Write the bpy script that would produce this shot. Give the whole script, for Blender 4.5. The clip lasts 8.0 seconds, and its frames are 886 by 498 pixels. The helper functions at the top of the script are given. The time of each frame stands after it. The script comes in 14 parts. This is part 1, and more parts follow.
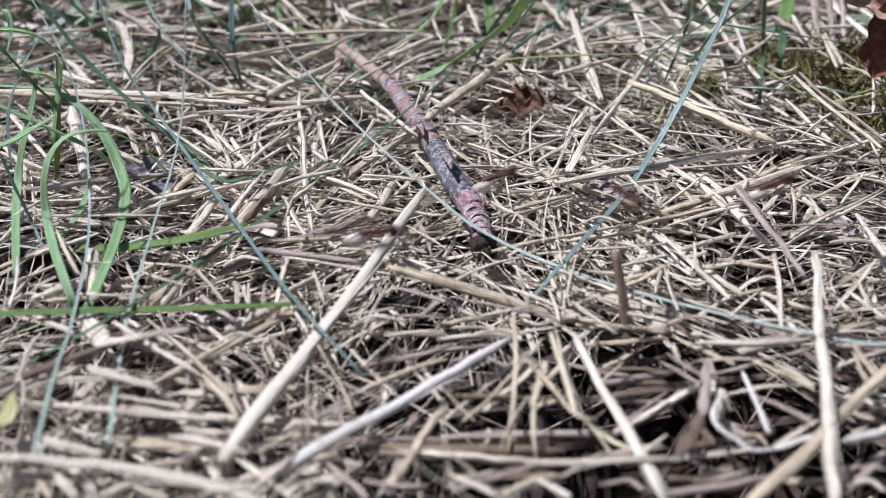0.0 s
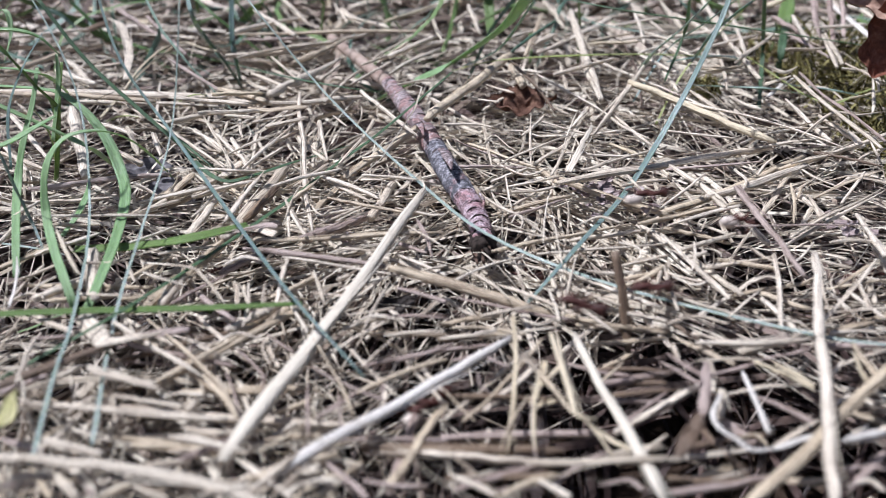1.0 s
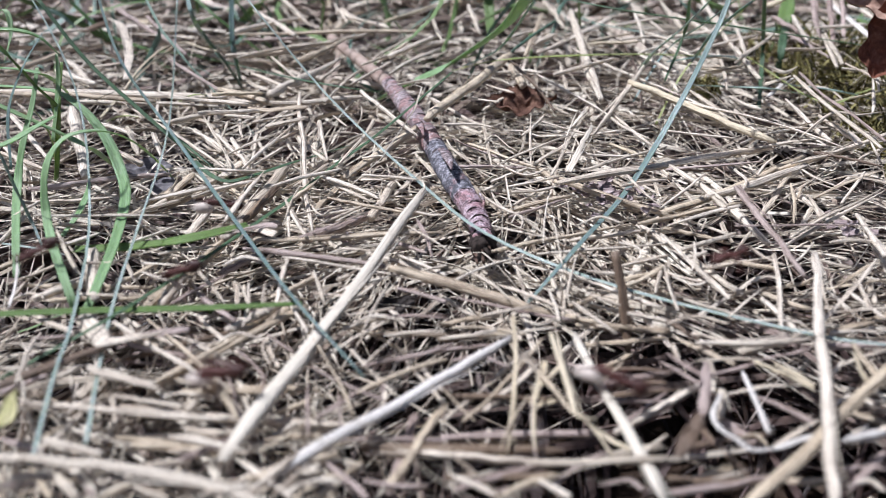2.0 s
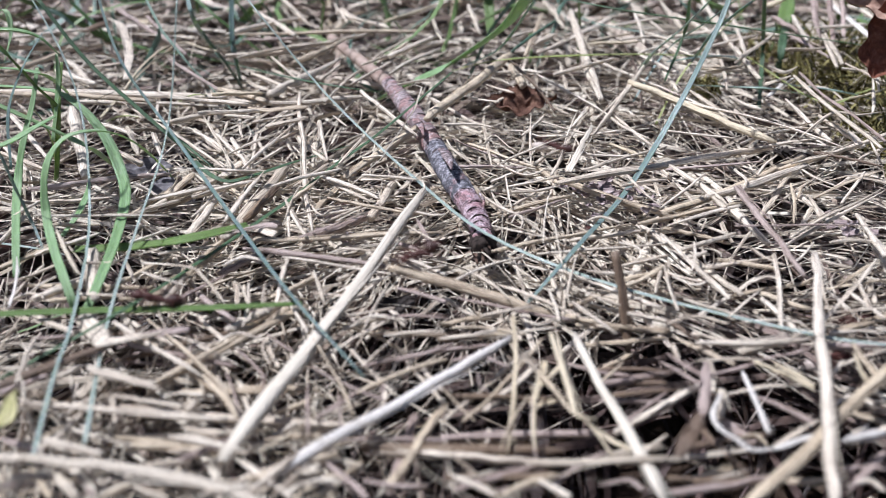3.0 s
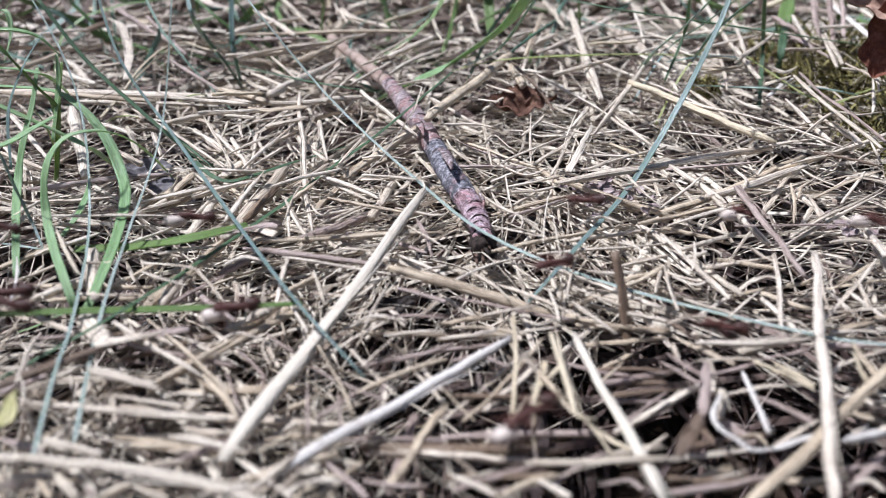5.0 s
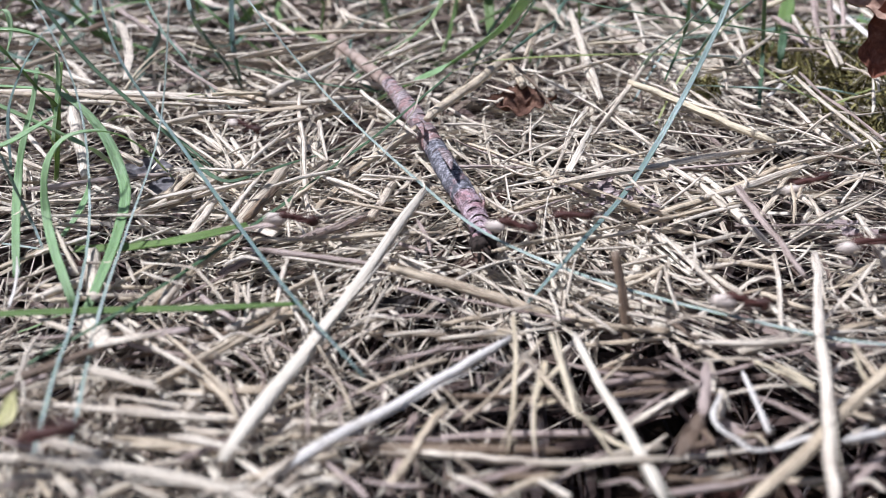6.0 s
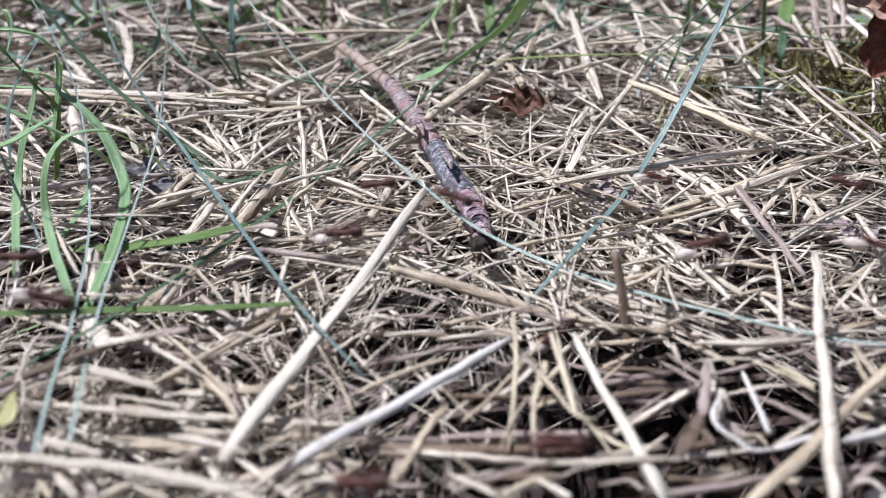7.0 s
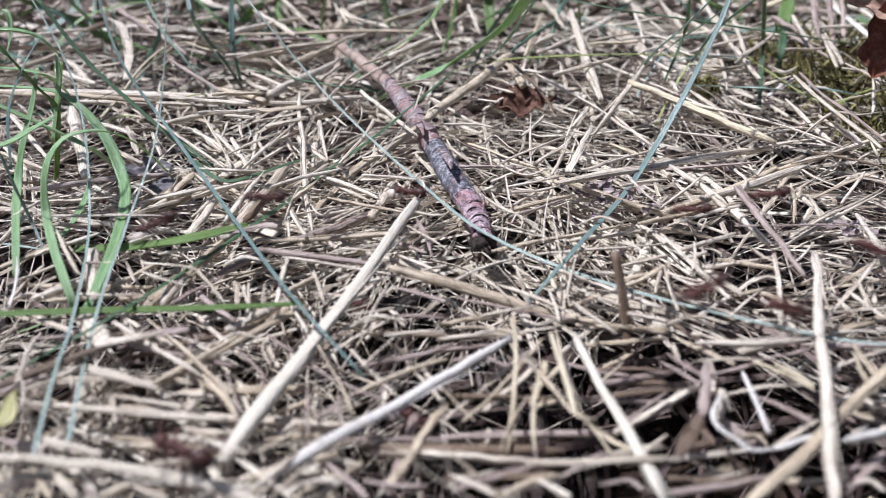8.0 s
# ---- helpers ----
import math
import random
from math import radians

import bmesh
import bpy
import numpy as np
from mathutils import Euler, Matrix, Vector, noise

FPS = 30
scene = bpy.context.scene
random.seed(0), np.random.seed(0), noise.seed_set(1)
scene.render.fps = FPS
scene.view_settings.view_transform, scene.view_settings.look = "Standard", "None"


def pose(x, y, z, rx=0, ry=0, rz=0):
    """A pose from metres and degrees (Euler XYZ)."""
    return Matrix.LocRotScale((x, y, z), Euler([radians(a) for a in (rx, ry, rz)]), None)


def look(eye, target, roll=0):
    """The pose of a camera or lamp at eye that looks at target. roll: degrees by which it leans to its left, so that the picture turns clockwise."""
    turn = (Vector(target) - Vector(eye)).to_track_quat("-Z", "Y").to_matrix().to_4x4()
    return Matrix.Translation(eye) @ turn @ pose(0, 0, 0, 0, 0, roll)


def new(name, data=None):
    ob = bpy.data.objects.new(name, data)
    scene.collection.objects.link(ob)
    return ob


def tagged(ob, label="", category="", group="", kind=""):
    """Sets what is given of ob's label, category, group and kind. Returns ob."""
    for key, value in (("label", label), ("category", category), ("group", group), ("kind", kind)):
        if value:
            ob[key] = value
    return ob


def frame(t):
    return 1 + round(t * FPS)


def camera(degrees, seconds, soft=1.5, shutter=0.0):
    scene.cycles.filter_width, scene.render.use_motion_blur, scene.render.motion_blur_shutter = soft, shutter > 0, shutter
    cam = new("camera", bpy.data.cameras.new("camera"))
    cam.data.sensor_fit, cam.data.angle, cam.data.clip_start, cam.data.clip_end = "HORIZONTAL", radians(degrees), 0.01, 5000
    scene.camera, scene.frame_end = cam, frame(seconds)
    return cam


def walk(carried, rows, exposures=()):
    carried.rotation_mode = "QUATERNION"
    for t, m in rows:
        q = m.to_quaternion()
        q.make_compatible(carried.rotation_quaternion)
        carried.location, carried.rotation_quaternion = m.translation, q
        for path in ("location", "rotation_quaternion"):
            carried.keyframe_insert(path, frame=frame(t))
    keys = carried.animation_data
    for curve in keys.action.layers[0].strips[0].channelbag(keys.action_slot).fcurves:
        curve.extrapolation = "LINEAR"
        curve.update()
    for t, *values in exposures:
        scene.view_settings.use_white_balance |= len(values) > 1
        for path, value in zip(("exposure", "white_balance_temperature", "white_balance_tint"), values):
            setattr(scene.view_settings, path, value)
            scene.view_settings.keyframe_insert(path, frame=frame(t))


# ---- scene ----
cam = camera(60, 8.0, soft=0.7, shutter=0.12)
EYE = (0.0, 0.0, 0.057)
VIEW = pose(EYE[0], EYE[1], EYE[2], 63, 0, 0)
walk(cam, [(0.0, VIEW), (8.0, VIEW)], exposures=[(0.0, 0.07, 5600, 14), (1.0, 0.09, 5600, 14), (3.5, 0.14, 5600, 14), (4.5, 0.15, 5600, 14), (6.0, 0.20, 5600, 14), (7.0, 0.20, 5600, 14), (8.0, 0.15, 5600, 14)])
cam.data.dof.use_dof = True
cam.data.dof.focus_distance = 0.143
cam.data.dof.aperture_fstop = 24.0

# ---- world and light: bright, thinly clouded sky ----
world = bpy.data.worlds.new("sky")
scene.world = world
world.use_nodes = True
wn = world.node_tree
sky = wn.nodes.new("ShaderNodeTexSky")
sky.sky_type = "NISHITA"
sky.sun_disc = False
sky.sun_elevation, sky.sun_rotation = radians(63), radians(-82)
sky.dust_density = 3.0
wn.links.new(sky.outputs[0], wn.nodes["Background"].inputs[0])
wn.nodes["Background"].inputs[1].default_value = 0.05
sun = new("sun", bpy.data.lights.new("sun", "SUN"))
sun.data.energy, sun.data.angle, sun.data.color = 5.0, radians(3), (1.0, 0.96, 0.9)
sun.matrix_world = look((-0.75, 0.25, 1.5), (0.0, 0.15, 0.0))


# ---- materials ----
def ramp(nt, colours, fac):
    r = nt.nodes.new("ShaderNodeValToRGB")
    r.color_ramp.elements.remove(r.color_ramp.elements[1])
    for i, (p, c) in enumerate(colours):
        e = r.color_ramp.elements[0] if i == 0 else r.color_ramp.elements.new(p)
        e.position, e.color = p, (*c, 1)
    nt.links.new(fac, r.inputs[0])
    return r.outputs[0]


def noise_node(nt, vec, scale, detail=4, rough=0.6):
    n = nt.nodes.new("ShaderNodeTexNoise")
    n.inputs["Scale"].default_value, n.inputs["Detail"].default_value, n.inputs["Roughness"].default_value = scale, detail, rough
    if vec is not None:
        nt.links.new(vec, n.inputs["Vector"])
    return n.outputs[0]


def mix(nt, mode, fac, a, b):
    m = nt.nodes.new("ShaderNodeMix")
    m.data_type, m.blend_type = "RGBA", mode
    for sock, v in ((m.inputs[0], fac), (m.inputs[6], a), (m.inputs[7], b)):
        if isinstance(v, bpy.types.NodeSocket):
            nt.links.new(v, sock)
        elif isinstance(v, (int, float)):
            sock.default_value = v
        else:
            sock.default_value = (*v, 1)
    return m.outputs[2]


def scaled(nt, vec, s):
    m = nt.nodes.new("ShaderNodeMapping")
    m.inputs["Scale"].default_value = s
    nt.links.new(vec, m.inputs["Vector"])
    return m.outputs[0]


def start(name, rough=0.6, spec=0.4):
    m = bpy.data.materials.new(name)
    m.use_nodes = True
    nt = m.node_tree
    b = nt.nodes["Principled BSDF"]
    b.inputs["Roughness"].default_value = rough
    b.inputs["Specular IOR Level"].default_value = spec
    return m, nt, b


def bump(nt, b, height, strength, dist):
    n = nt.nodes.new("ShaderNodeBump")
    n.inputs["Strength"].default_value, n.inputs["Distance"].default_value = strength, dist
    nt.links.new(height, n.inputs["Height"])
    nt.links.new(n.outputs[0], b.inputs["Normal"])


def fibre(name, colours, island, rough=0.43, spec=0.5, stain=(0.16, 0.11, 0.075), stain_amount=0.55, through_light=0.0, fleck_amount=0.0, streak=0.85):
    """Dry or green plant fibre: lengthwise veins along UV, blotches, a tone of its own for each piece."""
    m, nt, b = start(name, rough, spec)
    uv = nt.nodes.new("ShaderNodeTexCoord").outputs["UV"]
    geo = nt.nodes.new("ShaderNodeNewGeometry")
    rnd = geo.outputs["Random Per Island"] if island else nt.nodes.new("ShaderNodeObjectInfo").outputs["Random"]
    base = ramp(nt, colours, rnd)
    vein = noise_node(nt, scaled(nt, uv, (5400.0, 100.0, 1.0)), 1.0, 5, 0.72)
    shade = ramp(nt, [(0.36, (0.22, 0.165, 0.14)), (0.43, (0.55, 0.48, 0.43)), (0.49, (1.0, 0.98, 0.96)), (0.62, (1.25, 1.24, 1.23))], vein)
    col = mix(nt, "MULTIPLY", streak, base, shade)
    blot = noise_node(nt, geo.outputs["Position"], 210.0, 5, 0.65)
    mask = ramp(nt, [(0.5, (0, 0, 0)), (0.72, (stain_amount,) * 3)], blot)
    col = mix(nt, "MIX", mask, col, stain)
    fleck = noise_node(nt, scaled(nt, uv, (2600.0, 900.0, 1.0)), 1.0, 2, 0.5)
    col = mix(nt, "MULTIPLY", fleck_amount, col, ramp(nt, [(0.30, (0.22, 0.18, 0.16)), (0.40, (1.0, 1.0, 1.0))], fleck))
    nt.links.new(col, b.inputs["Base Color"])
    bump(nt, b, vein, 0.9, 0.00022)
    if through_light:
        b.inputs["Subsurface Weight"].default_value = through_light
        b.inputs["Subsurface Radius"].default_value = (0.0006, 0.0008, 0.0003)
        b.inputs["Subsurface Scale"].default_value = 1.0
    return m


def straw_materials(name, colours, *more, **also):
    """The same straw for single things and for the joined loose straws."""
    return fibre(name, colours, False, *more, **also), fibre("loose_" + name, colours, True, *more, **also)


PALE, PALE_LOOSE = straw_materials("pale_straw", [(0.0, (0.636, 0.557, 0.441)), (0.5, (0.827, 0.747, 0.627)), (1.0, (0.721, 0.625, 0.499))], stain_amount=0.4, fleck_amount=0.5)
WHITE, WHITE_LOOSE = straw_materials("white_straw", [(0.0, (0.80, 0.745, 0.68)), (1.0, (0.84, 0.79, 0.73))], 0.45, 0.4, (0.6, 0.55, 0.49), 0.3, streak=0.3)
CREAM = fibre("cream_straw", [(0.0, (0.76, 0.685, 0.565)), (1.0, (0.80, 0.73, 0.61))], False, 0.5, 0.4, (0.5, 0.41, 0.31), 0.35, streak=0.35)
TAN, TAN_LOOSE = straw_materials("tan_straw", [(0.0, (0.615, 0.514, 0.374)), (0.5, (0.721, 0.615, 0.459)), (1.0, (0.551, 0.456, 0.329))], fleck_amount=0.5)
GREY, GREY_LOOSE = straw_materials("grey_straw", [(0.0, (0.437, 0.35, 0.312)), (0.5, (0.541, 0.44, 0.395)), (1.0, (0.374, 0.29, 0.255))], fleck_amount=0.5)
DARK, DARK_LOOSE = straw_materials("dark_straw", [(0.0, (0.17, 0.12, 0.085)), (1.0, (0.25, 0.18, 0.12))], fleck_amount=0.5)
GOLD, GOLD_LOOSE = straw_materials("golden_straw", [(0.0, (0.66, 0.55, 0.375)), (1.0, (0.74, 0.64, 0.46))], stain_amount=0.25, streak=0.25)
LITTER = fibre("hay_litter", [(0.0, (0.0606, 0.04, 0.0303)), (0.30, (0.15, 0.105, 0.079)), (0.48, (0.45, 0.365, 0.292)), (0.66, (0.686, 0.59, 0.489)),
                             (0.88, (0.767, 0.69, 0.596)), (1.0, (0.585, 0.48, 0.303))], True, fleck_amount=0.5)
# MIDDLE, UNDER and THATCH: aged hay, darkened further to paint the gaps' shade in
MIDDLE = fibre("shaded_brown_hay", [(0.0, (0.0353, 0.0217, 0.018)), (0.4, (0.092, 0.0604, 0.0504)), (0.75, (0.211, 0.155, 0.13)), (1.0, (0.353, 0.276, 0.245))], True, fleck_amount=0.5)
BLEACHED = fibre("bleached_hay", [(0.0, (0.37, 0.3, 0.223)), (0.35, (0.655, 0.579, 0.459)), (1.0, (0.895, 0.83, 0.698))], True, fleck_amount=0.5)
# brown with age; the dark between the top straws is painted in too
UNDER = fibre("shaded_old_hay", [(0.0, (0.02, 0.0112, 0.00972)), (0.5, (0.0581, 0.0349, 0.0306)), (0.85, (0.123, 0.08, 0.0684)), (1.0, (0.248, 0.175, 0.153))], True)
THATCH = fibre("shaded_old_thatch", [(0.0, (0.0238, 0.0136, 0.0115)), (0.5, (0.0515, 0.0308, 0.0272)), (1.0, (0.12, 0.0749, 0.066))], True)
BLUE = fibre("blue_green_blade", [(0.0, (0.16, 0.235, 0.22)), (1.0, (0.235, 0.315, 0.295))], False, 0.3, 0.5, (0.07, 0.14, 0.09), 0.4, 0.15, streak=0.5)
# the pale base colour paints in the sky's sheen on these blades
SHEEN = fibre("sheen_painted_blade", [(0.0, (0.31, 0.40, 0.35)), (1.0, (0.41, 0.49, 0.435))], False, 0.25, 0.6, (0.25, 0.34, 0.28), 0.4, 0.1, streak=0.5)
GREEN = fibre("green_blade", [(0.0, (0.21, 0.35, 0.155)), (1.0, (0.32, 0.46, 0.245))], False, 0.4, 0.5, (0.16, 0.25, 0.08), 0.4, 0.15, streak=0.45)
VIVID = fibre("fresh_green_blade", [(0.0, (0.10, 0.165, 0.04)), (1.0, (0.155, 0.235, 0.07))], False, 0.45, 0.4, (0.10, 0.17, 0.03), 0.4, 0.15, streak=0.4)
LIME = fibre("yellow_green_blade", [(0.0, (0.27, 0.34, 0.10)), (1.0, (0.36, 0.40, 0.15))], False, 0.4, 0.5, (0.30, 0.24, 0.08), 0.4, 0.15, streak=0.4)
DEEP = fibre("dark_green_blade", [(0.0, (0.06, 0.115, 0.055)), (1.0, (0.09, 0.16, 0.085))], False, 0.45, 0.5, (0.04, 0.06, 0.03), 0.4, 0.1, streak=0.5)
GREEN_FAR = fibre("green_grass", [(0.0, (0.11, 0.20, 0.06)), (1.0, (0.20, 0.30, 0.10))], True, 0.4, 0.5, (0.07, 0.14, 0.04), 0.4)
BLUE_FAR = fibre("blue_green_grass", [(0.0, (0.10, 0.19, 0.14)), (1.0, (0.17, 0.26, 0.20))], True, 0.4, 0.5, (0.07, 0.14, 0.09), 0.4)
MOSS = fibre("moss", [(0.0, (0.06, 0.05, 0.02)), (0.5, (0.21, 0.185, 0.065)), (1.0, (0.45, 0.41, 0.17))], True, 0.8, 0.2, (0.06, 0.06, 0.02), 0.5)


def soil_material():
    m, nt, b = start("soil", 0.95, 0.1)
    p = nt.nodes.new("ShaderNodeNewGeometry").outputs["Position"]
    n = noise_node(nt, p, 160.0, 8, 0.7)
    big = noise_node(nt, p, 9.0, 3)
    c = ramp(nt, [(0.3, (0.03, 0.02, 0.015)), (0.55, (0.075, 0.052, 0.038)), (0.75, (0.13, 0.098, 0.07))], n)
    c = mix(nt, "MULTIPLY", 0.6, c, ramp(nt, [(0.3, (0.6, 0.6, 0.6)), (0.7, (1.1, 1.05, 1.0))], big))
    nt.links.new(c, b.inputs["Base Color"])
    bump(nt, b, n, 1.0, 0.002)
    return m


def bark_material(name, dark, mid, light, rosy, red):
    """Cracked bark: speckled grey tones, red-brown patches (their share: red), pale lichen, fine grain."""
    m, nt, b = start(name, 0.65, 0.4)
    uv = nt.nodes.new("ShaderNodeTexCoord").outputs["UV"]
    p = nt.nodes.new("ShaderNodeNewGeometry").outputs["Position"]
    fine = noise_node(nt, p, 900.0, 6, 0.78)
    c = ramp(nt, [(0.36, dark), (0.48, mid), (0.64, light)], fine)
    patch = noise_node(nt, p, 190.0, 4, 0.65)
    c = mix(nt, "MIX", ramp(nt, [(0.60 - 0.22 * red, (0, 0, 0)), (0.66 - 0.22 * red, (0.8, 0.8, 0.8))], patch), c, ramp(nt, [(0.36, [q * 0.35 for q in rosy]), (0.5, rosy), (0.66, [min(q * 1.9, 0.8) for q in rosy])], fine))
    lich = noise_node(nt, p, 520.0, 4, 0.6)
    c = mix(nt, "MIX", ramp(nt, [(0.55, (0, 0, 0)), (0.62, (0.75, 0.75, 0.75))], lich), c, light)
    crack = noise_node(nt, scaled(nt, uv, (160.0, 700.0, 1.0)), 1.0, 6, 0.72)
    grain = noise_node(nt, p, 4200.0, 3, 0.7)
    c = mix(nt, "MULTIPLY", 0.9, c, ramp(nt, [(0.38, (0.22, 0.19, 0.2)), (0.52, (0.9, 0.87, 0.88)), (0.62, (1.6, 1.55, 1.57))], grain))
    c = mix(nt, "MIX", ramp(nt, [(0.36, (1, 1, 1)), (0.41, (0, 0, 0))], crack), c, (0.045, 0.03, 0.03))
    nt.links.new(c, b.inputs["Base Color"])
    bump(nt, b, grain, 0.8, 0.0003)
    return m


def skin_material(name, lo, hi, rough, spec, scale=900.0):
    m, nt, b = start(name, rough, spec)
    p = nt.nodes.new("ShaderNodeTexCoord").outputs["Object"]
    n = noise_node(nt, p, scale, 4, 0.6)
    nt.links.new(ramp(nt, [(0.3, lo), (0.7, hi)], n), b.inputs["Base Color"])
    bump(nt, b, n, 0.25, 0.0001)
    return m


def leaf_material(name, lo, mid, hi):
    m, nt, b = start(name, 0.75, 0.25)
    p = nt.nodes.new("ShaderNodeTexCoord").outputs["Object"]
    n = noise_node(nt, p, 520.0, 7, 0.75)
    nt.links.new(ramp(nt, [(0.3, lo), (0.5, mid), (0.72, hi)], n), b.inputs["Base Color"])
    bump(nt, b, n, 0.6, 0.0005)
    return m


SOIL = soil_material()
BARK = bark_material("flaking_bark", (0.06, 0.045, 0.048), (0.28, 0.22, 0.215), (0.60, 0.54, 0.54), (0.34, 0.195, 0.18), 0.55)
SLATE_BARK = bark_material("slate_bark", (0.045, 0.045, 0.055), (0.115, 0.115, 0.135), (0.48, 0.48, 0.52), (0.24, 0.14, 0.14), 0.15)
ROSE_BARK = bark_material("rose_bark", (0.12, 0.07, 0.08), (0.36, 0.25, 0.275), (0.68, 0.58, 0.61), (0.38, 0.215, 0.225), 0.5)
BARE = skin_material("bare_wood", (0.24, 0.165, 0.13), (0.48, 0.385, 0.325), 0.7, 0.3, 500.0)
CHAR = skin_material("rotten_wood", (0.012, 0.009, 0.008), (0.06, 0.045, 0.038), 0.9, 0.2, 1500.0)
SPLINTER = skin_material("splintered_wood", (0.05, 0.03, 0.022), (0.20, 0.13, 0.095), 0.8, 0.3, 1500.0)
LEAF = leaf_material("brown_leaf", (0.075, 0.027, 0.017), (0.20, 0.078, 0.048), (0.36, 0.18, 0.12))
# paler than LEAF: sunlight on the upper lobe put into its colour
TAWNY = leaf_material("sunlit_tawny_leaf", (0.22, 0.12, 0.08), (0.42, 0.27, 0.20), (0.58, 0.42, 0.33))
SLATE = leaf_material("grey_leaf", (0.06, 0.055, 0.06), (0.15, 0.14, 0.15), (0.34, 0.32, 0.32))
OAK = leaf_material("tan_leaf", (0.035, 0.015, 0.010), (0.11, 0.052, 0.034), (0.33, 0.195, 0.13))
YELLOWISH = leaf_material("yellowish_leaf", (0.30, 0.29, 0.12), (0.50, 0.47, 0.24), (0.66, 0.61, 0.40))
ASH = leaf_material("ash_leaf", (0.13, 0.09, 0.085), (0.37, 0.295, 0.285), (0.64, 0.555, 0.545))
MURK = leaf_material("rotten_leaf", (0.015, 0.012, 0.011), (0.04, 0.032, 0.028), (0.09, 0.075, 0.066))
RUST = skin_material("ant_rust", (0.055, 0.021, 0.017), (0.105, 0.038, 0.029), 0.55, 0.3)
UMBER = skin_material("ant_umber", (0.028, 0.011, 0.009), (0.065, 0.023, 0.016), 0.5, 0.35)
PUPA = skin_material("pupa_cream", (0.60, 0.50, 0.43), (0.74, 0.65, 0.57), 0.5, 0.4)


# ---- building helpers ----
def make(name, verts, faces, material, uv=None, smooth=True):
    me = bpy.data.meshes.new(name)
    me.from_pydata(np.asarray(verts, dtype=float), [], faces)
    me.polygons.foreach_set("use_smooth", np.full(len(me.polygons), smooth))
    if uv is not None:
        layer = me.uv_layers.new(name="UVMap")
        vi = np.empty(len(me.loops), dtype=np.int32)
        me.loops.foreach_get("vertex_index", vi)
        layer.data.foreach_set("uv", np.asarray(uv, dtype=np.float32)[vi].ravel())
    me.materials.append(material)
    me.update()
    return me


def part(name, me, parent, label=""):
    ob = new(name, me)
    ob.parent = parent
    return tagged(ob, label)


def curve_points(ctrl, n):
    """A smooth curve through the control points (Catmull-Rom)."""
    p = np.array(ctrl, dtype=float)
    if len(p) == 2:
        return p[0] + (p[1] - p[0]) * np.linspace(0, 1, n)[:, None]
    p = np.vstack([2 * p[0] - p[1], p, 2 * p[-1] - p[-2]])
    out = []
    for s in np.linspace(0, len(p) - 3 - 1e-6, n):
        i, u = int(s), s - int(s)
        a, b, c, d = p[i:i + 4]
        out.append(0.5 * (2 * b + (c - a) * u + (2 * a - 5 * b + 4 * c - d) * u * u + (3 * b - a - 3 * c + d) * u ** 3))
    return np.array(out)


def frames_along(path):
    t = np.gradient(path, axis=0)
    t /= np.linalg.norm(t, axis=1)[:, None] + 1e-12
    side = np.cross(t, (0, 0, 1.0))
    bad = np.linalg.norm(side, axis=1) < 0.15
    side[bad] = np.cross(t[bad], (0, 1.0, 0.2))
    side /= np.linalg.norm(side, axis=1)[:, None]
    return t, side, np.cross(side, t)


def sweep(path, half_w, half_h, sides=8, wobble=0.0, rng=None, twist=0.0):
    """A closed tube along the path with an oval section; returns vertices, faces, uv."""
    path = np.asarray(path)
    k = len(path)
    _, side, up = frames_along(path)
    ang = np.linspace(0, 2 * np.pi, sides, endpoint=False)
    hw, hh = np.broadcast_to(half_w, k), np.broadcast_to(half_h, k)
    tw = np.linspace(0, twist, k)
    s2 = side * np.cos(tw)[:, None] + up * np.sin(tw)[:, None]
    u2 = up * np.cos(tw)[:, None] - side * np.sin(tw)[:, None]
    r = np.ones((k, sides))
    if wobble and rng is not None:
        r += rng.uniform(-wobble, wobble, (1, sides)) + rng.uniform(-wobble, wobble, (k, sides)) * 0.6
    v = path[:, None, :] + s2[:, None, :] * (np.cos(ang)[None, :] * hw[:, None] * r)[..., None] \
        + u2[:, None, :] * (np.sin(ang)[None, :] * hh[:, None] * r)[..., None]
    faces = []
    for i in range(k - 1):
        for j in range(sides):
            a, b = i * sides + j, i * sides + (j + 1) % sides
            faces.append((a, b, b + sides, a + sides))
    faces.append(tuple(range(sides - 1, -1, -1)))
    faces.append(tuple((k - 1) * sides + j for j in range(sides)))
    length = np.concatenate([[0], np.cumsum(np.linalg.norm(np.diff(path, axis=0), axis=1))])
    u = np.broadcast_to(np.abs(ang / np.pi - 1)[None, :], (k, sides)) * np.max(hw) * 3.0
    off = float(path[0].sum()) % 1.0
    uv = np.stack([u + off, np.broadcast_to(length[:, None], (k, sides)) + off], axis=-1)
    return v.reshape(-1, 3), faces, uv.reshape(-1, 2)


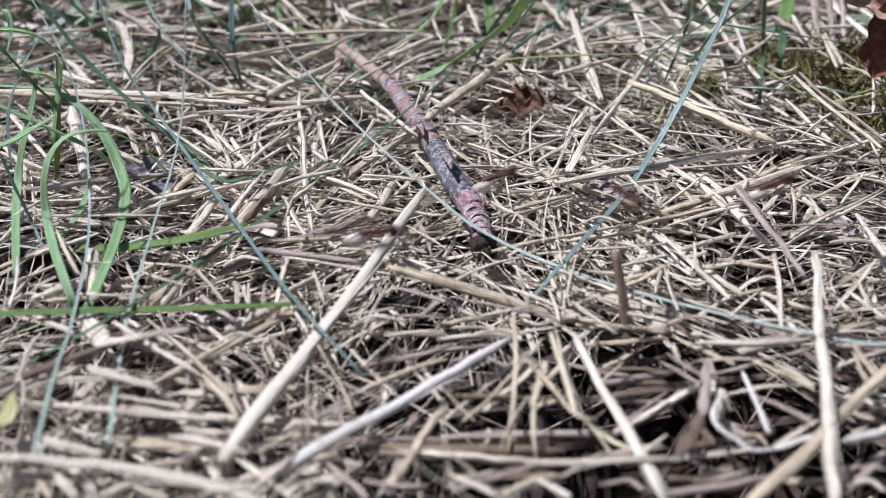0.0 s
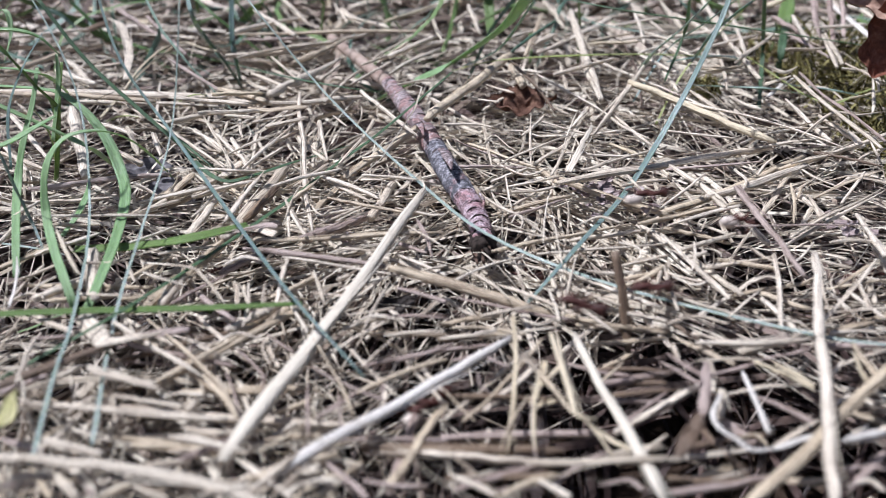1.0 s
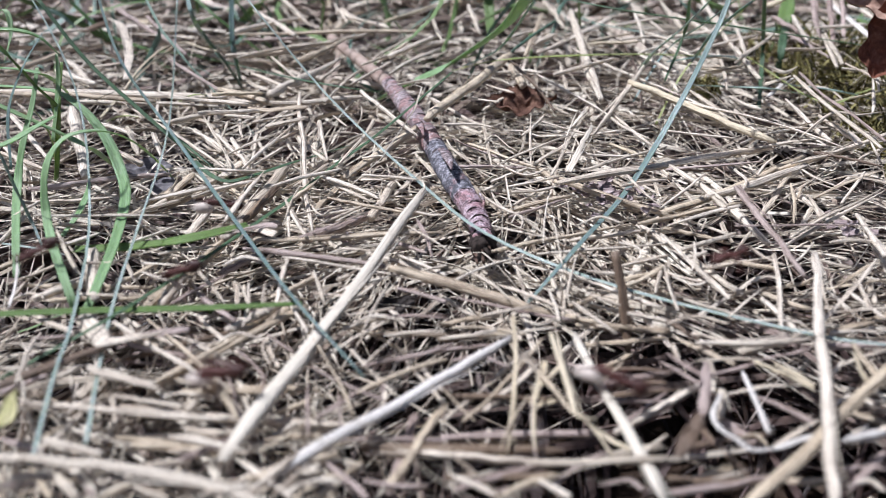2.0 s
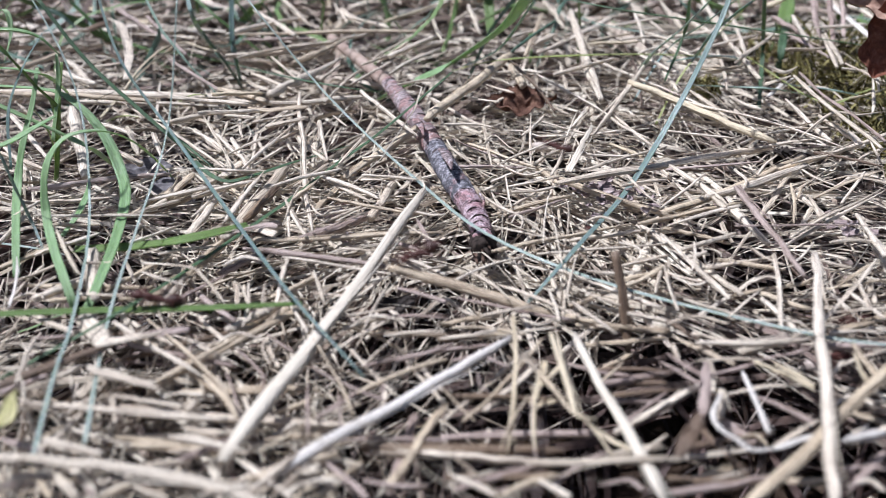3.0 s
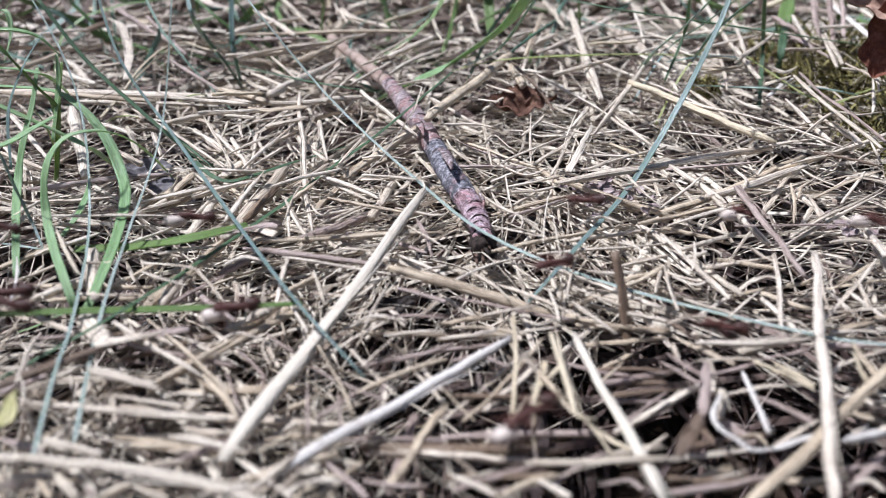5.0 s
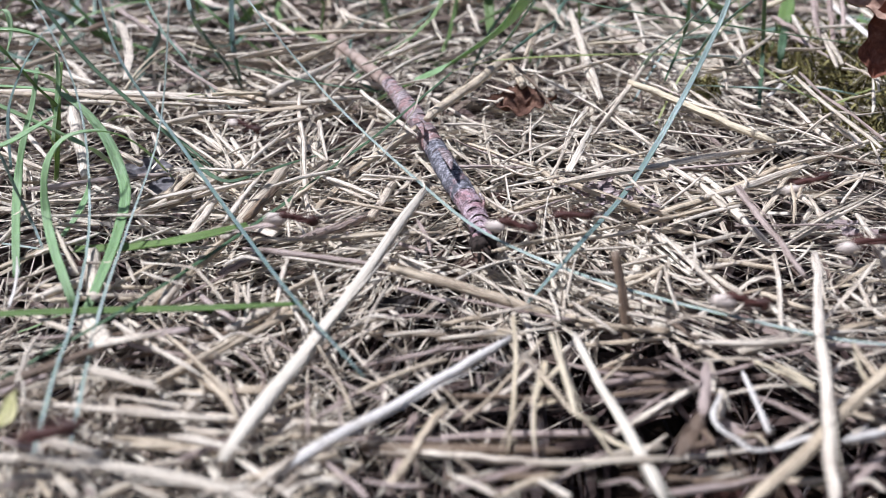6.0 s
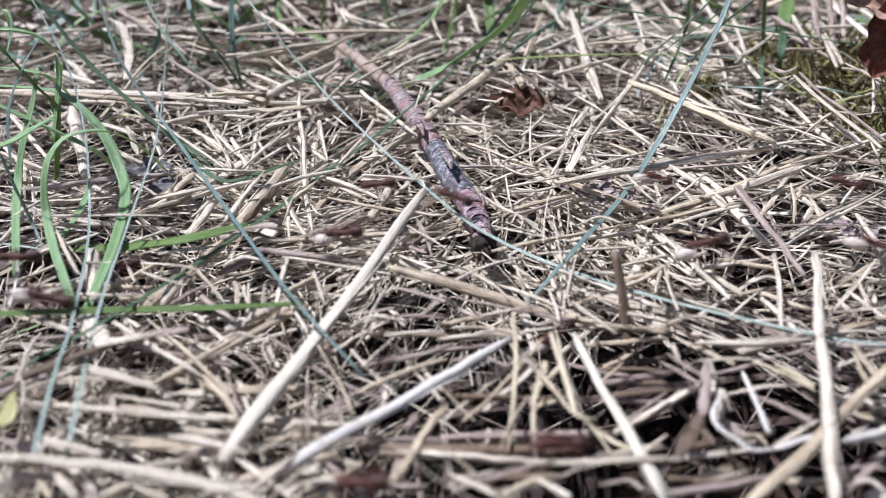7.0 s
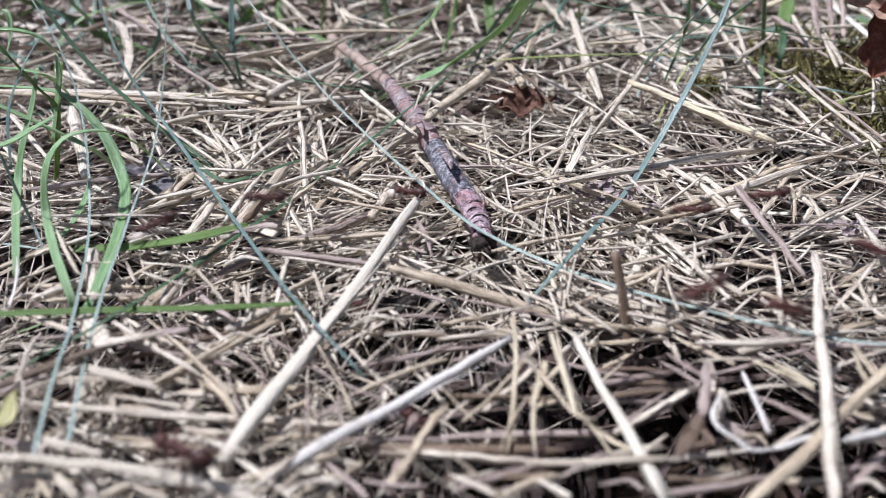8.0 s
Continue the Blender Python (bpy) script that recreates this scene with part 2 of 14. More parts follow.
def hollow(x, y):
    """One in the middle of the dark hollows in the hay, nought away from them."""
    h = 0.0
    for depth, cx, cy, rx, ry in ((0.9, 0.0255, 0.0780, 0.026, 0.0085), (0.6, 0.036, 0.0655, 0.014, 0.0055), (0.5, 0.020, 0.0595, 0.034, 0.0055), (0.6, -0.165, 0.318, 0.035, 0.022),
                                  (0.5, -0.047, 0.0870, 0.013, 0.0055), (0.5, -0.056, 0.1050, 0.016, 0.009), (0.7, 0.0116, 0.0696, 0.012, 0.0045), (0.7, 0.028, 0.0637, 0.012, 0.0045), (0.6, 0.037, 0.0753, 0.009, 0.0055),
                                  (0.5, -0.006, 0.068, 0.010, 0.0035), (0.5, -0.0045, 0.096, 0.007, 0.004), (0.4, -0.010, 0.0626, 0.008, 0.003),
                                  (0.5, 0.0520, 0.1099, 0.010, 0.007), (0.5, 0.0434, 0.0772, 0.009, 0.005), (0.5, 0.0443, 0.0642, 0.009, 0.004), (0.4, 0.0489, 0.1299, 0.009, 0.006), (0.4, -0.0656, 0.1080, 0.010, 0.006)):
        h = h + depth * np.exp(-(((x - cx) / rx) ** 2 + ((y - cy) / ry) ** 2))
    return np.minimum(h, 1.0)


def ground_height(x, y):
    """Height of the top of the hay mat: gentle heaps, a hollow in front, a rise towards the mossy side."""
    h = 0.0012 * np.sin(x * 62 + 1.0) * np.cos(y * 48) + 0.0009 * np.sin(x * 131 + y * 95)
    h = h - 0.010 * hollow(x, y)
    h = h + 0.006 * np.exp(-(((x - 0.14) / 0.05) ** 2 + ((y - 0.26) / 0.06) ** 2))
    return h


seed_count = [0]
loose = {}
SINGLE = 0.00066


def frayed(path, half_w, half_h, rng, twist):
    """A ribbed straw and a few loose fibres that split off along it: a list of (vertices, faces, uv), the straw first."""
    n = len(path)
    pieces = [sweep(path, half_w, half_h, 12, 0.14, rng, twist)]
    _, side, up = frames_along(path)
    wide = float(np.max(half_w))
    for _ in range(rng.integers(1, 4) if wide > 0.00022 else rng.integers(0, 2)):
        lo = rng.integers(0, max(1, n // 2))
        hi = min(n, lo + rng.integers(4, max(5, n)))
        if hi - lo < 4:
            continue
        u = np.linspace(0, 1, hi - lo)
        out = rng.choice((-1.0, 1.0)) * (0.8 + rng.uniform(0, 2.2) * u ** 2) * wide
        high = rng.uniform(-0.2, 0.8) * wide + rng.uniform(-0.5, 2.0) * u ** 2 * wide
        line = path[lo:hi] + side[lo:hi] * out[:, None] + up[lo:hi] * high[:, None]
        thin = np.clip(wide * rng.uniform(0.16, 0.34), 0.00006, 0.0002) * (1 - 0.7 * u)
        pieces.append(sweep(line, thin, thin * 0.7, 5))
    return pieces


def lay(name, label, material, width, mid, pieces):
    """A straw as a thing with its split fibres as parts; the slender ones join the loose straws."""
    if width < SINGLE:
        loose.setdefault(material.name, []).extend((v + mid, f, uv) for v, f, uv in pieces)
        return None
    v, f, uv = pieces[0]
    ob = new(name, make(name, v, f, material, uv))
    ob.location = mid
    for v, f, uv in pieces[1:]:
        part("split_fibre", make("split_fibre", v, f, material, uv), ob)
    return tagged(ob, label, "dry grass", "straws of the hay litter")


def stalk(material, a, b, width, width_end, bend=0.0, lift=0.0, flat=0.75, name="dry_stalk", label="dry grass stalk lying on the hay litter"):
    """One dry stalk from a to b; bend bows it sideways, lift upwards (metres)."""
    seed_count[0] += 1
    rng = np.random.default_rng(seed_count[0])
    a, b = np.array(a), np.array(b)
    d = b - a
    length = np.linalg.norm(d)
    side = np.cross(d / length, (0, 0, 1.0))
    n = 12
    s = np.linspace(0, 1, n)
    path = a + d * s[:, None] + side * (bend * 4 * s * (1 - s))[:, None] + np.array((0, 0, 1.0)) * (lift * 4 * s * (1 - s))[:, None]
    w1, w2 = rng.uniform(0, 6.28, 2)
    path += side * (np.sin(s * rng.uniform(5, 11) + w1) * length * 0.0035)[:, None] + np.array((0, 0, 1.0)) * (np.sin(s * 7 + w2) * length * 0.003)[:, None]
    path[1:-1] += rng.normal(0, 1, (n - 2, 3)) * min(width * 0.06, length * 0.004)
    w = np.interp(s, (0, 1), (width, width_end)) * 0.5 * (1 + rng.uniform(-0.06, 0.06, n))
    w[0] *= rng.uniform(0.55, 0.95)
    w[-1] *= rng.uniform(0.3, 0.95)
    mid = (a + b) / 2
    return lay(name, label, material, width, mid, frayed(path - mid, w, w * flat * rng.uniform(1.0, 1.45), rng, rng.uniform(-0.7, 0.7)))


def straw(material, width, *ctrl, flat=0.95):
    """One curved dry straw through the control points (width and points in millimetres)."""
    seed_count[0] += 1
    rng = np.random.default_rng(seed_count[0])
    n = 6 * len(ctrl) + 2
    path = curve_points(np.array(ctrl) * 0.001, n)
    s = np.linspace(0, 1, n)
    length = np.linalg.norm(np.diff(path, axis=0), axis=1).sum()
    path[:, 2] += 0.003 * length * np.sin(s * rng.uniform(5, 9) + rng.uniform(0, 6))
    path += np.cumsum(rng.normal(0, 0.02 * width * 0.001, (n, 3)), axis=0)
    w = width * 0.0005 * (1 + 0.10 * np.sin(s * rng.uniform(6, 14) + rng.uniform(0, 6)) + rng.uniform(-0.05, 0.05, n)) * np.interp(s, (0, 1), rng.permutation((1.1, rng.uniform(0.6, 1.0))))
    w *= 1 - rng.uniform(0.1, 0.8) * np.clip(s * 4 - 3, 0, 1) - rng.uniform(0.1, 0.6) * np.clip(1 - s * 5, 0, 1)
    mid = path.mean(axis=0)
    name = "dry_leaf" if flat < 0.5 else "dry_stalk"
    return lay(name, STRAW_TEXT[material.name, name], material, width * 0.001, mid, frayed(path - mid, w, w * flat * rng.uniform(0.75, 1.15), rng, rng.uniform(-0.9, 0.9)))


def blade_mesh(name, ctrl, width, material, base=0.7, tip=0.25, fold=0.35, n=26, broad=0.5):
    """A grass blade: a thin folded strip with thickness, tapering to its tip, through the control points."""
    path = curve_points(ctrl, n)
    origin = path[0].copy()
    path = path - origin
    t, side, up = frames_along(path)
    s = np.linspace(0, 1, n)
    w = width * 0.5 * np.interp(s, (0, broad, 1), (base, 1.0, tip))
    th = np.minimum(w * 0.18, 0.00012) + 0.00003
    rows = []
    for c, lift in ((-1, fold), (-0.5, fold * 0.3), (0, 0), (0.5, fold * 0.3), (1, fold)):
        rows.append(path + side * (c * w)[:, None] + up * (lift * w)[:, None])
    top = rows
    bottom = [r - up * th[:, None] for r in rows[::-1]]
    v = np.stack(top + bottom, axis=1)
    k = 10
    faces = []
    for i in range(n - 1):
        for j in range(k):
            a, b = i * k + j, i * k + (j + 1) % k
            faces.append((a, b, b + k, a + k))
    faces.append(tuple(range(k - 1, -1, -1)))
    faces.append(tuple((n - 1) * k + j for j in range(k)))
    length = np.concatenate([[0], np.cumsum(np.linalg.norm(np.diff(path, axis=0), axis=1))])
    cc = np.array([-1, -0.5, 0, 0.5, 1, 1, 0.5, 0, -0.5, -1]) * width * 0.6
    uv = np.stack([np.broadcast_to(cc[None, :], (n, k)), np.broadcast_to(length[:, None], (n, k))], axis=-1)
    return make(name, v.reshape(-1, 3), faces, material, uv.reshape(-1, 2)), origin


def blade(material, ctrl, width, label, base=0.7, tip=0.25, fold=0.35, name="grass_blade"):
    me, origin = blade_mesh(name, ctrl, width, material, base, tip, fold)
    ob = new(name, me)
    ob.location = origin
    return tagged(ob, label, "grass", "grass blades")


# ---- ground ----
def build_ground():
    n = 90
    xs = np.concatenate([[-400, -40, -4, -1.2], np.linspace(-0.6, 0.6, n), [1.2, 4, 40, 400]])
    ys = np.concatenate([[-400, -40, -4, -0.8], np.linspace(-0.3, 1.2, n), [2.0, 5, 40, 400]])
    gx, gy = np.meshgrid(xs, ys)
    z = ground_height(gx, gy) - 0.021
    v = np.stack([gx, gy, z], -1).reshape(-1, 3)
    c = len(xs)
    faces = [(j * c + i, j * c + i + 1, (j + 1) * c + i + 1, (j + 1) * c + i) for j in range(len(ys) - 1) for i in range(c - 1)]
    ob = new("ground", make("ground", v, faces, SOIL))
    tagged(ob, "dark brown soil under a mat of dry grass", "ground", kind="structure")


build_ground()


def litter(name, count, y_lo, y_hi, spread, length, width, z_lo, z_hi, tilt, seed, material, label, category, centre=0.0, sides=4, k=7, curl=0.10, thin=0.65, ragged=0.02, clear=0.0, even=0.0, gaps=0.0, around=False, rise=0.0):
    """Countless dry straws, each a thin bent and twisted tube or ribbon, joined into one mesh. even: spread evenly over a wide patch; thin: the share of flat ribbons; clear: how bare the hollow is; gaps: how far the mat is broken by small gaps; around: only a ring round the finer hay; rise: how far a tilted straw stands out of the mat on its lower end."""
    rng = np.random.default_rng(seed)
    y = rng.uniform(0, 1, count)
    y = y_lo * (y_hi / y_lo) ** y
    x = centre + rng.uniform(-1, 1, count) * (spread * (0.03 + y))
    if even:
        y, x = rng.uniform(-even * 0.5, even * 1.35, count), rng.uniform(-even, even, count)
    keep = rng.uniform(0, 1, count) > clear * hollow(x, y)
    if around:
        rim = np.hypot(x, y - 0.45) < even * rng.uniform(0.75, 1.0, count)
        keep = keep & rim & ((np.abs(x) > 0.85 * (0.05 + y)) | (y > 1.05))
    x, y = x[keep], y[keep]
    count = len(x)
    L = length * np.clip(np.exp(rng.normal(0, 0.45, count)), 0.3, 2.2)
    W = width * np.clip(np.exp(rng.normal(0, 0.4, count)), 0.35, 1.9) * 0.5 * np.clip(y / 0.125, 0.5, 1.0)
    flow = 1.2 * np.sin(x * 41 + 1.3 * np.sin(y * 29) + 0.5) + 1.0 * np.sin(y * 53 + x * 23 + 2.0)
    turn = rng.uniform(0, 2 * np.pi, count)
    az = np.where(rng.uniform(0, 1, count) < 0.45, flow + rng.normal(0, 0.32, count) + np.pi * rng.integers(0, 2, count), np.arctan2(np.sin(turn), 0.6 * np.cos(turn)))
    el = np.clip(rng.normal(0, tilt, count), -0.5, 0.5) if rise else rng.normal(0, tilt, count)
    d = np.stack([np.cos(az) * np.cos(el), np.sin(az) * np.cos(el), np.sin(el)], -1)
    side = np.stack([-np.sin(az), np.cos(az), np.zeros(count)], -1)
    up = np.cross(d, side)
    s = np.linspace(-0.5, 0.5, k)
    b1, b2 = rng.normal(0, curl, count) * rng.choice((0.3, 1.0, 2.0), count), rng.normal(0, curl * 0.5, count)
    q = 0.25 - s * s
    skew = 1 + 1.2 * rng.uniform(-1, 1, count)[:, None] * s[None, :]
    o1 = (b1 * L)[:, None] * q * 4 * skew + np.cumsum(rng.normal(0, ragged, (count, k)), axis=1) * L[:, None] * 0.5
    o2 = (b2 * L)[:, None] * q * 4 * skew + rng.normal(0, ragged * 0.4, (count, k)) * L[:, None] * 0.5
    path = d[:, None, :] * (L[:, None] * s)[..., None] + side[:, None, :] * o1[..., None] + up[:, None, :] * o2[..., None]
    path[..., 0] += x[:, None]
    path[..., 1] += y[:, None]
    if clear:
        open_air = clear * hollow(path[..., 0], path[..., 1]).max(axis=1) < rng.uniform(0.15, 0.75, count)
        path, x, y, L, W, side, up, el = path[open_air], x[open_air], y[open_air], L[open_air], W[open_air], side[open_air], up[open_air], el[open_air]
        count = len(x)
    if gaps:
        px, py = path[..., 0], path[..., 1]
        tangle = np.sin(px * 120 + 2.1 * np.sin(py * 83 + 1.0) + 0.7) * np.sin(py * 140 + 1.9 * np.sin(px * 97) + 0.4)
        whole = tangle.mean(axis=1) < rng.uniform(-0.05, 1.1 - 0.6 * gaps, count)
        path, x, y, L, W, side, up, el = path[whole], x[whole], y[whole], L[whole], W[whole], side[whole], up[whole], el[whole]
        count = len(x)
    spine = np.interp(path[..., 1].mean(axis=1), (0.100, 0.117, 0.133, 0.163, 0.200, 0.255), (0.0068, 0.0051, 0.0008, -0.0057, -0.0143, -0.0368))
    apart = np.abs(path[..., 0].mean(axis=1) - spine) + 0.006 * (y > 0.26) + 0.006 * (y < 0.098)
    z_top = np.where(apart < 0.005, np.minimum(z_hi, -0.004), z_hi)
    zc = z_lo + (z_top - z_lo) * rng.uniform(0, 1, count) + rise * np.abs(np.sin(el)) * L * 0.5
    path[..., 2] += zc[:, None] + ground_height(path[..., 0], path[..., 1])
    ribbon = rng.uniform(0, 1, count) < thin
    flat = np.where(ribbon, rng.uniform(0.08, 0.22, count), rng.uniform(0.5, 0.95, count))
    W = np.where(ribbon, W * 1.25, W * 0.9)
    roll = np.where(ribbon, rng.normal(0, 0.8, count), rng.uniform(0, np.pi, count))[:, None] + rng.normal(0, 0.6, count)[:, None] * s[None, :]
    taper = (1 - np.clip(s, 0, 0.5)[None, :] * 2 * rng.uniform(0.05, 0.9, count)[:, None]) * (1 - np.clip(-s - 0.3, 0, 0.2)[None, :] * 2) * (1 + rng.uniform(-0.15, 0.15, (count, k)))
    ang = np.linspace(0, 2 * np.pi, sides, endpoint=False)
    cu, su = np.cos(ang)[None, None, :], np.sin(ang)[None, None, :] * flat[:, None, None]
    a1 = cu * np.cos(roll)[:, :, None] - su * np.sin(roll)[:, :, None]
    a2 = cu * np.sin(roll)[:, :, None] + su * np.cos(roll)[:, :, None]
    wk = (W[:, None] * taper)[:, :, None]
    v = path[:, :, None, :] + side[:, None, None, :] * (wk * a1)[..., None] + up[:, None, None, :] * (wk * a2)[..., None]
    idx = np.arange(count * k * sides).reshape(count, k, sides)
    nxt = np.roll(idx, -1, axis=2)
    f = np.stack([idx[:, :-1], nxt[:, :-1], nxt[:, 1:], idx[:, 1:]], -1).reshape(-1, 4)
    caps = np.concatenate([idx[:, 0, ::-1], idx[:, -1, :]])
    f = np.concatenate([f, caps]) if sides == 4 else f
    uu = np.broadcast_to((rng.uniform(0, 1, count)[:, None] + np.abs(ang / np.pi - 1)[None, :] * W[:, None] * 3)[:, None, :], (count, k, sides))
    vv = np.broadcast_to((L[:, None] * s + rng.uniform(0, 1, count)[:, None])[:, :, None], (count, k, sides))
    me = make(name, v.reshape(-1, 3), f, material, np.stack([uu, vv], -1).reshape(-1, 2), smooth=False)
    return tagged(new(name, me), label, category, kind="stuff")


# UNDER, THATCH and MIDDLE carry the gaps' shade in their colour
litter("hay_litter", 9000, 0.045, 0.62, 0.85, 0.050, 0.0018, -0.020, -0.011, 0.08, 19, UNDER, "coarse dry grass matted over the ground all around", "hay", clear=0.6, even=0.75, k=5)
litter("hay_litter", 9000, 0.045, 0.62, 0.85, 0.080, 0.0034, -0.014, -0.005, 0.05, 29, LITTER, "coarse pale dry grass lying all around", "hay", even=1.1, k=3, around=True)
litter("hay_litter", 4200, 0.045, 0.62, 0.85, 0.034, 0.0015, -0.018, -0.011, 0.08, 11, THATCH, "old brown matted thatch under the hay, gap shade in its colour", "hay", clear=0.6)
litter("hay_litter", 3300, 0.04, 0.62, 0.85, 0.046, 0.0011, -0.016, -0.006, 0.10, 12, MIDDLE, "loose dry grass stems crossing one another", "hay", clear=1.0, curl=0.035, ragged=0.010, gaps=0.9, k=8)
litter("hay_litter", 700, 0.04, 0.62, 0.85, 0.044, 0.0008, -0.0075, -0.002, 0.06, 18, BLEACHED, "pale bleached straws on top of the mat", "hay", curl=0.022, ragged=0.007, clear=0.95, gaps=1.0, k=8)
litter("hay_litter", 600, 0.04, 0.62, 0.85, 0.040, 0.0006, -0.0075, -0.0015, 0.06, 13, LITTER, "fine broken hay fibres on top of the mat", "hay", curl=0.028, ragged=0.007, clear=0.95, gaps=1.0, k=8)
litter("hay_litter", 2500, 0.05, 0.40, 0.80, 0.020, 0.00025, -0.003, 0.0025, 0.14, 15, BLEACHED, "hair-thin curled hay fibres on top of the mat", "hay", curl=0.30, k=9, ragged=0.03, clear=0.9, gaps=0.5)
litter("hay_litter", 550, 0.06, 0.30, 0.80, 0.030, 0.00042, -0.004, 0.0, 0.06, 25, BLEACHED, "thin straight hay fibres on top of the mat", "hay", curl=0.06, ragged=0.008, clear=0.9, gaps=0.7)
litter("hay_litter", 900, 0.085, 0.24, 0.75, 0.032, 0.00042, -0.005, -0.0005, 0.07, 43, BLEACHED, "slender pale hay fibres crossing on the mat", "hay", curl=0.03, ragged=0.006, clear=0.9, gaps=0.9, k=7)
litter("hay_litter", 400, 0.055, 0.40, 0.80, 0.016, 0.0007, -0.007, -0.003, 0.24, 41, BLEACHED, "short pale straws sticking up out of the mat", "hay", curl=0.04, ragged=0.010, clear=0.95, gaps=0.6, rise=0.4, k=8)
litter("hay_litter", 600, 0.055, 0.40, 0.80, 0.017, 0.0006, -0.007, -0.003, 0.26, 42, LITTER, "short brown straws sticking up out of the mat", "hay", curl=0.05, ragged=0.012, clear=0.95, gaps=0.6, rise=0.4, k=8)
litter("hay_litter", 150, 0.040, 0.064, 0.80, 0.015, 0.0008, -0.004, 0.001, 0.10, 61, BLEACHED, "short pale straws lying close together", "hay", curl=0.05, ragged=0.010, clear=0.95, k=8)
litter("hay_litter", 420, 0.100, 0.185, 0.27, 0.026, 0.00050, -0.003, 0.001, 0.07, 62, BLEACHED, "slender bleached straws scattered round the twig", "hay", curl=0.05, ragged=0.008, clear=0.9, gaps=0.4, k=8)
litter("hay_litter", 950, 0.20, 0.62, 0.85, 0.056, 0.0012, -0.011, -0.003, 0.07, 17, BLEACHED, "sun-bleached dry grass farther back", "hay", curl=0.06, gaps=1.0, k=9)
litter("hay_litter", 420, 0.235, 0.60, 0.85, 0.050, 0.0013, -0.006, 0.0, 0.10, 26, LITTER, "long pale dry grass leaves lying farther back", "hay", curl=0.12, k=9, gaps=0.8)
litter("hay_litter", 4500, 0.33, 1.1, 0.85, 0.05, 0.0016, -0.008, 0.006, 0.3, 14, LITTER, "dry grass stems standing farther back", "hay")

# ---- the single straws ----
PALE_TEXT = "pale straw-coloured dry grass stalk on the hay litter"
TAN_TEXT = "tan dry grass stalk lying on the hay litter"
GREY_TEXT = "weathered grey-brown dry stalk in the hay litter"
WHITE_TEXT = "smooth white sun-bleached dry stalk on the hay litter"
DARK_TEXT = "dark brown dead stalk in the hay litter"
GOLD_TEXT = "golden-yellow dry grass stalk on the hay litter"
FLAT_TEXT = "flat bleached dry grass leaf on the hay litter"
CURL_TEXT = "curled brown dead leaf strip in the hay"
STRAW_TEXT = {("pale_straw", "dry_stalk"): PALE_TEXT, ("tan_straw", "dry_stalk"): TAN_TEXT, ("grey_straw", "dry_stalk"): GREY_TEXT, ("white_straw", "dry_stalk"): WHITE_TEXT,
              ("dark_straw", "dry_stalk"): DARK_TEXT, ("golden_straw", "dry_stalk"): GOLD_TEXT, ("pale_straw", "dry_leaf"): FLAT_TEXT, ("dark_straw", "dry_leaf"): CURL_TEXT,
              ("grey_straw", "dry_leaf"): "flat grey weathered dry leaf in the hay", ("golden_straw", "dry_leaf"): "thin yellowish dry leaf standing in the hay",
              ("white_straw", "dry_leaf"): "flat white bleached leaf strip on the hay", ("tan_straw", "dry_leaf"): "flat tan dry leaf strip on the hay"}
stalk(TAN, (-0.0178, 0.1286, 0.0057), (-0.0053, 0.1501, 0.0082), 0.00183, 0.00206, 0.0000, 0.0, 0.70, "dry_stalk", TAN_TEXT)
stalk(TAN, (-0.0033, 0.1483, 0.0104), (0.0186, 0.2096, 0.0093), 0.00226, 0.00246, 0.0000, 0.0, 0.70, "dry_stalk", TAN_TEXT)
stalk(PALE, (-0.0186, 0.1720, 0.0096), (-0.0049, 0.1401, 0.0097), 0.00090, 0.00065, 0.0000, 0.0, 0.70, "dry_stalk", PALE_TEXT)
stalk(PALE, (-0.0333, 0.1750, 0.0084), (-0.0204, 0.1072, 0.0052), 0.00092, 0.00079, 0.0003, 0.0, 0.70, "dry_stalk", PALE_TEXT)
stalk(PALE, (-0.0789, 0.1591, 0.0096), (-0.0643, 0.1290, 0.0060), 0.00241, 0.00203, 0.0000, 0.0, 0.70, "dry_stalk", PALE_TEXT)
stalk(CREAM, (-0.0209, 0.0556, 0.0058), (-0.0030, 0.1189, 0.0073), 0.00172, 0.00142, 0.0000, 0.0, 0.70, "dry_stalk", "smooth cream-coloured dry grass stalk on the hay")
stalk(WHITE, (-0.0160, 0.0539, 0.0059), (0.0080, 0.0770, 0.0058), 0.00157, 0.00116, 0.0000, 0.0, 0.70, "dry_stalk", WHITE_TEXT)
stalk(PALE, (-0.0447, 0.0651, 0.0054), (-0.0088, 0.0651, 0.0025), 0.00107, 0.00091, 0.0001, 0.0, 0.70, "dry_stalk", PALE_TEXT)
stalk(PALE, (-0.0418, 0.0542, 0.0077), (-0.0141, 0.0498, 0.0060), 0.00102, 0.00097, -0.0015, 0.0, 0.70, "dry_stalk", PALE_TEXT)
stalk(PALE, (-0.0404, 0.0712, 0.0060), (-0.0313, 0.0678, 0.0056), 0.00076, 0.00062, 0.0000, 0.0, 0.70, "dry_stalk", PALE_TEXT)
stalk(TAN, (-0.0315, 0.0677, 0.0057), (-0.0177, 0.0862, 0.0049), 0.00086, 0.00089, 0.0000, 0.0, 0.70, "dry_stalk", TAN_TEXT)
stalk(DARK, (-0.0476, 0.0650, 0.0073), (-0.0351, 0.0770, 0.0072), 0.00092, 0.00080, 0.0003, 0.0, 0.70, "dry_stalk", DARK_TEXT)
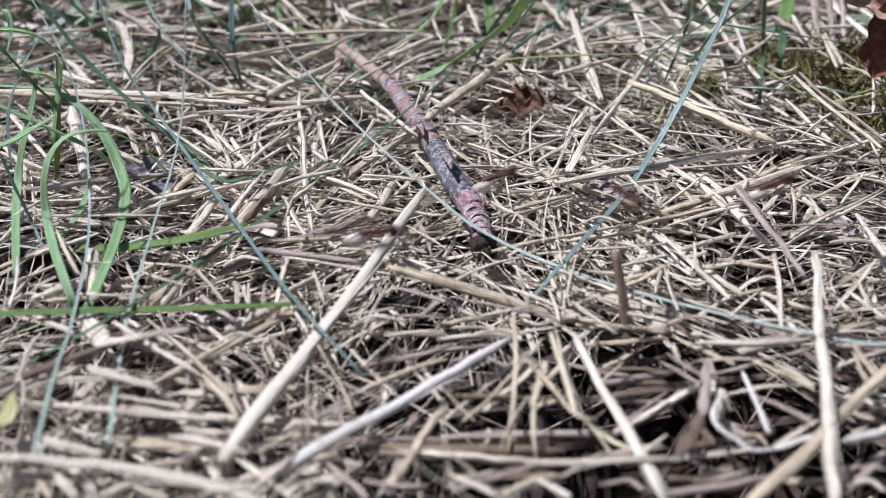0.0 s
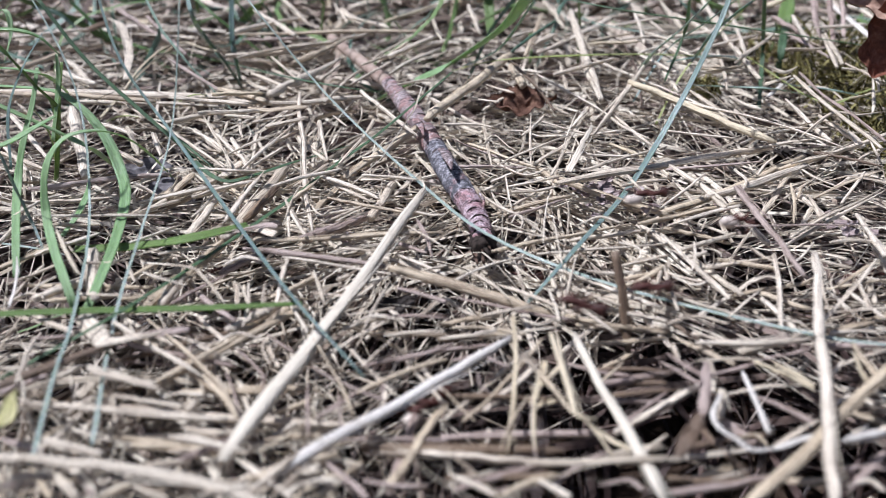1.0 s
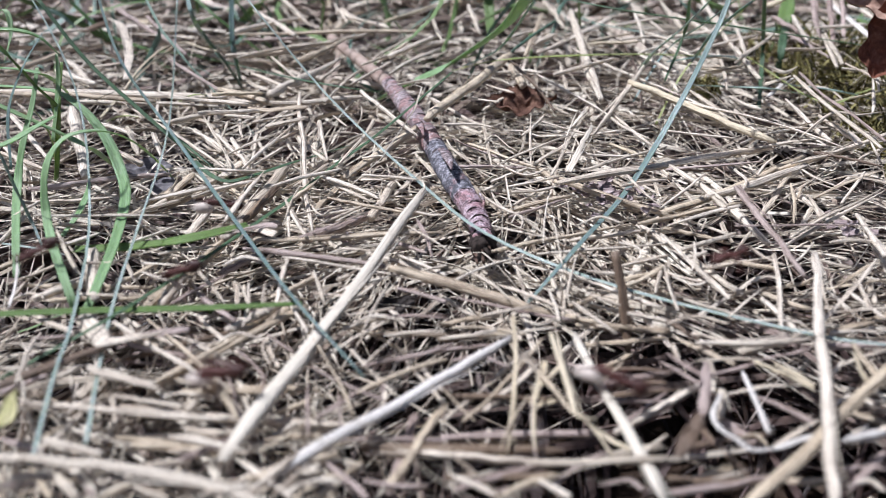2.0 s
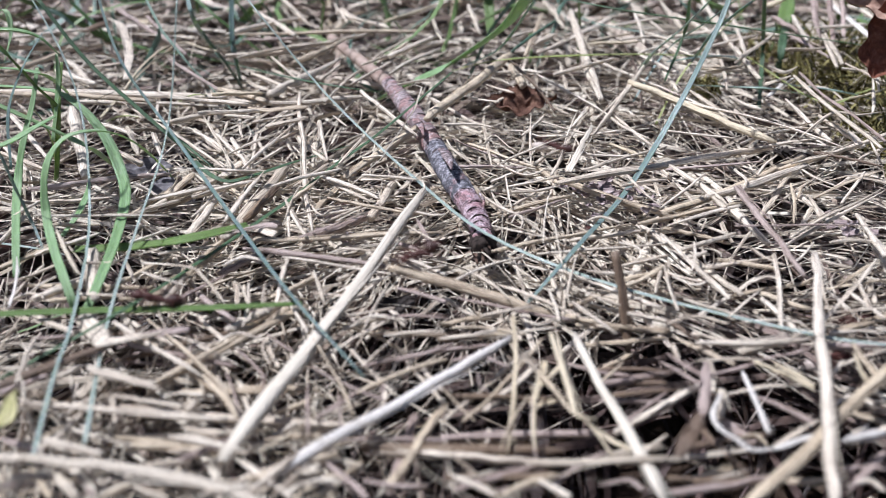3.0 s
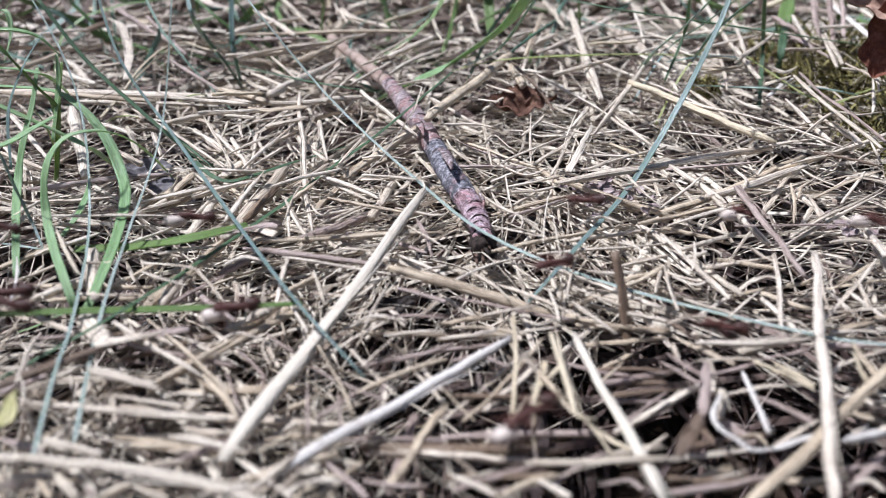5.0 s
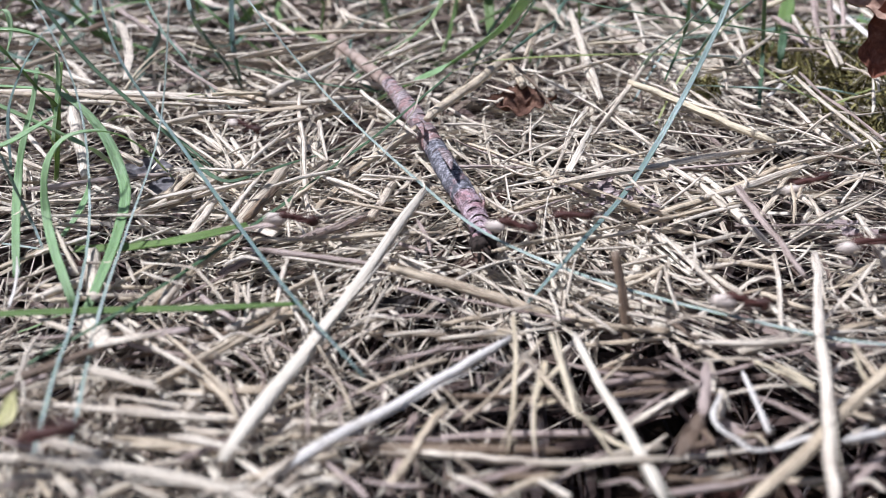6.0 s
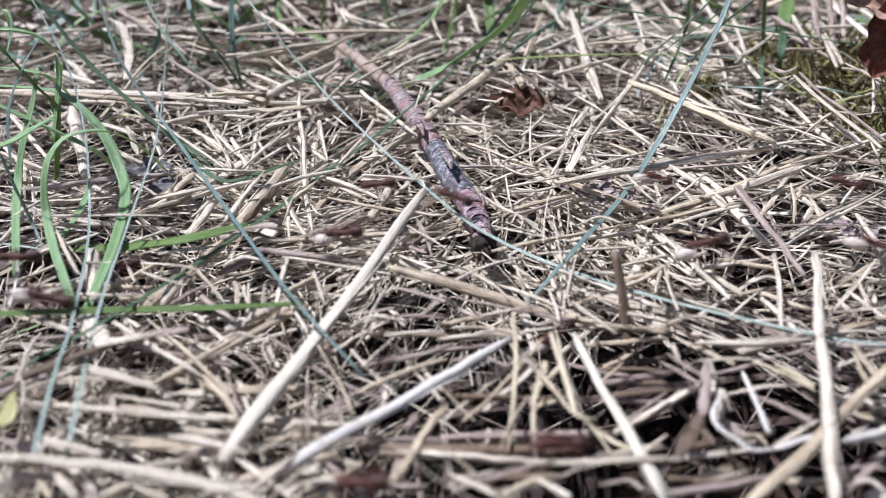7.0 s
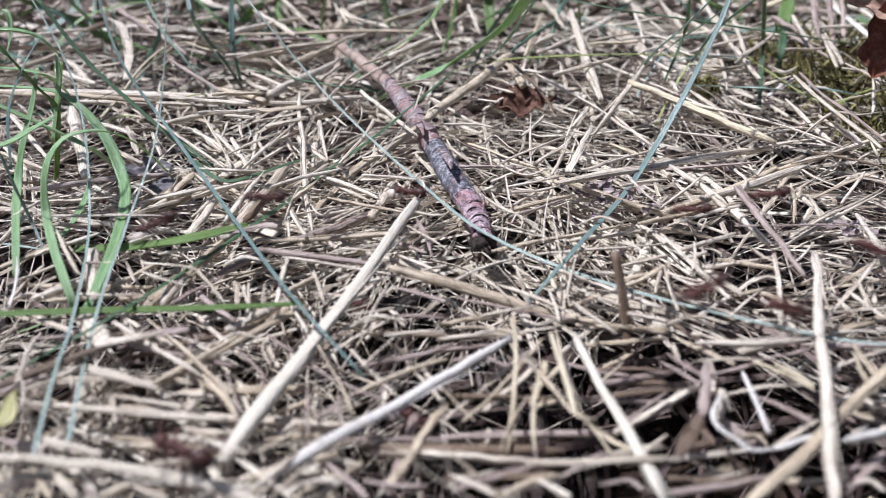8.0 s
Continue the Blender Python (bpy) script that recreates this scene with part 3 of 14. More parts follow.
stalk(PALE, (-0.0382, 0.0731, 0.0080), (-0.0321, 0.0752, 0.0081), 0.00116, 0.00039, 0.0002, 0.0, 0.25, "dry_leaf", FLAT_TEXT)
stalk(TAN, (-0.0050, 0.0543, 0.0039), (0.0001, 0.0678, 0.0032), 0.00107, 0.00094, 0.0000, 0.0, 0.70, "dry_stalk", TAN_TEXT)
stalk(PALE, (-0.0074, 0.0607, 0.0029), (0.0127, 0.0584, 0.0032), 0.00087, 0.00073, 0.0000, 0.0, 0.70, "dry_stalk", PALE_TEXT)
stalk(TAN, (-0.0074, 0.0923, 0.0071), (0.0148, 0.0848, 0.0038), 0.00116, 0.00147, -0.0003, 0.0, 0.70, "dry_stalk", TAN_TEXT)
stalk(CREAM, (0.0160, 0.0790, 0.0050), (0.0198, 0.0505, 0.0060), 0.00100, 0.00099, 0.0000, 0.0, 0.70, "dry_stalk", "smooth cream-coloured dry grass stalk on the hay")
stalk(PALE, (0.0496, 0.0909, 0.0101), (0.0411, 0.0701, 0.0103), 0.00105, 0.00136, 0.0000, 0.0, 0.70, "dry_stalk", PALE_TEXT)
stalk(PALE, (0.0416, 0.0711, 0.0103), (0.0332, 0.0479, 0.0082), 0.00119, 0.00114, 0.0000, 0.0, 0.70, "dry_stalk", PALE_TEXT)
stalk(GREY, (0.0484, 0.1172, 0.0087), (0.0472, 0.0876, 0.0085), 0.00112, 0.00111, 0.0000, 0.0, 0.70, "dry_stalk", GREY_TEXT)
stalk(TAN, (0.0265, 0.0492, 0.0073), (0.0498, 0.0700, 0.0074), 0.00117, 0.00125, 0.0003, 0.0, 0.70, "dry_stalk", TAN_TEXT)
stalk(DARK, (0.0228, 0.0904, 0.0105), (0.0243, 0.0836, -0.0010), 0.00120, 0.00095, -0.0003, 0.0, 0.70, "dry_stalk", DARK_TEXT)
stalk(PALE, (0.0183, 0.0637, 0.0027), (0.0300, 0.0719, 0.0030), 0.00084, 0.00078, 0.0000, 0.0, 0.70, "dry_stalk", PALE_TEXT)
stalk(GOLD, (0.0081, 0.0750, 0.0101), (0.0064, 0.0592, 0.0039), 0.00046, 0.00040, -0.0005, 0.0, 0.70, "dry_stalk", GOLD_TEXT)
stalk(GOLD, (0.0430, 0.1745, 0.0111), (0.0636, 0.1400, 0.0086), 0.00195, 0.00180, 0.0000, 0.0, 0.70, "dry_stalk", GOLD_TEXT)
stalk(PALE, (0.0194, 0.1200, 0.0081), (0.0658, 0.1470, 0.0050), 0.00123, 0.00125, -0.0006, 0.0, 0.70, "dry_stalk", PALE_TEXT)
stalk(TAN, (0.0202, 0.1255, 0.0068), (0.0381, 0.1173, 0.0033), 0.00109, 0.00086, 0.0000, 0.0, 0.70, "dry_stalk", TAN_TEXT)
stalk(CREAM, (0.0220, 0.1257, 0.0081), (0.0292, 0.1452, 0.0102), 0.00125, 0.00070, 0.0000, 0.0, 0.25, "dry_leaf", "flat white bleached leaf strip on the hay")
stalk(TAN, (0.0305, 0.1086, 0.0061), (0.0513, 0.1212, 0.0041), 0.00071, 0.00078, 0.0000, 0.0, 0.70, "dry_stalk", TAN_TEXT)
stalk(DARK, (0.0168, 0.1908, 0.0122), (0.0243, 0.1618, 0.0081), 0.00098, 0.00061, -0.0005, 0.0, 0.70, "dry_stalk", DARK_TEXT)
stalk(PALE, (0.0731, 0.1376, 0.0068), (0.0863, 0.1433, 0.0090), 0.00085, 0.00088, 0.0000, 0.0, 0.70, "dry_stalk", PALE_TEXT)
stalk(TAN, (-0.1028, 0.1752, 0.0088), (-0.0616, 0.1609, 0.0106), 0.00144, 0.00121, 0.0001, 0.0, 0.70, "dry_stalk", TAN_TEXT)
stalk(DARK, (-0.1123, 0.2452, 0.0086), (-0.1120, 0.2605, 0.0081), 0.00319, 0.00224, -0.0006, 0.0, 0.25, "dry_leaf", CURL_TEXT)
stalk(GOLD, (-0.0738, 0.1694, 0.0080), (-0.0791, 0.2303, 0.0076), 0.00063, 0.00067, -0.0015, 0.0, 0.70, "dry_stalk", GOLD_TEXT)
stalk(GREY, (-0.1205, 0.2898, 0.0091), (-0.0715, 0.2153, 0.0083), 0.00165, 0.00126, 0.0002, 0.0, 0.70, "dry_stalk", GREY_TEXT)
stalk(GREY, (-0.0998, 0.2670, 0.0091), (-0.0787, 0.2290, 0.0082), 0.00115, 0.00100, 0.0005, 0.0, 0.70, "dry_stalk", GREY_TEXT)
stalk(PALE, (-0.0609, 0.1589, 0.0076), (-0.0706, 0.1895, 0.0069), 0.00072, 0.00070, -0.0003, 0.0, 0.70, "dry_stalk", PALE_TEXT)
stalk(PALE, (-0.0926, 0.2031, 0.0077), (-0.0851, 0.2037, 0.0085), 0.00075, 0.00075, -0.0000, 0.0, 0.70, "dry_stalk", PALE_TEXT)
stalk(PALE, (-0.0984, 0.2016, 0.0096), (-0.0847, 0.1826, 0.0081), 0.00133, 0.00096, -0.0004, 0.0, 0.70, "dry_stalk", PALE_TEXT)
stalk(PALE, (-0.0965, 0.1981, 0.0070), (-0.0834, 0.1818, 0.0064), 0.00103, 0.00082, 0.0002, 0.0, 0.70, "dry_stalk", PALE_TEXT)
stalk(TAN, (-0.0520, 0.1759, 0.0091), (-0.0394, 0.1678, 0.0085), 0.00171, 0.00152, -0.0001, 0.0, 0.70, "dry_stalk", TAN_TEXT)
stalk(PALE, (-0.0364, 0.2836, 0.0085), (-0.0259, 0.2528, 0.0078), 0.00263, 0.00182, -0.0004, 0.0, 0.70, "dry_stalk", PALE_TEXT)
stalk(PALE, (-0.0296, 0.1840, 0.0091), (-0.0273, 0.2038, 0.0082), 0.00068, 0.00075, -0.0000, 0.0, 0.70, "dry_stalk", PALE_TEXT)
stalk(PALE, (-0.0263, 0.1664, 0.0087), (-0.0224, 0.1998, 0.0071), 0.00063, 0.00074, -0.0004, 0.0, 0.70, "dry_stalk", PALE_TEXT)
stalk(PALE, (-0.0176, 0.2056, 0.0081), (-0.0102, 0.2249, 0.0097), 0.00076, 0.00082, 0.0002, 0.0, 0.70, "dry_stalk", PALE_TEXT)
stalk(PALE, (-0.0195, 0.2143, 0.0073), (-0.0075, 0.2469, 0.0079), 0.00079, 0.00071, -0.0004, 0.0, 0.70, "dry_stalk", PALE_TEXT)
stalk(PALE, (-0.0139, 0.1966, 0.0073), (-0.0050, 0.2141, 0.0089), 0.00087, 0.00079, -0.0002, 0.0, 0.70, "dry_stalk", PALE_TEXT)
stalk(PALE, (-0.0027, 0.1807, 0.0056), (0.0084, 0.1519, 0.0076), 0.00081, 0.00058, 0.0004, 0.0, 0.70, "dry_stalk", PALE_TEXT)
stalk(PALE, (0.0090, 0.1695, 0.0059), (0.0168, 0.1806, 0.0070), 0.00077, 0.00068, -0.0000, 0.0, 0.70, "dry_stalk", PALE_TEXT)
stalk(PALE, (0.0058, 0.1750, 0.0072), (0.0128, 0.1707, 0.0075), 0.00066, 0.00051, -0.0001, 0.0, 0.70, "dry_stalk", PALE_TEXT)
stalk(TAN, (0.0179, 0.2028, 0.0082), (0.0186, 0.1759, 0.0099), 0.00179, 0.00197, 0.0003, 0.0, 0.70, "dry_stalk", TAN_TEXT)
stalk(PALE, (0.0405, 0.2089, 0.0085), (0.0622, 0.1583, 0.0073), 0.00077, 0.00061, 0.0001, 0.0, 0.70, "dry_stalk", PALE_TEXT)
stalk(PALE, (0.0418, 0.2338, 0.0075), (0.0594, 0.2435, 0.0086), 0.00085, 0.00088, 0.0002, 0.0, 0.70, "dry_stalk", PALE_TEXT)
stalk(PALE, (0.0311, 0.1527, 0.0091), (0.0655, 0.2262, 0.0088), 0.00059, 0.00065, 0.0003, 0.0, 0.70, "dry_stalk", PALE_TEXT)
stalk(PALE, (0.0269, 0.1541, 0.0070), (0.0329, 0.1662, 0.0085), 0.00071, 0.00063, 0.0000, 0.0, 0.70, "dry_stalk", PALE_TEXT)
stalk(PALE, (0.0162, 0.1501, 0.0065), (0.0219, 0.1623, 0.0068), 0.00058, 0.00062, 0.0003, 0.0, 0.70, "dry_stalk", PALE_TEXT)
stalk(TAN, (0.0661, 0.1972, 0.0089), (0.0718, 0.1951, 0.0086), 0.00102, 0.00086, 0.0002, 0.0, 0.70, "dry_stalk", TAN_TEXT)
stalk(GOLD, (0.0873, 0.1694, 0.0078), (0.1040, 0.1797, 0.0078), 0.00064, 0.00054, 0.0007, 0.0, 0.70, "dry_stalk", GOLD_TEXT)
stalk(PALE, (0.1411, 0.2772, 0.0115), (0.1342, 0.2355, 0.0118), 0.00138, 0.00102, -0.0005, 0.0, 0.70, "dry_stalk", PALE_TEXT)
stalk(TAN, (-0.0542, 0.1206, 0.0018), (-0.0479, 0.1351, 0.0029), 0.00088, 0.00086, -0.0003, 0.0, 0.70, "dry_stalk", TAN_TEXT)
stalk(PALE, (-0.0514, 0.1204, 0.0027), (-0.0420, 0.1333, 0.0036), 0.00097, 0.00094, -0.0002, 0.0, 0.70, "dry_stalk", PALE_TEXT)
stalk(PALE, (-0.0408, 0.1104, 0.0029), (-0.0388, 0.1282, 0.0049), 0.00136, 0.00142, -0.0000, 0.0, 0.70, "dry_stalk", PALE_TEXT)
stalk(TAN, (-0.0472, 0.1214, 0.0048), (-0.0457, 0.1314, 0.0055), 0.00136, 0.00124, -0.0001, 0.0, 0.70, "dry_stalk", TAN_TEXT)
stalk(PALE, (-0.0840, 0.1398, 0.0075), (-0.0747, 0.1293, 0.0069), 0.00076, 0.00061, -0.0001, 0.0, 0.70, "dry_stalk", PALE_TEXT)
stalk(PALE, (-0.0577, 0.1335, 0.0028), (-0.0519, 0.1284, 0.0025), 0.00074, 0.00052, 0.0000, 0.0, 0.70, "dry_stalk", PALE_TEXT)
stalk(PALE, (-0.0554, 0.1383, 0.0033), (-0.0485, 0.1368, 0.0046), 0.00087, 0.00064, -0.0002, 0.0, 0.25, "dry_leaf", FLAT_TEXT)
stalk(TAN, (-0.0624, 0.1406, 0.0058), (-0.0563, 0.1351, 0.0058), 0.00142, 0.00117, -0.0001, 0.0, 0.70, "dry_stalk", TAN_TEXT)
stalk(PALE, (-0.0463, 0.1172, 0.0020), (-0.0360, 0.1166, 0.0036), 0.00038, 0.00028, 0.0001, 0.0, 0.70, "dry_stalk", PALE_TEXT)
stalk(PALE, (-0.0523, 0.1186, 0.0020), (-0.0444, 0.1097, 0.0020), 0.00038, 0.00027, -0.0001, 0.0, 0.70, "dry_stalk", PALE_TEXT)
stalk(PALE, (-0.0635, 0.1063, 0.0037), (-0.0614, 0.1120, 0.0033), 0.00070, 0.00064, 0.0000, 0.0, 0.70, "dry_stalk", PALE_TEXT)
stalk(PALE, (-0.0338, 0.1059, 0.0047), (-0.0301, 0.1382, 0.0042), 0.00174, 0.00195, 0.0003, 0.0, 0.70, "dry_stalk", PALE_TEXT)
stalk(DARK, (-0.0328, 0.1109, 0.0045), (-0.0294, 0.1269, 0.0049), 0.00135, 0.00110, 0.0002, 0.0, 0.70, "dry_stalk", DARK_TEXT)
stalk(PALE, (-0.0395, 0.1283, 0.0062), (-0.0375, 0.1409, 0.0057), 0.00202, 0.00131, 0.0001, 0.0, 0.25, "dry_leaf", FLAT_TEXT)
stalk(TAN, (-0.0398, 0.1299, 0.0037), (-0.0329, 0.1205, 0.0040), 0.00134, 0.00106, -0.0001, 0.0, 0.70, "dry_stalk", TAN_TEXT)
stalk(PALE, (-0.0362, 0.1431, 0.0057), (-0.0293, 0.1596, 0.0057), 0.00067, 0.00061, -0.0000, 0.0, 0.70, "dry_stalk", PALE_TEXT)
stalk(TAN, (-0.0333, 0.1195, 0.0036), (-0.0260, 0.1363, 0.0029), 0.00039, 0.00032, -0.0002, 0.0, 0.70, "dry_stalk", TAN_TEXT)
stalk(PALE, (-0.0119, 0.1142, 0.0043), (-0.0089, 0.1294, 0.0048), 0.00157, 0.00144, 0.0001, 0.0, 0.70, "dry_stalk", PALE_TEXT)
stalk(TAN, (-0.0213, 0.1180, 0.0042), (-0.0190, 0.1328, 0.0027), 0.00124, 0.00116, -0.0002, 0.0, 0.70, "dry_stalk", TAN_TEXT)
stalk(PALE, (-0.0234, 0.1171, 0.0032), (-0.0140, 0.1225, 0.0027), 0.00048, 0.00050, 0.0001, 0.0, 0.70, "dry_stalk", PALE_TEXT)
stalk(GREY, (-0.0216, 0.1066, 0.0039), (-0.0126, 0.1172, 0.0033), 0.00131, 0.00124, -0.0002, 0.0, 0.70, "dry_stalk", GREY_TEXT)
stalk(PALE, (-0.0085, 0.1237, 0.0044), (-0.0044, 0.1316, 0.0054), 0.00079, 0.00073, 0.0000, 0.0, 0.70, "dry_stalk", PALE_TEXT)
stalk(PALE, (-0.0292, 0.1098, 0.0046), (-0.0259, 0.1069, 0.0050), 0.00134, 0.00140, 0.0001, 0.0, 0.25, "dry_leaf", FLAT_TEXT)
stalk(TAN, (0.0049, 0.1441, 0.0069), (0.0166, 0.1289, 0.0076), 0.00078, 0.00071, -0.0001, 0.0, 0.70, "dry_stalk", TAN_TEXT)
stalk(TAN, (0.0169, 0.1383, 0.0051), (0.0211, 0.1281, 0.0048), 0.00097, 0.00091, 0.0001, 0.0, 0.70, "dry_stalk", TAN_TEXT)
stalk(PALE, (0.0188, 0.1254, 0.0075), (0.0303, 0.1629, 0.0059), 0.00059, 0.00062, -0.0000, 0.0, 0.70, "dry_stalk", PALE_TEXT)
stalk(PALE, (0.0169, 0.1169, 0.0047), (0.0220, 0.1385, 0.0039), 0.00047, 0.00044, 0.0001, 0.0, 0.70, "dry_stalk", PALE_TEXT)
stalk(PALE, (0.0169, 0.1352, 0.0059), (0.0267, 0.1505, 0.0054), 0.00074, 0.00082, 0.0001, 0.0, 0.70, "dry_stalk", PALE_TEXT)
stalk(PALE, (0.0084, 0.1250, 0.0065), (0.0153, 0.1304, 0.0070), 0.00079, 0.00072, 0.0001, 0.0, 0.70, "dry_stalk", PALE_TEXT)
stalk(PALE, (0.0073, 0.1241, 0.0053), (0.0119, 0.1272, 0.0060), 0.00069, 0.00060, -0.0001, 0.0, 0.70, "dry_stalk", PALE_TEXT)
stalk(PALE, (0.0112, 0.1164, 0.0055), (0.0161, 0.1208, 0.0065), 0.00056, 0.00048, 0.0001, 0.0, 0.70, "dry_stalk", PALE_TEXT)
stalk(GREY, (0.0015, 0.1318, 0.0067), (0.0152, 0.1310, 0.0068), 0.00062, 0.00051, -0.0003, 0.0, 0.70, "dry_stalk", GREY_TEXT)
stalk(PALE, (0.0196, 0.1061, 0.0043), (0.0320, 0.1089, 0.0047), 0.00079, 0.00071, -0.0002, 0.0, 0.70, "dry_stalk", PALE_TEXT)
stalk(PALE, (0.0316, 0.1129, 0.0039), (0.0351, 0.1064, 0.0035), 0.00101, 0.00088, -0.0001, 0.0, 0.70, "dry_stalk", PALE_TEXT)
stalk(PALE, (0.0336, 0.1172, 0.0036), (0.0408, 0.1278, 0.0026), 0.00048, 0.00041, 0.0001, 0.0, 0.70, "dry_stalk", PALE_TEXT)
stalk(PALE, (0.0489, 0.1200, 0.0035), (0.0513, 0.1081, 0.0028), 0.00135, 0.00089, -0.0003, 0.0, 0.70, "dry_stalk", PALE_TEXT)
stalk(PALE, (0.0413, 0.1372, 0.0044), (0.0441, 0.1236, 0.0028), 0.00064, 0.00050, -0.0003, 0.0, 0.70, "dry_stalk", PALE_TEXT)
stalk(PALE, (0.0538, 0.1180, 0.0030), (0.0656, 0.1361, 0.0032), 0.00086, 0.00086, -0.0000, 0.0, 0.70, "dry_stalk", PALE_TEXT)
stalk(PALE, (0.0643, 0.1303, 0.0026), (0.0644, 0.1160, 0.0031), 0.00103, 0.00085, -0.0001, 0.0, 0.70, "dry_stalk", PALE_TEXT)
stalk(PALE, (0.0588, 0.1218, 0.0047), (0.0770, 0.1407, 0.0042), 0.00049, 0.00044, 0.0000, 0.0, 0.70, "dry_stalk", PALE_TEXT)
stalk(PALE, (0.0594, 0.1150, 0.0025), (0.0656, 0.1241, 0.0026), 0.00085, 0.00080, -0.0002, 0.0, 0.70, "dry_stalk", PALE_TEXT)
stalk(TAN, (0.0360, 0.1129, 0.0033), (0.0455, 0.1084, 0.0027), 0.00074, 0.00062, -0.0002, 0.0, 0.70, "dry_stalk", TAN_TEXT)
stalk(PALE, (0.0355, 0.1015, 0.0052), (0.0474, 0.1112, 0.0031), 0.00076, 0.00073, 0.0000, 0.0, 0.70, "dry_stalk", PALE_TEXT)
stalk(PALE, (0.0812, 0.1470, 0.0083), (0.0804, 0.1399, 0.0075), 0.00113, 0.00152, 0.0000, 0.0, 0.25, "dry_leaf", FLAT_TEXT)
stalk(PALE, (-0.0576, 0.0879, 0.0045), (-0.0579, 0.0983, 0.0044), 0.00045, 0.00041, -0.0002, 0.0, 0.70, "dry_stalk", PALE_TEXT)
stalk(PALE, (-0.0524, 0.1021, 0.0047), (-0.0454, 0.0865, 0.0054), 0.00203, 0.00192, 0.0002, 0.0, 0.70, "dry_stalk", PALE_TEXT)
stalk(PALE, (-0.0459, 0.0832, 0.0050), (-0.0385, 0.0730, 0.0074), 0.00216, 0.00232, -0.0001, 0.0, 0.25, "dry_leaf", FLAT_TEXT)
stalk(TAN, (-0.0461, 0.0909, 0.0041), (-0.0416, 0.1043, 0.0026), 0.00061, 0.00060, -0.0003, 0.0, 0.70, "dry_stalk", TAN_TEXT)
stalk(TAN, (-0.0391, 0.0861, 0.0044), (-0.0340, 0.1064, 0.0039), 0.00163, 0.00157, 0.0002, 0.0, 0.70, "dry_stalk", TAN_TEXT)
stalk(PALE, (-0.0368, 0.0858, 0.0049), (-0.0363, 0.0935, 0.0052), 0.00148, 0.00111, 0.0001, 0.0, 0.70, "dry_stalk", PALE_TEXT)
stalk(PALE, (-0.0422, 0.0855, 0.0035), (-0.0285, 0.0731, 0.0050), 0.00052, 0.00039, -0.0002, 0.0, 0.70, "dry_stalk", PALE_TEXT)
stalk(PALE, (-0.0384, 0.0810, 0.0036), (-0.0347, 0.0829, 0.0033), 0.00093, 0.00036, -0.0001, 0.0, 0.25, "dry_leaf", FLAT_TEXT)
stalk(DARK, (-0.0406, 0.0790, 0.0050), (-0.0273, 0.0825, 0.0034), 0.00062, 0.00058, -0.0001, 0.0, 0.70, "dry_stalk", DARK_TEXT)
stalk(PALE, (-0.0525, 0.0836, 0.0049), (-0.0439, 0.0769, 0.0064), 0.00079, 0.00060, -0.0001, 0.0, 0.70, "dry_stalk", PALE_TEXT)
stalk(PALE, (-0.0303, 0.0726, 0.0054), (-0.0270, 0.0809, 0.0033), 0.00065, 0.00063, -0.0002, 0.0, 0.70, "dry_stalk", PALE_TEXT)
stalk(PALE, (-0.0413, 0.1041, 0.0023), (-0.0345, 0.0931, 0.0031), 0.00096, 0.00071, 0.0002, 0.0, 0.70, "dry_stalk", PALE_TEXT)
stalk(TAN, (-0.0525, 0.0881, 0.0044), (-0.0448, 0.0904, 0.0037), 0.00083, 0.00077, 0.0001, 0.0, 0.70, "dry_stalk", TAN_TEXT)
stalk(TAN, (-0.0442, 0.0898, 0.0035), (-0.0396, 0.0911, 0.0033), 0.00085, 0.00078, 0.0000, 0.0, 0.70, "dry_stalk", TAN_TEXT)
stalk(GREY, (-0.0332, 0.0996, 0.0019), (-0.0277, 0.1050, 0.0028), 0.00126, 0.00104, -0.0001, 0.0, 0.70, "dry_stalk", GREY_TEXT)
stalk(PALE, (-0.0224, 0.0880, 0.0034), (-0.0229, 0.1011, 0.0048), 0.00068, 0.00067, -0.0000, 0.0, 0.70, "dry_stalk", PALE_TEXT)
stalk(TAN, (-0.0237, 0.0908, 0.0031), (-0.0179, 0.0959, 0.0038), 0.00078, 0.00072, 0.0001, 0.0, 0.70, "dry_stalk", TAN_TEXT)
stalk(TAN, (-0.0274, 0.0780, 0.0039), (-0.0216, 0.0897, 0.0029), 0.00103, 0.00100, 0.0001, 0.0, 0.70, "dry_stalk", TAN_TEXT)
stalk(TAN, (-0.0246, 0.0823, 0.0028), (-0.0207, 0.0884, 0.0030), 0.00123, 0.00114, 0.0001, 0.0, 0.70, "dry_stalk", TAN_TEXT)
stalk(PALE, (-0.0226, 0.0814, 0.0030), (-0.0194, 0.0745, 0.0032), 0.00071, 0.00054, 0.0001, 0.0, 0.70, "dry_stalk", PALE_TEXT)
stalk(PALE, (-0.0114, 0.1015, 0.0047), (0.0007, 0.0950, 0.0036), 0.00076, 0.00072, -0.0003, 0.0, 0.70, "dry_stalk", PALE_TEXT)
stalk(PALE, (-0.0127, 0.0893, 0.0036), (-0.0088, 0.0949, 0.0039), 0.00061, 0.00056, 0.0002, 0.0, 0.70, "dry_stalk", PALE_TEXT)
stalk(PALE, (-0.0175, 0.0905, 0.0041), (-0.0098, 0.0882, 0.0049), 0.00046, 0.00038, 0.0001, 0.0, 0.70, "dry_stalk", PALE_TEXT)
stalk(PALE, (-0.0097, 0.0810, 0.0027), (-0.0087, 0.0863, 0.0037), 0.00057, 0.00052, 0.0001, 0.0, 0.70, "dry_stalk", PALE_TEXT)
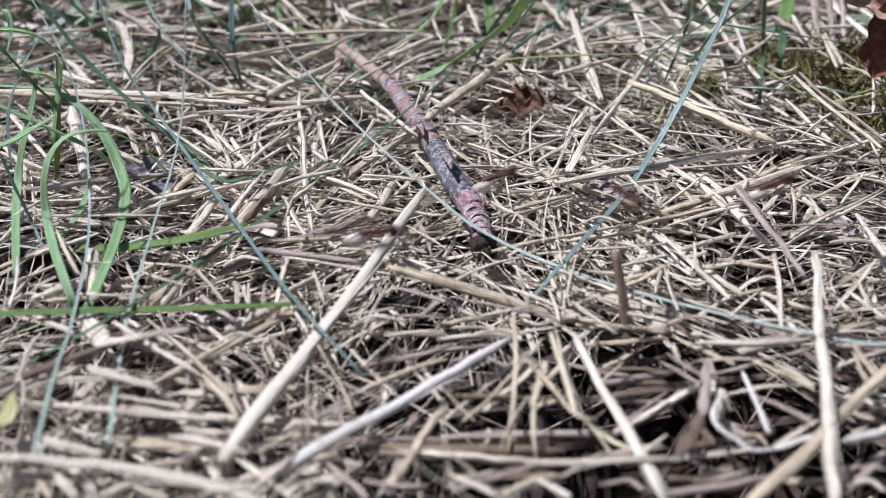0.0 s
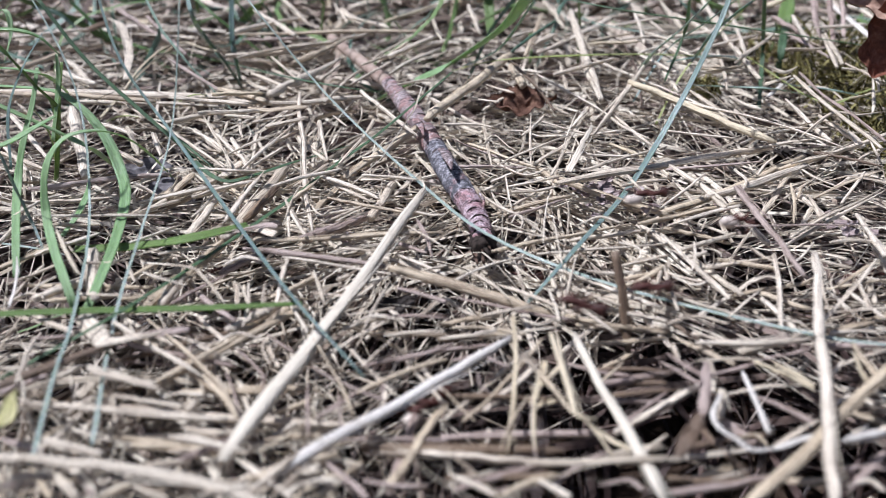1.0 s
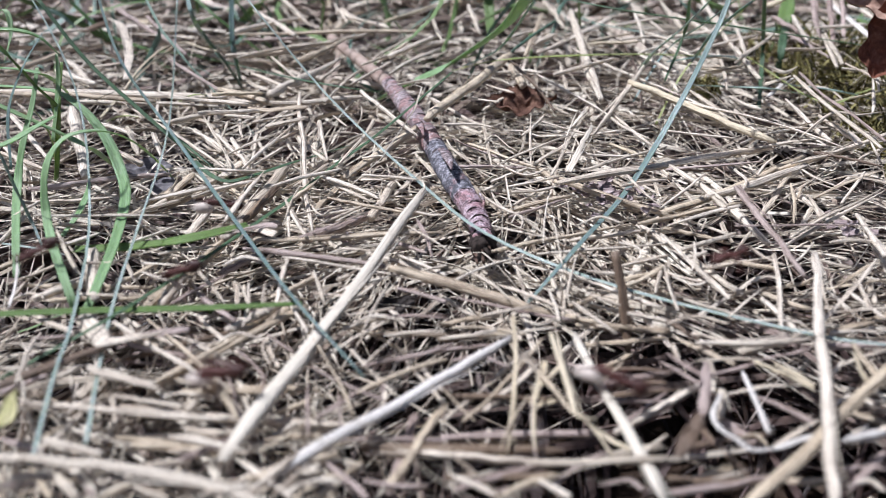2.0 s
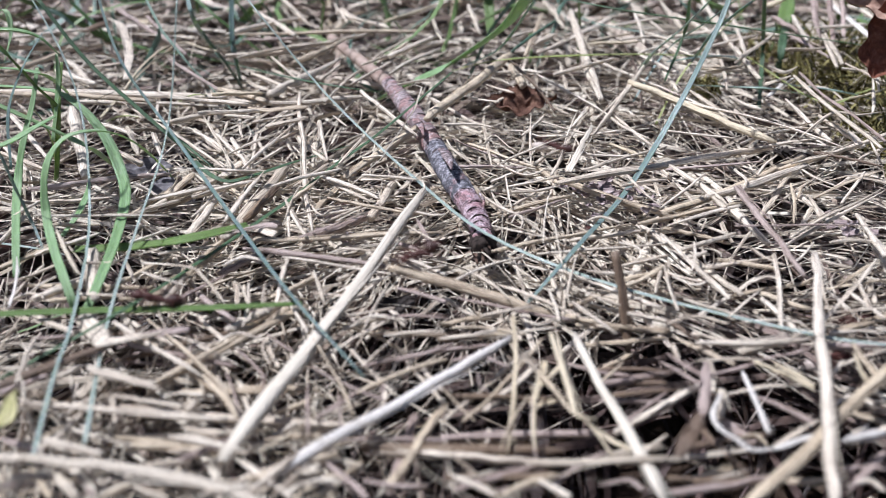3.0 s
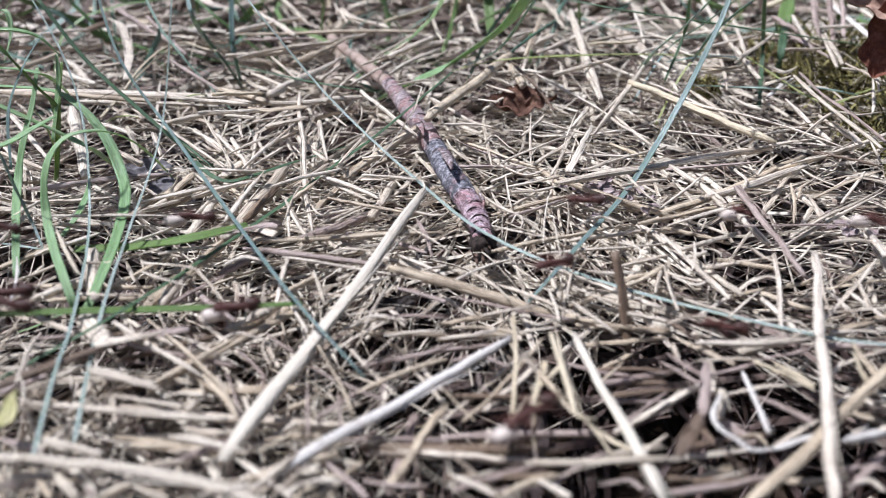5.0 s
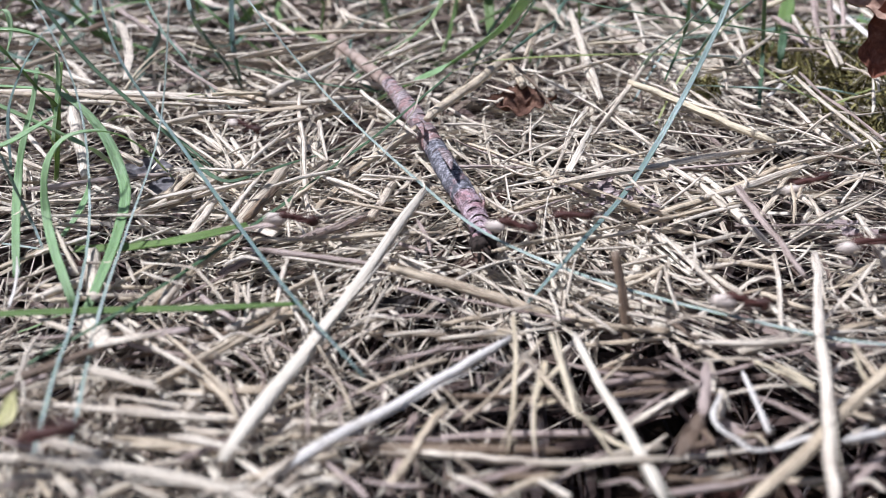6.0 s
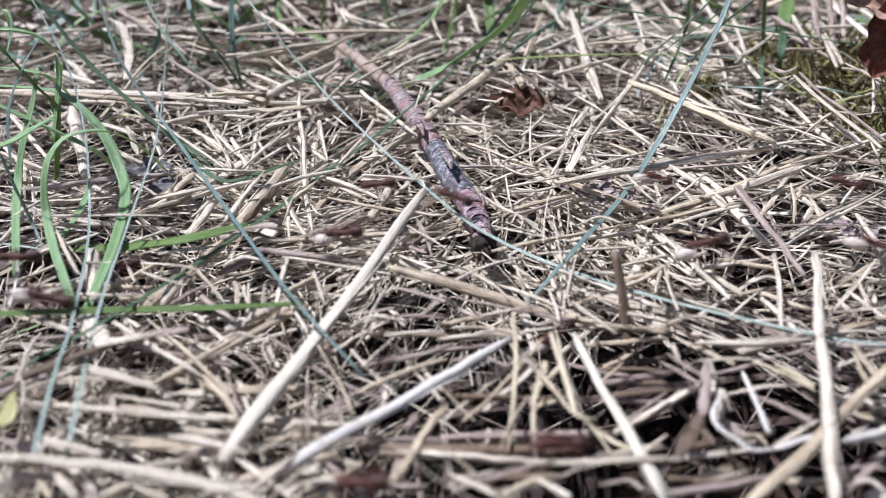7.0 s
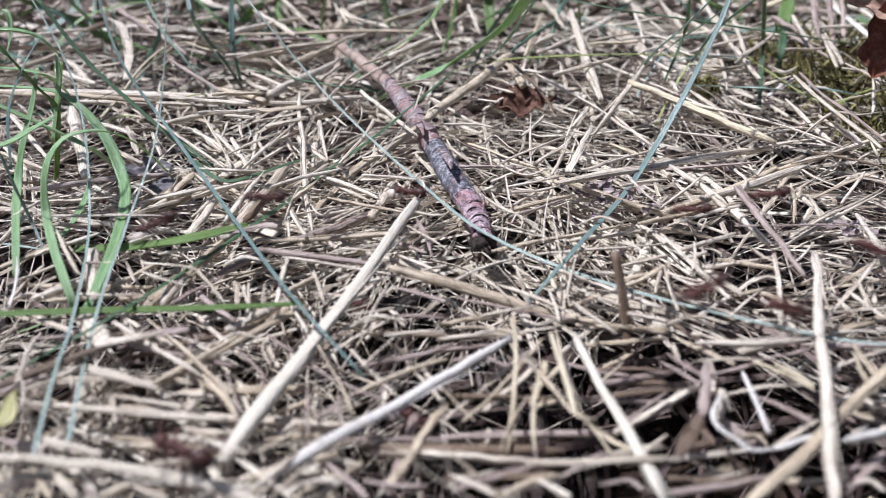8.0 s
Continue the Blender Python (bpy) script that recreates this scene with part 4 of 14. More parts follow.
stalk(PALE, (-0.0125, 0.0815, 0.0042), (-0.0073, 0.0846, 0.0043), 0.00064, 0.00059, 0.0001, 0.0, 0.70, "dry_stalk", PALE_TEXT)
stalk(TAN, (-0.0103, 0.0809, 0.0040), (0.0006, 0.0814, 0.0031), 0.00078, 0.00071, -0.0001, 0.0, 0.70, "dry_stalk", TAN_TEXT)
stalk(PALE, (-0.0063, 0.0859, 0.0039), (-0.0048, 0.0824, 0.0040), 0.00066, 0.00058, 0.0001, 0.0, 0.70, "dry_stalk", PALE_TEXT)
stalk(PALE, (-0.0037, 0.0833, 0.0042), (0.0000, 0.0889, 0.0047), 0.00058, 0.00053, 0.0002, 0.0, 0.70, "dry_stalk", PALE_TEXT)
stalk(PALE, (0.0077, 0.1033, 0.0024), (0.0182, 0.0984, 0.0026), 0.00052, 0.00041, -0.0003, 0.0, 0.70, "dry_stalk", PALE_TEXT)
stalk(TAN, (0.0173, 0.0899, 0.0024), (0.0238, 0.0935, 0.0029), 0.00069, 0.00063, 0.0002, 0.0, 0.70, "dry_stalk", TAN_TEXT)
stalk(PALE, (0.0178, 0.0990, 0.0026), (0.0195, 0.1030, 0.0035), 0.00075, 0.00068, -0.0002, 0.0, 0.70, "dry_stalk", PALE_TEXT)
stalk(PALE, (0.0154, 0.0967, 0.0034), (0.0165, 0.0919, 0.0020), 0.00073, 0.00062, -0.0000, 0.0, 0.70, "dry_stalk", PALE_TEXT)
stalk(PALE, (0.0185, 0.1028, 0.0040), (0.0163, 0.0888, 0.0013), 0.00077, 0.00062, -0.0000, 0.0, 0.70, "dry_stalk", PALE_TEXT)
stalk(PALE, (0.0090, 0.0876, 0.0024), (0.0099, 0.0811, 0.0026), 0.00068, 0.00057, 0.0002, 0.0, 0.70, "dry_stalk", PALE_TEXT)
stalk(PALE, (0.0111, 0.0893, 0.0014), (0.0117, 0.0808, 0.0011), 0.00101, 0.00079, 0.0001, 0.0, 0.70, "dry_stalk", PALE_TEXT)
stalk(TAN, (-0.0006, 0.0832, 0.0037), (0.0075, 0.0870, 0.0027), 0.00065, 0.00061, -0.0001, 0.0, 0.70, "dry_stalk", TAN_TEXT)
stalk(TAN, (-0.0006, 0.0810, 0.0030), (0.0088, 0.0839, 0.0020), 0.00078, 0.00073, 0.0000, 0.0, 0.70, "dry_stalk", TAN_TEXT)
stalk(GREY, (-0.0006, 0.0788, 0.0026), (0.0080, 0.0826, 0.0012), 0.00063, 0.00065, 0.0000, 0.0, 0.70, "dry_stalk", GREY_TEXT)
stalk(PALE, (-0.0006, 0.0916, 0.0031), (0.0053, 0.0871, 0.0018), 0.00070, 0.00061, 0.0001, 0.0, 0.70, "dry_stalk", PALE_TEXT)
stalk(PALE, (0.0164, 0.0892, 0.0023), (0.0224, 0.0854, 0.0011), 0.00062, 0.00053, -0.0000, 0.0, 0.70, "dry_stalk", PALE_TEXT)
stalk(TAN, (0.0180, 0.0881, 0.0006), (0.0300, 0.0858, 0.0011), 0.00100, 0.00090, 0.0002, 0.0, 0.70, "dry_stalk", TAN_TEXT)
stalk(TAN, (0.0187, 0.0833, 0.0004), (0.0297, 0.0844, 0.0008), 0.00081, 0.00074, -0.0002, 0.0, 0.70, "dry_stalk", TAN_TEXT)
stalk(PALE, (0.0155, 0.0819, 0.0004), (0.0205, 0.0872, 0.0010), 0.00065, 0.00061, -0.0001, 0.0, 0.70, "dry_stalk", PALE_TEXT)
stalk(TAN, (0.0252, 0.0948, 0.0037), (0.0316, 0.0964, 0.0040), 0.00080, 0.00073, -0.0002, 0.0, 0.70, "dry_stalk", TAN_TEXT)
stalk(PALE, (0.0260, 0.0993, 0.0036), (0.0334, 0.1008, 0.0046), 0.00058, 0.00058, -0.0000, 0.0, 0.70, "dry_stalk", PALE_TEXT)
stalk(TAN, (0.0199, 0.0784, 0.0004), (0.0240, 0.0816, 0.0002), 0.00070, 0.00066, 0.0001, 0.0, 0.70, "dry_stalk", TAN_TEXT)
stalk(PALE, (0.0350, 0.1067, 0.0040), (0.0408, 0.0902, 0.0039), 0.00114, 0.00093, 0.0001, 0.0, 0.70, "dry_stalk", PALE_TEXT)
stalk(PALE, (0.0329, 0.0991, 0.0049), (0.0315, 0.0890, 0.0037), 0.00058, 0.00046, 0.0005, 0.0, 0.70, "dry_stalk", PALE_TEXT)
stalk(PALE, (0.0318, 0.0949, 0.0048), (0.0376, 0.0906, 0.0051), 0.00048, 0.00038, 0.0002, 0.0, 0.70, "dry_stalk", PALE_TEXT)
stalk(PALE, (0.0344, 0.0876, 0.0024), (0.0458, 0.0970, 0.0032), 0.00068, 0.00065, -0.0000, 0.0, 0.70, "dry_stalk", PALE_TEXT)
stalk(PALE, (0.0428, 0.0890, 0.0042), (0.0447, 0.0793, 0.0038), 0.00084, 0.00070, -0.0002, 0.0, 0.70, "dry_stalk", PALE_TEXT)
stalk(TAN, (0.0400, 0.0912, 0.0034), (0.0526, 0.0957, 0.0030), 0.00055, 0.00049, 0.0000, 0.0, 0.70, "dry_stalk", TAN_TEXT)
stalk(TAN, (0.0442, 0.0921, 0.0032), (0.0491, 0.0877, 0.0032), 0.00078, 0.00068, 0.0002, 0.0, 0.70, "dry_stalk", TAN_TEXT)
stalk(PALE, (0.0581, 0.1048, 0.0028), (0.0608, 0.1015, 0.0034), 0.00052, 0.00042, -0.0001, 0.0, 0.70, "dry_stalk", PALE_TEXT)
stalk(TAN, (0.0531, 0.0927, 0.0035), (0.0639, 0.0958, 0.0034), 0.00047, 0.00040, -0.0001, 0.0, 0.70, "dry_stalk", TAN_TEXT)
stalk(PALE, (0.0618, 0.0969, 0.0023), (0.0589, 0.0898, 0.0029), 0.00106, 0.00085, 0.0001, 0.0, 0.70, "dry_stalk", PALE_TEXT)
stalk(PALE, (0.0662, 0.1049, 0.0039), (0.0643, 0.0970, 0.0035), 0.00130, 0.00106, -0.0003, 0.0, 0.70, "dry_stalk", PALE_TEXT)
stalk(TAN, (0.0473, 0.0799, 0.0040), (0.0584, 0.0855, 0.0039), 0.00105, 0.00103, 0.0001, 0.0, 0.70, "dry_stalk", TAN_TEXT)
stalk(DARK, (0.0289, 0.0880, 0.0022), (0.0330, 0.0827, 0.0016), 0.00084, 0.00065, -0.0001, 0.0, 0.70, "dry_stalk", DARK_TEXT)
stalk(GREY, (0.0449, 0.0774, 0.0044), (0.0538, 0.0768, 0.0051), 0.00096, 0.00088, 0.0002, 0.0, 0.70, "dry_stalk", GREY_TEXT)
stalk(PALE, (-0.0433, 0.0687, 0.0057), (-0.0413, 0.0720, 0.0052), 0.00062, 0.00058, 0.0000, 0.0, 0.70, "dry_stalk", PALE_TEXT)
stalk(GREY, (-0.0490, 0.0677, 0.0047), (-0.0440, 0.0698, 0.0057), 0.00093, 0.00082, 0.0000, 0.0, 0.70, "dry_stalk", GREY_TEXT)
stalk(PALE, (-0.0393, 0.0663, 0.0054), (-0.0383, 0.0684, 0.0057), 0.00121, 0.00100, -0.0000, 0.0, 0.25, "dry_leaf", FLAT_TEXT)
stalk(PALE, (-0.0399, 0.0593, 0.0045), (-0.0375, 0.0632, 0.0056), 0.00063, 0.00059, 0.0002, 0.0, 0.70, "dry_stalk", PALE_TEXT)
stalk(PALE, (-0.0277, 0.0651, 0.0047), (-0.0266, 0.0670, 0.0044), 0.00114, 0.00099, -0.0000, 0.0, 0.25, "dry_leaf", FLAT_TEXT)
stalk(PALE, (-0.0274, 0.0746, 0.0042), (-0.0226, 0.0666, 0.0034), 0.00060, 0.00049, 0.0002, 0.0, 0.70, "dry_stalk", PALE_TEXT)
stalk(PALE, (-0.0246, 0.0702, 0.0035), (-0.0219, 0.0651, 0.0032), 0.00058, 0.00049, -0.0001, 0.0, 0.70, "dry_stalk", PALE_TEXT)
stalk(TAN, (-0.0312, 0.0590, 0.0050), (-0.0217, 0.0599, 0.0034), 0.00084, 0.00080, -0.0002, 0.0, 0.70, "dry_stalk", TAN_TEXT)
stalk(PALE, (-0.0187, 0.0653, 0.0026), (-0.0085, 0.0648, 0.0016), 0.00116, 0.00098, -0.0001, 0.0, 0.70, "dry_stalk", PALE_TEXT)
stalk(PALE, (-0.0202, 0.0594, 0.0036), (-0.0152, 0.0652, 0.0031), 0.00074, 0.00073, 0.0001, 0.0, 0.70, "dry_stalk", PALE_TEXT)
stalk(PALE, (-0.0150, 0.0551, 0.0027), (-0.0128, 0.0607, 0.0013), 0.00125, 0.00111, 0.0001, 0.0, 0.25, "dry_leaf", FLAT_TEXT)
stalk(TAN, (-0.0122, 0.0548, 0.0021), (-0.0082, 0.0612, 0.0009), 0.00070, 0.00070, -0.0001, 0.0, 0.70, "dry_stalk", TAN_TEXT)
stalk(PALE, (-0.0062, 0.0717, 0.0024), (-0.0068, 0.0675, 0.0021), 0.00066, 0.00057, 0.0002, 0.0, 0.70, "dry_stalk", PALE_TEXT)
stalk(PALE, (-0.0027, 0.0750, 0.0032), (0.0000, 0.0698, 0.0034), 0.00061, 0.00051, 0.0001, 0.0, 0.70, "dry_stalk", PALE_TEXT)
stalk(PALE, (0.0046, 0.0671, 0.0028), (0.0117, 0.0773, 0.0016), 0.00081, 0.00076, -0.0001, 0.0, 0.70, "dry_stalk", PALE_TEXT)
stalk(DARK, (0.0003, 0.0689, 0.0036), (0.0140, 0.0694, 0.0027), 0.00069, 0.00064, 0.0001, 0.0, 0.70, "dry_stalk", DARK_TEXT)
stalk(GOLD, (0.0038, 0.0630, 0.0016), (0.0065, 0.0612, 0.0018), 0.00060, 0.00053, 0.0001, 0.0, 0.70, "dry_stalk", GOLD_TEXT)
stalk(PALE, (0.0129, 0.0599, 0.0016), (0.0236, 0.0636, 0.0010), 0.00075, 0.00072, -0.0001, 0.0, 0.70, "dry_stalk", PALE_TEXT)
stalk(GREY, (0.0179, 0.0717, 0.0029), (0.0285, 0.0772, 0.0008), 0.00098, 0.00090, 0.0001, 0.0, 0.70, "dry_stalk", GREY_TEXT)
stalk(PALE, (0.0336, 0.0798, 0.0006), (0.0314, 0.0719, 0.0017), 0.00093, 0.00099, -0.0001, 0.0, 0.70, "dry_stalk", PALE_TEXT)
stalk(GREY, (0.0310, 0.0685, 0.0010), (0.0340, 0.0636, 0.0007), 0.00083, 0.00109, 0.0002, 0.0, 0.70, "dry_stalk", GREY_TEXT)
stalk(PALE, (0.0327, 0.0730, 0.0014), (0.0306, 0.0671, 0.0017), 0.00093, 0.00081, -0.0002, 0.0, 0.70, "dry_stalk", PALE_TEXT)
stalk(TAN, (0.0418, 0.0682, 0.0027), (0.0478, 0.0646, 0.0030), 0.00057, 0.00055, -0.0001, 0.0, 0.70, "dry_stalk", TAN_TEXT)
stalk(TAN, (0.0233, 0.0563, 0.0029), (0.0301, 0.0597, 0.0015), 0.00061, 0.00058, -0.0000, 0.0, 0.70, "dry_stalk", TAN_TEXT)
stalk(PALE, (0.0426, 0.0629, 0.0020), (0.0474, 0.0631, 0.0036), 0.00131, 0.00118, -0.0001, 0.0, 0.70, "dry_stalk", PALE_TEXT)
stalk(PALE, (0.0674, 0.3013, 0.0109), (0.0678, 0.2356, 0.0095), 0.00298, 0.00170, 0.0004, 0.0, 0.25, "dry_leaf", FLAT_TEXT)
stalk(GREY, (0.0982, 0.2236, 0.0125), (0.1015, 0.2011, 0.0103), 0.00194, 0.00133, -0.0003, 0.0, 0.25, "dry_leaf", FLAT_TEXT)
stalk(GREY, (0.1142, 0.2459, 0.0190), (0.1074, 0.2217, 0.0110), 0.00191, 0.00145, 0.0003, 0.0, 0.25, "dry_leaf", FLAT_TEXT)
stalk(PALE, (0.0659, 0.2295, 0.0100), (0.0844, 0.2316, 0.0126), 0.00166, 0.00133, 0.0005, 0.0, 0.25, "dry_leaf", FLAT_TEXT)
stalk(PALE, (0.0550, 0.2591, 0.0098), (0.0370, 0.2256, 0.0102), 0.00186, 0.00131, 0.0000, 0.0, 0.70, "dry_stalk", PALE_TEXT)
stalk(PALE, (0.0903, 0.2800, 0.0141), (0.0802, 0.2129, 0.0098), 0.00158, 0.00109, 0.0004, 0.0, 0.70, "dry_stalk", PALE_TEXT)
stalk(PALE, (0.0514, 0.2030, 0.0111), (0.0579, 0.1880, 0.0098), 0.00134, 0.00097, 0.0003, 0.0, 0.25, "dry_leaf", FLAT_TEXT)
stalk(PALE, (0.0362, 0.2909, 0.0121), (0.0364, 0.2338, 0.0118), 0.00185, 0.00134, 0.0004, 0.0, 0.70, "dry_stalk", PALE_TEXT)
stalk(PALE, (0.0086, 0.2642, 0.0133), (0.0114, 0.2390, 0.0091), 0.00150, 0.00121, 0.0000, 0.0, 0.70, "dry_stalk", PALE_TEXT)
stalk(PALE, (-0.0139, 0.2024, 0.0106), (-0.0007, 0.2384, 0.0092), 0.00133, 0.00138, 0.0000, 0.0, 0.70, "dry_stalk", PALE_TEXT)
stalk(PALE, (-0.0152, 0.1332, 0.0037), (-0.0087, 0.1301, 0.0049), 0.00094, 0.00052, 0.0001, 0.0, 0.25, "dry_leaf", FLAT_TEXT)
stalk(PALE, (-0.0310, 0.1555, 0.0047), (-0.0224, 0.1408, 0.0045), 0.00119, 0.00088, 0.0006, 0.0, 0.70, "dry_stalk", PALE_TEXT)
stalk(PALE, (-0.0456, 0.1576, 0.0072), (-0.0441, 0.1453, 0.0070), 0.00060, 0.00045, -0.0000, 0.0, 0.70, "dry_stalk", PALE_TEXT)
stalk(PALE, (-0.0441, 0.1612, 0.0064), (-0.0407, 0.1489, 0.0063), 0.00074, 0.00046, 0.0002, 0.0, 0.70, "dry_stalk", PALE_TEXT)
stalk(TAN, (0.0370, 0.1186, 0.0031), (0.0727, 0.1465, 0.0030), 0.00125, 0.00126, 0.0004, 0.0, 0.70, "dry_stalk", TAN_TEXT)
stalk(PALE, (0.0803, 0.1589, 0.0080), (0.0819, 0.1418, 0.0071), 0.00084, 0.00066, 0.0003, 0.0, 0.70, "dry_stalk", PALE_TEXT)
stalk(PALE, (0.0166, 0.0985, 0.0033), (0.0294, 0.0883, 0.0031), 0.00074, 0.00076, -0.0001, 0.0, 0.70, "dry_stalk", PALE_TEXT)
stalk(PALE, (0.0306, 0.0945, 0.0053), (0.0292, 0.0912, 0.0036), 0.00056, 0.00047, 0.0001, 0.0, 0.70, "dry_stalk", PALE_TEXT)
stalk(PALE, (-0.0269, 0.1226, 0.0045), (-0.0237, 0.1058, 0.0046), 0.00049, 0.00044, 0.0000, 0.0, 0.70, "dry_stalk", PALE_TEXT)
stalk(GREY, (-0.0069, 0.1059, 0.0041), (-0.0024, 0.1009, 0.0049), 0.00070, 0.00058, 0.0001, 0.0, 0.70, "dry_stalk", GREY_TEXT)
stalk(PALE, (-0.0297, 0.0951, 0.0032), (-0.0279, 0.0892, 0.0030), 0.00064, 0.00061, -0.0002, 0.0, 0.70, "dry_stalk", PALE_TEXT)
stalk(PALE, (-0.0282, 0.0947, 0.0030), (-0.0267, 0.0898, 0.0031), 0.00048, 0.00038, -0.0000, 0.0, 0.70, "dry_stalk", PALE_TEXT)
stalk(PALE, (-0.0069, 0.0854, 0.0045), (-0.0046, 0.0823, 0.0046), 0.00044, 0.00036, -0.0000, 0.0, 0.70, "dry_stalk", PALE_TEXT)
stalk(GREY, (-0.0334, 0.0903, 0.0042), (-0.0269, 0.0851, 0.0029), 0.00100, 0.00081, 0.0002, 0.0, 0.70, "dry_stalk", GREY_TEXT)
stalk(GOLD, (0.0099, 0.0673, 0.0055), (0.0139, 0.0719, 0.0059), 0.00073, 0.00058, 0.0001, 0.0, 0.70, "dry_stalk", GOLD_TEXT)
stalk(PALE, (-0.0383, 0.0705, 0.0091), (-0.0325, 0.0744, 0.0082), 0.00062, 0.00046, 0.0001, 0.0, 0.25, "dry_leaf", FLAT_TEXT)
stalk(PALE, (-0.0378, 0.0674, 0.0081), (-0.0295, 0.0649, 0.0075), 0.00079, 0.00060, -0.0001, 0.0, 0.25, "dry_leaf", FLAT_TEXT)
stalk(PALE, (-0.0342, 0.0644, 0.0070), (-0.0267, 0.0637, 0.0061), 0.00053, 0.00047, 0.0001, 0.0, 0.70, "dry_stalk", PALE_TEXT)
stalk(PALE, (-0.0314, 0.0838, 0.0046), (-0.0226, 0.0737, 0.0048), 0.00058, 0.00046, 0.0002, 0.0, 0.70, "dry_stalk", PALE_TEXT)
stalk(GREY, (-0.0364, 0.0743, 0.0067), (-0.0236, 0.0723, 0.0050), 0.00060, 0.00059, 0.0001, 0.0, 0.70, "dry_stalk", GREY_TEXT)
stalk(PALE, (-0.0471, 0.0740, 0.0076), (-0.0450, 0.0657, 0.0075), 0.00059, 0.00048, 0.0001, 0.0, 0.70, "dry_stalk", PALE_TEXT)
stalk(TAN, (0.0163, 0.0871, 0.0026), (0.0290, 0.0837, 0.0021), 0.00067, 0.00066, 0.0002, 0.0, 0.70, "dry_stalk", TAN_TEXT)
stalk(PALE, (-0.0111, 0.0766, 0.0044), (-0.0054, 0.0695, 0.0031), 0.00048, 0.00038, 0.0001, 0.0, 0.70, "dry_stalk", PALE_TEXT)
stalk(PALE, (-0.0149, 0.0745, 0.0042), (-0.0061, 0.0829, 0.0052), 0.00047, 0.00043, -0.0001, 0.0, 0.70, "dry_stalk", PALE_TEXT)
stalk(DARK, (-0.0372, 0.0724, 0.0057), (-0.0258, 0.0811, 0.0042), 0.00064, 0.00057, -0.0001, 0.0, 0.70, "dry_stalk", DARK_TEXT)
stalk(GREY, (-0.0030, 0.0669, 0.0024), (-0.0052, 0.0558, 0.0017), 0.00106, 0.00111, 0.0000, 0.0, 0.70, "dry_stalk", GREY_TEXT)
stalk(PALE, (0.0001, 0.0650, 0.0032), (0.0110, 0.0798, 0.0022), 0.00049, 0.00057, 0.0000, 0.0, 0.70, "dry_stalk", PALE_TEXT)
stalk(PALE, (-0.0043, 0.0758, 0.0032), (0.0010, 0.0663, 0.0030), 0.00048, 0.00049, -0.0000, 0.0, 0.70, "dry_stalk", PALE_TEXT)
stalk(PALE, (0.0049, 0.0641, 0.0028), (0.0042, 0.0618, 0.0017), 0.00036, 0.00035, -0.0001, 0.0, 0.70, "dry_stalk", PALE_TEXT)
stalk(PALE, (-0.0119, 0.0664, 0.0032), (-0.0090, 0.0678, 0.0032), 0.00043, 0.00044, -0.0003, 0.0, 0.70, "dry_stalk", PALE_TEXT)
stalk(PALE, (-0.0229, 0.0703, 0.0041), (-0.0205, 0.0649, 0.0032), 0.00045, 0.00042, 0.0001, 0.0, 0.70, "dry_stalk", PALE_TEXT)
stalk(PALE, (-0.0270, 0.0642, 0.0050), (-0.0264, 0.0654, 0.0056), 0.00095, 0.00090, 0.0001, 0.0, 0.70, "dry_stalk", PALE_TEXT)
stalk(PALE, (-0.0395, 0.0617, 0.0058), (-0.0369, 0.0656, 0.0060), 0.00052, 0.00054, 0.0000, 0.0, 0.70, "dry_stalk", PALE_TEXT)
stalk(PALE, (-0.0335, 0.0618, 0.0054), (-0.0352, 0.0658, 0.0059), 0.00046, 0.00042, -0.0000, 0.0, 0.70, "dry_stalk", PALE_TEXT)
stalk(GREY, (-0.0276, 0.0540, 0.0059), (-0.0209, 0.0609, 0.0047), 0.00064, 0.00058, -0.0000, 0.0, 0.70, "dry_stalk", GREY_TEXT)
stalk(PALE, (-0.0513, 0.1562, 0.0094), (-0.0385, 0.1621, 0.0081), 0.00095, 0.00086, 0.0001, 0.0, 0.70, "dry_stalk", PALE_TEXT)
stalk(GOLD, (-0.0512, 0.1670, 0.0103), (-0.0400, 0.1702, 0.0098), 0.00100, 0.00076, -0.0001, 0.0, 0.70, "dry_stalk", GOLD_TEXT)
stalk(PALE, (-0.0604, 0.1662, 0.0100), (-0.0419, 0.1615, 0.0096), 0.00112, 0.00098, 0.0001, 0.0, 0.70, "dry_stalk", PALE_TEXT)
stalk(PALE, (-0.0363, 0.1514, 0.0079), (-0.0287, 0.1577, 0.0080), 0.00105, 0.00084, 0.0001, 0.0, 0.70, "dry_stalk", PALE_TEXT)
stalk(PALE, (-0.0424, 0.1474, 0.0068), (-0.0352, 0.1306, 0.0066), 0.00102, 0.00072, 0.0001, 0.0, 0.70, "dry_stalk", PALE_TEXT)
stalk(PALE, (-0.0381, 0.1507, 0.0063), (-0.0347, 0.1304, 0.0067), 0.00082, 0.00061, 0.0001, 0.0, 0.70, "dry_stalk", PALE_TEXT)
stalk(PALE, (-0.0463, 0.1493, 0.0074), (-0.0358, 0.1329, 0.0069), 0.00091, 0.00062, 0.0001, 0.0, 0.70, "dry_stalk", PALE_TEXT)
stalk(PALE, (-0.0319, 0.1451, 0.0056), (-0.0354, 0.1311, 0.0064), 0.00079, 0.00062, 0.0001, 0.0, 0.70, "dry_stalk", PALE_TEXT)
stalk(PALE, (-0.0260, 0.1244, 0.0059), (-0.0221, 0.1385, 0.0048), 0.00069, 0.00065, 0.0001, 0.0, 0.70, "dry_stalk", PALE_TEXT)
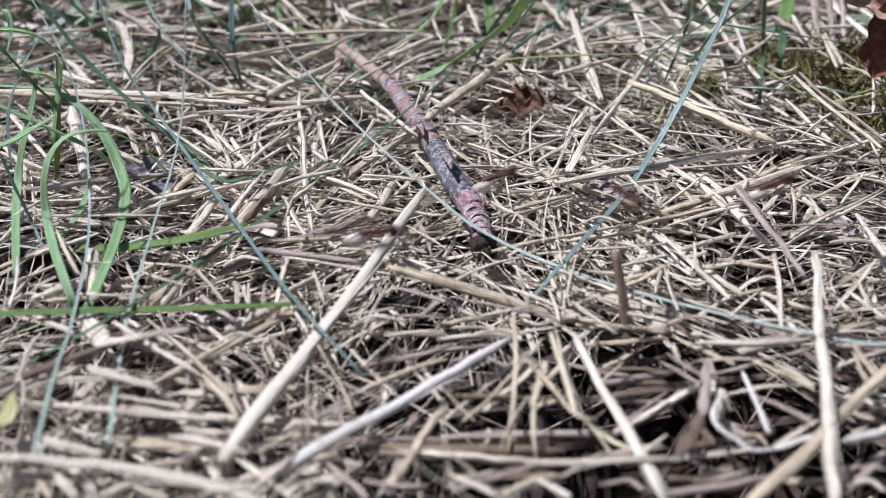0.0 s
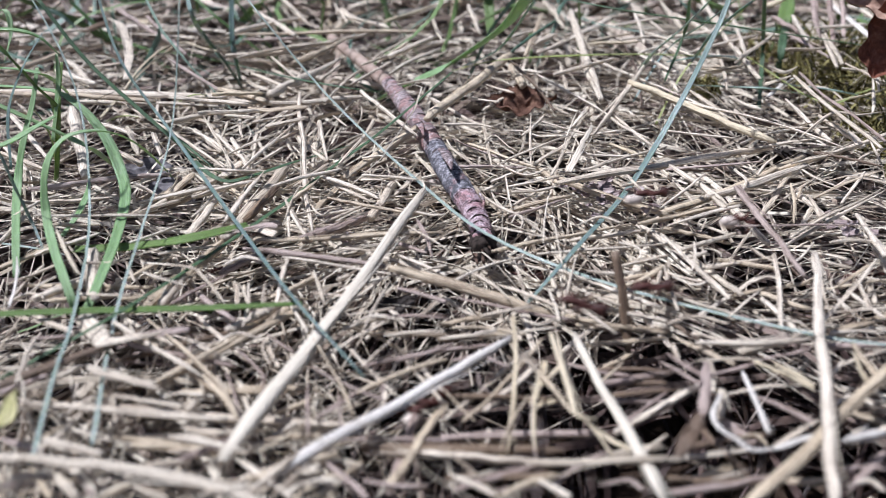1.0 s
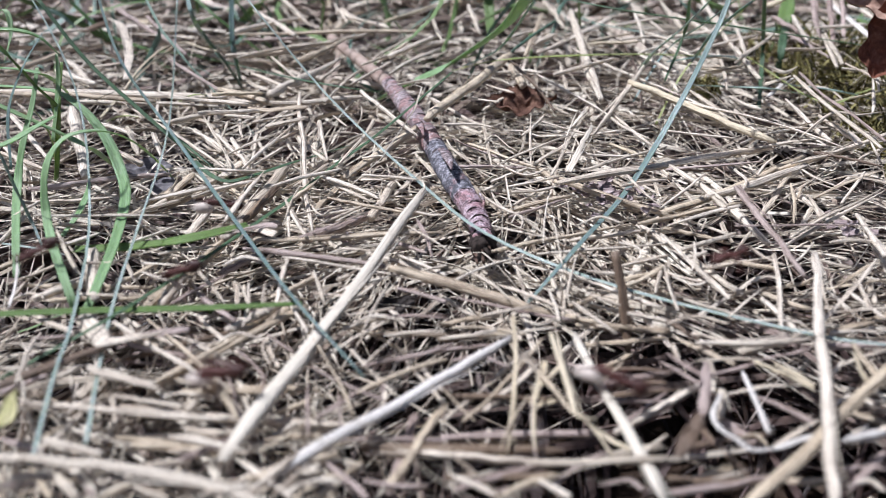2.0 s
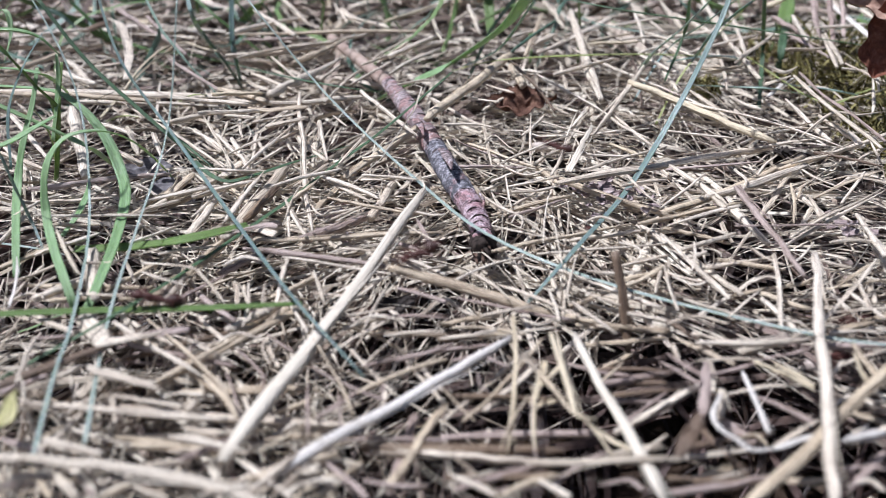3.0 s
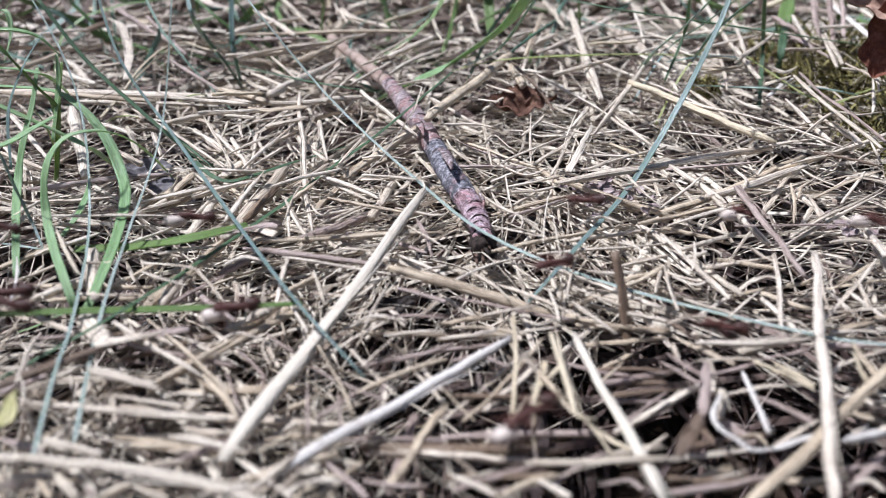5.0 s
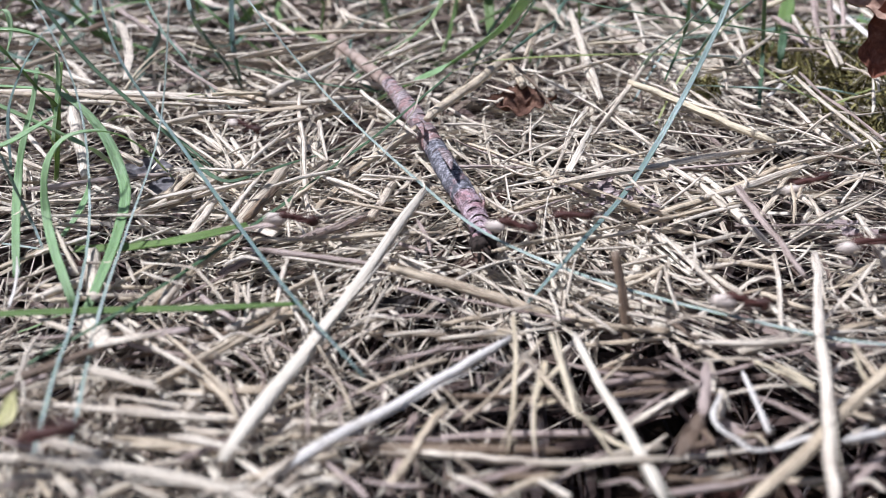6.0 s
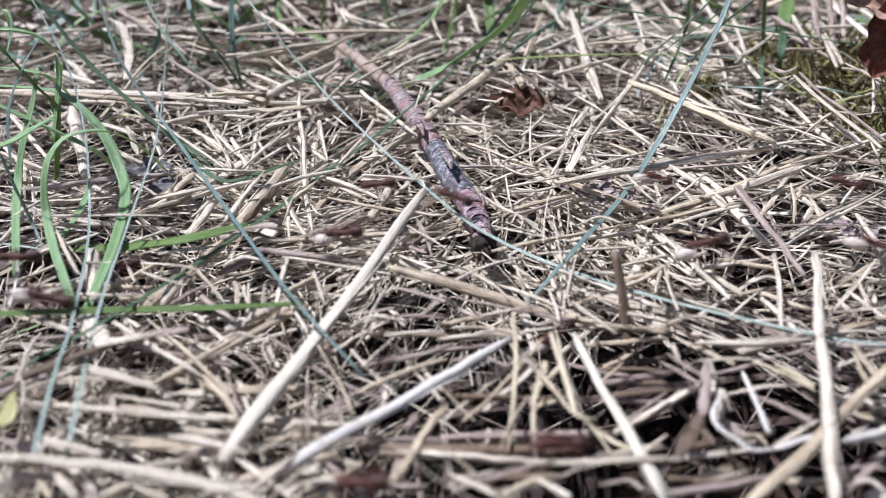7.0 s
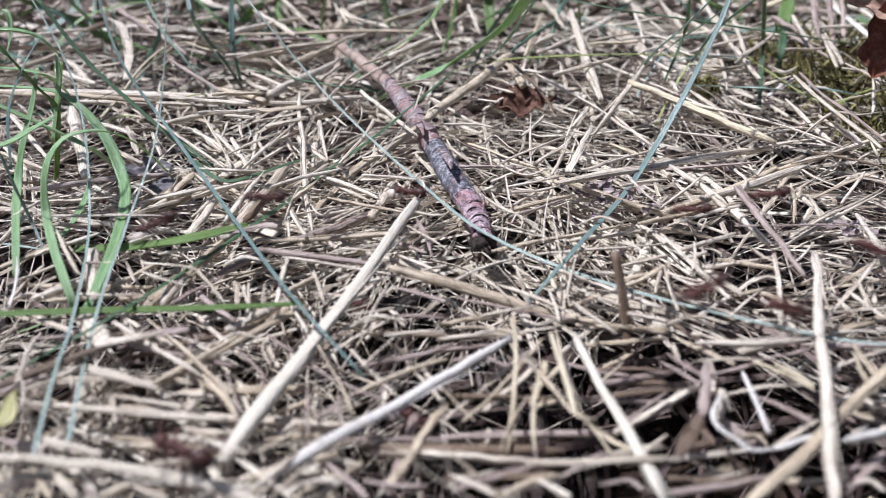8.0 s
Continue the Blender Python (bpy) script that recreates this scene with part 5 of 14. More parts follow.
stalk(PALE, (-0.0148, 0.1298, 0.0050), (-0.0081, 0.1289, 0.0056), 0.00123, 0.00061, 0.0002, 0.0, 0.25, "dry_leaf", FLAT_TEXT)
stalk(GREY, (0.1007, 0.2408, 0.0138), (0.1021, 0.2173, 0.0122), 0.00155, 0.00126, 0.0002, 0.0, 0.70, "dry_stalk", GREY_TEXT)
stalk(PALE, (0.0751, 0.1773, 0.0098), (0.0827, 0.1811, 0.0109), 0.00159, 0.00108, 0.0001, 0.0, 0.25, "dry_leaf", FLAT_TEXT)
stalk(GOLD, (0.1001, 0.2453, 0.0161), (0.1056, 0.2441, 0.0190), 0.00244, 0.00104, 0.0000, 0.0, 0.70, "dry_stalk", GOLD_TEXT)
stalk(GREY, (0.1181, 0.2439, 0.0193), (0.1091, 0.2168, 0.0108), 0.00155, 0.00126, 0.0002, 0.0, 0.70, "dry_stalk", GREY_TEXT)
stalk(GREY, (0.1222, 0.2452, 0.0188), (0.1149, 0.2234, 0.0113), 0.00139, 0.00113, -0.0002, 0.0, 0.70, "dry_stalk", GREY_TEXT)
stalk(PALE, (0.1214, 0.2361, 0.0186), (0.1265, 0.2265, 0.0177), 0.00268, 0.00194, 0.0002, 0.0, 0.25, "dry_leaf", FLAT_TEXT)
stalk(PALE, (0.0663, 0.1987, 0.0122), (0.0787, 0.1961, 0.0106), 0.00131, 0.00115, 0.0001, 0.0, 0.70, "dry_stalk", PALE_TEXT)
stalk(PALE, (0.0798, 0.2122, 0.0107), (0.0730, 0.1753, 0.0117), 0.00124, 0.00091, 0.0001, 0.0, 0.70, "dry_stalk", PALE_TEXT)
stalk(DARK, (0.0216, 0.0559, 0.0037), (0.0322, 0.0552, 0.0036), 0.00070, 0.00075, 0.0001, 0.0, 0.70, "dry_stalk", DARK_TEXT)
stalk(DARK, (0.0246, 0.0614, 0.0027), (0.0357, 0.0645, 0.0021), 0.00070, 0.00067, 0.0001, 0.0, 0.70, "dry_stalk", DARK_TEXT)
stalk(GREY, (0.0208, 0.0519, 0.0058), (0.0319, 0.0553, 0.0046), 0.00071, 0.00065, 0.0001, 0.0, 0.70, "dry_stalk", GREY_TEXT)
stalk(DARK, (0.0277, 0.0646, 0.0024), (0.0300, 0.0565, 0.0032), 0.00067, 0.00055, 0.0001, 0.0, 0.70, "dry_stalk", DARK_TEXT)
stalk(DARK, (0.0003, 0.0573, 0.0024), (0.0112, 0.0571, 0.0031), 0.00072, 0.00077, 0.0001, 0.0, 0.70, "dry_stalk", DARK_TEXT)
stalk(DARK, (-0.0084, 0.0610, 0.0030), (0.0124, 0.0602, 0.0034), 0.00093, 0.00086, 0.0001, 0.0, 0.70, "dry_stalk", DARK_TEXT)
stalk(GREY, (0.0009, 0.0555, 0.0026), (0.0106, 0.0590, 0.0031), 0.00066, 0.00063, 0.0001, 0.0, 0.70, "dry_stalk", GREY_TEXT)


# ---- curved straws ----
straw(PALE, 1.03, (-128.6, 232.4, 9.5), (-119.3, 237.8, 9.5), (-110.7, 244.0, 9.5))
straw(TAN, 1.52, (-112.3, 196.2, 8.0), (-109.5, 205.3, 8.1), (-107.1, 221.0, 8.3))
straw(PALE, 1.27, (-84.1, 170.8, 7.6), (-68.3, 169.6, 7.6), (-48.3, 166.6, 7.6))
straw(PALE, 2.29, (-77.6, 185.9, 8.9), (-84.7, 207.2, 9.5), (-92.4, 226.6, 10.0), (-103.4, 250.6, 10.3), (-109.2, 256.5, 10.5), flat=0.2)
straw(GOLD, 0.59, (-73.0, 158.8, 7.4), (-74.5, 174.5, 7.9), (-78.4, 199.0, 8.5), (-79.3, 220.2, 9.0), (-74.8, 226.6, 9.2), (-67.7, 218.9, 9.2), (-62.3, 213.8, 9.3))
straw(PALE, 0.68, (-71.7, 167.3, 8.6), (-62.6, 156.8, 8.4), (-55.3, 148.6, 8.2), (-46.5, 137.9, 7.8), (-39.2, 129.4, 7.4))
straw(PALE, 1.22, (-58.5, 155.3, 7.3), (-54.7, 158.6, 7.4), (-49.8, 162.5, 7.5), (-47.7, 164.1, 7.5))
straw(PALE, 0.56, (-50.7, 157.4, 8.4), (-45.2, 145.6, 8.1), (-40.4, 135.3, 7.7))
straw(PALE, 0.85, (-95.9, 237.1, 9.5), (-82.1, 234.1, 9.5), (-73.5, 230.8, 9.4))
straw(GREY, 1.35, (-137.8, 265.5, 8.5), (-129.8, 273.3, 8.5), (-117.0, 270.6, 8.5))
straw(PALE, 0.96, (-97.5, 265.0, 9.5), (-84.8, 266.9, 9.5), (-75.0, 273.5, 9.5))
straw(GREY, 0.86, (-74.5, 209.8, 8.2), (-61.3, 190.9, 7.9), (-51.0, 177.5, 7.8))
straw(PALE, 2.09, (-39.7, 173.0, 8.7), (-35.9, 181.9, 8.9), (-32.0, 192.3, 9.0), (-27.5, 206.1, 9.2))
straw(PALE, 1.40, (-58.7, 208.6, 9.2), (-51.5, 210.8, 9.2), (-42.9, 214.4, 9.3), (-34.1, 218.5, 9.3))
straw(TAN, 0.85, (-64.5, 232.1, 10.5), (-44.4, 232.3, 10.5), (-24.5, 235.5, 10.5), (-5.8, 236.3, 10.5))
straw(PALE, 1.29, (-50.9, 171.6, 7.7), (-42.9, 170.4, 7.6), (-31.4, 170.4, 7.6), (-23.9, 173.0, 7.7), (-17.6, 175.2, 7.7))
straw(PALE, 0.73, (-40.4, 156.3, 7.3), (-34.5, 160.0, 7.4), (-31.3, 162.6, 7.5))
straw(PALE, 0.91, (-26.7, 160.2, 6.3), (-24.0, 146.9, 6.5), (-21.5, 135.2, 6.6))
straw(PALE, 0.47, (-23.2, 157.4, 8.4), (-19.4, 150.4, 8.2))
straw(PALE, 0.35, (-17.4, 159.8, 9.6), (-16.9, 154.2, 9.4), (-17.3, 147.4, 9.2))
straw(PALE, 0.55, (-40.4, 135.3, 7.7), (-36.5, 141.9, 7.9), (-31.3, 149.4, 8.2))
straw(PALE, 0.65, (-35.9, 129.2, 7.4), (-33.7, 139.2, 7.8), (-30.7, 152.1, 8.3))
straw(PALE, 0.52, (-41.9, 138.9, 7.8), (-38.0, 129.4, 7.4))
straw(PALE, 1.51, (-57.8, 287.0, 11.5), (-47.6, 261.5, 10.9), (-41.3, 245.1, 10.5))
straw(PALE, 0.95, (-38.7, 280.9, 11.5), (-30.3, 249.7, 10.5))
straw(GOLD, 1.14, (-18.7, 249.7, 10.5), (-10.3, 265.5, 10.5), (-2.8, 281.2, 10.5))
straw(PALE, 1.02, (-3.5, 253.9, 11.5), (-1.9, 235.0, 11.0), (0.2, 220.9, 10.4))
straw(PALE, 0.57, (-45.5, 204.2, 10.2), (-40.3, 192.9, 10.1), (-35.0, 182.0, 9.9))
straw(PALE, 1.30, (25.5, 217.3, 10.4), (33.7, 232.1, 10.5))
straw(PALE, 1.26, (25.2, 207.4, 10.3), (36.8, 224.5, 10.4))
straw(TAN, 1.17, (32.6, 258.9, 11.5), (26.8, 229.3, 11.0), (21.8, 204.2, 10.2))
straw(PALE, 2.18, (43.5, 269.9, 10.5), (39.8, 226.3, 10.1), (36.9, 190.1, 9.3), (35.4, 167.3, 8.6))
straw(PALE, 0.84, (26.4, 181.6, 11.0), (34.3, 189.1, 11.1), (44.5, 198.1, 11.2))
straw(PALE, 0.74, (23.0, 187.1, 10.0), (27.1, 175.9, 9.6), (33.5, 160.0, 9.0), (36.7, 150.2, 8.5), (40.6, 144.0, 8.0))
straw(GOLD, 0.94, (39.9, 214.0, 11.4), (46.2, 214.9, 11.4), (54.3, 216.1, 11.4))
straw(PALE, 0.80, (50.4, 219.7, 11.4), (59.2, 223.2, 11.5), (63.5, 221.1, 11.4))
straw(PALE, 0.76, (51.4, 202.9, 11.3), (61.7, 214.0, 11.4))
straw(PALE, 0.76, (35.2, 213.9, 10.3), (38.3, 204.2, 10.2))
straw(PALE, 1.02, (29.8, 145.6, 8.1), (36.8, 160.0, 9.7), (43.4, 174.3, 10.8), (53.9, 198.5, 12.3))
straw(PALE, 0.46, (-0.5, 152.1, 8.3), (6.5, 151.9, 8.3), (9.9, 150.4, 8.2))
straw(PALE, 0.33, (7.7, 141.0, 7.9), (10.2, 145.6, 8.1), (12.5, 139.5, 7.9), (14.4, 136.7, 7.7))
straw(GREY, 0.44, (1.8, 146.9, 7.0), (7.4, 139.7, 6.8), (14.2, 133.9, 6.5))
straw(PALE, 0.44, (18.6, 157.4, 8.4), (17.0, 142.5, 8.0), (15.8, 129.2, 7.4))
straw(PALE, 0.54, (0.7, 143.9, 6.9), (3.5, 137.4, 6.7), (6.8, 131.8, 6.4))
straw(PALE, 0.66, (10.2, 180.9, 8.9), (16.4, 173.9, 8.8))
straw(PALE, 0.54, (13.9, 185.9, 8.9), (16.8, 178.5, 8.8))
straw(PALE, 0.57, (20.6, 153.9, 8.3), (24.8, 149.5, 8.2), (29.8, 145.6, 8.1))
straw(PALE, 0.55, (8.3, 153.9, 8.3), (8.6, 141.1, 7.3), (8.9, 132.1, 6.4))
straw(PALE, 0.53, (22.9, 136.7, 7.7), (31.0, 134.5, 7.7), (36.4, 135.3, 7.7))
straw(PALE, 0.52, (25.9, 129.2, 7.4), (33.0, 133.6, 7.6), (42.8, 139.5, 7.9))
straw(PALE, 0.57, (35.5, 161.2, 8.5), (37.6, 150.7, 8.2), (41.0, 136.7, 7.7))
straw(PALE, 0.33, (27.9, 156.0, 9.5), (24.2, 143.5, 8.6), (20.4, 129.2, 7.4))
straw(PALE, 0.42, (8.5, 126.6, 8.4), (12.1, 131.1, 8.6), (18.8, 137.3, 8.9), (24.8, 142.6, 9.1))
straw(GOLD, 0.98, (32.9, 143.9, 6.9), (35.5, 140.5, 6.8), (37.5, 137.2, 6.7))
straw(PALE, 0.57, (48.2, 166.6, 10.7), (53.5, 158.9, 10.6), (60.5, 152.3, 10.5), (66.0, 145.4, 10.3), (70.8, 138.4, 10.0), (73.9, 133.3, 9.8))
straw(WHITE, 0.92, (72.6, 168.1, 9.7), (78.5, 176.0, 9.8), (84.3, 183.0, 9.9))
straw(PALE, 1.06, (77.2, 169.4, 8.7), (75.9, 154.1, 8.3), (75.4, 142.5, 8.0))
straw(PALE, 0.69, (81.3, 176.7, 12.0), (79.8, 164.4, 11.8), (79.0, 149.7, 11.5), (78.4, 136.7, 11.1), (78.0, 129.6, 10.8))
straw(GREY, 0.72, (85.5, 183.1, 11.0), (83.5, 166.5, 10.7), (83.2, 153.2, 10.5), (82.6, 136.7, 10.0))
straw(PALE, 0.57, (68.2, 139.6, 10.1), (74.9, 147.5, 10.3), (80.6, 152.7, 10.5), (84.7, 151.6, 10.5), (91.1, 153.4, 10.5))
straw(PALE, 0.88, (62.4, 140.1, 7.9), (68.7, 142.3, 8.0), (73.8, 144.0, 8.0))
straw(DARK, 0.62, (69.6, 136.7, 7.7), (74.5, 133.5, 7.6), (79.6, 129.4, 7.4))
straw(PALE, 1.19, (110.8, 251.0, 11.5), (102.2, 219.7, 11.4))
straw(PALE, 1.06, (111.0, 227.1, 11.5), (104.2, 205.5, 11.3), (99.4, 191.2, 11.1))
straw(WHITE, 1.17, (130.2, 274.0, 14.5), (118.4, 228.7, 14.5), (112.4, 196.8, 14.3))
straw(PALE, 0.83, (73.1, 206.1, 11.3), (68.1, 185.2, 10.4), (64.6, 172.5, 9.8))
straw(PALE, 0.75, (61.3, 212.7, 11.4), (65.3, 199.9, 11.2))
straw(PALE, 0.68, (97.6, 187.3, 11.1), (102.2, 185.4, 11.0), (106.3, 183.1, 11.0))
straw(PALE, 0.62, (100.7, 178.1, 10.9), (93.4, 162.7, 10.0), (90.0, 156.0, 9.5))
straw(PALE, 0.70, (62.9, 161.2, 8.5), (62.8, 150.4, 8.2), (62.8, 145.6, 8.1))
straw(PALE, 0.56, (43.6, 148.1, 8.2), (52.1, 145.6, 8.1), (57.2, 144.0, 8.0))
straw(TAN, 0.95, (61.4, 131.3, 6.4), (68.2, 135.1, 6.6), (75.1, 138.9, 6.7))
straw(PALE, 0.42, (81.4, 139.6, 9.0), (79.7, 131.2, 7.5))
straw(GREY, 0.99, (-71.6, 122.7, 6.1), (-66.3, 124.1, 6.1), (-61.3, 126.2, 6.2), (-49.2, 129.3, 6.3))
straw(PALE, 0.77, (-73.1, 119.3, 4.9), (-64.7, 119.8, 4.9), (-56.5, 121.1, 5.0))
straw(PALE, 0.62, (-64.5, 110.1, 6.8), (-56.5, 110.3, 6.8), (-49.4, 110.3, 6.8), (-43.5, 110.1, 6.8))
straw(PALE, 0.88, (-66.6, 103.2, 5.5), (-66.9, 108.9, 5.7), (-67.3, 113.8, 5.8))
straw(PALE, 0.57, (-58.5, 104.8, 6.6), (-55.0, 99.5, 6.4), (-52.1, 95.4, 6.2), (-50.0, 92.4, 6.1))
straw(TAN, 0.83, (-62.8, 95.7, 5.2), (-59.9, 99.8, 5.3), (-55.8, 105.9, 5.6))
straw(PALE, 0.68, (-59.7, 99.4, 5.3), (-56.3, 103.0, 5.5), (-52.6, 106.5, 5.6))
straw(PALE, 1.23, (-54.2, 87.6, 4.9), (-51.7, 90.4, 5.0), (-49.6, 92.7, 5.0))
straw(TAN, 0.63, (-58.6, 93.0, 4.0), (-53.7, 92.6, 4.0), (-47.4, 92.6, 4.0), (-40.3, 92.5, 4.0))
straw(GREY, 0.61, (-35.8, 86.2, 4.8), (-33.7, 89.4, 4.9), (-30.2, 93.4, 5.1))
straw(PALE, 0.85, (-49.7, 115.1, 6.9), (-45.5, 117.8, 7.0), (-41.5, 120.2, 7.1), (-37.3, 122.6, 7.2))
straw(WHITE, 0.38, (-59.6, 95.1, 7.3), (-57.8, 91.3, 6.8), (-56.3, 87.0, 6.2), (-55.5, 83.9, 5.8))
straw(PALE, 0.45, (-57.7, 85.6, 4.8), (-55.7, 89.0, 4.9), (-52.7, 87.6, 4.9))
straw(PALE, 0.39, (-55.7, 89.0, 4.9), (-55.1, 91.4, 5.0), (-53.8, 93.4, 5.1))
straw(PALE, 0.39, (-44.2, 94.6, 6.2), (-41.5, 90.2, 6.0))
straw(PALE, 0.38, (-41.7, 93.1, 6.1), (-37.7, 90.8, 6.0), (-34.4, 89.5, 6.0))
straw(PALE, 0.45, (-33.9, 93.1, 6.1), (-30.5, 88.5, 6.0), (-27.9, 84.6, 5.8))
straw(PALE, 0.39, (-42.5, 95.4, 6.2), (-36.7, 94.6, 6.2), (-33.1, 93.1, 6.1))
straw(PALE, 0.42, (-40.4, 82.0, 5.7), (-37.3, 78.3, 5.6))
straw(TAN, 0.78, (-29.0, 104.1, 5.5), (-24.3, 104.0, 5.5), (-15.8, 104.7, 5.5), (-7.3, 106.0, 5.6), (0.5, 106.8, 5.6))
straw(GREY, 0.99, (-29.7, 101.5, 5.4), (-23.6, 100.2, 5.4), (-16.7, 98.5, 5.3), (-8.4, 96.2, 5.2))
straw(PALE, 0.47, (-22.9, 97.0, 6.3), (-16.3, 95.2, 6.2), (-8.2, 92.6, 6.1), (-2.6, 90.2, 6.0))
straw(GREY, 0.77, (-21.0, 100.9, 7.5), (-16.5, 105.2, 7.7), (-11.8, 109.3, 7.8), flat=0.2)
straw(PALE, 0.62, (-25.9, 115.8, 7.0), (-22.6, 107.6, 6.7), (-20.6, 103.0, 6.5))
straw(PALE, 0.77, (-22.8, 126.2, 7.3), (-18.2, 123.6, 7.2), (-13.9, 120.1, 7.1), (-10.6, 116.4, 7.0))
straw(PALE, 0.58, (-22.6, 128.3, 6.3), (-17.0, 122.5, 6.1), (-11.6, 117.0, 5.9))
straw(PALE, 0.27, (-20.0, 112.0, 7.9), (-20.6, 111.1, 7.9), (-19.7, 109.1, 7.8), (-18.5, 107.9, 7.8), (-17.7, 109.7, 7.8), (-16.2, 110.3, 7.9))
straw(PALE, 0.46, (-24.0, 112.7, 5.8), (-18.8, 114.9, 5.9), (-12.6, 117.0, 5.9))
straw(PALE, 0.36, (-24.0, 119.0, 8.1), (-24.5, 113.1, 7.5), (-24.6, 106.6, 6.7))
straw(PALE, 0.52, (-17.5, 91.3, 7.1), (-16.3, 87.9, 6.5), (-15.2, 84.6, 5.8))
straw(PALE, 1.01, (-27.0, 80.5, 4.6), (-24.1, 83.5, 4.7), (-20.4, 86.9, 4.9))
straw(PALE, 0.43, (-21.1, 87.3, 5.9), (-18.1, 81.9, 5.7), (-16.4, 78.3, 5.6))
straw(PALE, 0.69, (-14.5, 90.9, 6.0), (-12.7, 91.8, 6.1))
straw(PALE, 0.36, (-7.2, 90.2, 6.0), (-8.7, 84.3, 5.8), (-9.9, 78.3, 5.6))
straw(PALE, 0.64, (-6.9, 99.8, 5.3), (-2.0, 95.6, 5.2), (0.5, 93.4, 5.1))
straw(GREY, 0.60, (-6.4, 90.5, 5.0), (-2.6, 88.7, 4.9), (0.4, 86.9, 4.9))
straw(GREY, 0.51, (-3.9, 108.5, 6.7), (-2.4, 102.6, 6.5), (-1.5, 97.0, 6.3))
straw(PALE, 0.33, (-5.4, 104.5, 7.7), (-2.0, 100.7, 7.5), (0.5, 97.5, 7.4))
straw(PALE, 0.36, (-13.1, 82.0, 5.7), (-9.6, 82.8, 5.8), (-6.1, 83.9, 5.8))
straw(PALE, 0.39, (-3.4, 93.1, 6.1), (0.5, 94.6, 6.2))
straw(PALE, 0.54, (7.1, 116.8, 7.0), (9.6, 112.7, 6.9), (12.7, 108.8, 6.7), (15.4, 103.8, 6.6))
straw(TAN, 0.75, (7.8, 112.7, 5.8), (13.6, 115.8, 5.9), (19.6, 118.9, 6.0), (22.7, 120.3, 6.0))
straw(GREY, 0.55, (10.3, 109.5, 6.8), (16.0, 113.4, 6.9), (20.1, 116.4, 7.0))
straw(TAN, 0.69, (7.2, 100.6, 5.4), (12.4, 102.6, 5.4), (18.6, 104.8, 5.5), (24.1, 106.8, 5.6), (29.7, 108.7, 5.7))
straw(PALE, 0.59, (13.7, 99.8, 5.3), (19.7, 100.7, 5.4), (26.5, 101.6, 5.4), (33.5, 102.8, 5.5))
straw(PALE, 0.38, (11.0, 126.2, 7.3), (10.9, 119.1, 7.1), (11.0, 112.6, 6.9))
straw(PALE, 0.25, (17.0, 110.3, 7.9), (16.8, 102.6, 7.6), (16.5, 95.9, 7.3), (16.4, 92.8, 7.2))
straw(PALE, 0.26, (17.0, 114.5, 8.0), (15.5, 106.3, 7.7), (14.5, 99.2, 7.5))
straw(PALE, 0.40, (25.4, 99.2, 7.5), (27.9, 97.5, 7.4), (27.6, 94.3, 7.3))
straw(PALE, 0.31, (10.1, 96.2, 6.3), (10.6, 90.1, 6.0), (11.0, 84.6, 5.8))
straw(PALE, 0.46, (18.8, 95.9, 7.3), (17.3, 90.7, 6.6), (15.9, 85.9, 5.9))
straw(GREY, 0.59, (1.2, 88.3, 4.9), (6.4, 86.4, 4.8), (11.4, 84.2, 4.8), (16.3, 83.0, 4.7))
straw(PALE, 0.44, (7.3, 89.5, 6.0), (11.4, 86.8, 5.9), (15.5, 83.3, 5.8))
straw(PALE, 0.44, (14.0, 88.7, 6.0), (14.4, 84.5, 5.8), (14.4, 80.8, 5.7))
straw(PALE, 0.37, (16.5, 90.2, 6.0), (19.1, 87.6, 5.9), (22.9, 84.6, 5.8))
straw(PALE, 0.72, (23.7, 84.3, 4.8), (26.4, 83.3, 4.7), (28.3, 82.3, 4.7))
straw(TAN, 0.71, (32.0, 96.8, 5.2), (27.6, 92.7, 5.0), (24.3, 90.5, 5.0))
straw(PALE, 0.34, (7.5, 106.6, 6.7), (11.6, 104.6, 6.6), (14.9, 103.0, 6.5))
straw(PALE, 0.39, (1.2, 90.2, 6.0), (4.6, 93.3, 6.1), (7.9, 95.5, 6.2), (11.8, 97.0, 6.3))
straw(PALE, 0.35, (10.2, 80.8, 5.7), (12.3, 80.1, 5.7), (14.6, 82.0, 5.7))
straw(PALE, 0.71, (32.8, 103.8, 6.6), (34.0, 98.7, 6.4), (35.5, 93.0, 6.1), (36.6, 88.7, 6.0), (37.2, 85.9, 5.9))
straw(PALE, 1.59, (44.4, 119.2, 6.0), (51.4, 123.1, 6.1), (60.4, 128.7, 6.3), (67.1, 132.6, 6.5))
straw(PALE, 0.48, (34.8, 112.6, 6.9), (40.4, 119.4, 7.1), (46.7, 127.4, 7.4))
straw(PALE, 0.98, (41.5, 133.9, 6.5), (44.3, 125.9, 6.2), (46.3, 119.7, 6.0), (47.1, 115.9, 5.9))
straw(PALE, 0.77, (44.2, 128.8, 6.3), (45.5, 119.4, 6.0), (46.3, 114.8, 5.9))
straw(PALE, 0.73, (35.1, 108.7, 5.7), (42.5, 113.0, 5.8), (49.2, 116.5, 5.9))
straw(PALE, 0.63, (50.0, 101.5, 5.4), (58.9, 108.7, 5.7), (65.7, 114.0, 5.8), (76.4, 122.7, 6.1))
straw(PALE, 0.63, (52.0, 103.0, 6.5), (58.9, 108.8, 6.7), (67.8, 115.1, 6.9), (75.5, 121.4, 7.1))
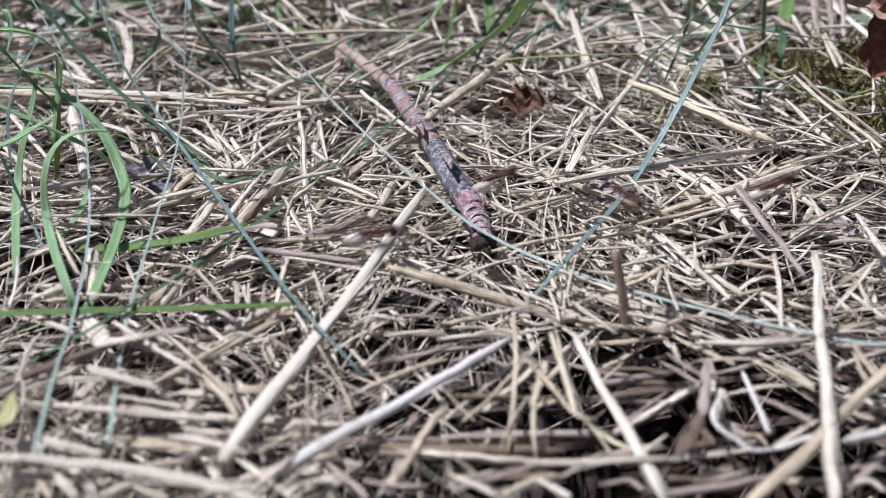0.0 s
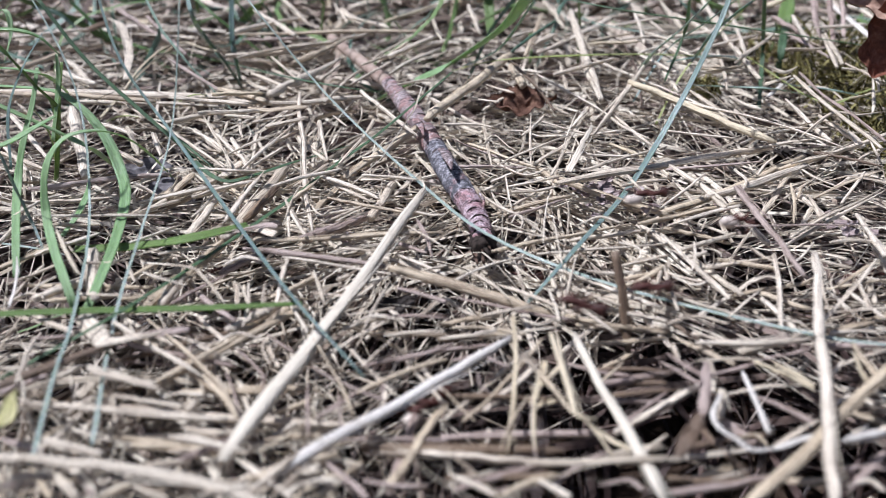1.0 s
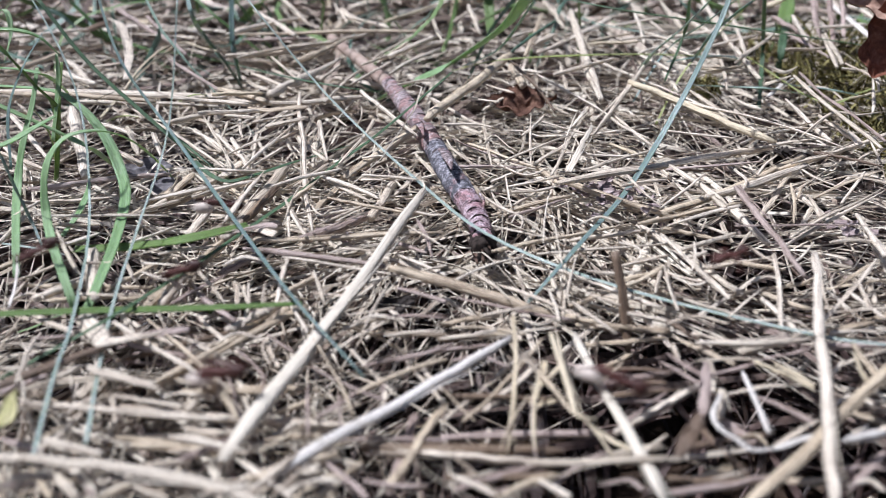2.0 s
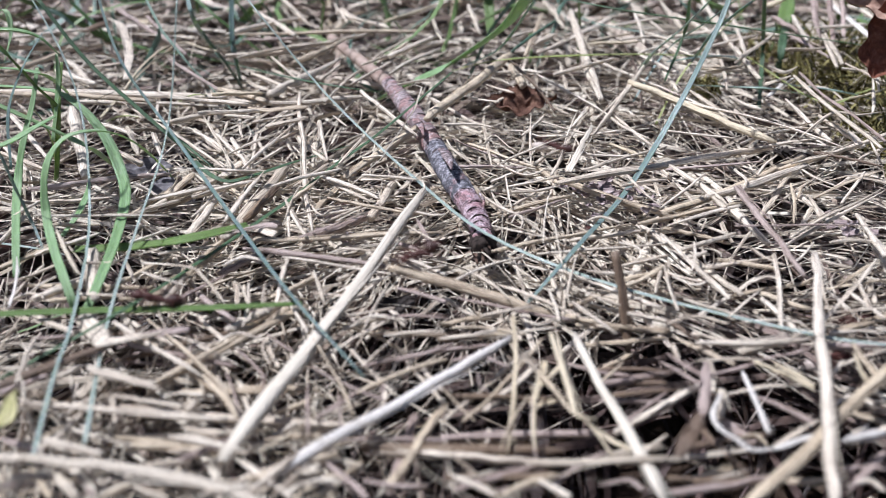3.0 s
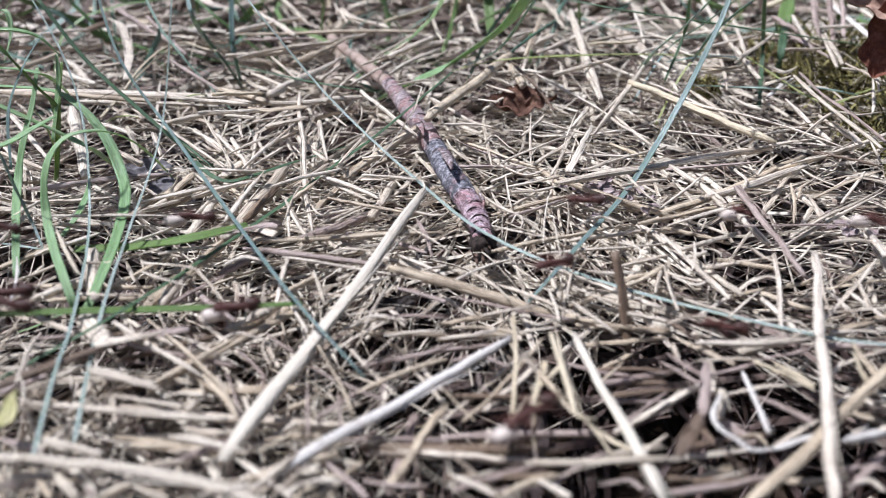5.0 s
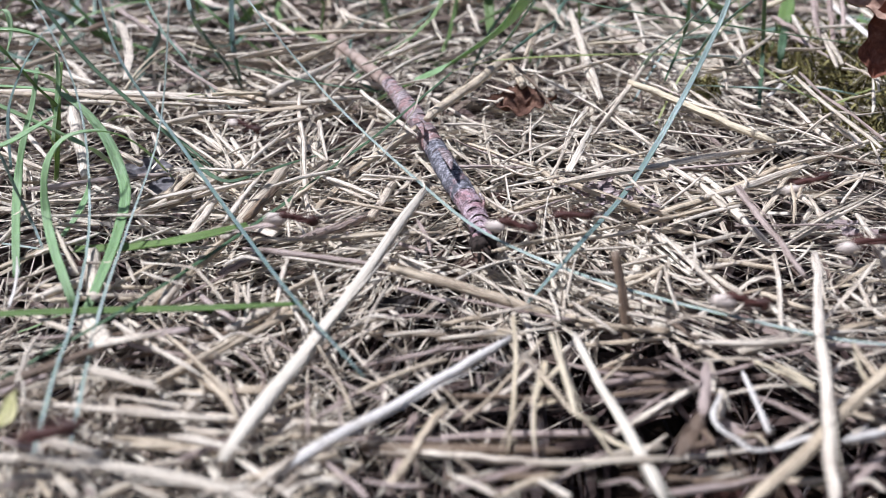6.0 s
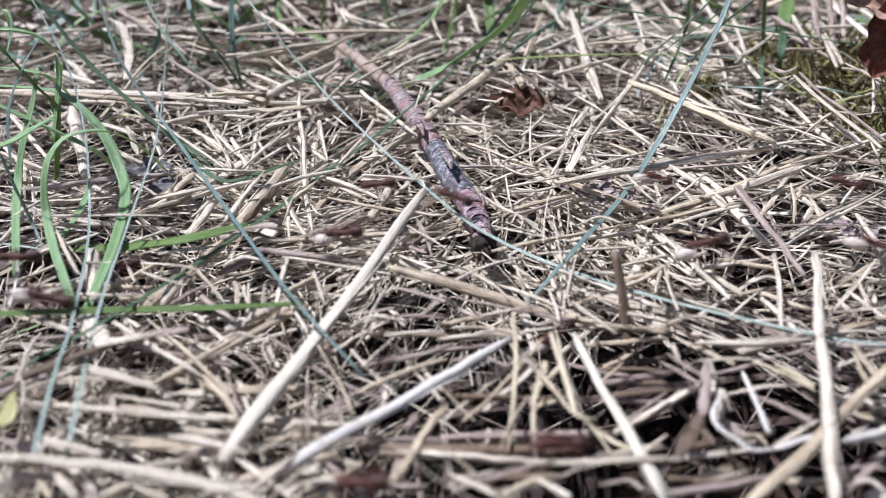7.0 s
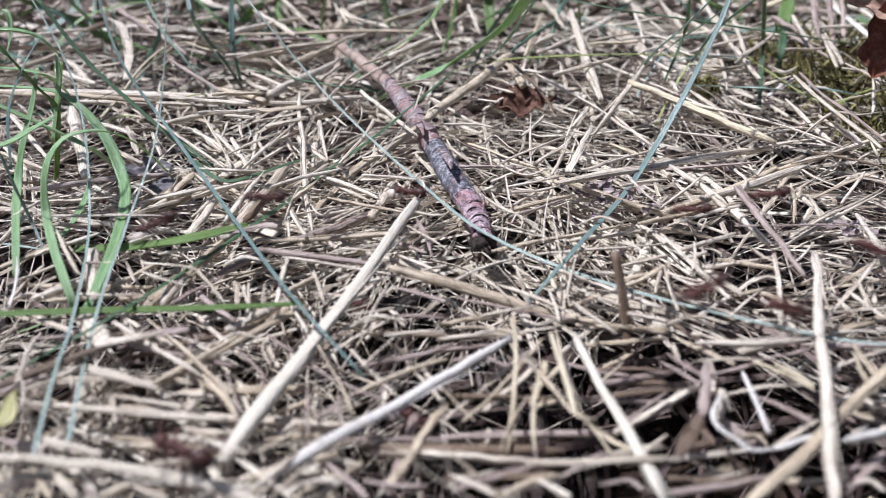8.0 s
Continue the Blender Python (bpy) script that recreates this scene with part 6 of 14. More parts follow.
straw(GREY, 0.34, (43.9, 104.5, 7.7), (50.8, 104.7, 7.7), (56.7, 104.7, 7.7), (66.7, 104.5, 7.7))
straw(PALE, 0.93, (65.3, 110.5, 6.8), (64.2, 103.8, 6.6), (63.2, 97.0, 6.3))
straw(TAN, 0.46, (58.6, 120.2, 8.2), (56.6, 113.5, 7.4), (54.2, 107.6, 6.7))
straw(TAN, 0.47, (60.0, 119.0, 8.1), (58.5, 116.4, 7.0))
straw(PALE, 0.73, (60.8, 118.0, 7.0), (60.0, 112.2, 6.9), (59.1, 108.5, 6.7))
straw(PALE, 0.81, (37.3, 95.7, 5.2), (42.7, 97.3, 5.2), (48.2, 98.9, 5.3))
straw(TAN, 0.65, (39.7, 98.1, 5.3), (44.1, 96.6, 5.2), (48.4, 95.3, 5.1))
straw(PALE, 0.41, (40.3, 95.4, 6.2), (43.9, 100.9, 6.5), (46.7, 104.8, 6.6))
straw(PALE, 0.40, (37.1, 101.2, 6.5), (36.0, 97.1, 6.3), (34.4, 93.1, 6.1))
straw(PALE, 0.38, (30.9, 94.6, 6.2), (30.2, 88.9, 6.0), (29.9, 83.3, 5.8))
straw(PALE, 0.59, (47.5, 97.8, 6.3), (45.3, 90.1, 6.0), (42.4, 82.0, 5.7), (41.1, 78.3, 5.6))
straw(PALE, 0.48, (53.3, 96.2, 6.3), (55.2, 94.9, 6.2), (57.1, 93.9, 6.2))
straw(TAN, 0.63, (53.4, 90.5, 5.0), (58.6, 94.8, 5.1), (61.8, 97.3, 5.2))
straw(PALE, 0.45, (46.4, 80.1, 5.7), (51.2, 85.0, 5.8), (57.2, 91.4, 6.1), (61.4, 96.2, 6.3))
straw(PALE, 0.44, (53.6, 88.0, 5.9), (54.6, 84.0, 5.8), (55.3, 81.4, 5.7))
straw(PALE, 0.59, (56.1, 90.2, 6.0), (54.3, 83.3, 5.8))
straw(PALE, 0.36, (48.2, 82.6, 5.8), (52.8, 83.3, 5.8), (56.6, 83.9, 5.8))
straw(PALE, 0.37, (35.9, 82.0, 5.7), (39.2, 85.3, 5.9), (42.6, 88.7, 6.0))
straw(PALE, 0.41, (48.7, 94.6, 6.2), (51.6, 97.5, 6.3), (54.6, 101.2, 6.5))
straw(TAN, 0.58, (61.3, 116.8, 7.0), (69.8, 123.0, 7.2), (79.2, 128.7, 7.4))
straw(PALE, 0.48, (64.9, 114.7, 6.9), (70.0, 121.3, 7.1), (74.8, 127.4, 7.4))
straw(TAN, 0.51, (-35.9, 77.2, 5.6), (-31.8, 73.7, 5.4), (-27.5, 69.9, 5.4), (-24.0, 66.5, 5.4))
straw(TAN, 0.34, (-40.3, 59.7, 5.4), (-39.2, 61.0, 5.4), (-38.0, 62.3, 5.4))
straw(PALE, 0.56, (-40.7, 60.1, 4.4), (-36.8, 58.9, 4.4), (-33.6, 58.0, 4.4))
straw(GREY, 0.30, (-36.0, 64.6, 5.4), (-36.1, 67.0, 5.4))
straw(TAN, 0.43, (-35.3, 67.8, 4.4), (-34.0, 64.5, 4.4))
straw(TAN, 0.36, (-33.6, 67.3, 4.4), (-31.9, 63.5, 4.4))
straw(PALE, 0.35, (-34.9, 63.5, 4.4), (-33.9, 61.2, 4.4))
straw(DARK, 0.38, (-39.4, 67.8, 4.4), (-35.4, 68.9, 4.4), (-32.6, 69.8, 4.4))
straw(GREY, 0.42, (-35.9, 56.1, 5.4), (-33.0, 53.5, 5.4), (-31.4, 51.6, 5.4))
straw(PALE, 0.48, (-32.6, 54.2, 4.4), (-30.8, 55.2, 4.4), (-28.4, 55.8, 4.4))
straw(TAN, 0.47, (-39.1, 55.4, 5.4), (-36.3, 52.5, 5.4), (-35.5, 51.6, 5.4))
straw(PALE, 0.34, (-52.6, 76.0, 5.5), (-50.0, 76.2, 5.5), (-45.8, 75.8, 5.5))
straw(PALE, 0.27, (-49.9, 76.0, 5.5), (-47.6, 73.8, 5.4))
straw(PALE, 0.32, (-50.4, 71.7, 5.4), (-48.3, 71.4, 5.4), (-46.3, 71.1, 5.4))
straw(PALE, 0.53, (-30.8, 77.2, 5.6), (-27.5, 74.8, 5.5), (-25.0, 72.8, 5.4))
straw(GREY, 0.53, (-9.4, 73.1, 4.4), (-5.5, 74.8, 4.4), (0.4, 76.4, 4.5))
straw(TAN, 0.63, (-10.0, 66.5, 5.4), (-6.4, 69.2, 5.4), (-2.7, 71.7, 5.4), (0.4, 73.3, 5.4))
straw(PALE, 0.33, (-9.3, 71.7, 5.4), (-7.5, 74.8, 5.5), (-5.7, 77.8, 5.6))
straw(GREY, 0.40, (-21.5, 78.3, 5.6), (-19.1, 76.0, 5.5), (-17.4, 74.4, 5.5))
straw(TAN, 0.55, (-17.7, 64.9, 4.4), (-15.0, 66.5, 4.4), (-13.8, 67.3, 4.4))
straw(TAN, 0.77, (-24.6, 70.1, 3.4), (-19.5, 70.3, 3.4), (-13.7, 70.1, 3.4))
straw(GREY, 0.53, (-10.7, 61.6, 3.4), (-4.9, 61.8, 3.4), (0.4, 61.6, 3.4))
straw(TAN, 0.37, (-15.2, 75.7, 6.6), (-12.7, 71.0, 6.0), (-10.6, 66.6, 5.7), (-9.3, 62.8, 5.4))
straw(GREY, 0.31, (-15.0, 71.7, 5.4), (-11.4, 68.9, 5.4), (-6.3, 65.6, 5.4))
straw(GREY, 0.30, (-24.4, 70.6, 5.4), (-22.4, 66.4, 5.4), (-20.9, 62.3, 5.4))
straw(GREY, 0.25, (-20.3, 70.6, 5.4), (-19.6, 67.6, 5.4), (-19.5, 65.6, 5.4))
straw(PALE, 0.33, (-21.3, 77.2, 5.6), (-21.2, 74.9, 5.5), (-19.5, 71.7, 5.4))
straw(TAN, 0.40, (-17.9, 57.7, 5.4), (-15.5, 60.1, 5.4), (-14.0, 61.5, 5.4))
straw(GREY, 0.42, (-13.1, 62.8, 5.4), (-11.0, 65.1, 5.4), (-8.9, 67.5, 5.4))
straw(GREY, 0.30, (-11.2, 66.5, 5.4), (-10.4, 61.0, 5.4))
straw(GREY, 0.30, (-14.9, 68.5, 5.4), (-13.4, 59.3, 5.4))
straw(GREY, 0.31, (-6.5, 69.0, 5.4), (-6.6, 65.6, 5.4))
straw(TAN, 0.32, (-10.4, 51.6, 5.4), (-9.4, 54.3, 5.4), (-7.9, 56.9, 5.4))
straw(PALE, 0.48, (-15.5, 51.6, 5.4), (-13.6, 54.8, 5.4), (-12.3, 57.3, 5.4))
straw(GREY, 0.46, (-20.0, 53.2, 5.4), (-17.1, 51.6, 5.4))
straw(TAN, 0.44, (2.1, 63.5, 4.4), (4.8, 66.2, 5.0), (6.9, 69.0, 5.4), (9.7, 72.6, 6.0), (11.7, 75.7, 6.6))
straw(PALE, 0.87, (7.6, 71.6, 8.5), (10.0, 70.1, 6.9), (11.9, 68.0, 5.5), (13.2, 66.3, 4.4), flat=0.2)
straw(GOLD, 0.65, (11.8, 70.7, 10.6), (12.4, 67.3, 9.3), (12.9, 63.9, 8.2), (13.4, 61.1, 7.2), (15.5, 61.4, 6.4), flat=0.2)
straw(GOLD, 0.74, (11.5, 71.4, 6.4), (10.2, 67.2, 5.6), (9.7, 65.3, 5.2), (13.3, 67.3, 4.4), flat=0.2)
straw(TAN, 0.23, (9.0, 65.2, 6.4), (6.8, 61.7, 5.3), (5.7, 58.8, 4.4))
straw(GREY, 0.23, (9.3, 65.2, 6.4), (9.1, 61.1, 5.3), (9.2, 58.0, 4.4))
straw(GREY, 0.48, (18.3, 62.6, 4.4), (21.5, 65.5, 4.4), (24.7, 68.3, 4.4))
straw(TAN, 0.39, (17.5, 69.8, 4.4), (19.9, 72.6, 4.4), (21.3, 74.2, 4.4))
straw(GREY, 0.84, (-0.2, 63.2, 2.4), (7.0, 63.8, 2.4), (14.2, 63.9, 2.4), (16.6, 64.1, 2.4))
straw(GREY, 0.44, (10.4, 54.2, 4.4), (13.1, 56.8, 4.4), (16.7, 59.2, 4.4))
straw(PALE, 0.62, (8.7, 53.9, 5.4), (10.1, 53.0, 5.4), (11.6, 51.8, 5.4))
straw(GREY, 0.25, (3.8, 69.2, 6.4), (4.1, 67.5, 5.8), (5.0, 67.0, 5.4))
straw(TAN, 0.24, (0.1, 67.5, 5.4), (1.7, 65.4, 4.9), (3.3, 63.5, 4.4))
straw(GOLD, 0.51, (15.5, 62.2, 4.4), (17.6, 60.0, 4.4), (19.4, 58.8, 4.4))
straw(GREY, 0.52, (17.9, 70.6, 1.4), (21.8, 70.6, 1.4), (25.7, 70.4, 1.4))
straw(DARK, 0.67, (18.5, 73.8, 1.4), (22.6, 74.0, 1.4), (26.5, 73.8, 1.4))
straw(PALE, 0.40, (22.9, 61.3, 4.4), (20.6, 59.3, 4.4), (19.3, 58.0, 4.4))
straw(PALE, 0.62, (30.8, 79.9, 4.6), (34.2, 78.3, 4.6), (37.8, 76.9, 4.5))
straw(PALE, 0.82, (35.4, 75.8, 4.5), (40.9, 78.0, 4.5), (44.5, 79.9, 4.6))
straw(TAN, 0.34, (29.7, 59.7, 5.4), (31.5, 60.2, 5.4), (32.0, 58.5, 5.4))
straw(PALE, 0.58, (33.2, 59.6, 4.4), (37.0, 61.9, 4.4), (39.5, 63.5, 4.4))
straw(GREY, 0.52, (25.4, 74.2, 4.4), (27.0, 72.4, 4.4), (28.9, 69.8, 4.4))
straw(PALE, 0.61, (27.8, 77.5, 4.5), (27.6, 74.2, 4.4))
straw(PALE, 0.44, (30.2, 67.8, 4.4), (33.6, 68.6, 4.4), (36.4, 69.3, 4.4), (41.6, 69.8, 4.4))
straw(GOLD, 0.51, (37.9, 72.2, 5.4), (39.5, 70.2, 5.4), (40.6, 68.0, 5.4))
straw(GOLD, 0.55, (45.2, 70.1, 8.5), (45.7, 68.0, 6.8), (46.7, 66.5, 5.4), flat=0.2)
straw(WHITE, 0.37, (47.1, 68.0, 5.4), (47.3, 65.6, 5.4))
straw(PALE, 0.50, (23.1, 58.0, 4.4), (26.6, 58.5, 4.4), (30.8, 59.2, 4.4))
straw(PALE, 0.27, (25.0, 53.9, 5.4), (27.4, 54.7, 5.4), (29.3, 55.4, 5.4))
straw(GREY, 0.40, (35.5, 72.8, 5.4), (40.6, 74.2, 5.5), (43.8, 75.5, 5.5))
straw(GREY, 0.29, (35.6, 64.6, 5.4), (37.2, 62.8, 5.4), (38.0, 61.9, 5.4))
straw(PALE, 0.38, (45.9, 72.8, 5.4), (42.1, 68.5, 5.4))
straw(PALE, 1.55, (-102.5, 174.8, 8.8), (-87.8, 173.9, 8.8), (-72.9, 172.5, 8.7), (-58.4, 171.5, 8.7), (-49.2, 170.7, 8.7))
straw(TAN, 1.72, (-42.4, 163.2, 8.6), (-38.4, 161.7, 8.5), (-32.6, 163.2, 8.6), (-29.6, 164.0, 8.6), flat=0.2)
straw(PALE, 0.83, (-46.5, 157.4, 8.4), (-43.5, 157.2, 8.4), (-39.5, 155.6, 8.4))
straw(PALE, 0.82, (-47.9, 191.1, 9.0), (-41.5, 183.6, 8.9), (-34.8, 176.1, 8.8))
straw(PALE, 0.71, (-22.1, 180.9, 8.9), (-17.7, 191.7, 9.0), (-12.7, 205.5, 9.2))
straw(PALE, 0.75, (-13.3, 191.1, 9.0), (-7.9, 204.0, 9.2), (-0.6, 218.5, 9.3))
straw(PALE, 0.78, (-21.2, 199.5, 9.1), (-13.3, 211.6, 9.2), (-7.2, 225.6, 9.4))
straw(PALE, 0.99, (-38.9, 218.5, 9.3), (-30.4, 228.2, 9.4), (-21.3, 237.1, 9.5))
straw(GREY, 1.00, (-58.9, 229.3, 9.4), (-50.5, 229.1, 9.4), (-37.5, 230.8, 9.4))
straw(PALE, 0.56, (-21.9, 147.2, 8.1), (-18.5, 147.0, 8.1), (-16.1, 145.6, 8.1))
straw(PALE, 0.65, (-18.5, 128.6, 8.5), (-16.1, 140.7, 8.4), (-14.5, 153.9, 8.3))
straw(PALE, 0.67, (-10.4, 177.1, 9.9), (-5.2, 182.4, 9.4), (-0.5, 184.8, 8.9))
straw(PALE, 1.13, (2.9, 249.7, 10.5), (8.1, 266.1, 10.5), (13.0, 275.4, 10.5))
straw(PALE, 1.00, (15.4, 220.9, 10.4), (22.8, 231.1, 10.5), (30.5, 240.6, 10.5))
straw(PALE, 0.99, (12.2, 191.1, 9.0), (20.9, 193.3, 9.0), (24.9, 191.1, 9.0))
straw(PALE, 0.69, (30.7, 202.4, 9.1), (29.6, 185.7, 8.9), (28.5, 171.6, 8.7))
straw(PALE, 1.28, (43.4, 245.1, 10.5), (50.7, 255.3, 10.5), (61.7, 264.6, 10.5))
straw(PALE, 1.08, (54.0, 245.1, 10.5), (62.3, 250.9, 10.5), (72.6, 259.5, 10.5))
straw(PALE, 1.06, (65.9, 275.4, 10.5), (61.1, 244.2, 10.5), (56.3, 217.3, 10.4))
straw(PALE, 0.83, (56.0, 202.4, 9.1), (55.3, 184.7, 8.9), (54.2, 173.9, 8.8))
straw(PALE, 0.88, (60.4, 202.4, 9.1), (66.4, 197.1, 9.1), (73.4, 196.6, 9.1))
straw(PALE, 1.03, (89.9, 249.7, 10.5), (94.8, 235.6, 10.5), (99.4, 230.6, 10.5))
straw(PALE, 0.88, (65.1, 171.6, 8.7), (66.8, 164.8, 8.6), (69.0, 161.2, 8.5))
straw(PALE, 0.75, (57.4, 176.1, 8.8), (58.8, 164.3, 8.6), (59.3, 153.9, 8.3))
straw(PALE, 0.57, (68.6, 150.4, 8.2), (72.9, 149.8, 8.2), (78.9, 150.4, 8.2))
straw(PALE, 0.67, (57.3, 141.0, 7.9), (63.5, 145.8, 8.1), (70.5, 149.4, 8.2))
straw(GREY, 0.63, (40.8, 131.3, 6.4), (49.5, 132.8, 6.5), (59.8, 135.2, 6.6))
straw(PALE, 0.63, (63.2, 131.2, 7.5), (70.9, 134.9, 7.7), (77.0, 138.9, 7.8))
straw(PALE, 0.53, (74.5, 131.2, 7.5), (78.8, 135.3, 7.7), (84.4, 138.9, 7.8))
straw(PALE, 0.70, (68.4, 123.9, 6.1), (74.7, 128.8, 6.3), (78.5, 126.8, 6.2))
straw(PALE, 0.63, (56.4, 128.8, 6.3), (59.3, 133.1, 6.5), (63.5, 138.0, 6.7))
straw(TAN, 0.62, (-64.1, 108.7, 5.7), (-59.9, 109.2, 5.7), (-53.6, 109.1, 5.7))
straw(PALE, 0.46, (-67.7, 109.5, 6.8), (-65.8, 115.4, 7.0), (-63.4, 118.0, 7.0))
straw(PALE, 0.55, (-52.4, 110.7, 5.7), (-48.3, 114.5, 5.9), (-43.9, 118.1, 6.0))
straw(PALE, 0.52, (-47.1, 103.2, 5.5), (-43.2, 106.9, 5.6), (-40.5, 109.7, 5.7))
straw(PALE, 0.41, (-40.9, 97.8, 6.3), (-37.2, 99.2, 6.4), (-32.6, 100.3, 6.4))
straw(PALE, 0.45, (-47.9, 87.3, 5.9), (-43.3, 87.0, 5.9), (-39.0, 87.3, 5.9))
straw(PALE, 0.40, (-50.5, 95.4, 6.2), (-47.3, 95.4, 6.2), (-46.0, 96.2, 6.3))
straw(PALE, 0.48, (-59.8, 91.2, 5.0), (-57.3, 93.9, 5.1), (-53.8, 98.9, 5.3))
straw(PALE, 0.55, (-39.4, 109.5, 6.8), (-38.4, 115.1, 6.9), (-38.0, 121.4, 7.1))
straw(PALE, 0.56, (-30.8, 94.6, 6.2), (-28.5, 97.0, 6.3), (-25.1, 95.9, 6.3))
straw(PALE, 0.36, (-25.7, 88.4, 7.0), (-24.8, 83.8, 6.3), (-24.6, 79.5, 5.7))
straw(PALE, 0.36, (-23.5, 88.4, 7.0), (-23.1, 84.5, 6.3), (-21.6, 82.0, 5.7))
straw(PALE, 0.41, (-15.1, 99.5, 6.4), (-11.0, 98.8, 6.4), (-6.9, 99.5, 6.4))
straw(PALE, 0.53, (-19.4, 106.6, 6.7), (-16.4, 109.8, 6.8), (-13.1, 113.6, 6.9))
straw(TAN, 0.55, (-19.1, 116.8, 7.0), (-13.2, 114.1, 6.9), (-5.8, 111.5, 6.8))
straw(PALE, 0.45, (-7.6, 112.6, 6.9), (-2.1, 110.5, 6.8), (0.5, 110.5, 6.8))
straw(PALE, 0.59, (-14.3, 126.2, 7.3), (-9.3, 125.4, 7.3), (-4.3, 124.3, 7.2))
straw(PALE, 0.52, (-15.0, 133.9, 7.6), (-10.9, 134.8, 7.7), (-6.7, 133.4, 7.6))
straw(PALE, 0.45, (-14.4, 87.3, 5.9), (-10.9, 89.8, 6.0), (-7.3, 91.6, 6.1))
straw(PALE, 0.42, (-11.4, 79.5, 5.7), (-8.8, 82.0, 5.7), (-4.5, 80.8, 5.7))
straw(PALE, 0.41, (-7.1, 77.8, 5.6), (-3.0, 78.7, 5.6), (0.4, 78.3, 5.6))
straw(GREY, 0.46, (-5.5, 72.8, 5.4), (-2.3, 74.1, 5.5), (1.1, 76.0, 5.5))
straw(GREY, 0.51, (-7.5, 83.6, 4.7), (-3.2, 83.7, 4.7), (1.2, 83.0, 4.7))
straw(PALE, 0.45, (3.6, 93.1, 6.1), (6.9, 89.3, 6.0), (8.5, 85.9, 5.9))
straw(PALE, 0.43, (4.7, 82.0, 5.7), (8.3, 83.2, 5.8), (12.8, 84.6, 5.8))
straw(TAN, 0.48, (1.1, 79.5, 5.7), (5.2, 79.4, 5.7), (10.0, 78.3, 5.6))
straw(PALE, 0.41, (5.8, 77.2, 5.6), (9.4, 78.5, 5.6), (13.6, 79.5, 5.7))
straw(PALE, 0.42, (16.5, 85.3, 5.9), (18.8, 81.9, 5.7), (21.0, 78.3, 5.6))
straw(PALE, 0.47, (20.0, 93.1, 6.1), (23.0, 92.5, 6.1), (27.8, 93.1, 6.1))
straw(PALE, 0.59, (11.2, 121.4, 7.1), (16.1, 123.3, 7.2), (21.5, 126.2, 7.3))
straw(PALE, 0.51, (9.9, 131.2, 7.5), (14.5, 126.2, 7.3), (18.8, 128.7, 7.4))
straw(PALE, 0.48, (11.5, 119.1, 7.1), (15.7, 119.3, 7.1), (19.8, 121.4, 7.1))
straw(PALE, 0.62, (22.2, 131.2, 7.5), (25.9, 128.7, 7.4), (31.9, 133.9, 7.6))
straw(PALE, 0.49, (30.4, 121.4, 7.1), (34.8, 123.3, 7.2), (38.9, 124.3, 7.2))
straw(PALE, 0.48, (32.4, 126.2, 7.3), (33.3, 120.0, 7.1), (35.2, 113.6, 6.9))
straw(PALE, 0.44, (20.5, 106.6, 6.7), (24.5, 109.5, 6.8), (27.6, 107.6, 6.7))
straw(PALE, 0.49, (32.5, 99.5, 6.4), (35.1, 97.0, 6.3), (38.1, 98.7, 6.4))
straw(PALE, 0.38, (31.3, 91.6, 6.1), (33.8, 89.5, 6.0), (36.5, 90.9, 6.0))
straw(PALE, 0.43, (31.3, 85.9, 5.9), (34.4, 83.9, 5.8), (37.3, 82.0, 5.7))
straw(PALE, 0.42, (27.6, 80.1, 5.7), (31.6, 82.0, 5.7), (35.3, 80.1, 5.7))
straw(PALE, 0.42, (37.6, 80.8, 5.7), (41.3, 81.2, 5.7), (44.6, 80.8, 5.7))
straw(PALE, 0.47, (42.4, 92.0, 5.0), (45.3, 93.4, 5.1), (47.9, 92.0, 5.0))
straw(PALE, 0.40, (44.9, 99.5, 6.4), (45.8, 97.0, 6.3), (47.9, 94.6, 6.2))
straw(PALE, 0.44, (50.0, 90.2, 6.0), (51.2, 86.7, 5.9), (51.4, 83.3, 5.8))
straw(PALE, 0.50, (57.1, 101.2, 6.5), (60.8, 101.9, 6.5), (64.6, 101.2, 6.5))
straw(PALE, 0.49, (64.2, 128.7, 7.4), (64.9, 125.0, 7.3), (67.1, 121.4, 7.1))
straw(PALE, 0.59, (52.1, 128.7, 7.4), (52.5, 123.8, 7.2), (49.5, 118.0, 7.0))
straw(PALE, 0.49, (48.0, 79.9, 4.6), (51.7, 80.3, 4.6), (54.8, 79.9, 4.6))
straw(PALE, 0.47, (45.6, 73.1, 4.4), (49.2, 74.9, 4.4), (53.1, 76.4, 4.5))
straw(PALE, 0.49, (41.7, 65.9, 4.4), (45.1, 67.8, 4.4), (46.6, 65.9, 4.4))
straw(GREY, 0.44, (38.6, 56.4, 4.4), (40.9, 56.7, 4.4), (42.8, 56.4, 4.4))
straw(PALE, 0.48, (38.0, 54.2, 4.4), (40.5, 54.9, 4.4), (41.3, 53.5, 4.4))
straw(GREY, 0.43, (14.7, 54.2, 4.4), (17.5, 54.9, 4.4), (18.7, 53.5, 4.4))
straw(GREY, 0.37, (4.5, 53.5, 4.4), (7.2, 53.8, 4.4), (9.3, 53.5, 4.4))
straw(PALE, 0.38, (0.3, 54.2, 4.4), (2.4, 55.1, 4.4), (5.2, 56.4, 4.4))
straw(GREY, 0.48, (-7.7, 54.9, 4.4), (-4.4, 54.1, 4.4), (-1.3, 54.2, 4.4))
straw(PALE, 0.44, (-12.2, 56.4, 4.4), (-10.2, 57.6, 4.4), (-7.9, 56.8, 4.4))
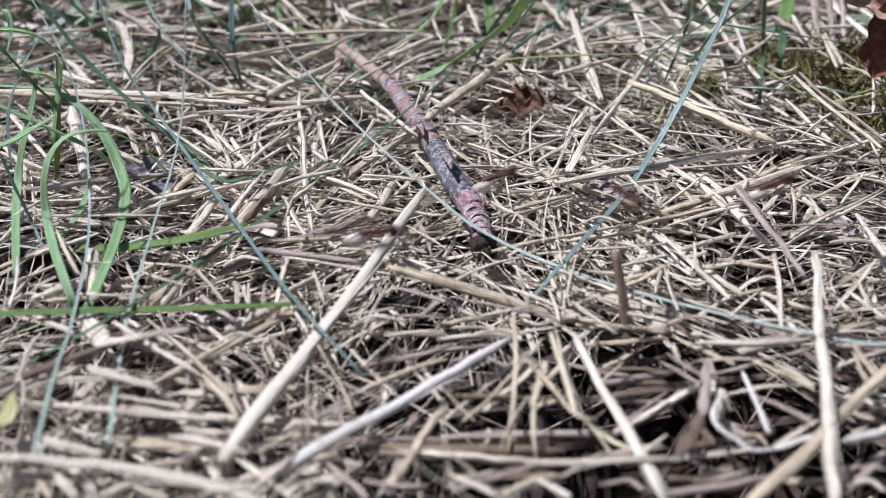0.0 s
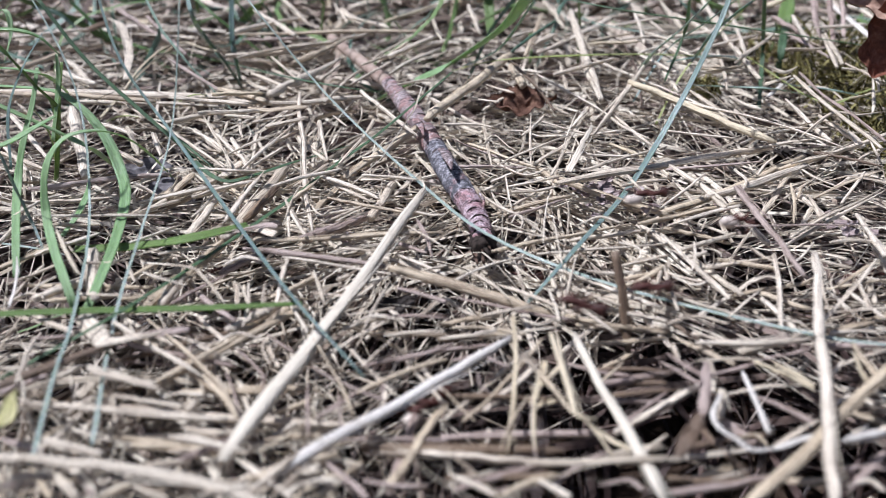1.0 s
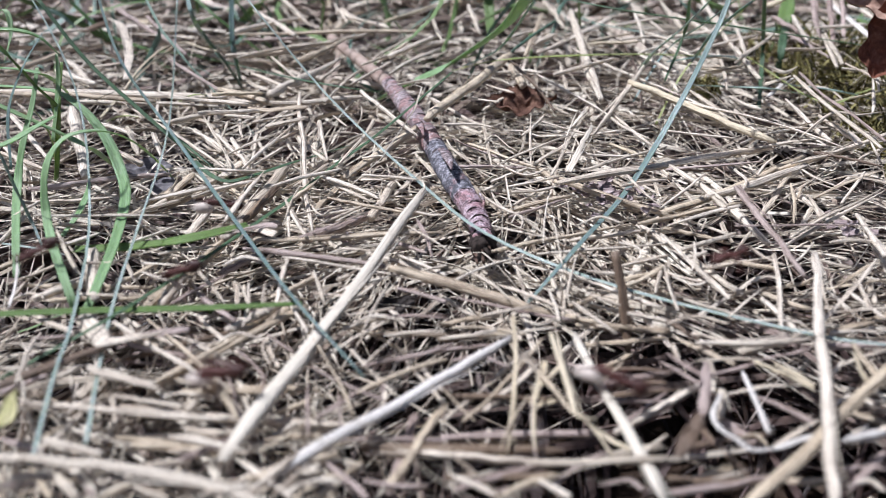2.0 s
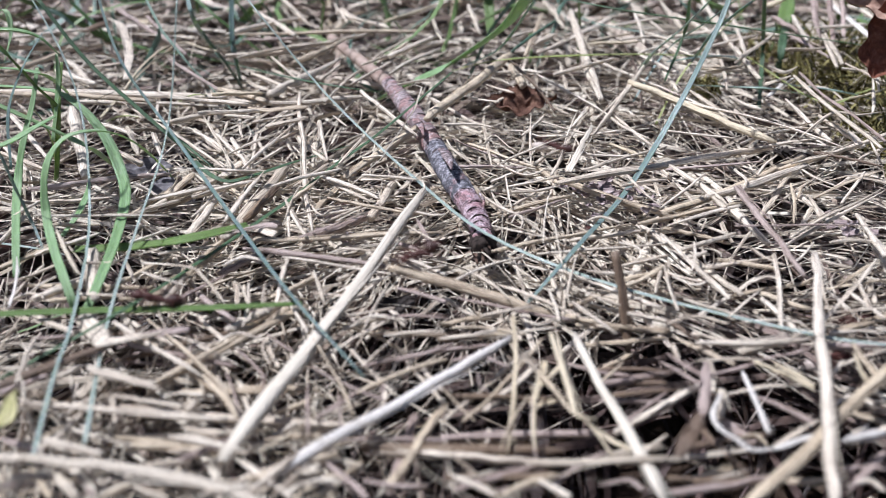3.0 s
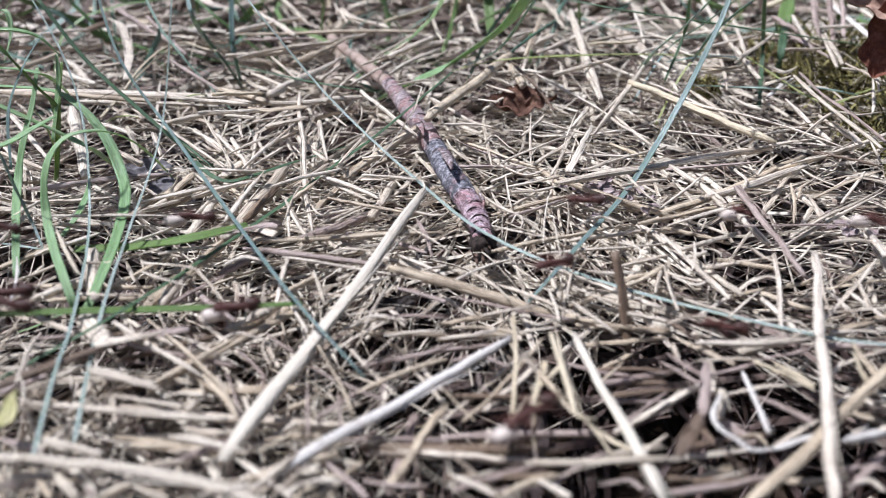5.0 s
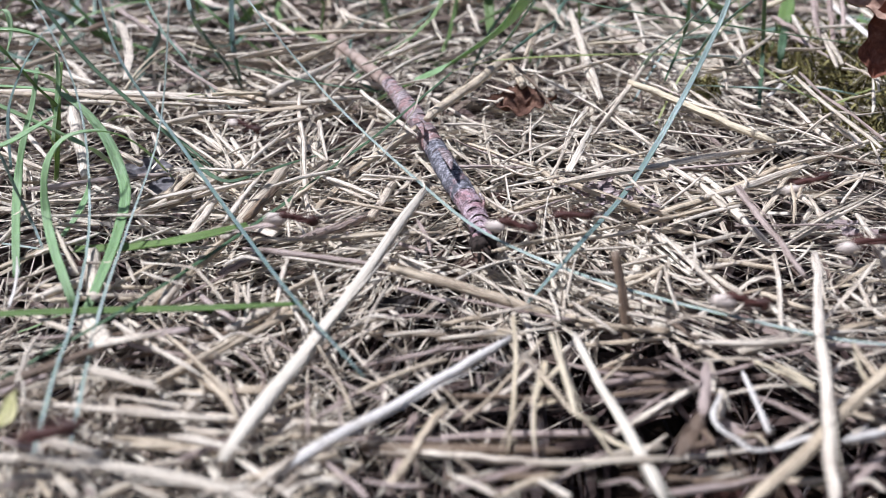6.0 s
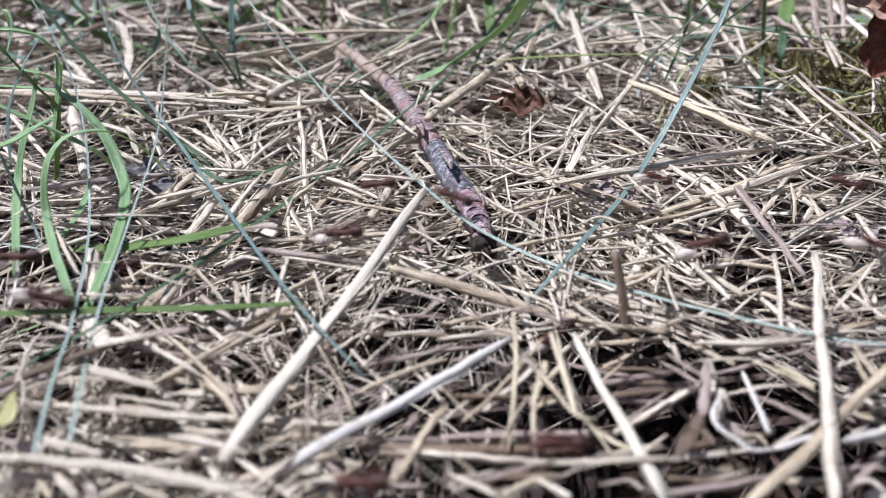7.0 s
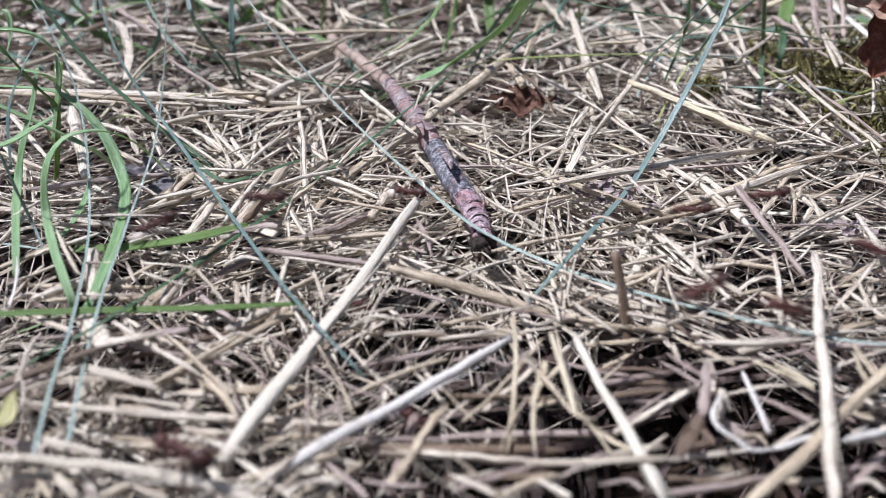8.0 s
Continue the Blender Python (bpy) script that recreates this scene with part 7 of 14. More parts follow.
straw(GREY, 0.42, (-26.8, 54.2, 4.4), (-24.0, 53.9, 4.4), (-21.5, 54.2, 4.4))
straw(GREY, 0.37, (-30.5, 52.8, 4.4), (-28.8, 53.9, 4.4), (-26.5, 54.9, 4.4))
straw(GREY, 0.37, (-41.7, 54.2, 4.4), (-39.7, 54.5, 4.4), (-36.9, 54.2, 4.4))
straw(PALE, 0.34, (-37.5, 61.0, 5.4), (-34.0, 59.6, 5.4), (-30.3, 58.5, 5.4))
straw(PALE, 0.40, (-31.5, 61.3, 4.4), (-27.9, 61.0, 4.4), (-23.9, 61.3, 4.4))
straw(PALE, 0.34, (-24.4, 59.3, 5.4), (-22.4, 60.2, 5.4), (-20.9, 61.0, 5.4))
straw(GREY, 0.39, (-24.2, 74.9, 5.5), (-21.8, 72.4, 5.4), (-19.7, 69.5, 5.4))
straw(PALE, 0.41, (-27.1, 76.0, 5.5), (-25.0, 78.3, 5.6), (-22.0, 77.2, 5.6))
straw(PALE, 0.37, (-30.1, 66.5, 5.4), (-27.8, 66.9, 5.4), (-24.6, 66.5, 5.4))
straw(GREY, 0.33, (-30.5, 71.7, 5.4), (-29.7, 75.1, 5.5), (-29.4, 77.2, 5.6))
straw(GREY, 0.42, (-50.1, 78.7, 4.6), (-46.1, 79.1, 4.6), (-43.2, 78.7, 4.6))
straw(GREY, 0.40, (-38.7, 74.2, 4.4), (-34.6, 73.9, 4.4), (-30.4, 73.1, 4.4))
straw(PALE, 0.76, (-19.5, 54.8, 4.4), (-16.6, 56.2, 4.4), (-13.3, 57.8, 4.4))
straw(PALE, 0.64, (-18.5, 52.8, 4.4), (-15.1, 54.5, 4.4), (-11.9, 55.8, 4.4))
straw(PALE, 0.63, (-19.5, 56.3, 5.4), (-16.5, 53.9, 5.4), (-13.8, 51.6, 5.4))
straw(PALE, 0.56, (-27.2, 58.8, 4.4), (-23.9, 59.1, 4.4), (-20.4, 58.8, 4.4))
straw(GREY, 1.18, (-32.7, 101.8, 7.6), (-29.8, 103.2, 7.6), (-26.7, 104.8, 7.7), (-24.8, 104.5, 7.7), flat=0.2)
straw(PALE, 0.52, (29.0, 72.8, 5.4), (33.0, 73.1, 5.4), (36.8, 72.8, 5.4))
straw(TAN, 0.53, (27.7, 77.8, 5.6), (30.3, 75.1, 5.5), (33.4, 72.2, 5.4))
straw(GREY, 0.45, (29.5, 70.1, 5.4), (33.0, 71.3, 5.4), (36.5, 72.8, 5.4))
straw(DARK, 0.61, (18.0, 75.3, 2.4), (22.1, 75.4, 2.4), (27.3, 74.7, 2.4))
straw(DARK, 0.58, (18.4, 70.4, 2.4), (22.4, 70.9, 2.4), (27.1, 71.4, 2.4))
straw(GREY, 0.61, (14.2, 77.0, 2.4), (18.7, 74.8, 2.4), (22.4, 73.8, 2.4))
straw(GREY, 0.45, (1.0, 72.8, 5.4), (4.3, 73.8, 5.4), (7.5, 71.7, 5.4))
straw(PALE, 0.55, (-0.3, 77.2, 5.6), (3.1, 77.7, 5.6), (6.6, 78.9, 5.6))
straw(PALE, 0.26, (10.4, 105.4, 7.7), (11.5, 108.3, 7.8), (12.1, 106.0, 7.7), (11.5, 103.6, 7.6))
straw(PALE, 0.26, (38.4, 104.5, 7.7), (39.3, 106.4, 7.7), (40.3, 106.8, 7.7), (39.2, 104.5, 7.7), (38.1, 102.3, 7.6))
straw(PALE, 0.22, (52.2, 89.5, 8.1), (50.8, 87.6, 7.5), (50.6, 85.6, 6.9))
straw(PALE, 0.28, (-3.9, 112.2, 9.0), (-3.0, 116.7, 8.6), (-3.5, 121.8, 8.2))
straw(PALE, 0.22, (-27.4, 86.7, 8.0), (-26.3, 86.5, 7.6), (-25.6, 85.0, 7.2), (-26.4, 84.3, 6.9))
straw(PALE, 0.86, (-63.8, 140.9, 6.8), (-55.9, 133.9, 6.5))
straw(PALE, 1.05, (-75.8, 157.0, 7.3), (-68.6, 153.2, 7.2), (-62.1, 148.5, 7.1))
straw(PALE, 1.12, (-65.6, 153.5, 7.2), (-57.9, 138.0, 6.7))
straw(PALE, 0.87, (-58.0, 147.2, 8.1), (-52.5, 135.3, 7.7))
straw(PALE, 1.35, (-50.9, 151.2, 7.2), (-45.9, 144.9, 6.9), (-42.3, 140.0, 6.8))
straw(PALE, 0.85, (-84.9, 139.4, 6.7), (-78.6, 135.2, 6.6), (-72.5, 131.3, 6.4))
straw(PALE, 1.39, (-98.0, 193.8, 9.0), (-88.9, 186.0, 8.9), (-82.8, 180.9, 8.9))
straw(PALE, 1.00, (-91.3, 157.4, 8.4), (-79.6, 142.4, 8.0), (-71.8, 132.6, 7.6))
straw(PALE, 0.68, (-43.2, 62.7, 7.4), (-37.4, 62.0, 7.4), (-30.8, 61.2, 7.4), (-21.5, 60.1, 7.4))
straw(GOLD, 0.37, (13.0, 73.8, 8.6), (13.4, 69.5, 7.7), (13.8, 64.7, 6.9), (14.2, 62.0, 6.4))
straw(GOLD, 0.33, (14.1, 62.2, 6.4), (15.3, 59.6, 6.0), (16.9, 55.4, 5.4))
straw(GOLD, 0.29, (10.3, 67.9, 7.4), (9.2, 61.8, 6.2), (9.0, 58.1, 5.4))
straw(TAN, 0.55, (9.6, 71.4, 6.4), (11.9, 66.0, 6.4), (13.2, 62.3, 6.4))
straw(PALE, 0.53, (7.7, 54.9, 6.4), (13.6, 55.1, 6.4), (18.5, 55.5, 6.4), (22.5, 55.6, 6.4))
straw(WHITE, 0.44, (28.3, 63.0, 8.4), (26.8, 60.5, 8.0), (26.7, 58.5, 7.7), (28.2, 57.0, 7.2), (29.3, 56.2, 6.8), (31.8, 56.8, 6.4))
straw(WHITE, 0.50, (31.5, 56.8, 6.4), (34.5, 58.1, 6.4), (37.5, 59.4, 6.4))
straw(WHITE, 0.47, (32.4, 68.1, 7.4), (32.6, 64.3, 6.5), (32.9, 60.4, 5.4))
straw(GREY, 1.12, (29.1, 70.0, 7.4), (27.0, 64.0, 7.4), (25.5, 60.2, 7.4), flat=0.2)
straw(DARK, 1.22, (25.7, 60.8, 7.4), (24.1, 58.5, 6.5), (22.0, 56.0, 5.4), flat=0.2)
straw(GREY, 0.75, (25.1, 71.5, 7.5), (26.8, 69.9, 6.9), (28.4, 68.7, 6.4), flat=0.2)
straw(PALE, 0.86, (29.6, 75.0, 6.5), (36.0, 74.7, 6.5), (43.6, 75.7, 6.6))
straw(GOLD, 0.56, (35.1, 71.4, 6.4), (38.4, 69.4, 5.8), (40.4, 67.3, 5.4))
straw(WHITE, 0.71, (38.1, 57.0, 7.4), (43.0, 58.3, 7.4))
straw(TAN, 0.63, (47.6, 75.7, 6.6), (47.6, 70.2, 6.4), (47.3, 66.2, 6.4))
straw(GREY, 0.66, (33.3, 66.5, 5.4), (36.4, 64.9, 4.9), (38.9, 63.5, 4.4))
straw(TAN, 0.65, (31.4, 54.9, 4.4), (34.6, 54.8, 4.4), (38.7, 55.7, 4.4))
straw(GREY, 0.65, (37.7, 53.5, 4.4), (40.8, 56.2, 4.4), (44.0, 58.8, 4.4))
straw(PALE, 0.70, (-38.6, 57.3, 7.4), (-36.2, 56.5, 7.4), (-31.7, 55.0, 7.4))
straw(PALE, 0.80, (-38.7, 68.4, 7.4), (-35.1, 67.7, 6.9), (-31.0, 67.1, 6.4))
straw(TAN, 0.83, (-31.2, 67.5, 6.4), (-28.3, 71.2, 6.4), (-23.8, 76.6, 6.6))
straw(PALE, 0.71, (-39.1, 77.4, 7.7), (-34.7, 74.2, 7.2), (-30.2, 71.4, 6.8), (-26.1, 68.5, 6.4))
straw(TAN, 0.54, (-26.3, 68.7, 6.4), (-23.3, 65.4, 5.9), (-20.9, 62.3, 5.4))
straw(TAN, 0.44, (-35.4, 78.2, 7.7), (-30.1, 73.3, 7.2), (-24.1, 66.7, 6.7), (-20.8, 61.7, 6.4))
straw(GREY, 1.05, (-37.8, 73.4, 7.5), (-34.2, 74.9, 7.6), (-29.9, 76.2, 7.6), flat=0.2)
straw(TAN, 0.81, (-29.1, 68.6, 4.4), (-22.2, 68.6, 4.4), (-16.5, 68.4, 4.4))
straw(TAN, 0.70, (-18.1, 53.7, 5.4), (-14.2, 55.7, 5.4), (-10.1, 57.5, 5.4))
straw(PALE, 0.77, (-35.7, 53.8, 6.4), (-34.1, 52.1, 6.4), (-32.5, 50.5, 6.4))
straw(PALE, 0.68, (-35.0, 55.2, 5.4), (-31.7, 52.3, 5.4))
straw(TAN, 0.73, (-27.5, 53.0, 5.4), (-23.7, 53.2, 5.4), (-21.4, 52.7, 5.4))
straw(PALE, 0.63, (-40.2, 53.9, 5.4), (-38.3, 54.4, 5.4), (-35.7, 54.5, 5.4))
straw(TAN, 0.68, (-31.0, 51.6, 5.4), (-28.4, 53.5, 5.4), (-25.7, 54.8, 5.4))
straw(PALE, 0.62, (-30.9, 54.5, 5.4), (-27.5, 52.7, 5.4), (-24.7, 51.5, 5.4))
straw(TAN, 0.63, (-13.5, 51.5, 5.4), (-11.5, 53.4, 5.4), (-9.3, 54.8, 5.4))
straw(GREY, 0.63, (-11.0, 56.1, 5.4), (-8.7, 53.7, 5.4), (-6.8, 51.5, 5.4))
straw(PALE, 0.70, (-26.5, 62.2, 4.4), (-22.8, 61.5, 4.4), (-19.9, 61.5, 4.4))
straw(TAN, 0.69, (-33.8, 61.3, 4.4), (-30.0, 60.5, 4.4), (-26.3, 59.5, 4.4))
straw(GREY, 0.68, (-45.1, 60.9, 4.4), (-42.3, 59.8, 4.4), (-39.7, 59.1, 4.4))
straw(TAN, 0.63, (-18.0, 60.5, 4.4), (-15.2, 61.0, 4.4), (-12.4, 61.2, 4.4))
straw(TAN, 0.57, (4.9, 51.6, 5.4), (7.7, 53.4, 5.4), (11.0, 54.8, 5.4))
straw(PALE, 0.52, (0.8, 54.5, 5.4), (3.4, 53.0, 5.4), (5.4, 51.5, 5.4))
straw(PALE, 0.92, (-33.3, 105.4, 7.7), (-32.3, 115.4, 8.0), (-31.1, 126.1, 8.4))
straw(PALE, 0.66, (-40.6, 114.5, 8.0), (-36.1, 118.4, 8.1), (-31.0, 121.8, 8.2))
straw(PALE, 0.78, (-28.7, 119.0, 8.1), (-23.6, 123.1, 8.3), (-18.1, 126.6, 8.4))
straw(PALE, 0.59, (-43.1, 126.6, 8.4), (-35.8, 125.3, 8.4), (-31.0, 125.6, 8.4))
straw(TAN, 0.75, (-24.1, 114.1, 8.0), (-22.5, 118.1, 8.1), (-21.4, 121.8, 8.2))
straw(PALE, 1.44, (76.3, 269.9, 10.5), (78.3, 250.5, 10.5), (79.7, 230.6, 10.5))
straw(PALE, 1.26, (61.2, 203.0, 10.2), (77.0, 217.4, 10.4), (92.8, 230.6, 10.5))
straw(PALE, 0.98, (60.1, 186.1, 10.0), (71.0, 189.8, 10.0), (76.8, 190.3, 10.0))
straw(PALE, 1.68, (91.1, 283.5, 10.5), (88.9, 259.7, 10.5), (87.0, 237.2, 10.5))
straw(PALE, 1.19, (97.5, 269.9, 10.5), (87.5, 231.3, 10.5), (79.9, 204.2, 10.2))
straw(PALE, 1.59, (-64.1, 230.6, 10.5), (-55.4, 245.5, 10.5), (-44.4, 259.5, 10.5))
straw(PALE, 1.24, (-54.2, 203.0, 10.2), (-44.1, 213.2, 10.3), (-30.9, 221.6, 10.4))
straw(PALE, 1.43, (-64.8, 272.1, 10.5), (-52.3, 247.2, 10.5), (-43.4, 229.0, 10.5))
straw(TAN, 1.38, (-38.3, 197.0, 10.1), (-33.0, 209.0, 10.3), (-28.3, 224.5, 10.4))
straw(PALE, 1.46, (-36.2, 269.9, 10.5), (-25.9, 252.8, 10.5), (-16.3, 240.6, 10.5))
straw(PALE, 0.71, (-26.9, 58.8, 6.4), (-22.7, 57.8, 6.4), (-18.6, 56.6, 6.4))
straw(PALE, 0.63, (-17.4, 51.3, 6.4), (-15.5, 53.8, 6.4), (-13.7, 56.6, 6.4))
straw(PALE, 0.66, (-22.0, 50.5, 6.4), (-19.8, 51.6, 6.4), (-17.1, 52.3, 6.4))
straw(PALE, 0.62, (-13.5, 52.1, 6.4), (-11.2, 52.7, 6.4), (-9.2, 52.7, 6.4))
straw(PALE, 0.63, (-28.6, 54.3, 6.4), (-26.2, 55.0, 6.4), (-24.1, 55.2, 6.4))
straw(PALE, 1.67, (78.8, 292.0, 11.5), (74.4, 259.3, 11.5), (70.7, 229.6, 11.5))
straw(PALE, 1.20, (60.6, 216.1, 11.4), (60.8, 204.8, 11.3), (61.0, 192.8, 11.1))
straw(PALE, 1.12, (59.2, 228.8, 11.5), (62.1, 222.1, 11.5), (65.1, 214.0, 11.4))
straw(PALE, 1.27, (105.7, 239.0, 14.5), (99.7, 218.6, 14.5), (95.6, 203.9, 14.4))
straw(PALE, 1.12, (104.0, 219.9, 14.5), (112.8, 221.8, 14.5), (121.0, 224.9, 14.5))
straw(PALE, 0.84, (102.3, 210.7, 14.5), (95.7, 191.2, 14.3), (90.2, 175.1, 14.1))
straw(PALE, 0.76, (94.4, 180.2, 14.1), (94.4, 170.6, 14.0), (94.0, 162.1, 13.9))
straw(PALE, 0.87, (87.7, 198.3, 13.3), (93.6, 198.6, 13.3), (99.2, 200.8, 13.3))
straw(PALE, 1.02, (92.0, 217.2, 13.5), (78.6, 197.1, 13.3), (70.0, 184.4, 13.1))
straw(PALE, 0.79, (77.0, 181.2, 13.1), (79.0, 176.2, 13.0), (83.9, 181.2, 13.1))
straw(TAN, 0.93, (61.0, 177.1, 13.0), (66.2, 179.2, 13.1), (70.9, 182.3, 13.1))
straw(PALE, 0.79, (108.8, 197.1, 13.3), (101.5, 179.9, 13.1), (93.2, 161.5, 12.8))


def gather(name, material, label):
    """The thin loose straws of one colour, joined."""
    verts, faces, uvs, o = [], [], [], 0
    for v, f, uv in loose[name]:
        verts.append(v)
        uvs.append(uv)
        faces += [tuple(i + o for i in q) for q in f]
        o += len(v)
    tagged(new("loose_straw", make("loose_straw", np.concatenate(verts), faces, material, np.concatenate(uvs))), label, "dry grass", kind="stuff")


for name, material, label in (("pale_straw", PALE_LOOSE, "thin pale straws lying loose on the hay"), ("white_straw", WHITE_LOOSE, "thin white straws lying loose on the hay"),
                              ("tan_straw", TAN_LOOSE, "thin tan straws lying loose on the hay"), ("grey_straw", GREY_LOOSE, "thin grey straws lying loose on the hay"),
                              ("dark_straw", DARK_LOOSE, "thin dark straws lying loose on the hay"), ("golden_straw", GOLD_LOOSE, "thin golden straws lying loose on the hay")):
    if name in loose:
        gather(name, material, label)

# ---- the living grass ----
SWAY = blade(SHEEN, [(-0.0354, 0.0576, 0.0055), (-0.0344, 0.0575, 0.0080), (-0.0390, 0.0712, 0.0065), (-0.0423, 0.0849, 0.0073), (-0.0443, 0.1000, 0.0098), (-0.0440, 0.1180, 0.0192), (-0.0428, 0.1300, 0.0399)], 0.00042, "thin blue-green grass blade, painted pale with the sky's sheen", 1.00, 0.50)
blade(SHEEN, [(-0.0395, 0.0558, 0.0049), (-0.0384, 0.0560, 0.0076), (-0.0413, 0.0667, 0.0082), (-0.0451, 0.0797, 0.0072), (-0.0535, 0.1050, 0.0074), (-0.0583, 0.1200, 0.0176), (-0.0640, 0.1300, 0.0272), (-0.0732, 0.1400, 0.0376)], 0.00041, "thin blue-green grass blade, painted pale with the sky's sheen", 1.00, 0.60)
blade(BLUE, [(-0.0086, 0.0683, 0.0065), (-0.0180, 0.0799, 0.0095), (-0.0289, 0.0989, 0.0099), (-0.0482, 0.1300, 0.0143), (-0.0586, 0.1400, 0.0239), (-0.0652, 0.1500, 0.0363)], 0.00064, "thin blue-green grass blade arching over the hay", 0.50, 0.70)
blade(SHEEN, [(0.0509, 0.0724, 0.0078), (0.0437, 0.0774, 0.0062), (0.0242, 0.0902, 0.0051), (0.0081, 0.1033, 0.0059), (-0.0033, 0.1231, 0.0064), (-0.0230, 0.1500, 0.0148), (-0.0413, 0.1650, 0.0320)], 0.00071, "thin blue-green grass blade, painted pale with the sky's sheen", 0.70, 0.60)
blade(BLUE, [(0.0113, 0.0900, 0.0025), (0.0194, 0.0996, 0.0064), (0.0329, 0.1253, 0.0055), (0.0434, 0.1380, 0.0161), (0.0508, 0.1450, 0.0290), (0.0544, 0.1500, 0.0363)], 0.00110, "thin blue-green grass blade arching over the hay", 0.40, 0.80)
blade(BLUE, [(0.0050, 0.1900, 0.0110), (0.0126, 0.1800, 0.0171), (0.0166, 0.1700, 0.0253), (0.0198, 0.1600, 0.0338)], 0.00080, "thin blue-green grass blade arching over the hay", 0.80, 0.60)
blade(GREEN, [(-0.0168, 0.2014, -0.0006), (-0.0076, 0.1886, 0.0071), (0.0010, 0.1950, 0.0096), (0.0138, 0.1850, 0.0205), (0.0181, 0.1750, 0.0287), (0.0199, 0.1700, 0.0329)], 0.00340, "fresh green grass blade growing out of the hay", 0.60, 0.90)
blade(LIME, [(0.0024, 0.1990, 0.0077), (0.0134, 0.1900, 0.0124), (0.0301, 0.1900, 0.0135), (0.0508, 0.1950, 0.0128), (0.0757, 0.2000, 0.0109)], 0.00107, "yellow-green grass blade lying over the hay", 0.50, 0.30)
blade(DEEP, [(0.0278, 0.2000, 0.0260), (0.0428, 0.1900, 0.0245), (0.0678, 0.1900, 0.0210), (0.0875, 0.1900, 0.0183), (0.1104, 0.1900, 0.0151)], 0.00126, "dark green thin grass blade over the hay", 0.60, 0.30)
blade(DEEP, [(0.0785, 0.1856, 0.0012), (0.0865, 0.2089, 0.0091), (0.0803, 0.2000, 0.0280)], 0.00112, "dark green thin grass blade over the hay", 0.80, 0.80)
blade(VIVID, [(0.1062, 0.2449, 0.0079), (0.1088, 0.2507, 0.0138), (0.1255, 0.2900, 0.0169)], 0.00456, "bright fresh green grass blade lying over the hay", 0.80, 0.40)
blade(DEEP, [(0.0936, 0.2129, 0.0019), (0.0945, 0.2164, 0.0106), (0.1057, 0.2421, 0.0119)], 0.00224, "dark green thin grass blade over the hay", 0.50, 0.80)
blade(VIVID, [(-0.0564, 0.0811, 0.0064), (-0.0467, 0.0816, 0.0066), (-0.0342, 0.0818, 0.0068), (-0.0249, 0.0818, 0.0072), (-0.0179, 0.0836, 0.0066)], 0.00139, "bright fresh green grass blade lying over the hay", 0.90, 0.60)
blade(VIVID, [(-0.0562, 0.1038, 0.0038), (-0.0466, 0.1038, 0.0042), (-0.0370, 0.0991, 0.0078), (-0.0295, 0.1055, 0.0072)], 0.00340, "bright fresh green grass blade lying over the hay", 0.60, 0.50)
blade(DEEP, [(-0.0768, 0.1500, 0.0342), (-0.0675, 0.1450, 0.0233), (-0.0575, 0.1400, 0.0155), (-0.0466, 0.1350, 0.0078), (-0.0417, 0.1410, 0.0000)], 0.00097, "dark green thin grass blade over the hay", 0.80, 0.40)
blade(DEEP, [(-0.0446, 0.1300, 0.0085), (-0.0398, 0.1234, 0.0082), (-0.0368, 0.1225, 0.0075), (-0.0338, 0.1245, 0.0075), (-0.0277, 0.1340, 0.0067), (-0.0205, 0.1618, 0.0003)], 0.00125, "dark green thin grass blade over the hay", 0.60, 0.30)
blade(DEEP, [(-0.0500, 0.0704, 0.0046), (-0.0406, 0.0774, 0.0077), (-0.0359, 0.0944, 0.0055), (-0.0307, 0.1061, 0.0058), (-0.0247, 0.1188, 0.0065), (-0.0192, 0.1292, 0.0081), (-0.0128, 0.1400, 0.0098), (-0.0054, 0.1500, 0.0134), (0.0019, 0.1600, 0.0170)], 0.00079, "dark green thin grass blade over the hay", 0.60, 0.60)
blade(BLUE, [(-0.0642, 0.2000, 0.0267), (-0.0631, 0.2000, 0.0198), (-0.0756, 0.2535, 0.0017)], 0.00119, "thin blue-green grass blade arching over the hay", 0.80, 0.50)
blade(BLUE, [(-0.0582, 0.2200, 0.0236), (-0.0582, 0.2150, 0.0109), (-0.0578, 0.2167, 0.0009)], 0.00156, "thin blue-green grass blade arching over the hay", 0.80, 0.60)
blade(DEEP, [(0.0535, 0.1834, 0.0089), (0.0572, 0.1850, 0.0202), (0.0557, 0.1800, 0.0297)], 0.00096, "dark green thin grass blade over the hay", 0.60, 0.50)
blade(SHEEN, [(0.0648, 0.2091, 0.0013), (0.0677, 0.1757, 0.0096), (0.0769, 0.1726, 0.0098), (0.0989, 0.1977, 0.0006)], 0.00136, "thin blue-green grass blade, painted pale with the sky's sheen", 0.60, 0.50)
blade(BLUE, [(0.0553, 0.1900, 0.0121), (0.0663, 0.1900, 0.0135), (0.0735, 0.1900, 0.0121), (0.0754, 0.2126, 0.0004)], 0.00116, "thin blue-green grass blade arching over the hay", 0.60, 0.50)
blade(VIVID, [(-0.0781, 0.3070, -0.0002), (-0.0677, 0.2887, 0.0083), (-0.0601, 0.2900, 0.0150)], 0.00455, "bright fresh green grass blade lying over the hay", 0.70, 0.60)
blade(VIVID, [(0.0173, 0.2852, -0.0001), (0.0172, 0.2983, 0.0077), (0.0160, 0.3000, 0.0155)], 0.00397, "bright fresh green grass blade lying over the hay", 0.70, 0.60)
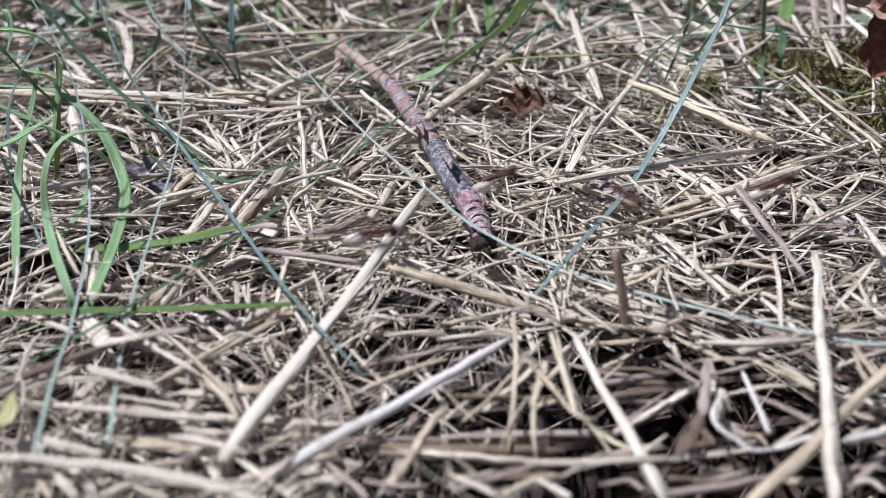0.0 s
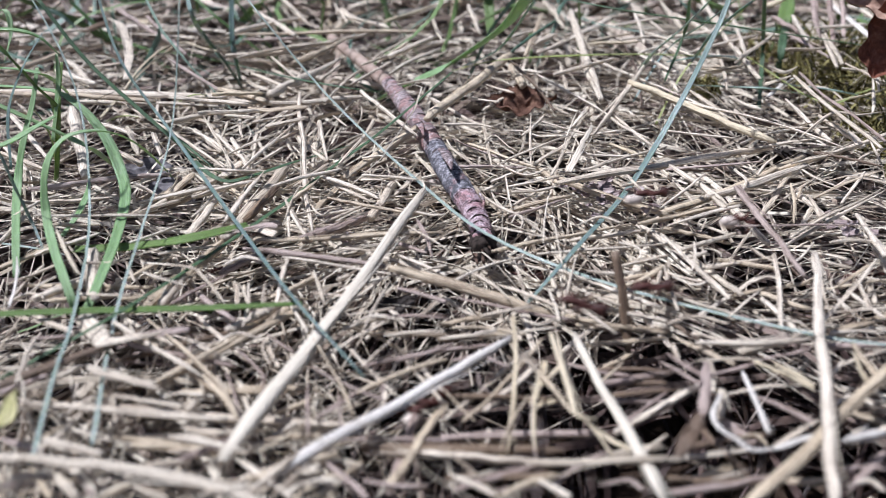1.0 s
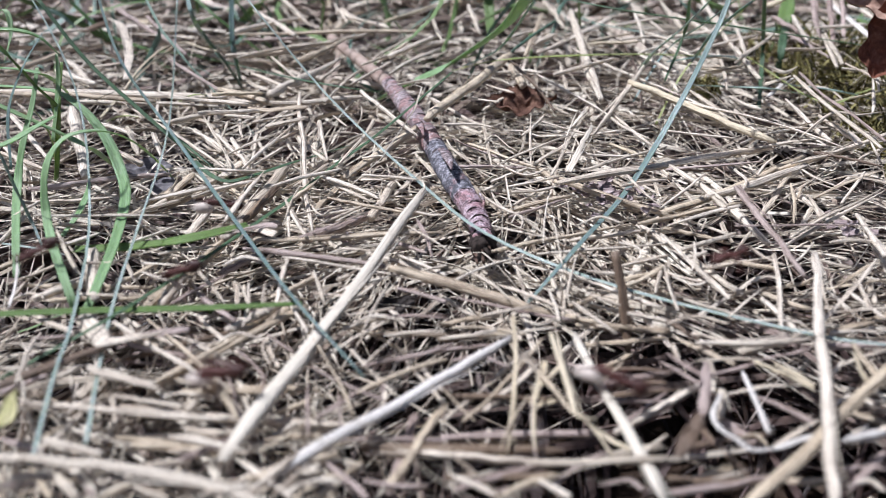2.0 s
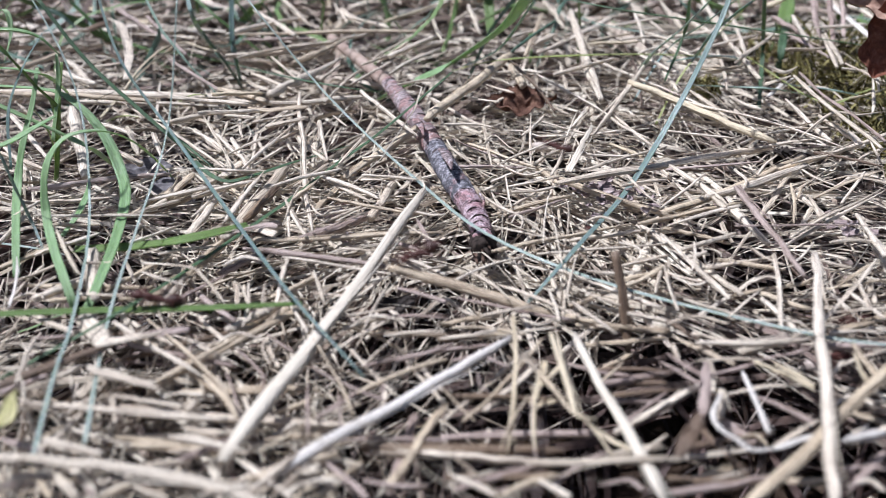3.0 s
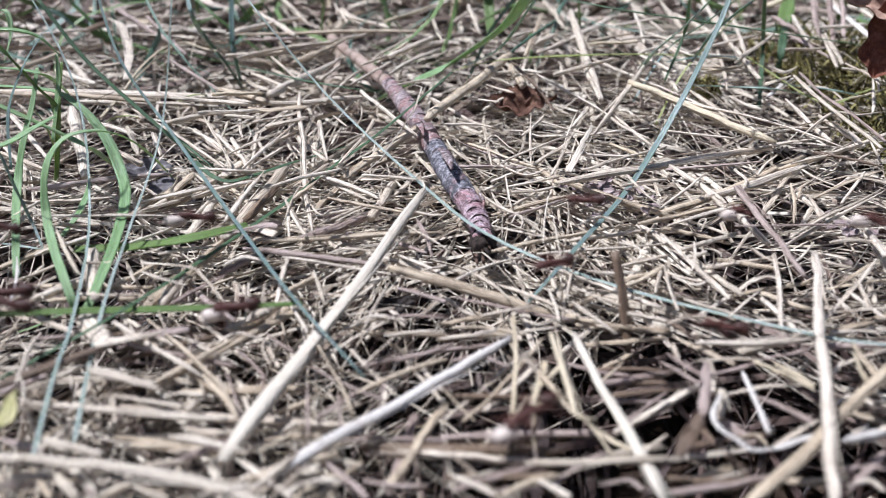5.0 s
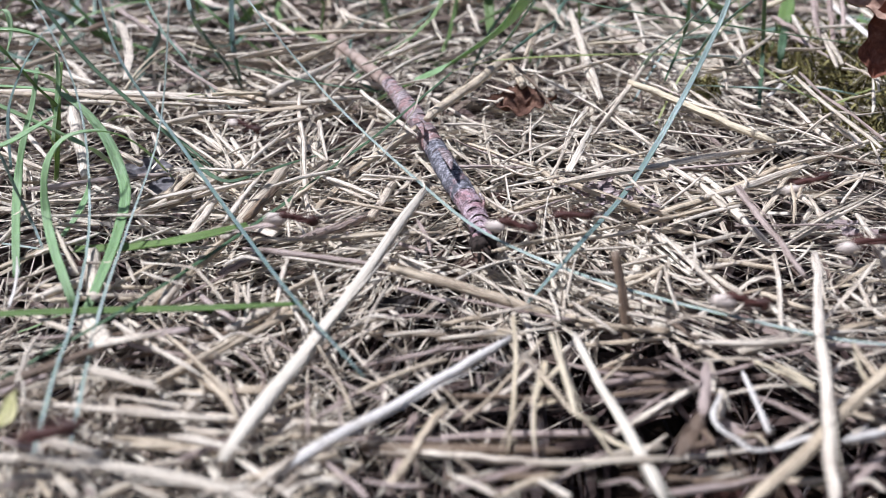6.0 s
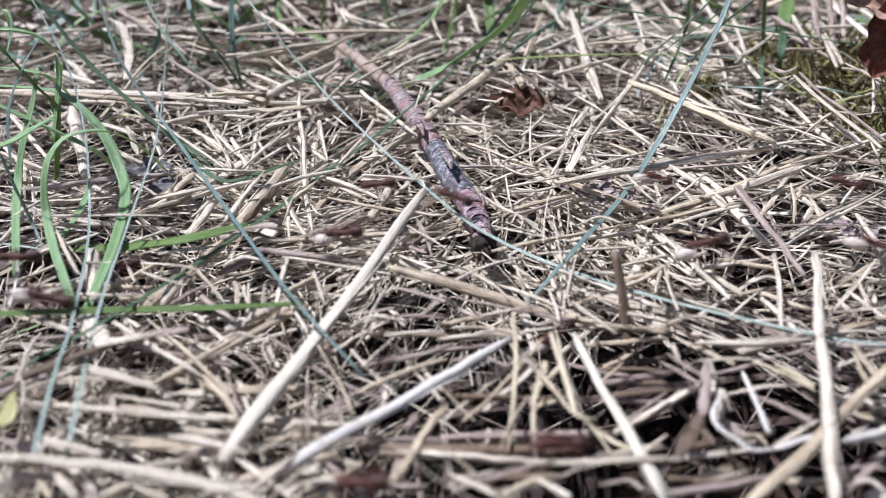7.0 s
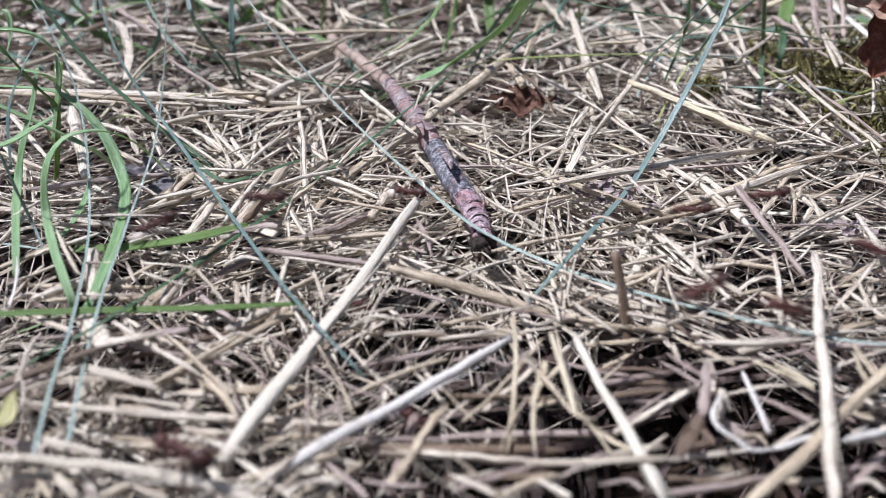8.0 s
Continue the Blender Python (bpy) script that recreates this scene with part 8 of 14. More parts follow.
blade(LIME, [(0.0786, 0.2000, 0.0112), (0.0824, 0.1644, 0.0095), (0.0983, 0.1783, 0.0075), (0.1040, 0.1820, 0.0079)], 0.00068, "yellow-green grass blade lying over the hay", 0.60, 0.40)
blade(BLUE, [(0.0491, 0.1939, 0.0009), (0.0578, 0.2000, 0.0126), (0.0636, 0.1900, 0.0216), (0.0692, 0.1800, 0.0309)], 0.00091, "thin blue-green grass blade arching over the hay", 0.60, 0.50)
blade(DEEP, [(-0.0785, 0.1910, 0.0003), (-0.0557, 0.1500, 0.0072), (-0.0438, 0.1352, 0.0060), (-0.0401, 0.1388, -0.0000)], 0.00067, "dark green thin grass blade over the hay", 0.60, 0.50)
blade(DEEP, [(-0.0689, 0.2382, 0.0010), (-0.0392, 0.1862, 0.0095), (-0.0187, 0.1736, 0.0095), (-0.0099, 0.2074, -0.0006)], 0.00079, "dark green thin grass blade over the hay", 0.70, 0.40)
blade(BLUE, [(0.1117, 0.1909, 0.0011), (0.0968, 0.1752, 0.0077), (0.0883, 0.1803, 0.0083), (0.0888, 0.2106, 0.0013)], 0.00100, "thin blue-green grass blade arching over the hay", 0.60, 0.60)
blade(LIME, [(-0.0821, 0.1814, -0.0004), (-0.0680, 0.1575, 0.0083), (-0.0639, 0.1559, 0.0086)], 0.00081, "yellow-green grass blade lying over the hay", 0.70, 0.40)
blade(LIME, [(-0.0682, 0.1912, 0.0003), (-0.0574, 0.1683, 0.0094), (-0.0539, 0.1716, 0.0090), (-0.0581, 0.2014, 0.0000)], 0.00077, "yellow-green grass blade lying over the hay", 0.60, 0.40)
blade(GREEN, [(-0.0485, 0.0865, 0.0043), (-0.0509, 0.0900, 0.0070), (-0.0560, 0.0984, 0.0070), (-0.0613, 0.1080, 0.0075), (-0.0612, 0.1100, 0.0130), (-0.0601, 0.1120, 0.0166), (-0.0577, 0.1140, 0.0187), (-0.0541, 0.1170, 0.0184), (-0.0520, 0.1210, 0.0157), (-0.0507, 0.1260, 0.0111), (-0.0539, 0.1433, -0.0003)], 0.00152, "fresh green grass blade growing out of the hay", 0.70, 0.20)
blade(GREEN, [(-0.0466, 0.0849, 0.0039), (-0.0460, 0.0899, 0.0066), (-0.0495, 0.1041, 0.0055), (-0.0524, 0.1168, 0.0070), (-0.0556, 0.1240, 0.0088), (-0.0586, 0.1280, 0.0129), (-0.0619, 0.1310, 0.0158), (-0.0650, 0.1330, 0.0179), (-0.0706, 0.1360, 0.0197), (-0.0851, 0.1420, 0.0190)], 0.00199, "fresh green grass blade growing out of the hay", 0.60, 0.50)
blade(GREEN, [(-0.0600, 0.0944, 0.0045), (-0.0630, 0.1017, 0.0072), (-0.0714, 0.1190, 0.0071), (-0.0711, 0.1240, 0.0139), (-0.0701, 0.1280, 0.0195), (-0.0699, 0.1320, 0.0248)], 0.00146, "fresh green grass blade growing out of the hay", 0.60, 0.40)
blade(VIVID, [(-0.0747, 0.1280, 0.0304), (-0.0722, 0.1280, 0.0277), (-0.0702, 0.1300, 0.0224), (-0.0686, 0.1320, 0.0182), (-0.0699, 0.1340, 0.0130), (-0.0745, 0.1373, 0.0006)], 0.00144, "bright fresh green grass blade lying over the hay", 0.80, 0.60)
blade(GREEN, [(-0.0763, 0.1260, 0.0206), (-0.0706, 0.1270, 0.0170), (-0.0665, 0.1290, 0.0135), (-0.0627, 0.1310, 0.0100), (-0.0679, 0.1498, -0.0005)], 0.00167, "fresh green grass blade growing out of the hay", 0.80, 0.50)
blade(GREEN, [(-0.0698, 0.1120, 0.0170), (-0.0672, 0.1140, 0.0176), (-0.0648, 0.1170, 0.0188), (-0.0623, 0.1200, 0.0200)], 0.00161, "fresh green grass blade growing out of the hay", 0.90, 0.40)
blade(BLUE, [(-0.0665, 0.1080, 0.0216), (-0.0658, 0.1080, 0.0179), (-0.0651, 0.1080, 0.0130), (-0.0631, 0.1070, 0.0065), (-0.0593, 0.1015, 0.0044)], 0.00057, "thin blue-green grass blade arching over the hay", 0.70, 0.50)
blade(GREEN, [(-0.0598, 0.1082, 0.0040), (-0.0589, 0.1135, 0.0059), (-0.0614, 0.1227, 0.0056), (-0.0628, 0.1274, 0.0068)], 0.00109, "fresh green grass blade growing out of the hay", 0.70, 0.30)
blade(VIVID, [(-0.0694, 0.1400, 0.0239), (-0.0700, 0.1380, 0.0192), (-0.0710, 0.1360, 0.0124), (-0.0789, 0.1470, 0.0004)], 0.00080, "bright fresh green grass blade lying over the hay", 0.80, 0.40)
blade(GREEN, [(-0.0771, 0.1300, 0.0253), (-0.0720, 0.1310, 0.0246), (-0.0685, 0.1330, 0.0226), (-0.0997, 0.2030, -0.0009)], 0.00107, "fresh green grass blade growing out of the hay", 0.80, 0.40)
blade(LIME, [(-0.0789, 0.1470, 0.0004), (-0.0736, 0.1380, 0.0095), (-0.0745, 0.1380, 0.0134), (-0.0756, 0.1380, 0.0155)], 0.00045, "yellow-green grass blade lying over the hay", 0.60, 0.40)
blade(GREEN, [(-0.0783, 0.1350, 0.0307), (-0.0735, 0.1350, 0.0304), (-0.0704, 0.1360, 0.0290), (-0.0680, 0.1370, 0.0258)], 0.00177, "fresh green grass blade growing out of the hay", 0.80, 0.30)
blade(GREEN, [(-0.0864, 0.1500, 0.0301), (-0.0829, 0.1500, 0.0312), (-0.0818, 0.1480, 0.0274), (-0.0833, 0.1460, 0.0225)], 0.00103, "fresh green grass blade growing out of the hay", 0.70, 0.30)
blade(LIME, [(0.0509, 0.1773, -0.0000), (0.0586, 0.1868, 0.0099), (0.0655, 0.1850, 0.0202), (0.0714, 0.1800, 0.0297)], 0.00068, "yellow-green grass blade lying over the hay", 0.70, 0.50)
blade(BLUE, [(0.0590, 0.1820, 0.0140), (0.0615, 0.1780, 0.0213), (0.0642, 0.1740, 0.0261), (0.0680, 0.1700, 0.0312)], 0.00148, "thin blue-green grass blade arching over the hay", 0.50, 0.80)
blade(SHEEN, [(0.0481, 0.1920, 0.0059), (0.0505, 0.1860, 0.0148), (0.0564, 0.1820, 0.0225), (0.0609, 0.1780, 0.0298)], 0.00160, "thin blue-green grass blade, painted pale with the sky's sheen", 0.70, 0.70)
blade(SHEEN, [(-0.0732, 0.1120, 0.0011), (-0.0682, 0.1110, 0.0009), (-0.0646, 0.1110, 0.0002), (-0.0612, 0.1110, -0.0007)], 0.00055, "thin blue-green grass blade, painted pale with the sky's sheen", 0.90, 0.30)
blade(GREEN, [(-0.0607, 0.0920, -0.0033), (-0.0565, 0.0910, -0.0013), (-0.0533, 0.0900, 0.0007), (-0.0485, 0.0890, 0.0027)], 0.00063, "fresh green grass blade growing out of the hay", 0.60, 0.50)
blade(BLUE, [(-0.0708, 0.1180, 0.0115), (-0.0723, 0.1240, 0.0192), (-0.0702, 0.1280, 0.0258), (-0.0677, 0.1320, 0.0306)], 0.00056, "thin blue-green grass blade arching over the hay", 0.70, 0.40)
blade(GREEN, [(-0.0691, 0.1300, 0.0123), (-0.0682, 0.1320, 0.0178), (-0.0677, 0.1340, 0.0223), (-0.0681, 0.1360, 0.0262)], 0.00090, "fresh green grass blade growing out of the hay", 0.90, 0.50)
SWAYS = [(SWAY, [(t, Matrix.Translation(SWAY.location) @ pose(dx, 0, 0, 0, turn, 0)) for t, dx, turn in
                 ((0.0, 0.0026, -2.0), (1.5, 0.0006, -0.6), (3.0, 0.0003, -0.3), (4.5, -0.0005, 0.1), (6.0, -0.0010, -0.1), (8.0, -0.0013, -0.1))])]


# ---- the twig ----
def build_twig():
    root = new("twig")
    tagged(root, "reddish twig with peeling grey bark and a broken end", "twig")
    base = np.array((0.0017, 0.1381, 0.0026))
    root.location = base

    def piece(name, ctrl, radii, material, seed, n, sides, lump, label="", rings=(), lo=0.0, hi=1.0):
        path = curve_points(ctrl, n) - base
        s = np.linspace(0, 1, n)
        r = np.interp(s, np.linspace(0, 1, len(radii)), radii)
        for at, deep in rings:
            r = r * (1 - deep * np.exp(-((s - at) * n * 0.8) ** 2))
        path, r = path[int(lo * n):int(hi * n) + 1], r[int(lo * n):int(hi * n) + 1]
        v, f, uv = sweep(path, r, r * 0.92, sides)
        for i in range(len(v)):
            k = i // sides
            q = Vector(v[i] * 900) + Vector((seed, 0, 0))
            amount = lump * (noise.noise(q * 0.45) + 0.5 * noise.noise(q * 1.6) + 0.3 * noise.noise(q * 4.0))
            v[i] = path[k] + (v[i] - path[k]) * (1 + amount)
        part(name, make(name, v, f, material, uv), root, label)

    piece("bare_end", [(-0.0368, 0.2553, 0.0044), (-0.0268, 0.2304, 0.0045), (-0.0136, 0.1982, 0.0039)], (0.00142, 0.00167, 0.00192), BARE, 3, 26, 14, 0.06, "peeled pale brown wood")
    for lo, hi, material, label in ((0.0, 0.40, BARK, "flaking grey and red-brown bark"), (0.40, 0.66, SLATE_BARK, "dark blue-grey bark"), (0.66, 1.0, ROSE_BARK, "rose-tinted cracked bark")):
        piece("bark", [(-0.0143, 0.2004, 0.0040), (-0.0057, 0.1633, 0.0057), (0.0008, 0.1331, 0.0057), (0.0051, 0.1172, 0.0043), (0.0065, 0.1073, 0.0036)],
              (0.00200, 0.00234, 0.00219, 0.00230, 0.00195, 0.00174), material, 9, 170, 30, 0.08, label,
              ((0.28, 0.10), (0.62, 0.10), (0.68, 0.14), (0.735, 0.10), (0.80, 0.13), (0.86, 0.10), (0.93, 0.10)), lo, hi)
    piece("broken_end", [(0.0062, 0.1100, 0.0037), (0.0065, 0.1073, 0.0032), (0.0066, 0.1054, 0.0027)], (0.00185, 0.00205, 0.00205, 0.00175), CHAR, 21, 18, 22, 0.34, "dark splintered rotten end")
    rng = np.random.default_rng(12)
    tail = np.array((0.0066, 0.1054, 0.0027)) - base
    along = np.array((0.0066, 0.1054, 0.0027)) - np.array((0.0062, 0.1100, 0.0037))
    along /= np.linalg.norm(along)
    across = np.cross(along, (0, 0, 1.0))
    for i in range(20):
        q, r = rng.uniform(0, 6.28), 0.00133 * rng.uniform(0.5, 1.0)
        a = tail - along * 0.0012 + across * math.cos(q) * r + np.array((0, 0, math.sin(q) * r))
        b = a + along * rng.uniform(0.0018, 0.0042) + across * rng.uniform(-0.0009, 0.0009)
        v, f, uv = sweep(np.linspace(a, b, 4), np.array((0.0005, 0.00042, 0.0003, 0.0001)) * rng.uniform(0.6, 1.3), 0.0002, 6, 0.3, rng)
        part("splinter", make("splinter", v, f, SPLINTER if i % 3 == 0 else CHAR, uv), root)
    spine = curve_points([(-0.0143, 0.2004, 0.0040), (-0.0057, 0.1633, 0.0057), (0.0008, 0.1331, 0.0057), (0.0051, 0.1172, 0.0043), (0.0065, 0.1073, 0.0036)], 150) - base
    girth = np.interp(np.linspace(0, 1, 150), np.linspace(0, 1, 6), (0.00200, 0.00234, 0.00219, 0.00230, 0.00195, 0.00174))
    t, side, up = frames_along(spine)
    rng = np.random.default_rng(77)
    for at, wide in ((0.19, 0.5), (0.27, 0.8), (0.40, 0.5), (0.56, 0.6), (0.665, 1.1), (0.745, 1.0), (0.79, 0.6), (0.85, 1.1), (0.905, 0.9), (0.96, 1.0)):
        k = int(at * 149)
        mid = rng.uniform(1.0, 2.1)
        arc = np.linspace(mid - wide * 0.75, mid + wide * 0.75, 12)
        rim = np.array([spine[k] + side[k] * math.cos(q) * girth[k] * 1.0 + up[k] * math.sin(q) * girth[k] * 0.93 + t[k] * (rng.uniform(-1, 1) * 0.00009 + 0.0005 * (q - mid) ** 2) for q in arc])
        thick = 0.00016 * np.sin(np.linspace(0.25, 2.9, 12)) * (1 + rng.uniform(-0.3, 0.3, 12))
        v, f, uv = sweep(rim, thick, thick, 6)
        part("crack", make("crack", v, f, CHAR, uv), root, "black crack across the bark")
    for i, (a, b, w) in enumerate((((-0.0006, 0.1345, 0.0091), (0.0015, 0.1234, 0.0095), 0.0016), ((-0.0068, 0.1552, 0.0091), (-0.0037, 0.1424, 0.0091), 0.0013), ((0.0062, 0.1205, 0.0062), (0.0066, 0.1150, 0.0050), 0.0005))):
        path = curve_points([np.array(a), (np.array(a) + np.array(b)) / 2 + np.array((0.0004, 0, 0.0005)), np.array(b)], 10) - base
        v, f, uv = sweep(path, w * np.interp(np.linspace(0, 1, 10), (0, 0.5, 1), (0.25, 0.6, 0.1)), 0.00022, 8, 0.3, np.random.default_rng(40 + i))
        part("bark_flake", make("bark_flake", v, f, BARK, uv), root)


build_twig()


# ---- dead leaves ----
def leaf_mesh(name, length, width, material, curl, cup, crumple, lobes, seed):
    """A dead leaf along +x with lobed edges, a raised midrib, curled and crumpled, with thickness."""
    nu, nv = 34, 17
    v = []
    for layer in (0, 1):
        for i in range(nu):
            u = i / (nu - 1)
            w = math.sin(math.pi * min(u * 0.93 + 0.05, 1.0)) ** 0.75 * (1 + 0.22 * math.sin(u * lobes * math.pi * 2 + seed))
            for j in range(nv):
                s = (j / (nv - 1) - 0.5) * 2
                x, y = (u - 0.5) * length, s * w * width / 2
                z = cup * width * s * s + curl * length * (u - 0.5) ** 2
                q = Vector((x * 260 + seed * 5.1, y * 260, seed))
                z += crumple * (noise.noise(q) + 0.5 * noise.noise(q * 2.3)) + 0.0004 * math.exp(-(s * 7) ** 2)
                y += crumple * 0.8 * noise.noise(q * 1.3 + Vector((9, 2, 1)))
                v.append((x, y, z - layer * 0.00018))
    f = []
    o = nu * nv
    for i in range(nu - 1):
        for j in range(nv - 1):
            a = i * nv + j
            f.append((a, a + nv, a + nv + 1, a + 1))
            f.append((o + a, o + a + 1, o + a + nv + 1, o + a + nv))
    rim = [i * nv for i in range(nu)] + [(nu - 1) * nv + j for j in range(1, nv)] + [i * nv + nv - 1 for i in range(nu - 2, -1, -1)] + [j for j in range(nv - 2, 0, -1)]
    for a, b in zip(rim, rim[1:] + rim[:1]):
        f.append((a, b, b + o, a + o))
    return make(name, v, f, material)


def dead_leaf(at, turn, length, width, material, label, curl=0.3, cup=0.2, crumple=0.0012, lobes=3, seed=1):
    ob = new("dead_leaf", leaf_mesh("dead_leaf", length, width, material, curl, cup, crumple, lobes, seed))
    ob.matrix_world = Matrix.Translation(at) @ pose(0, 0, 0, *turn)
    return tagged(ob, label, "dead leaf")


dead_leaf((0.0178, 0.1750, 0.0060), (30, -4, 4), 0.0175, 0.0075, OAK, "crumpled brown dead oak leaf lying in the hay", 0.05, 0.12, 0.0025, 1.3, 4.0)


def standing_leaf():
    """A curled dead leaf held up by the grass: a lobe above coloured pale as if sunlit, a dark one hanging below."""
    root = new("dead_leaf")
    root.location = (0.0885, 0.1640, 0.0235)
    tagged(root, "curled brown dead leaf standing up from the grass", "dead leaf")
    upper = part("upper_lobe", leaf_mesh("upper_lobe", 0.0150, 0.0085, TAWNY, 0.25, 0.35, 0.0012, 1.5, 2.0), root, "tan curled lobe, coloured pale as if sunlit")
    upper.matrix_local = pose(0.0012, 0.002, 0.0064, 52, 10, -8)
    lower = part("lower_lobe", leaf_mesh("lower_lobe", 0.0165, 0.0100, LEAF, 0.30, 0.30, 0.0016, 1.5, 6.0), root, "dark red-brown hanging lobe")
    lower.matrix_local = Matrix.Translation((0.0048, 0.0, -0.0006)) @ Matrix(((0.20, -0.90, -0.38), (0.30, 0.43, -0.85), (0.93, 0.06, 0.36))).to_4x4()


standing_leaf()
dead_leaf((-0.0588, 0.1435, 0.0017), (18, 8, 30), 0.00965, 0.00681, SLATE, "dark grey scrap of rotten leaf among the grass", 0.05, 0.05, 0.0009, 1, 3.0)
dead_leaf((-0.0538, 0.1367, 0.0009), (10, -5, -12), 0.00597, 0.00488, SLATE, "grey scrap of rotten leaf among the grass", 0.05, 0.05, 0.0008, 1, 4.0)
dead_leaf((-0.0434, 0.0602, 0.0076), (-15, -12, 70), 0.00526, 0.00200, YELLOWISH, "yellowish withered leaf at the edge of the hay", 0.3, 0.2, 0.0010, 1, 9.0)
dead_leaf((-0.0067, 0.0924, 0.0006), (10, 0, 30), 0.00704, 0.00391, MURK, "dark scrap of rotten leaf sunk in the hay", 0.3, 0.2, 0.0015, 2, 10.0)


def scraps(at, spread, count, size, material, label, seed):
    """Crumbled bits of old leaf lying together."""
    rng = np.random.default_rng(seed)
    for i in range(count):
        x, y = at[0] + rng.normal(0, spread), at[1] + rng.normal(0, spread * 0.9)
        z = at[2] + rng.uniform(-0.0012, 0.0008)
        long = size * rng.uniform(0.5, 1.3)
        ob = new("leaf_scrap", leaf_mesh("leaf_scrap", long, long * rng.uniform(0.5, 0.8), material, rng.uniform(-0.2, 0.3), rng.uniform(-0.1, 0.2), long * 0.12, rng.uniform(1, 2.5), rng.uniform(0, 9)))
        ob.matrix_world = pose(x, y, z, rng.uniform(-25, 35), rng.uniform(-25, 25), rng.uniform(0, 360))
        tagged(ob, label, "leaf scrap", "crumbled leaf scraps")


scraps((0.0290, 0.1245, 0.0050), 0.0034, 48, 0.0020, ASH, "grey crumbling scrap of old leaf in the hay", 51)
scraps((0.0659, 0.1135, 0.0030), 0.0022, 9, 0.0034, ASH, "grey-brown scrap of old leaf in the hay", 52)
scraps((0.0741, 0.1592, 0.0006), 0.0035, 8, 0.0030, MURK, "dark brown crumb of rotten leaf between the stalks", 53)
scraps((-0.0180, 0.1205, 0.0007), 0.0040, 5, 0.0030, ASH, "grey-brown scrap of old leaf in the hay", 54)

# ---- moss and grass farther back ----
litter("moss", 1500, 0.165, 0.250, 0.075, 0.0042, 0.00045, -0.003, 0.0055, 0.9, 31, MOSS, "yellow-green moss cushion in the grass", "moss", centre=0.113, curl=0.2)
litter("moss", 900, 0.140, 0.175, 0.06, 0.0030, 0.0004, -0.003, 0.0035, 0.9, 32, MOSS, "olive moss between the straws", "moss", centre=0.104, curl=0.2)
litter("moss", 160, 0.198, 0.208, 0.014, 0.0030, 0.0004, -0.001, 0.004, 0.9, 35, MOSS, "small tuft of olive moss", "moss", centre=0.070, curl=0.2)
litter("standing_grass", 190, 0.24, 0.7, 0.8, 0.05, 0.0014, -0.002, 0.012, 0.7, 33, GREEN_FAR, "green grass blades growing farther back", "grass", k=7, curl=0.2)
litter("standing_grass", 200, 0.22, 0.7, 0.8, 0.05, 0.0009, -0.002, 0.012, 0.6, 34, BLUE_FAR, "thin blue-green grass blades farther back", "grass", k=7, curl=0.2)


# ---- the ants ----
ANT_MM = 0.00082
def ellipsoid(c, r, seg=14, rings=10, pinch=0.0):
    v, f = [], []
    for i in range(1, rings):
        th = math.pi * i / rings
        for j in range(seg):
            ph = 2 * math.pi * j / seg
            x = math.cos(th)
            w = math.sin(th) * (1 + pinch * x)
            v.append((c[0] + r[0] * x, c[1] + r[1] * w * math.cos(ph), c[2] + r[2] * w * math.sin(ph)))
    for i in range(rings - 2):
        for j in range(seg):
            a, b = i * seg + j, i * seg + (j + 1) % seg
            f.append((a, a + seg, b + seg, b))
    n = len(v)
    v += [(c[0] + r[0], c[1], c[2]), (c[0] - r[0], c[1], c[2])]
    for j in range(seg):
        f.append((n, j, (j + 1) % seg))
        f.append((n + 1, (rings - 2) * seg + (j + 1) % seg, (rings - 2) * seg + j))
    return v, f


def joined(name, pieces, material):
    verts, faces = [], []
    for v, f in pieces:
        o = len(verts)
        verts += [tuple(p) for p in v]
        faces += [tuple(i + o for i in q) for q in f]
    return make(name, verts, faces, material)


def limb(pts, radii, sides=6):
    v, f, _ = sweep(np.array(pts) * ANT_MM, np.array(radii) * ANT_MM, np.array(radii) * ANT_MM, sides)
    return v, f


def mm(c, r, **k):
    return ellipsoid([q * ANT_MM for q in c], [q * ANT_MM for q in r], **k)


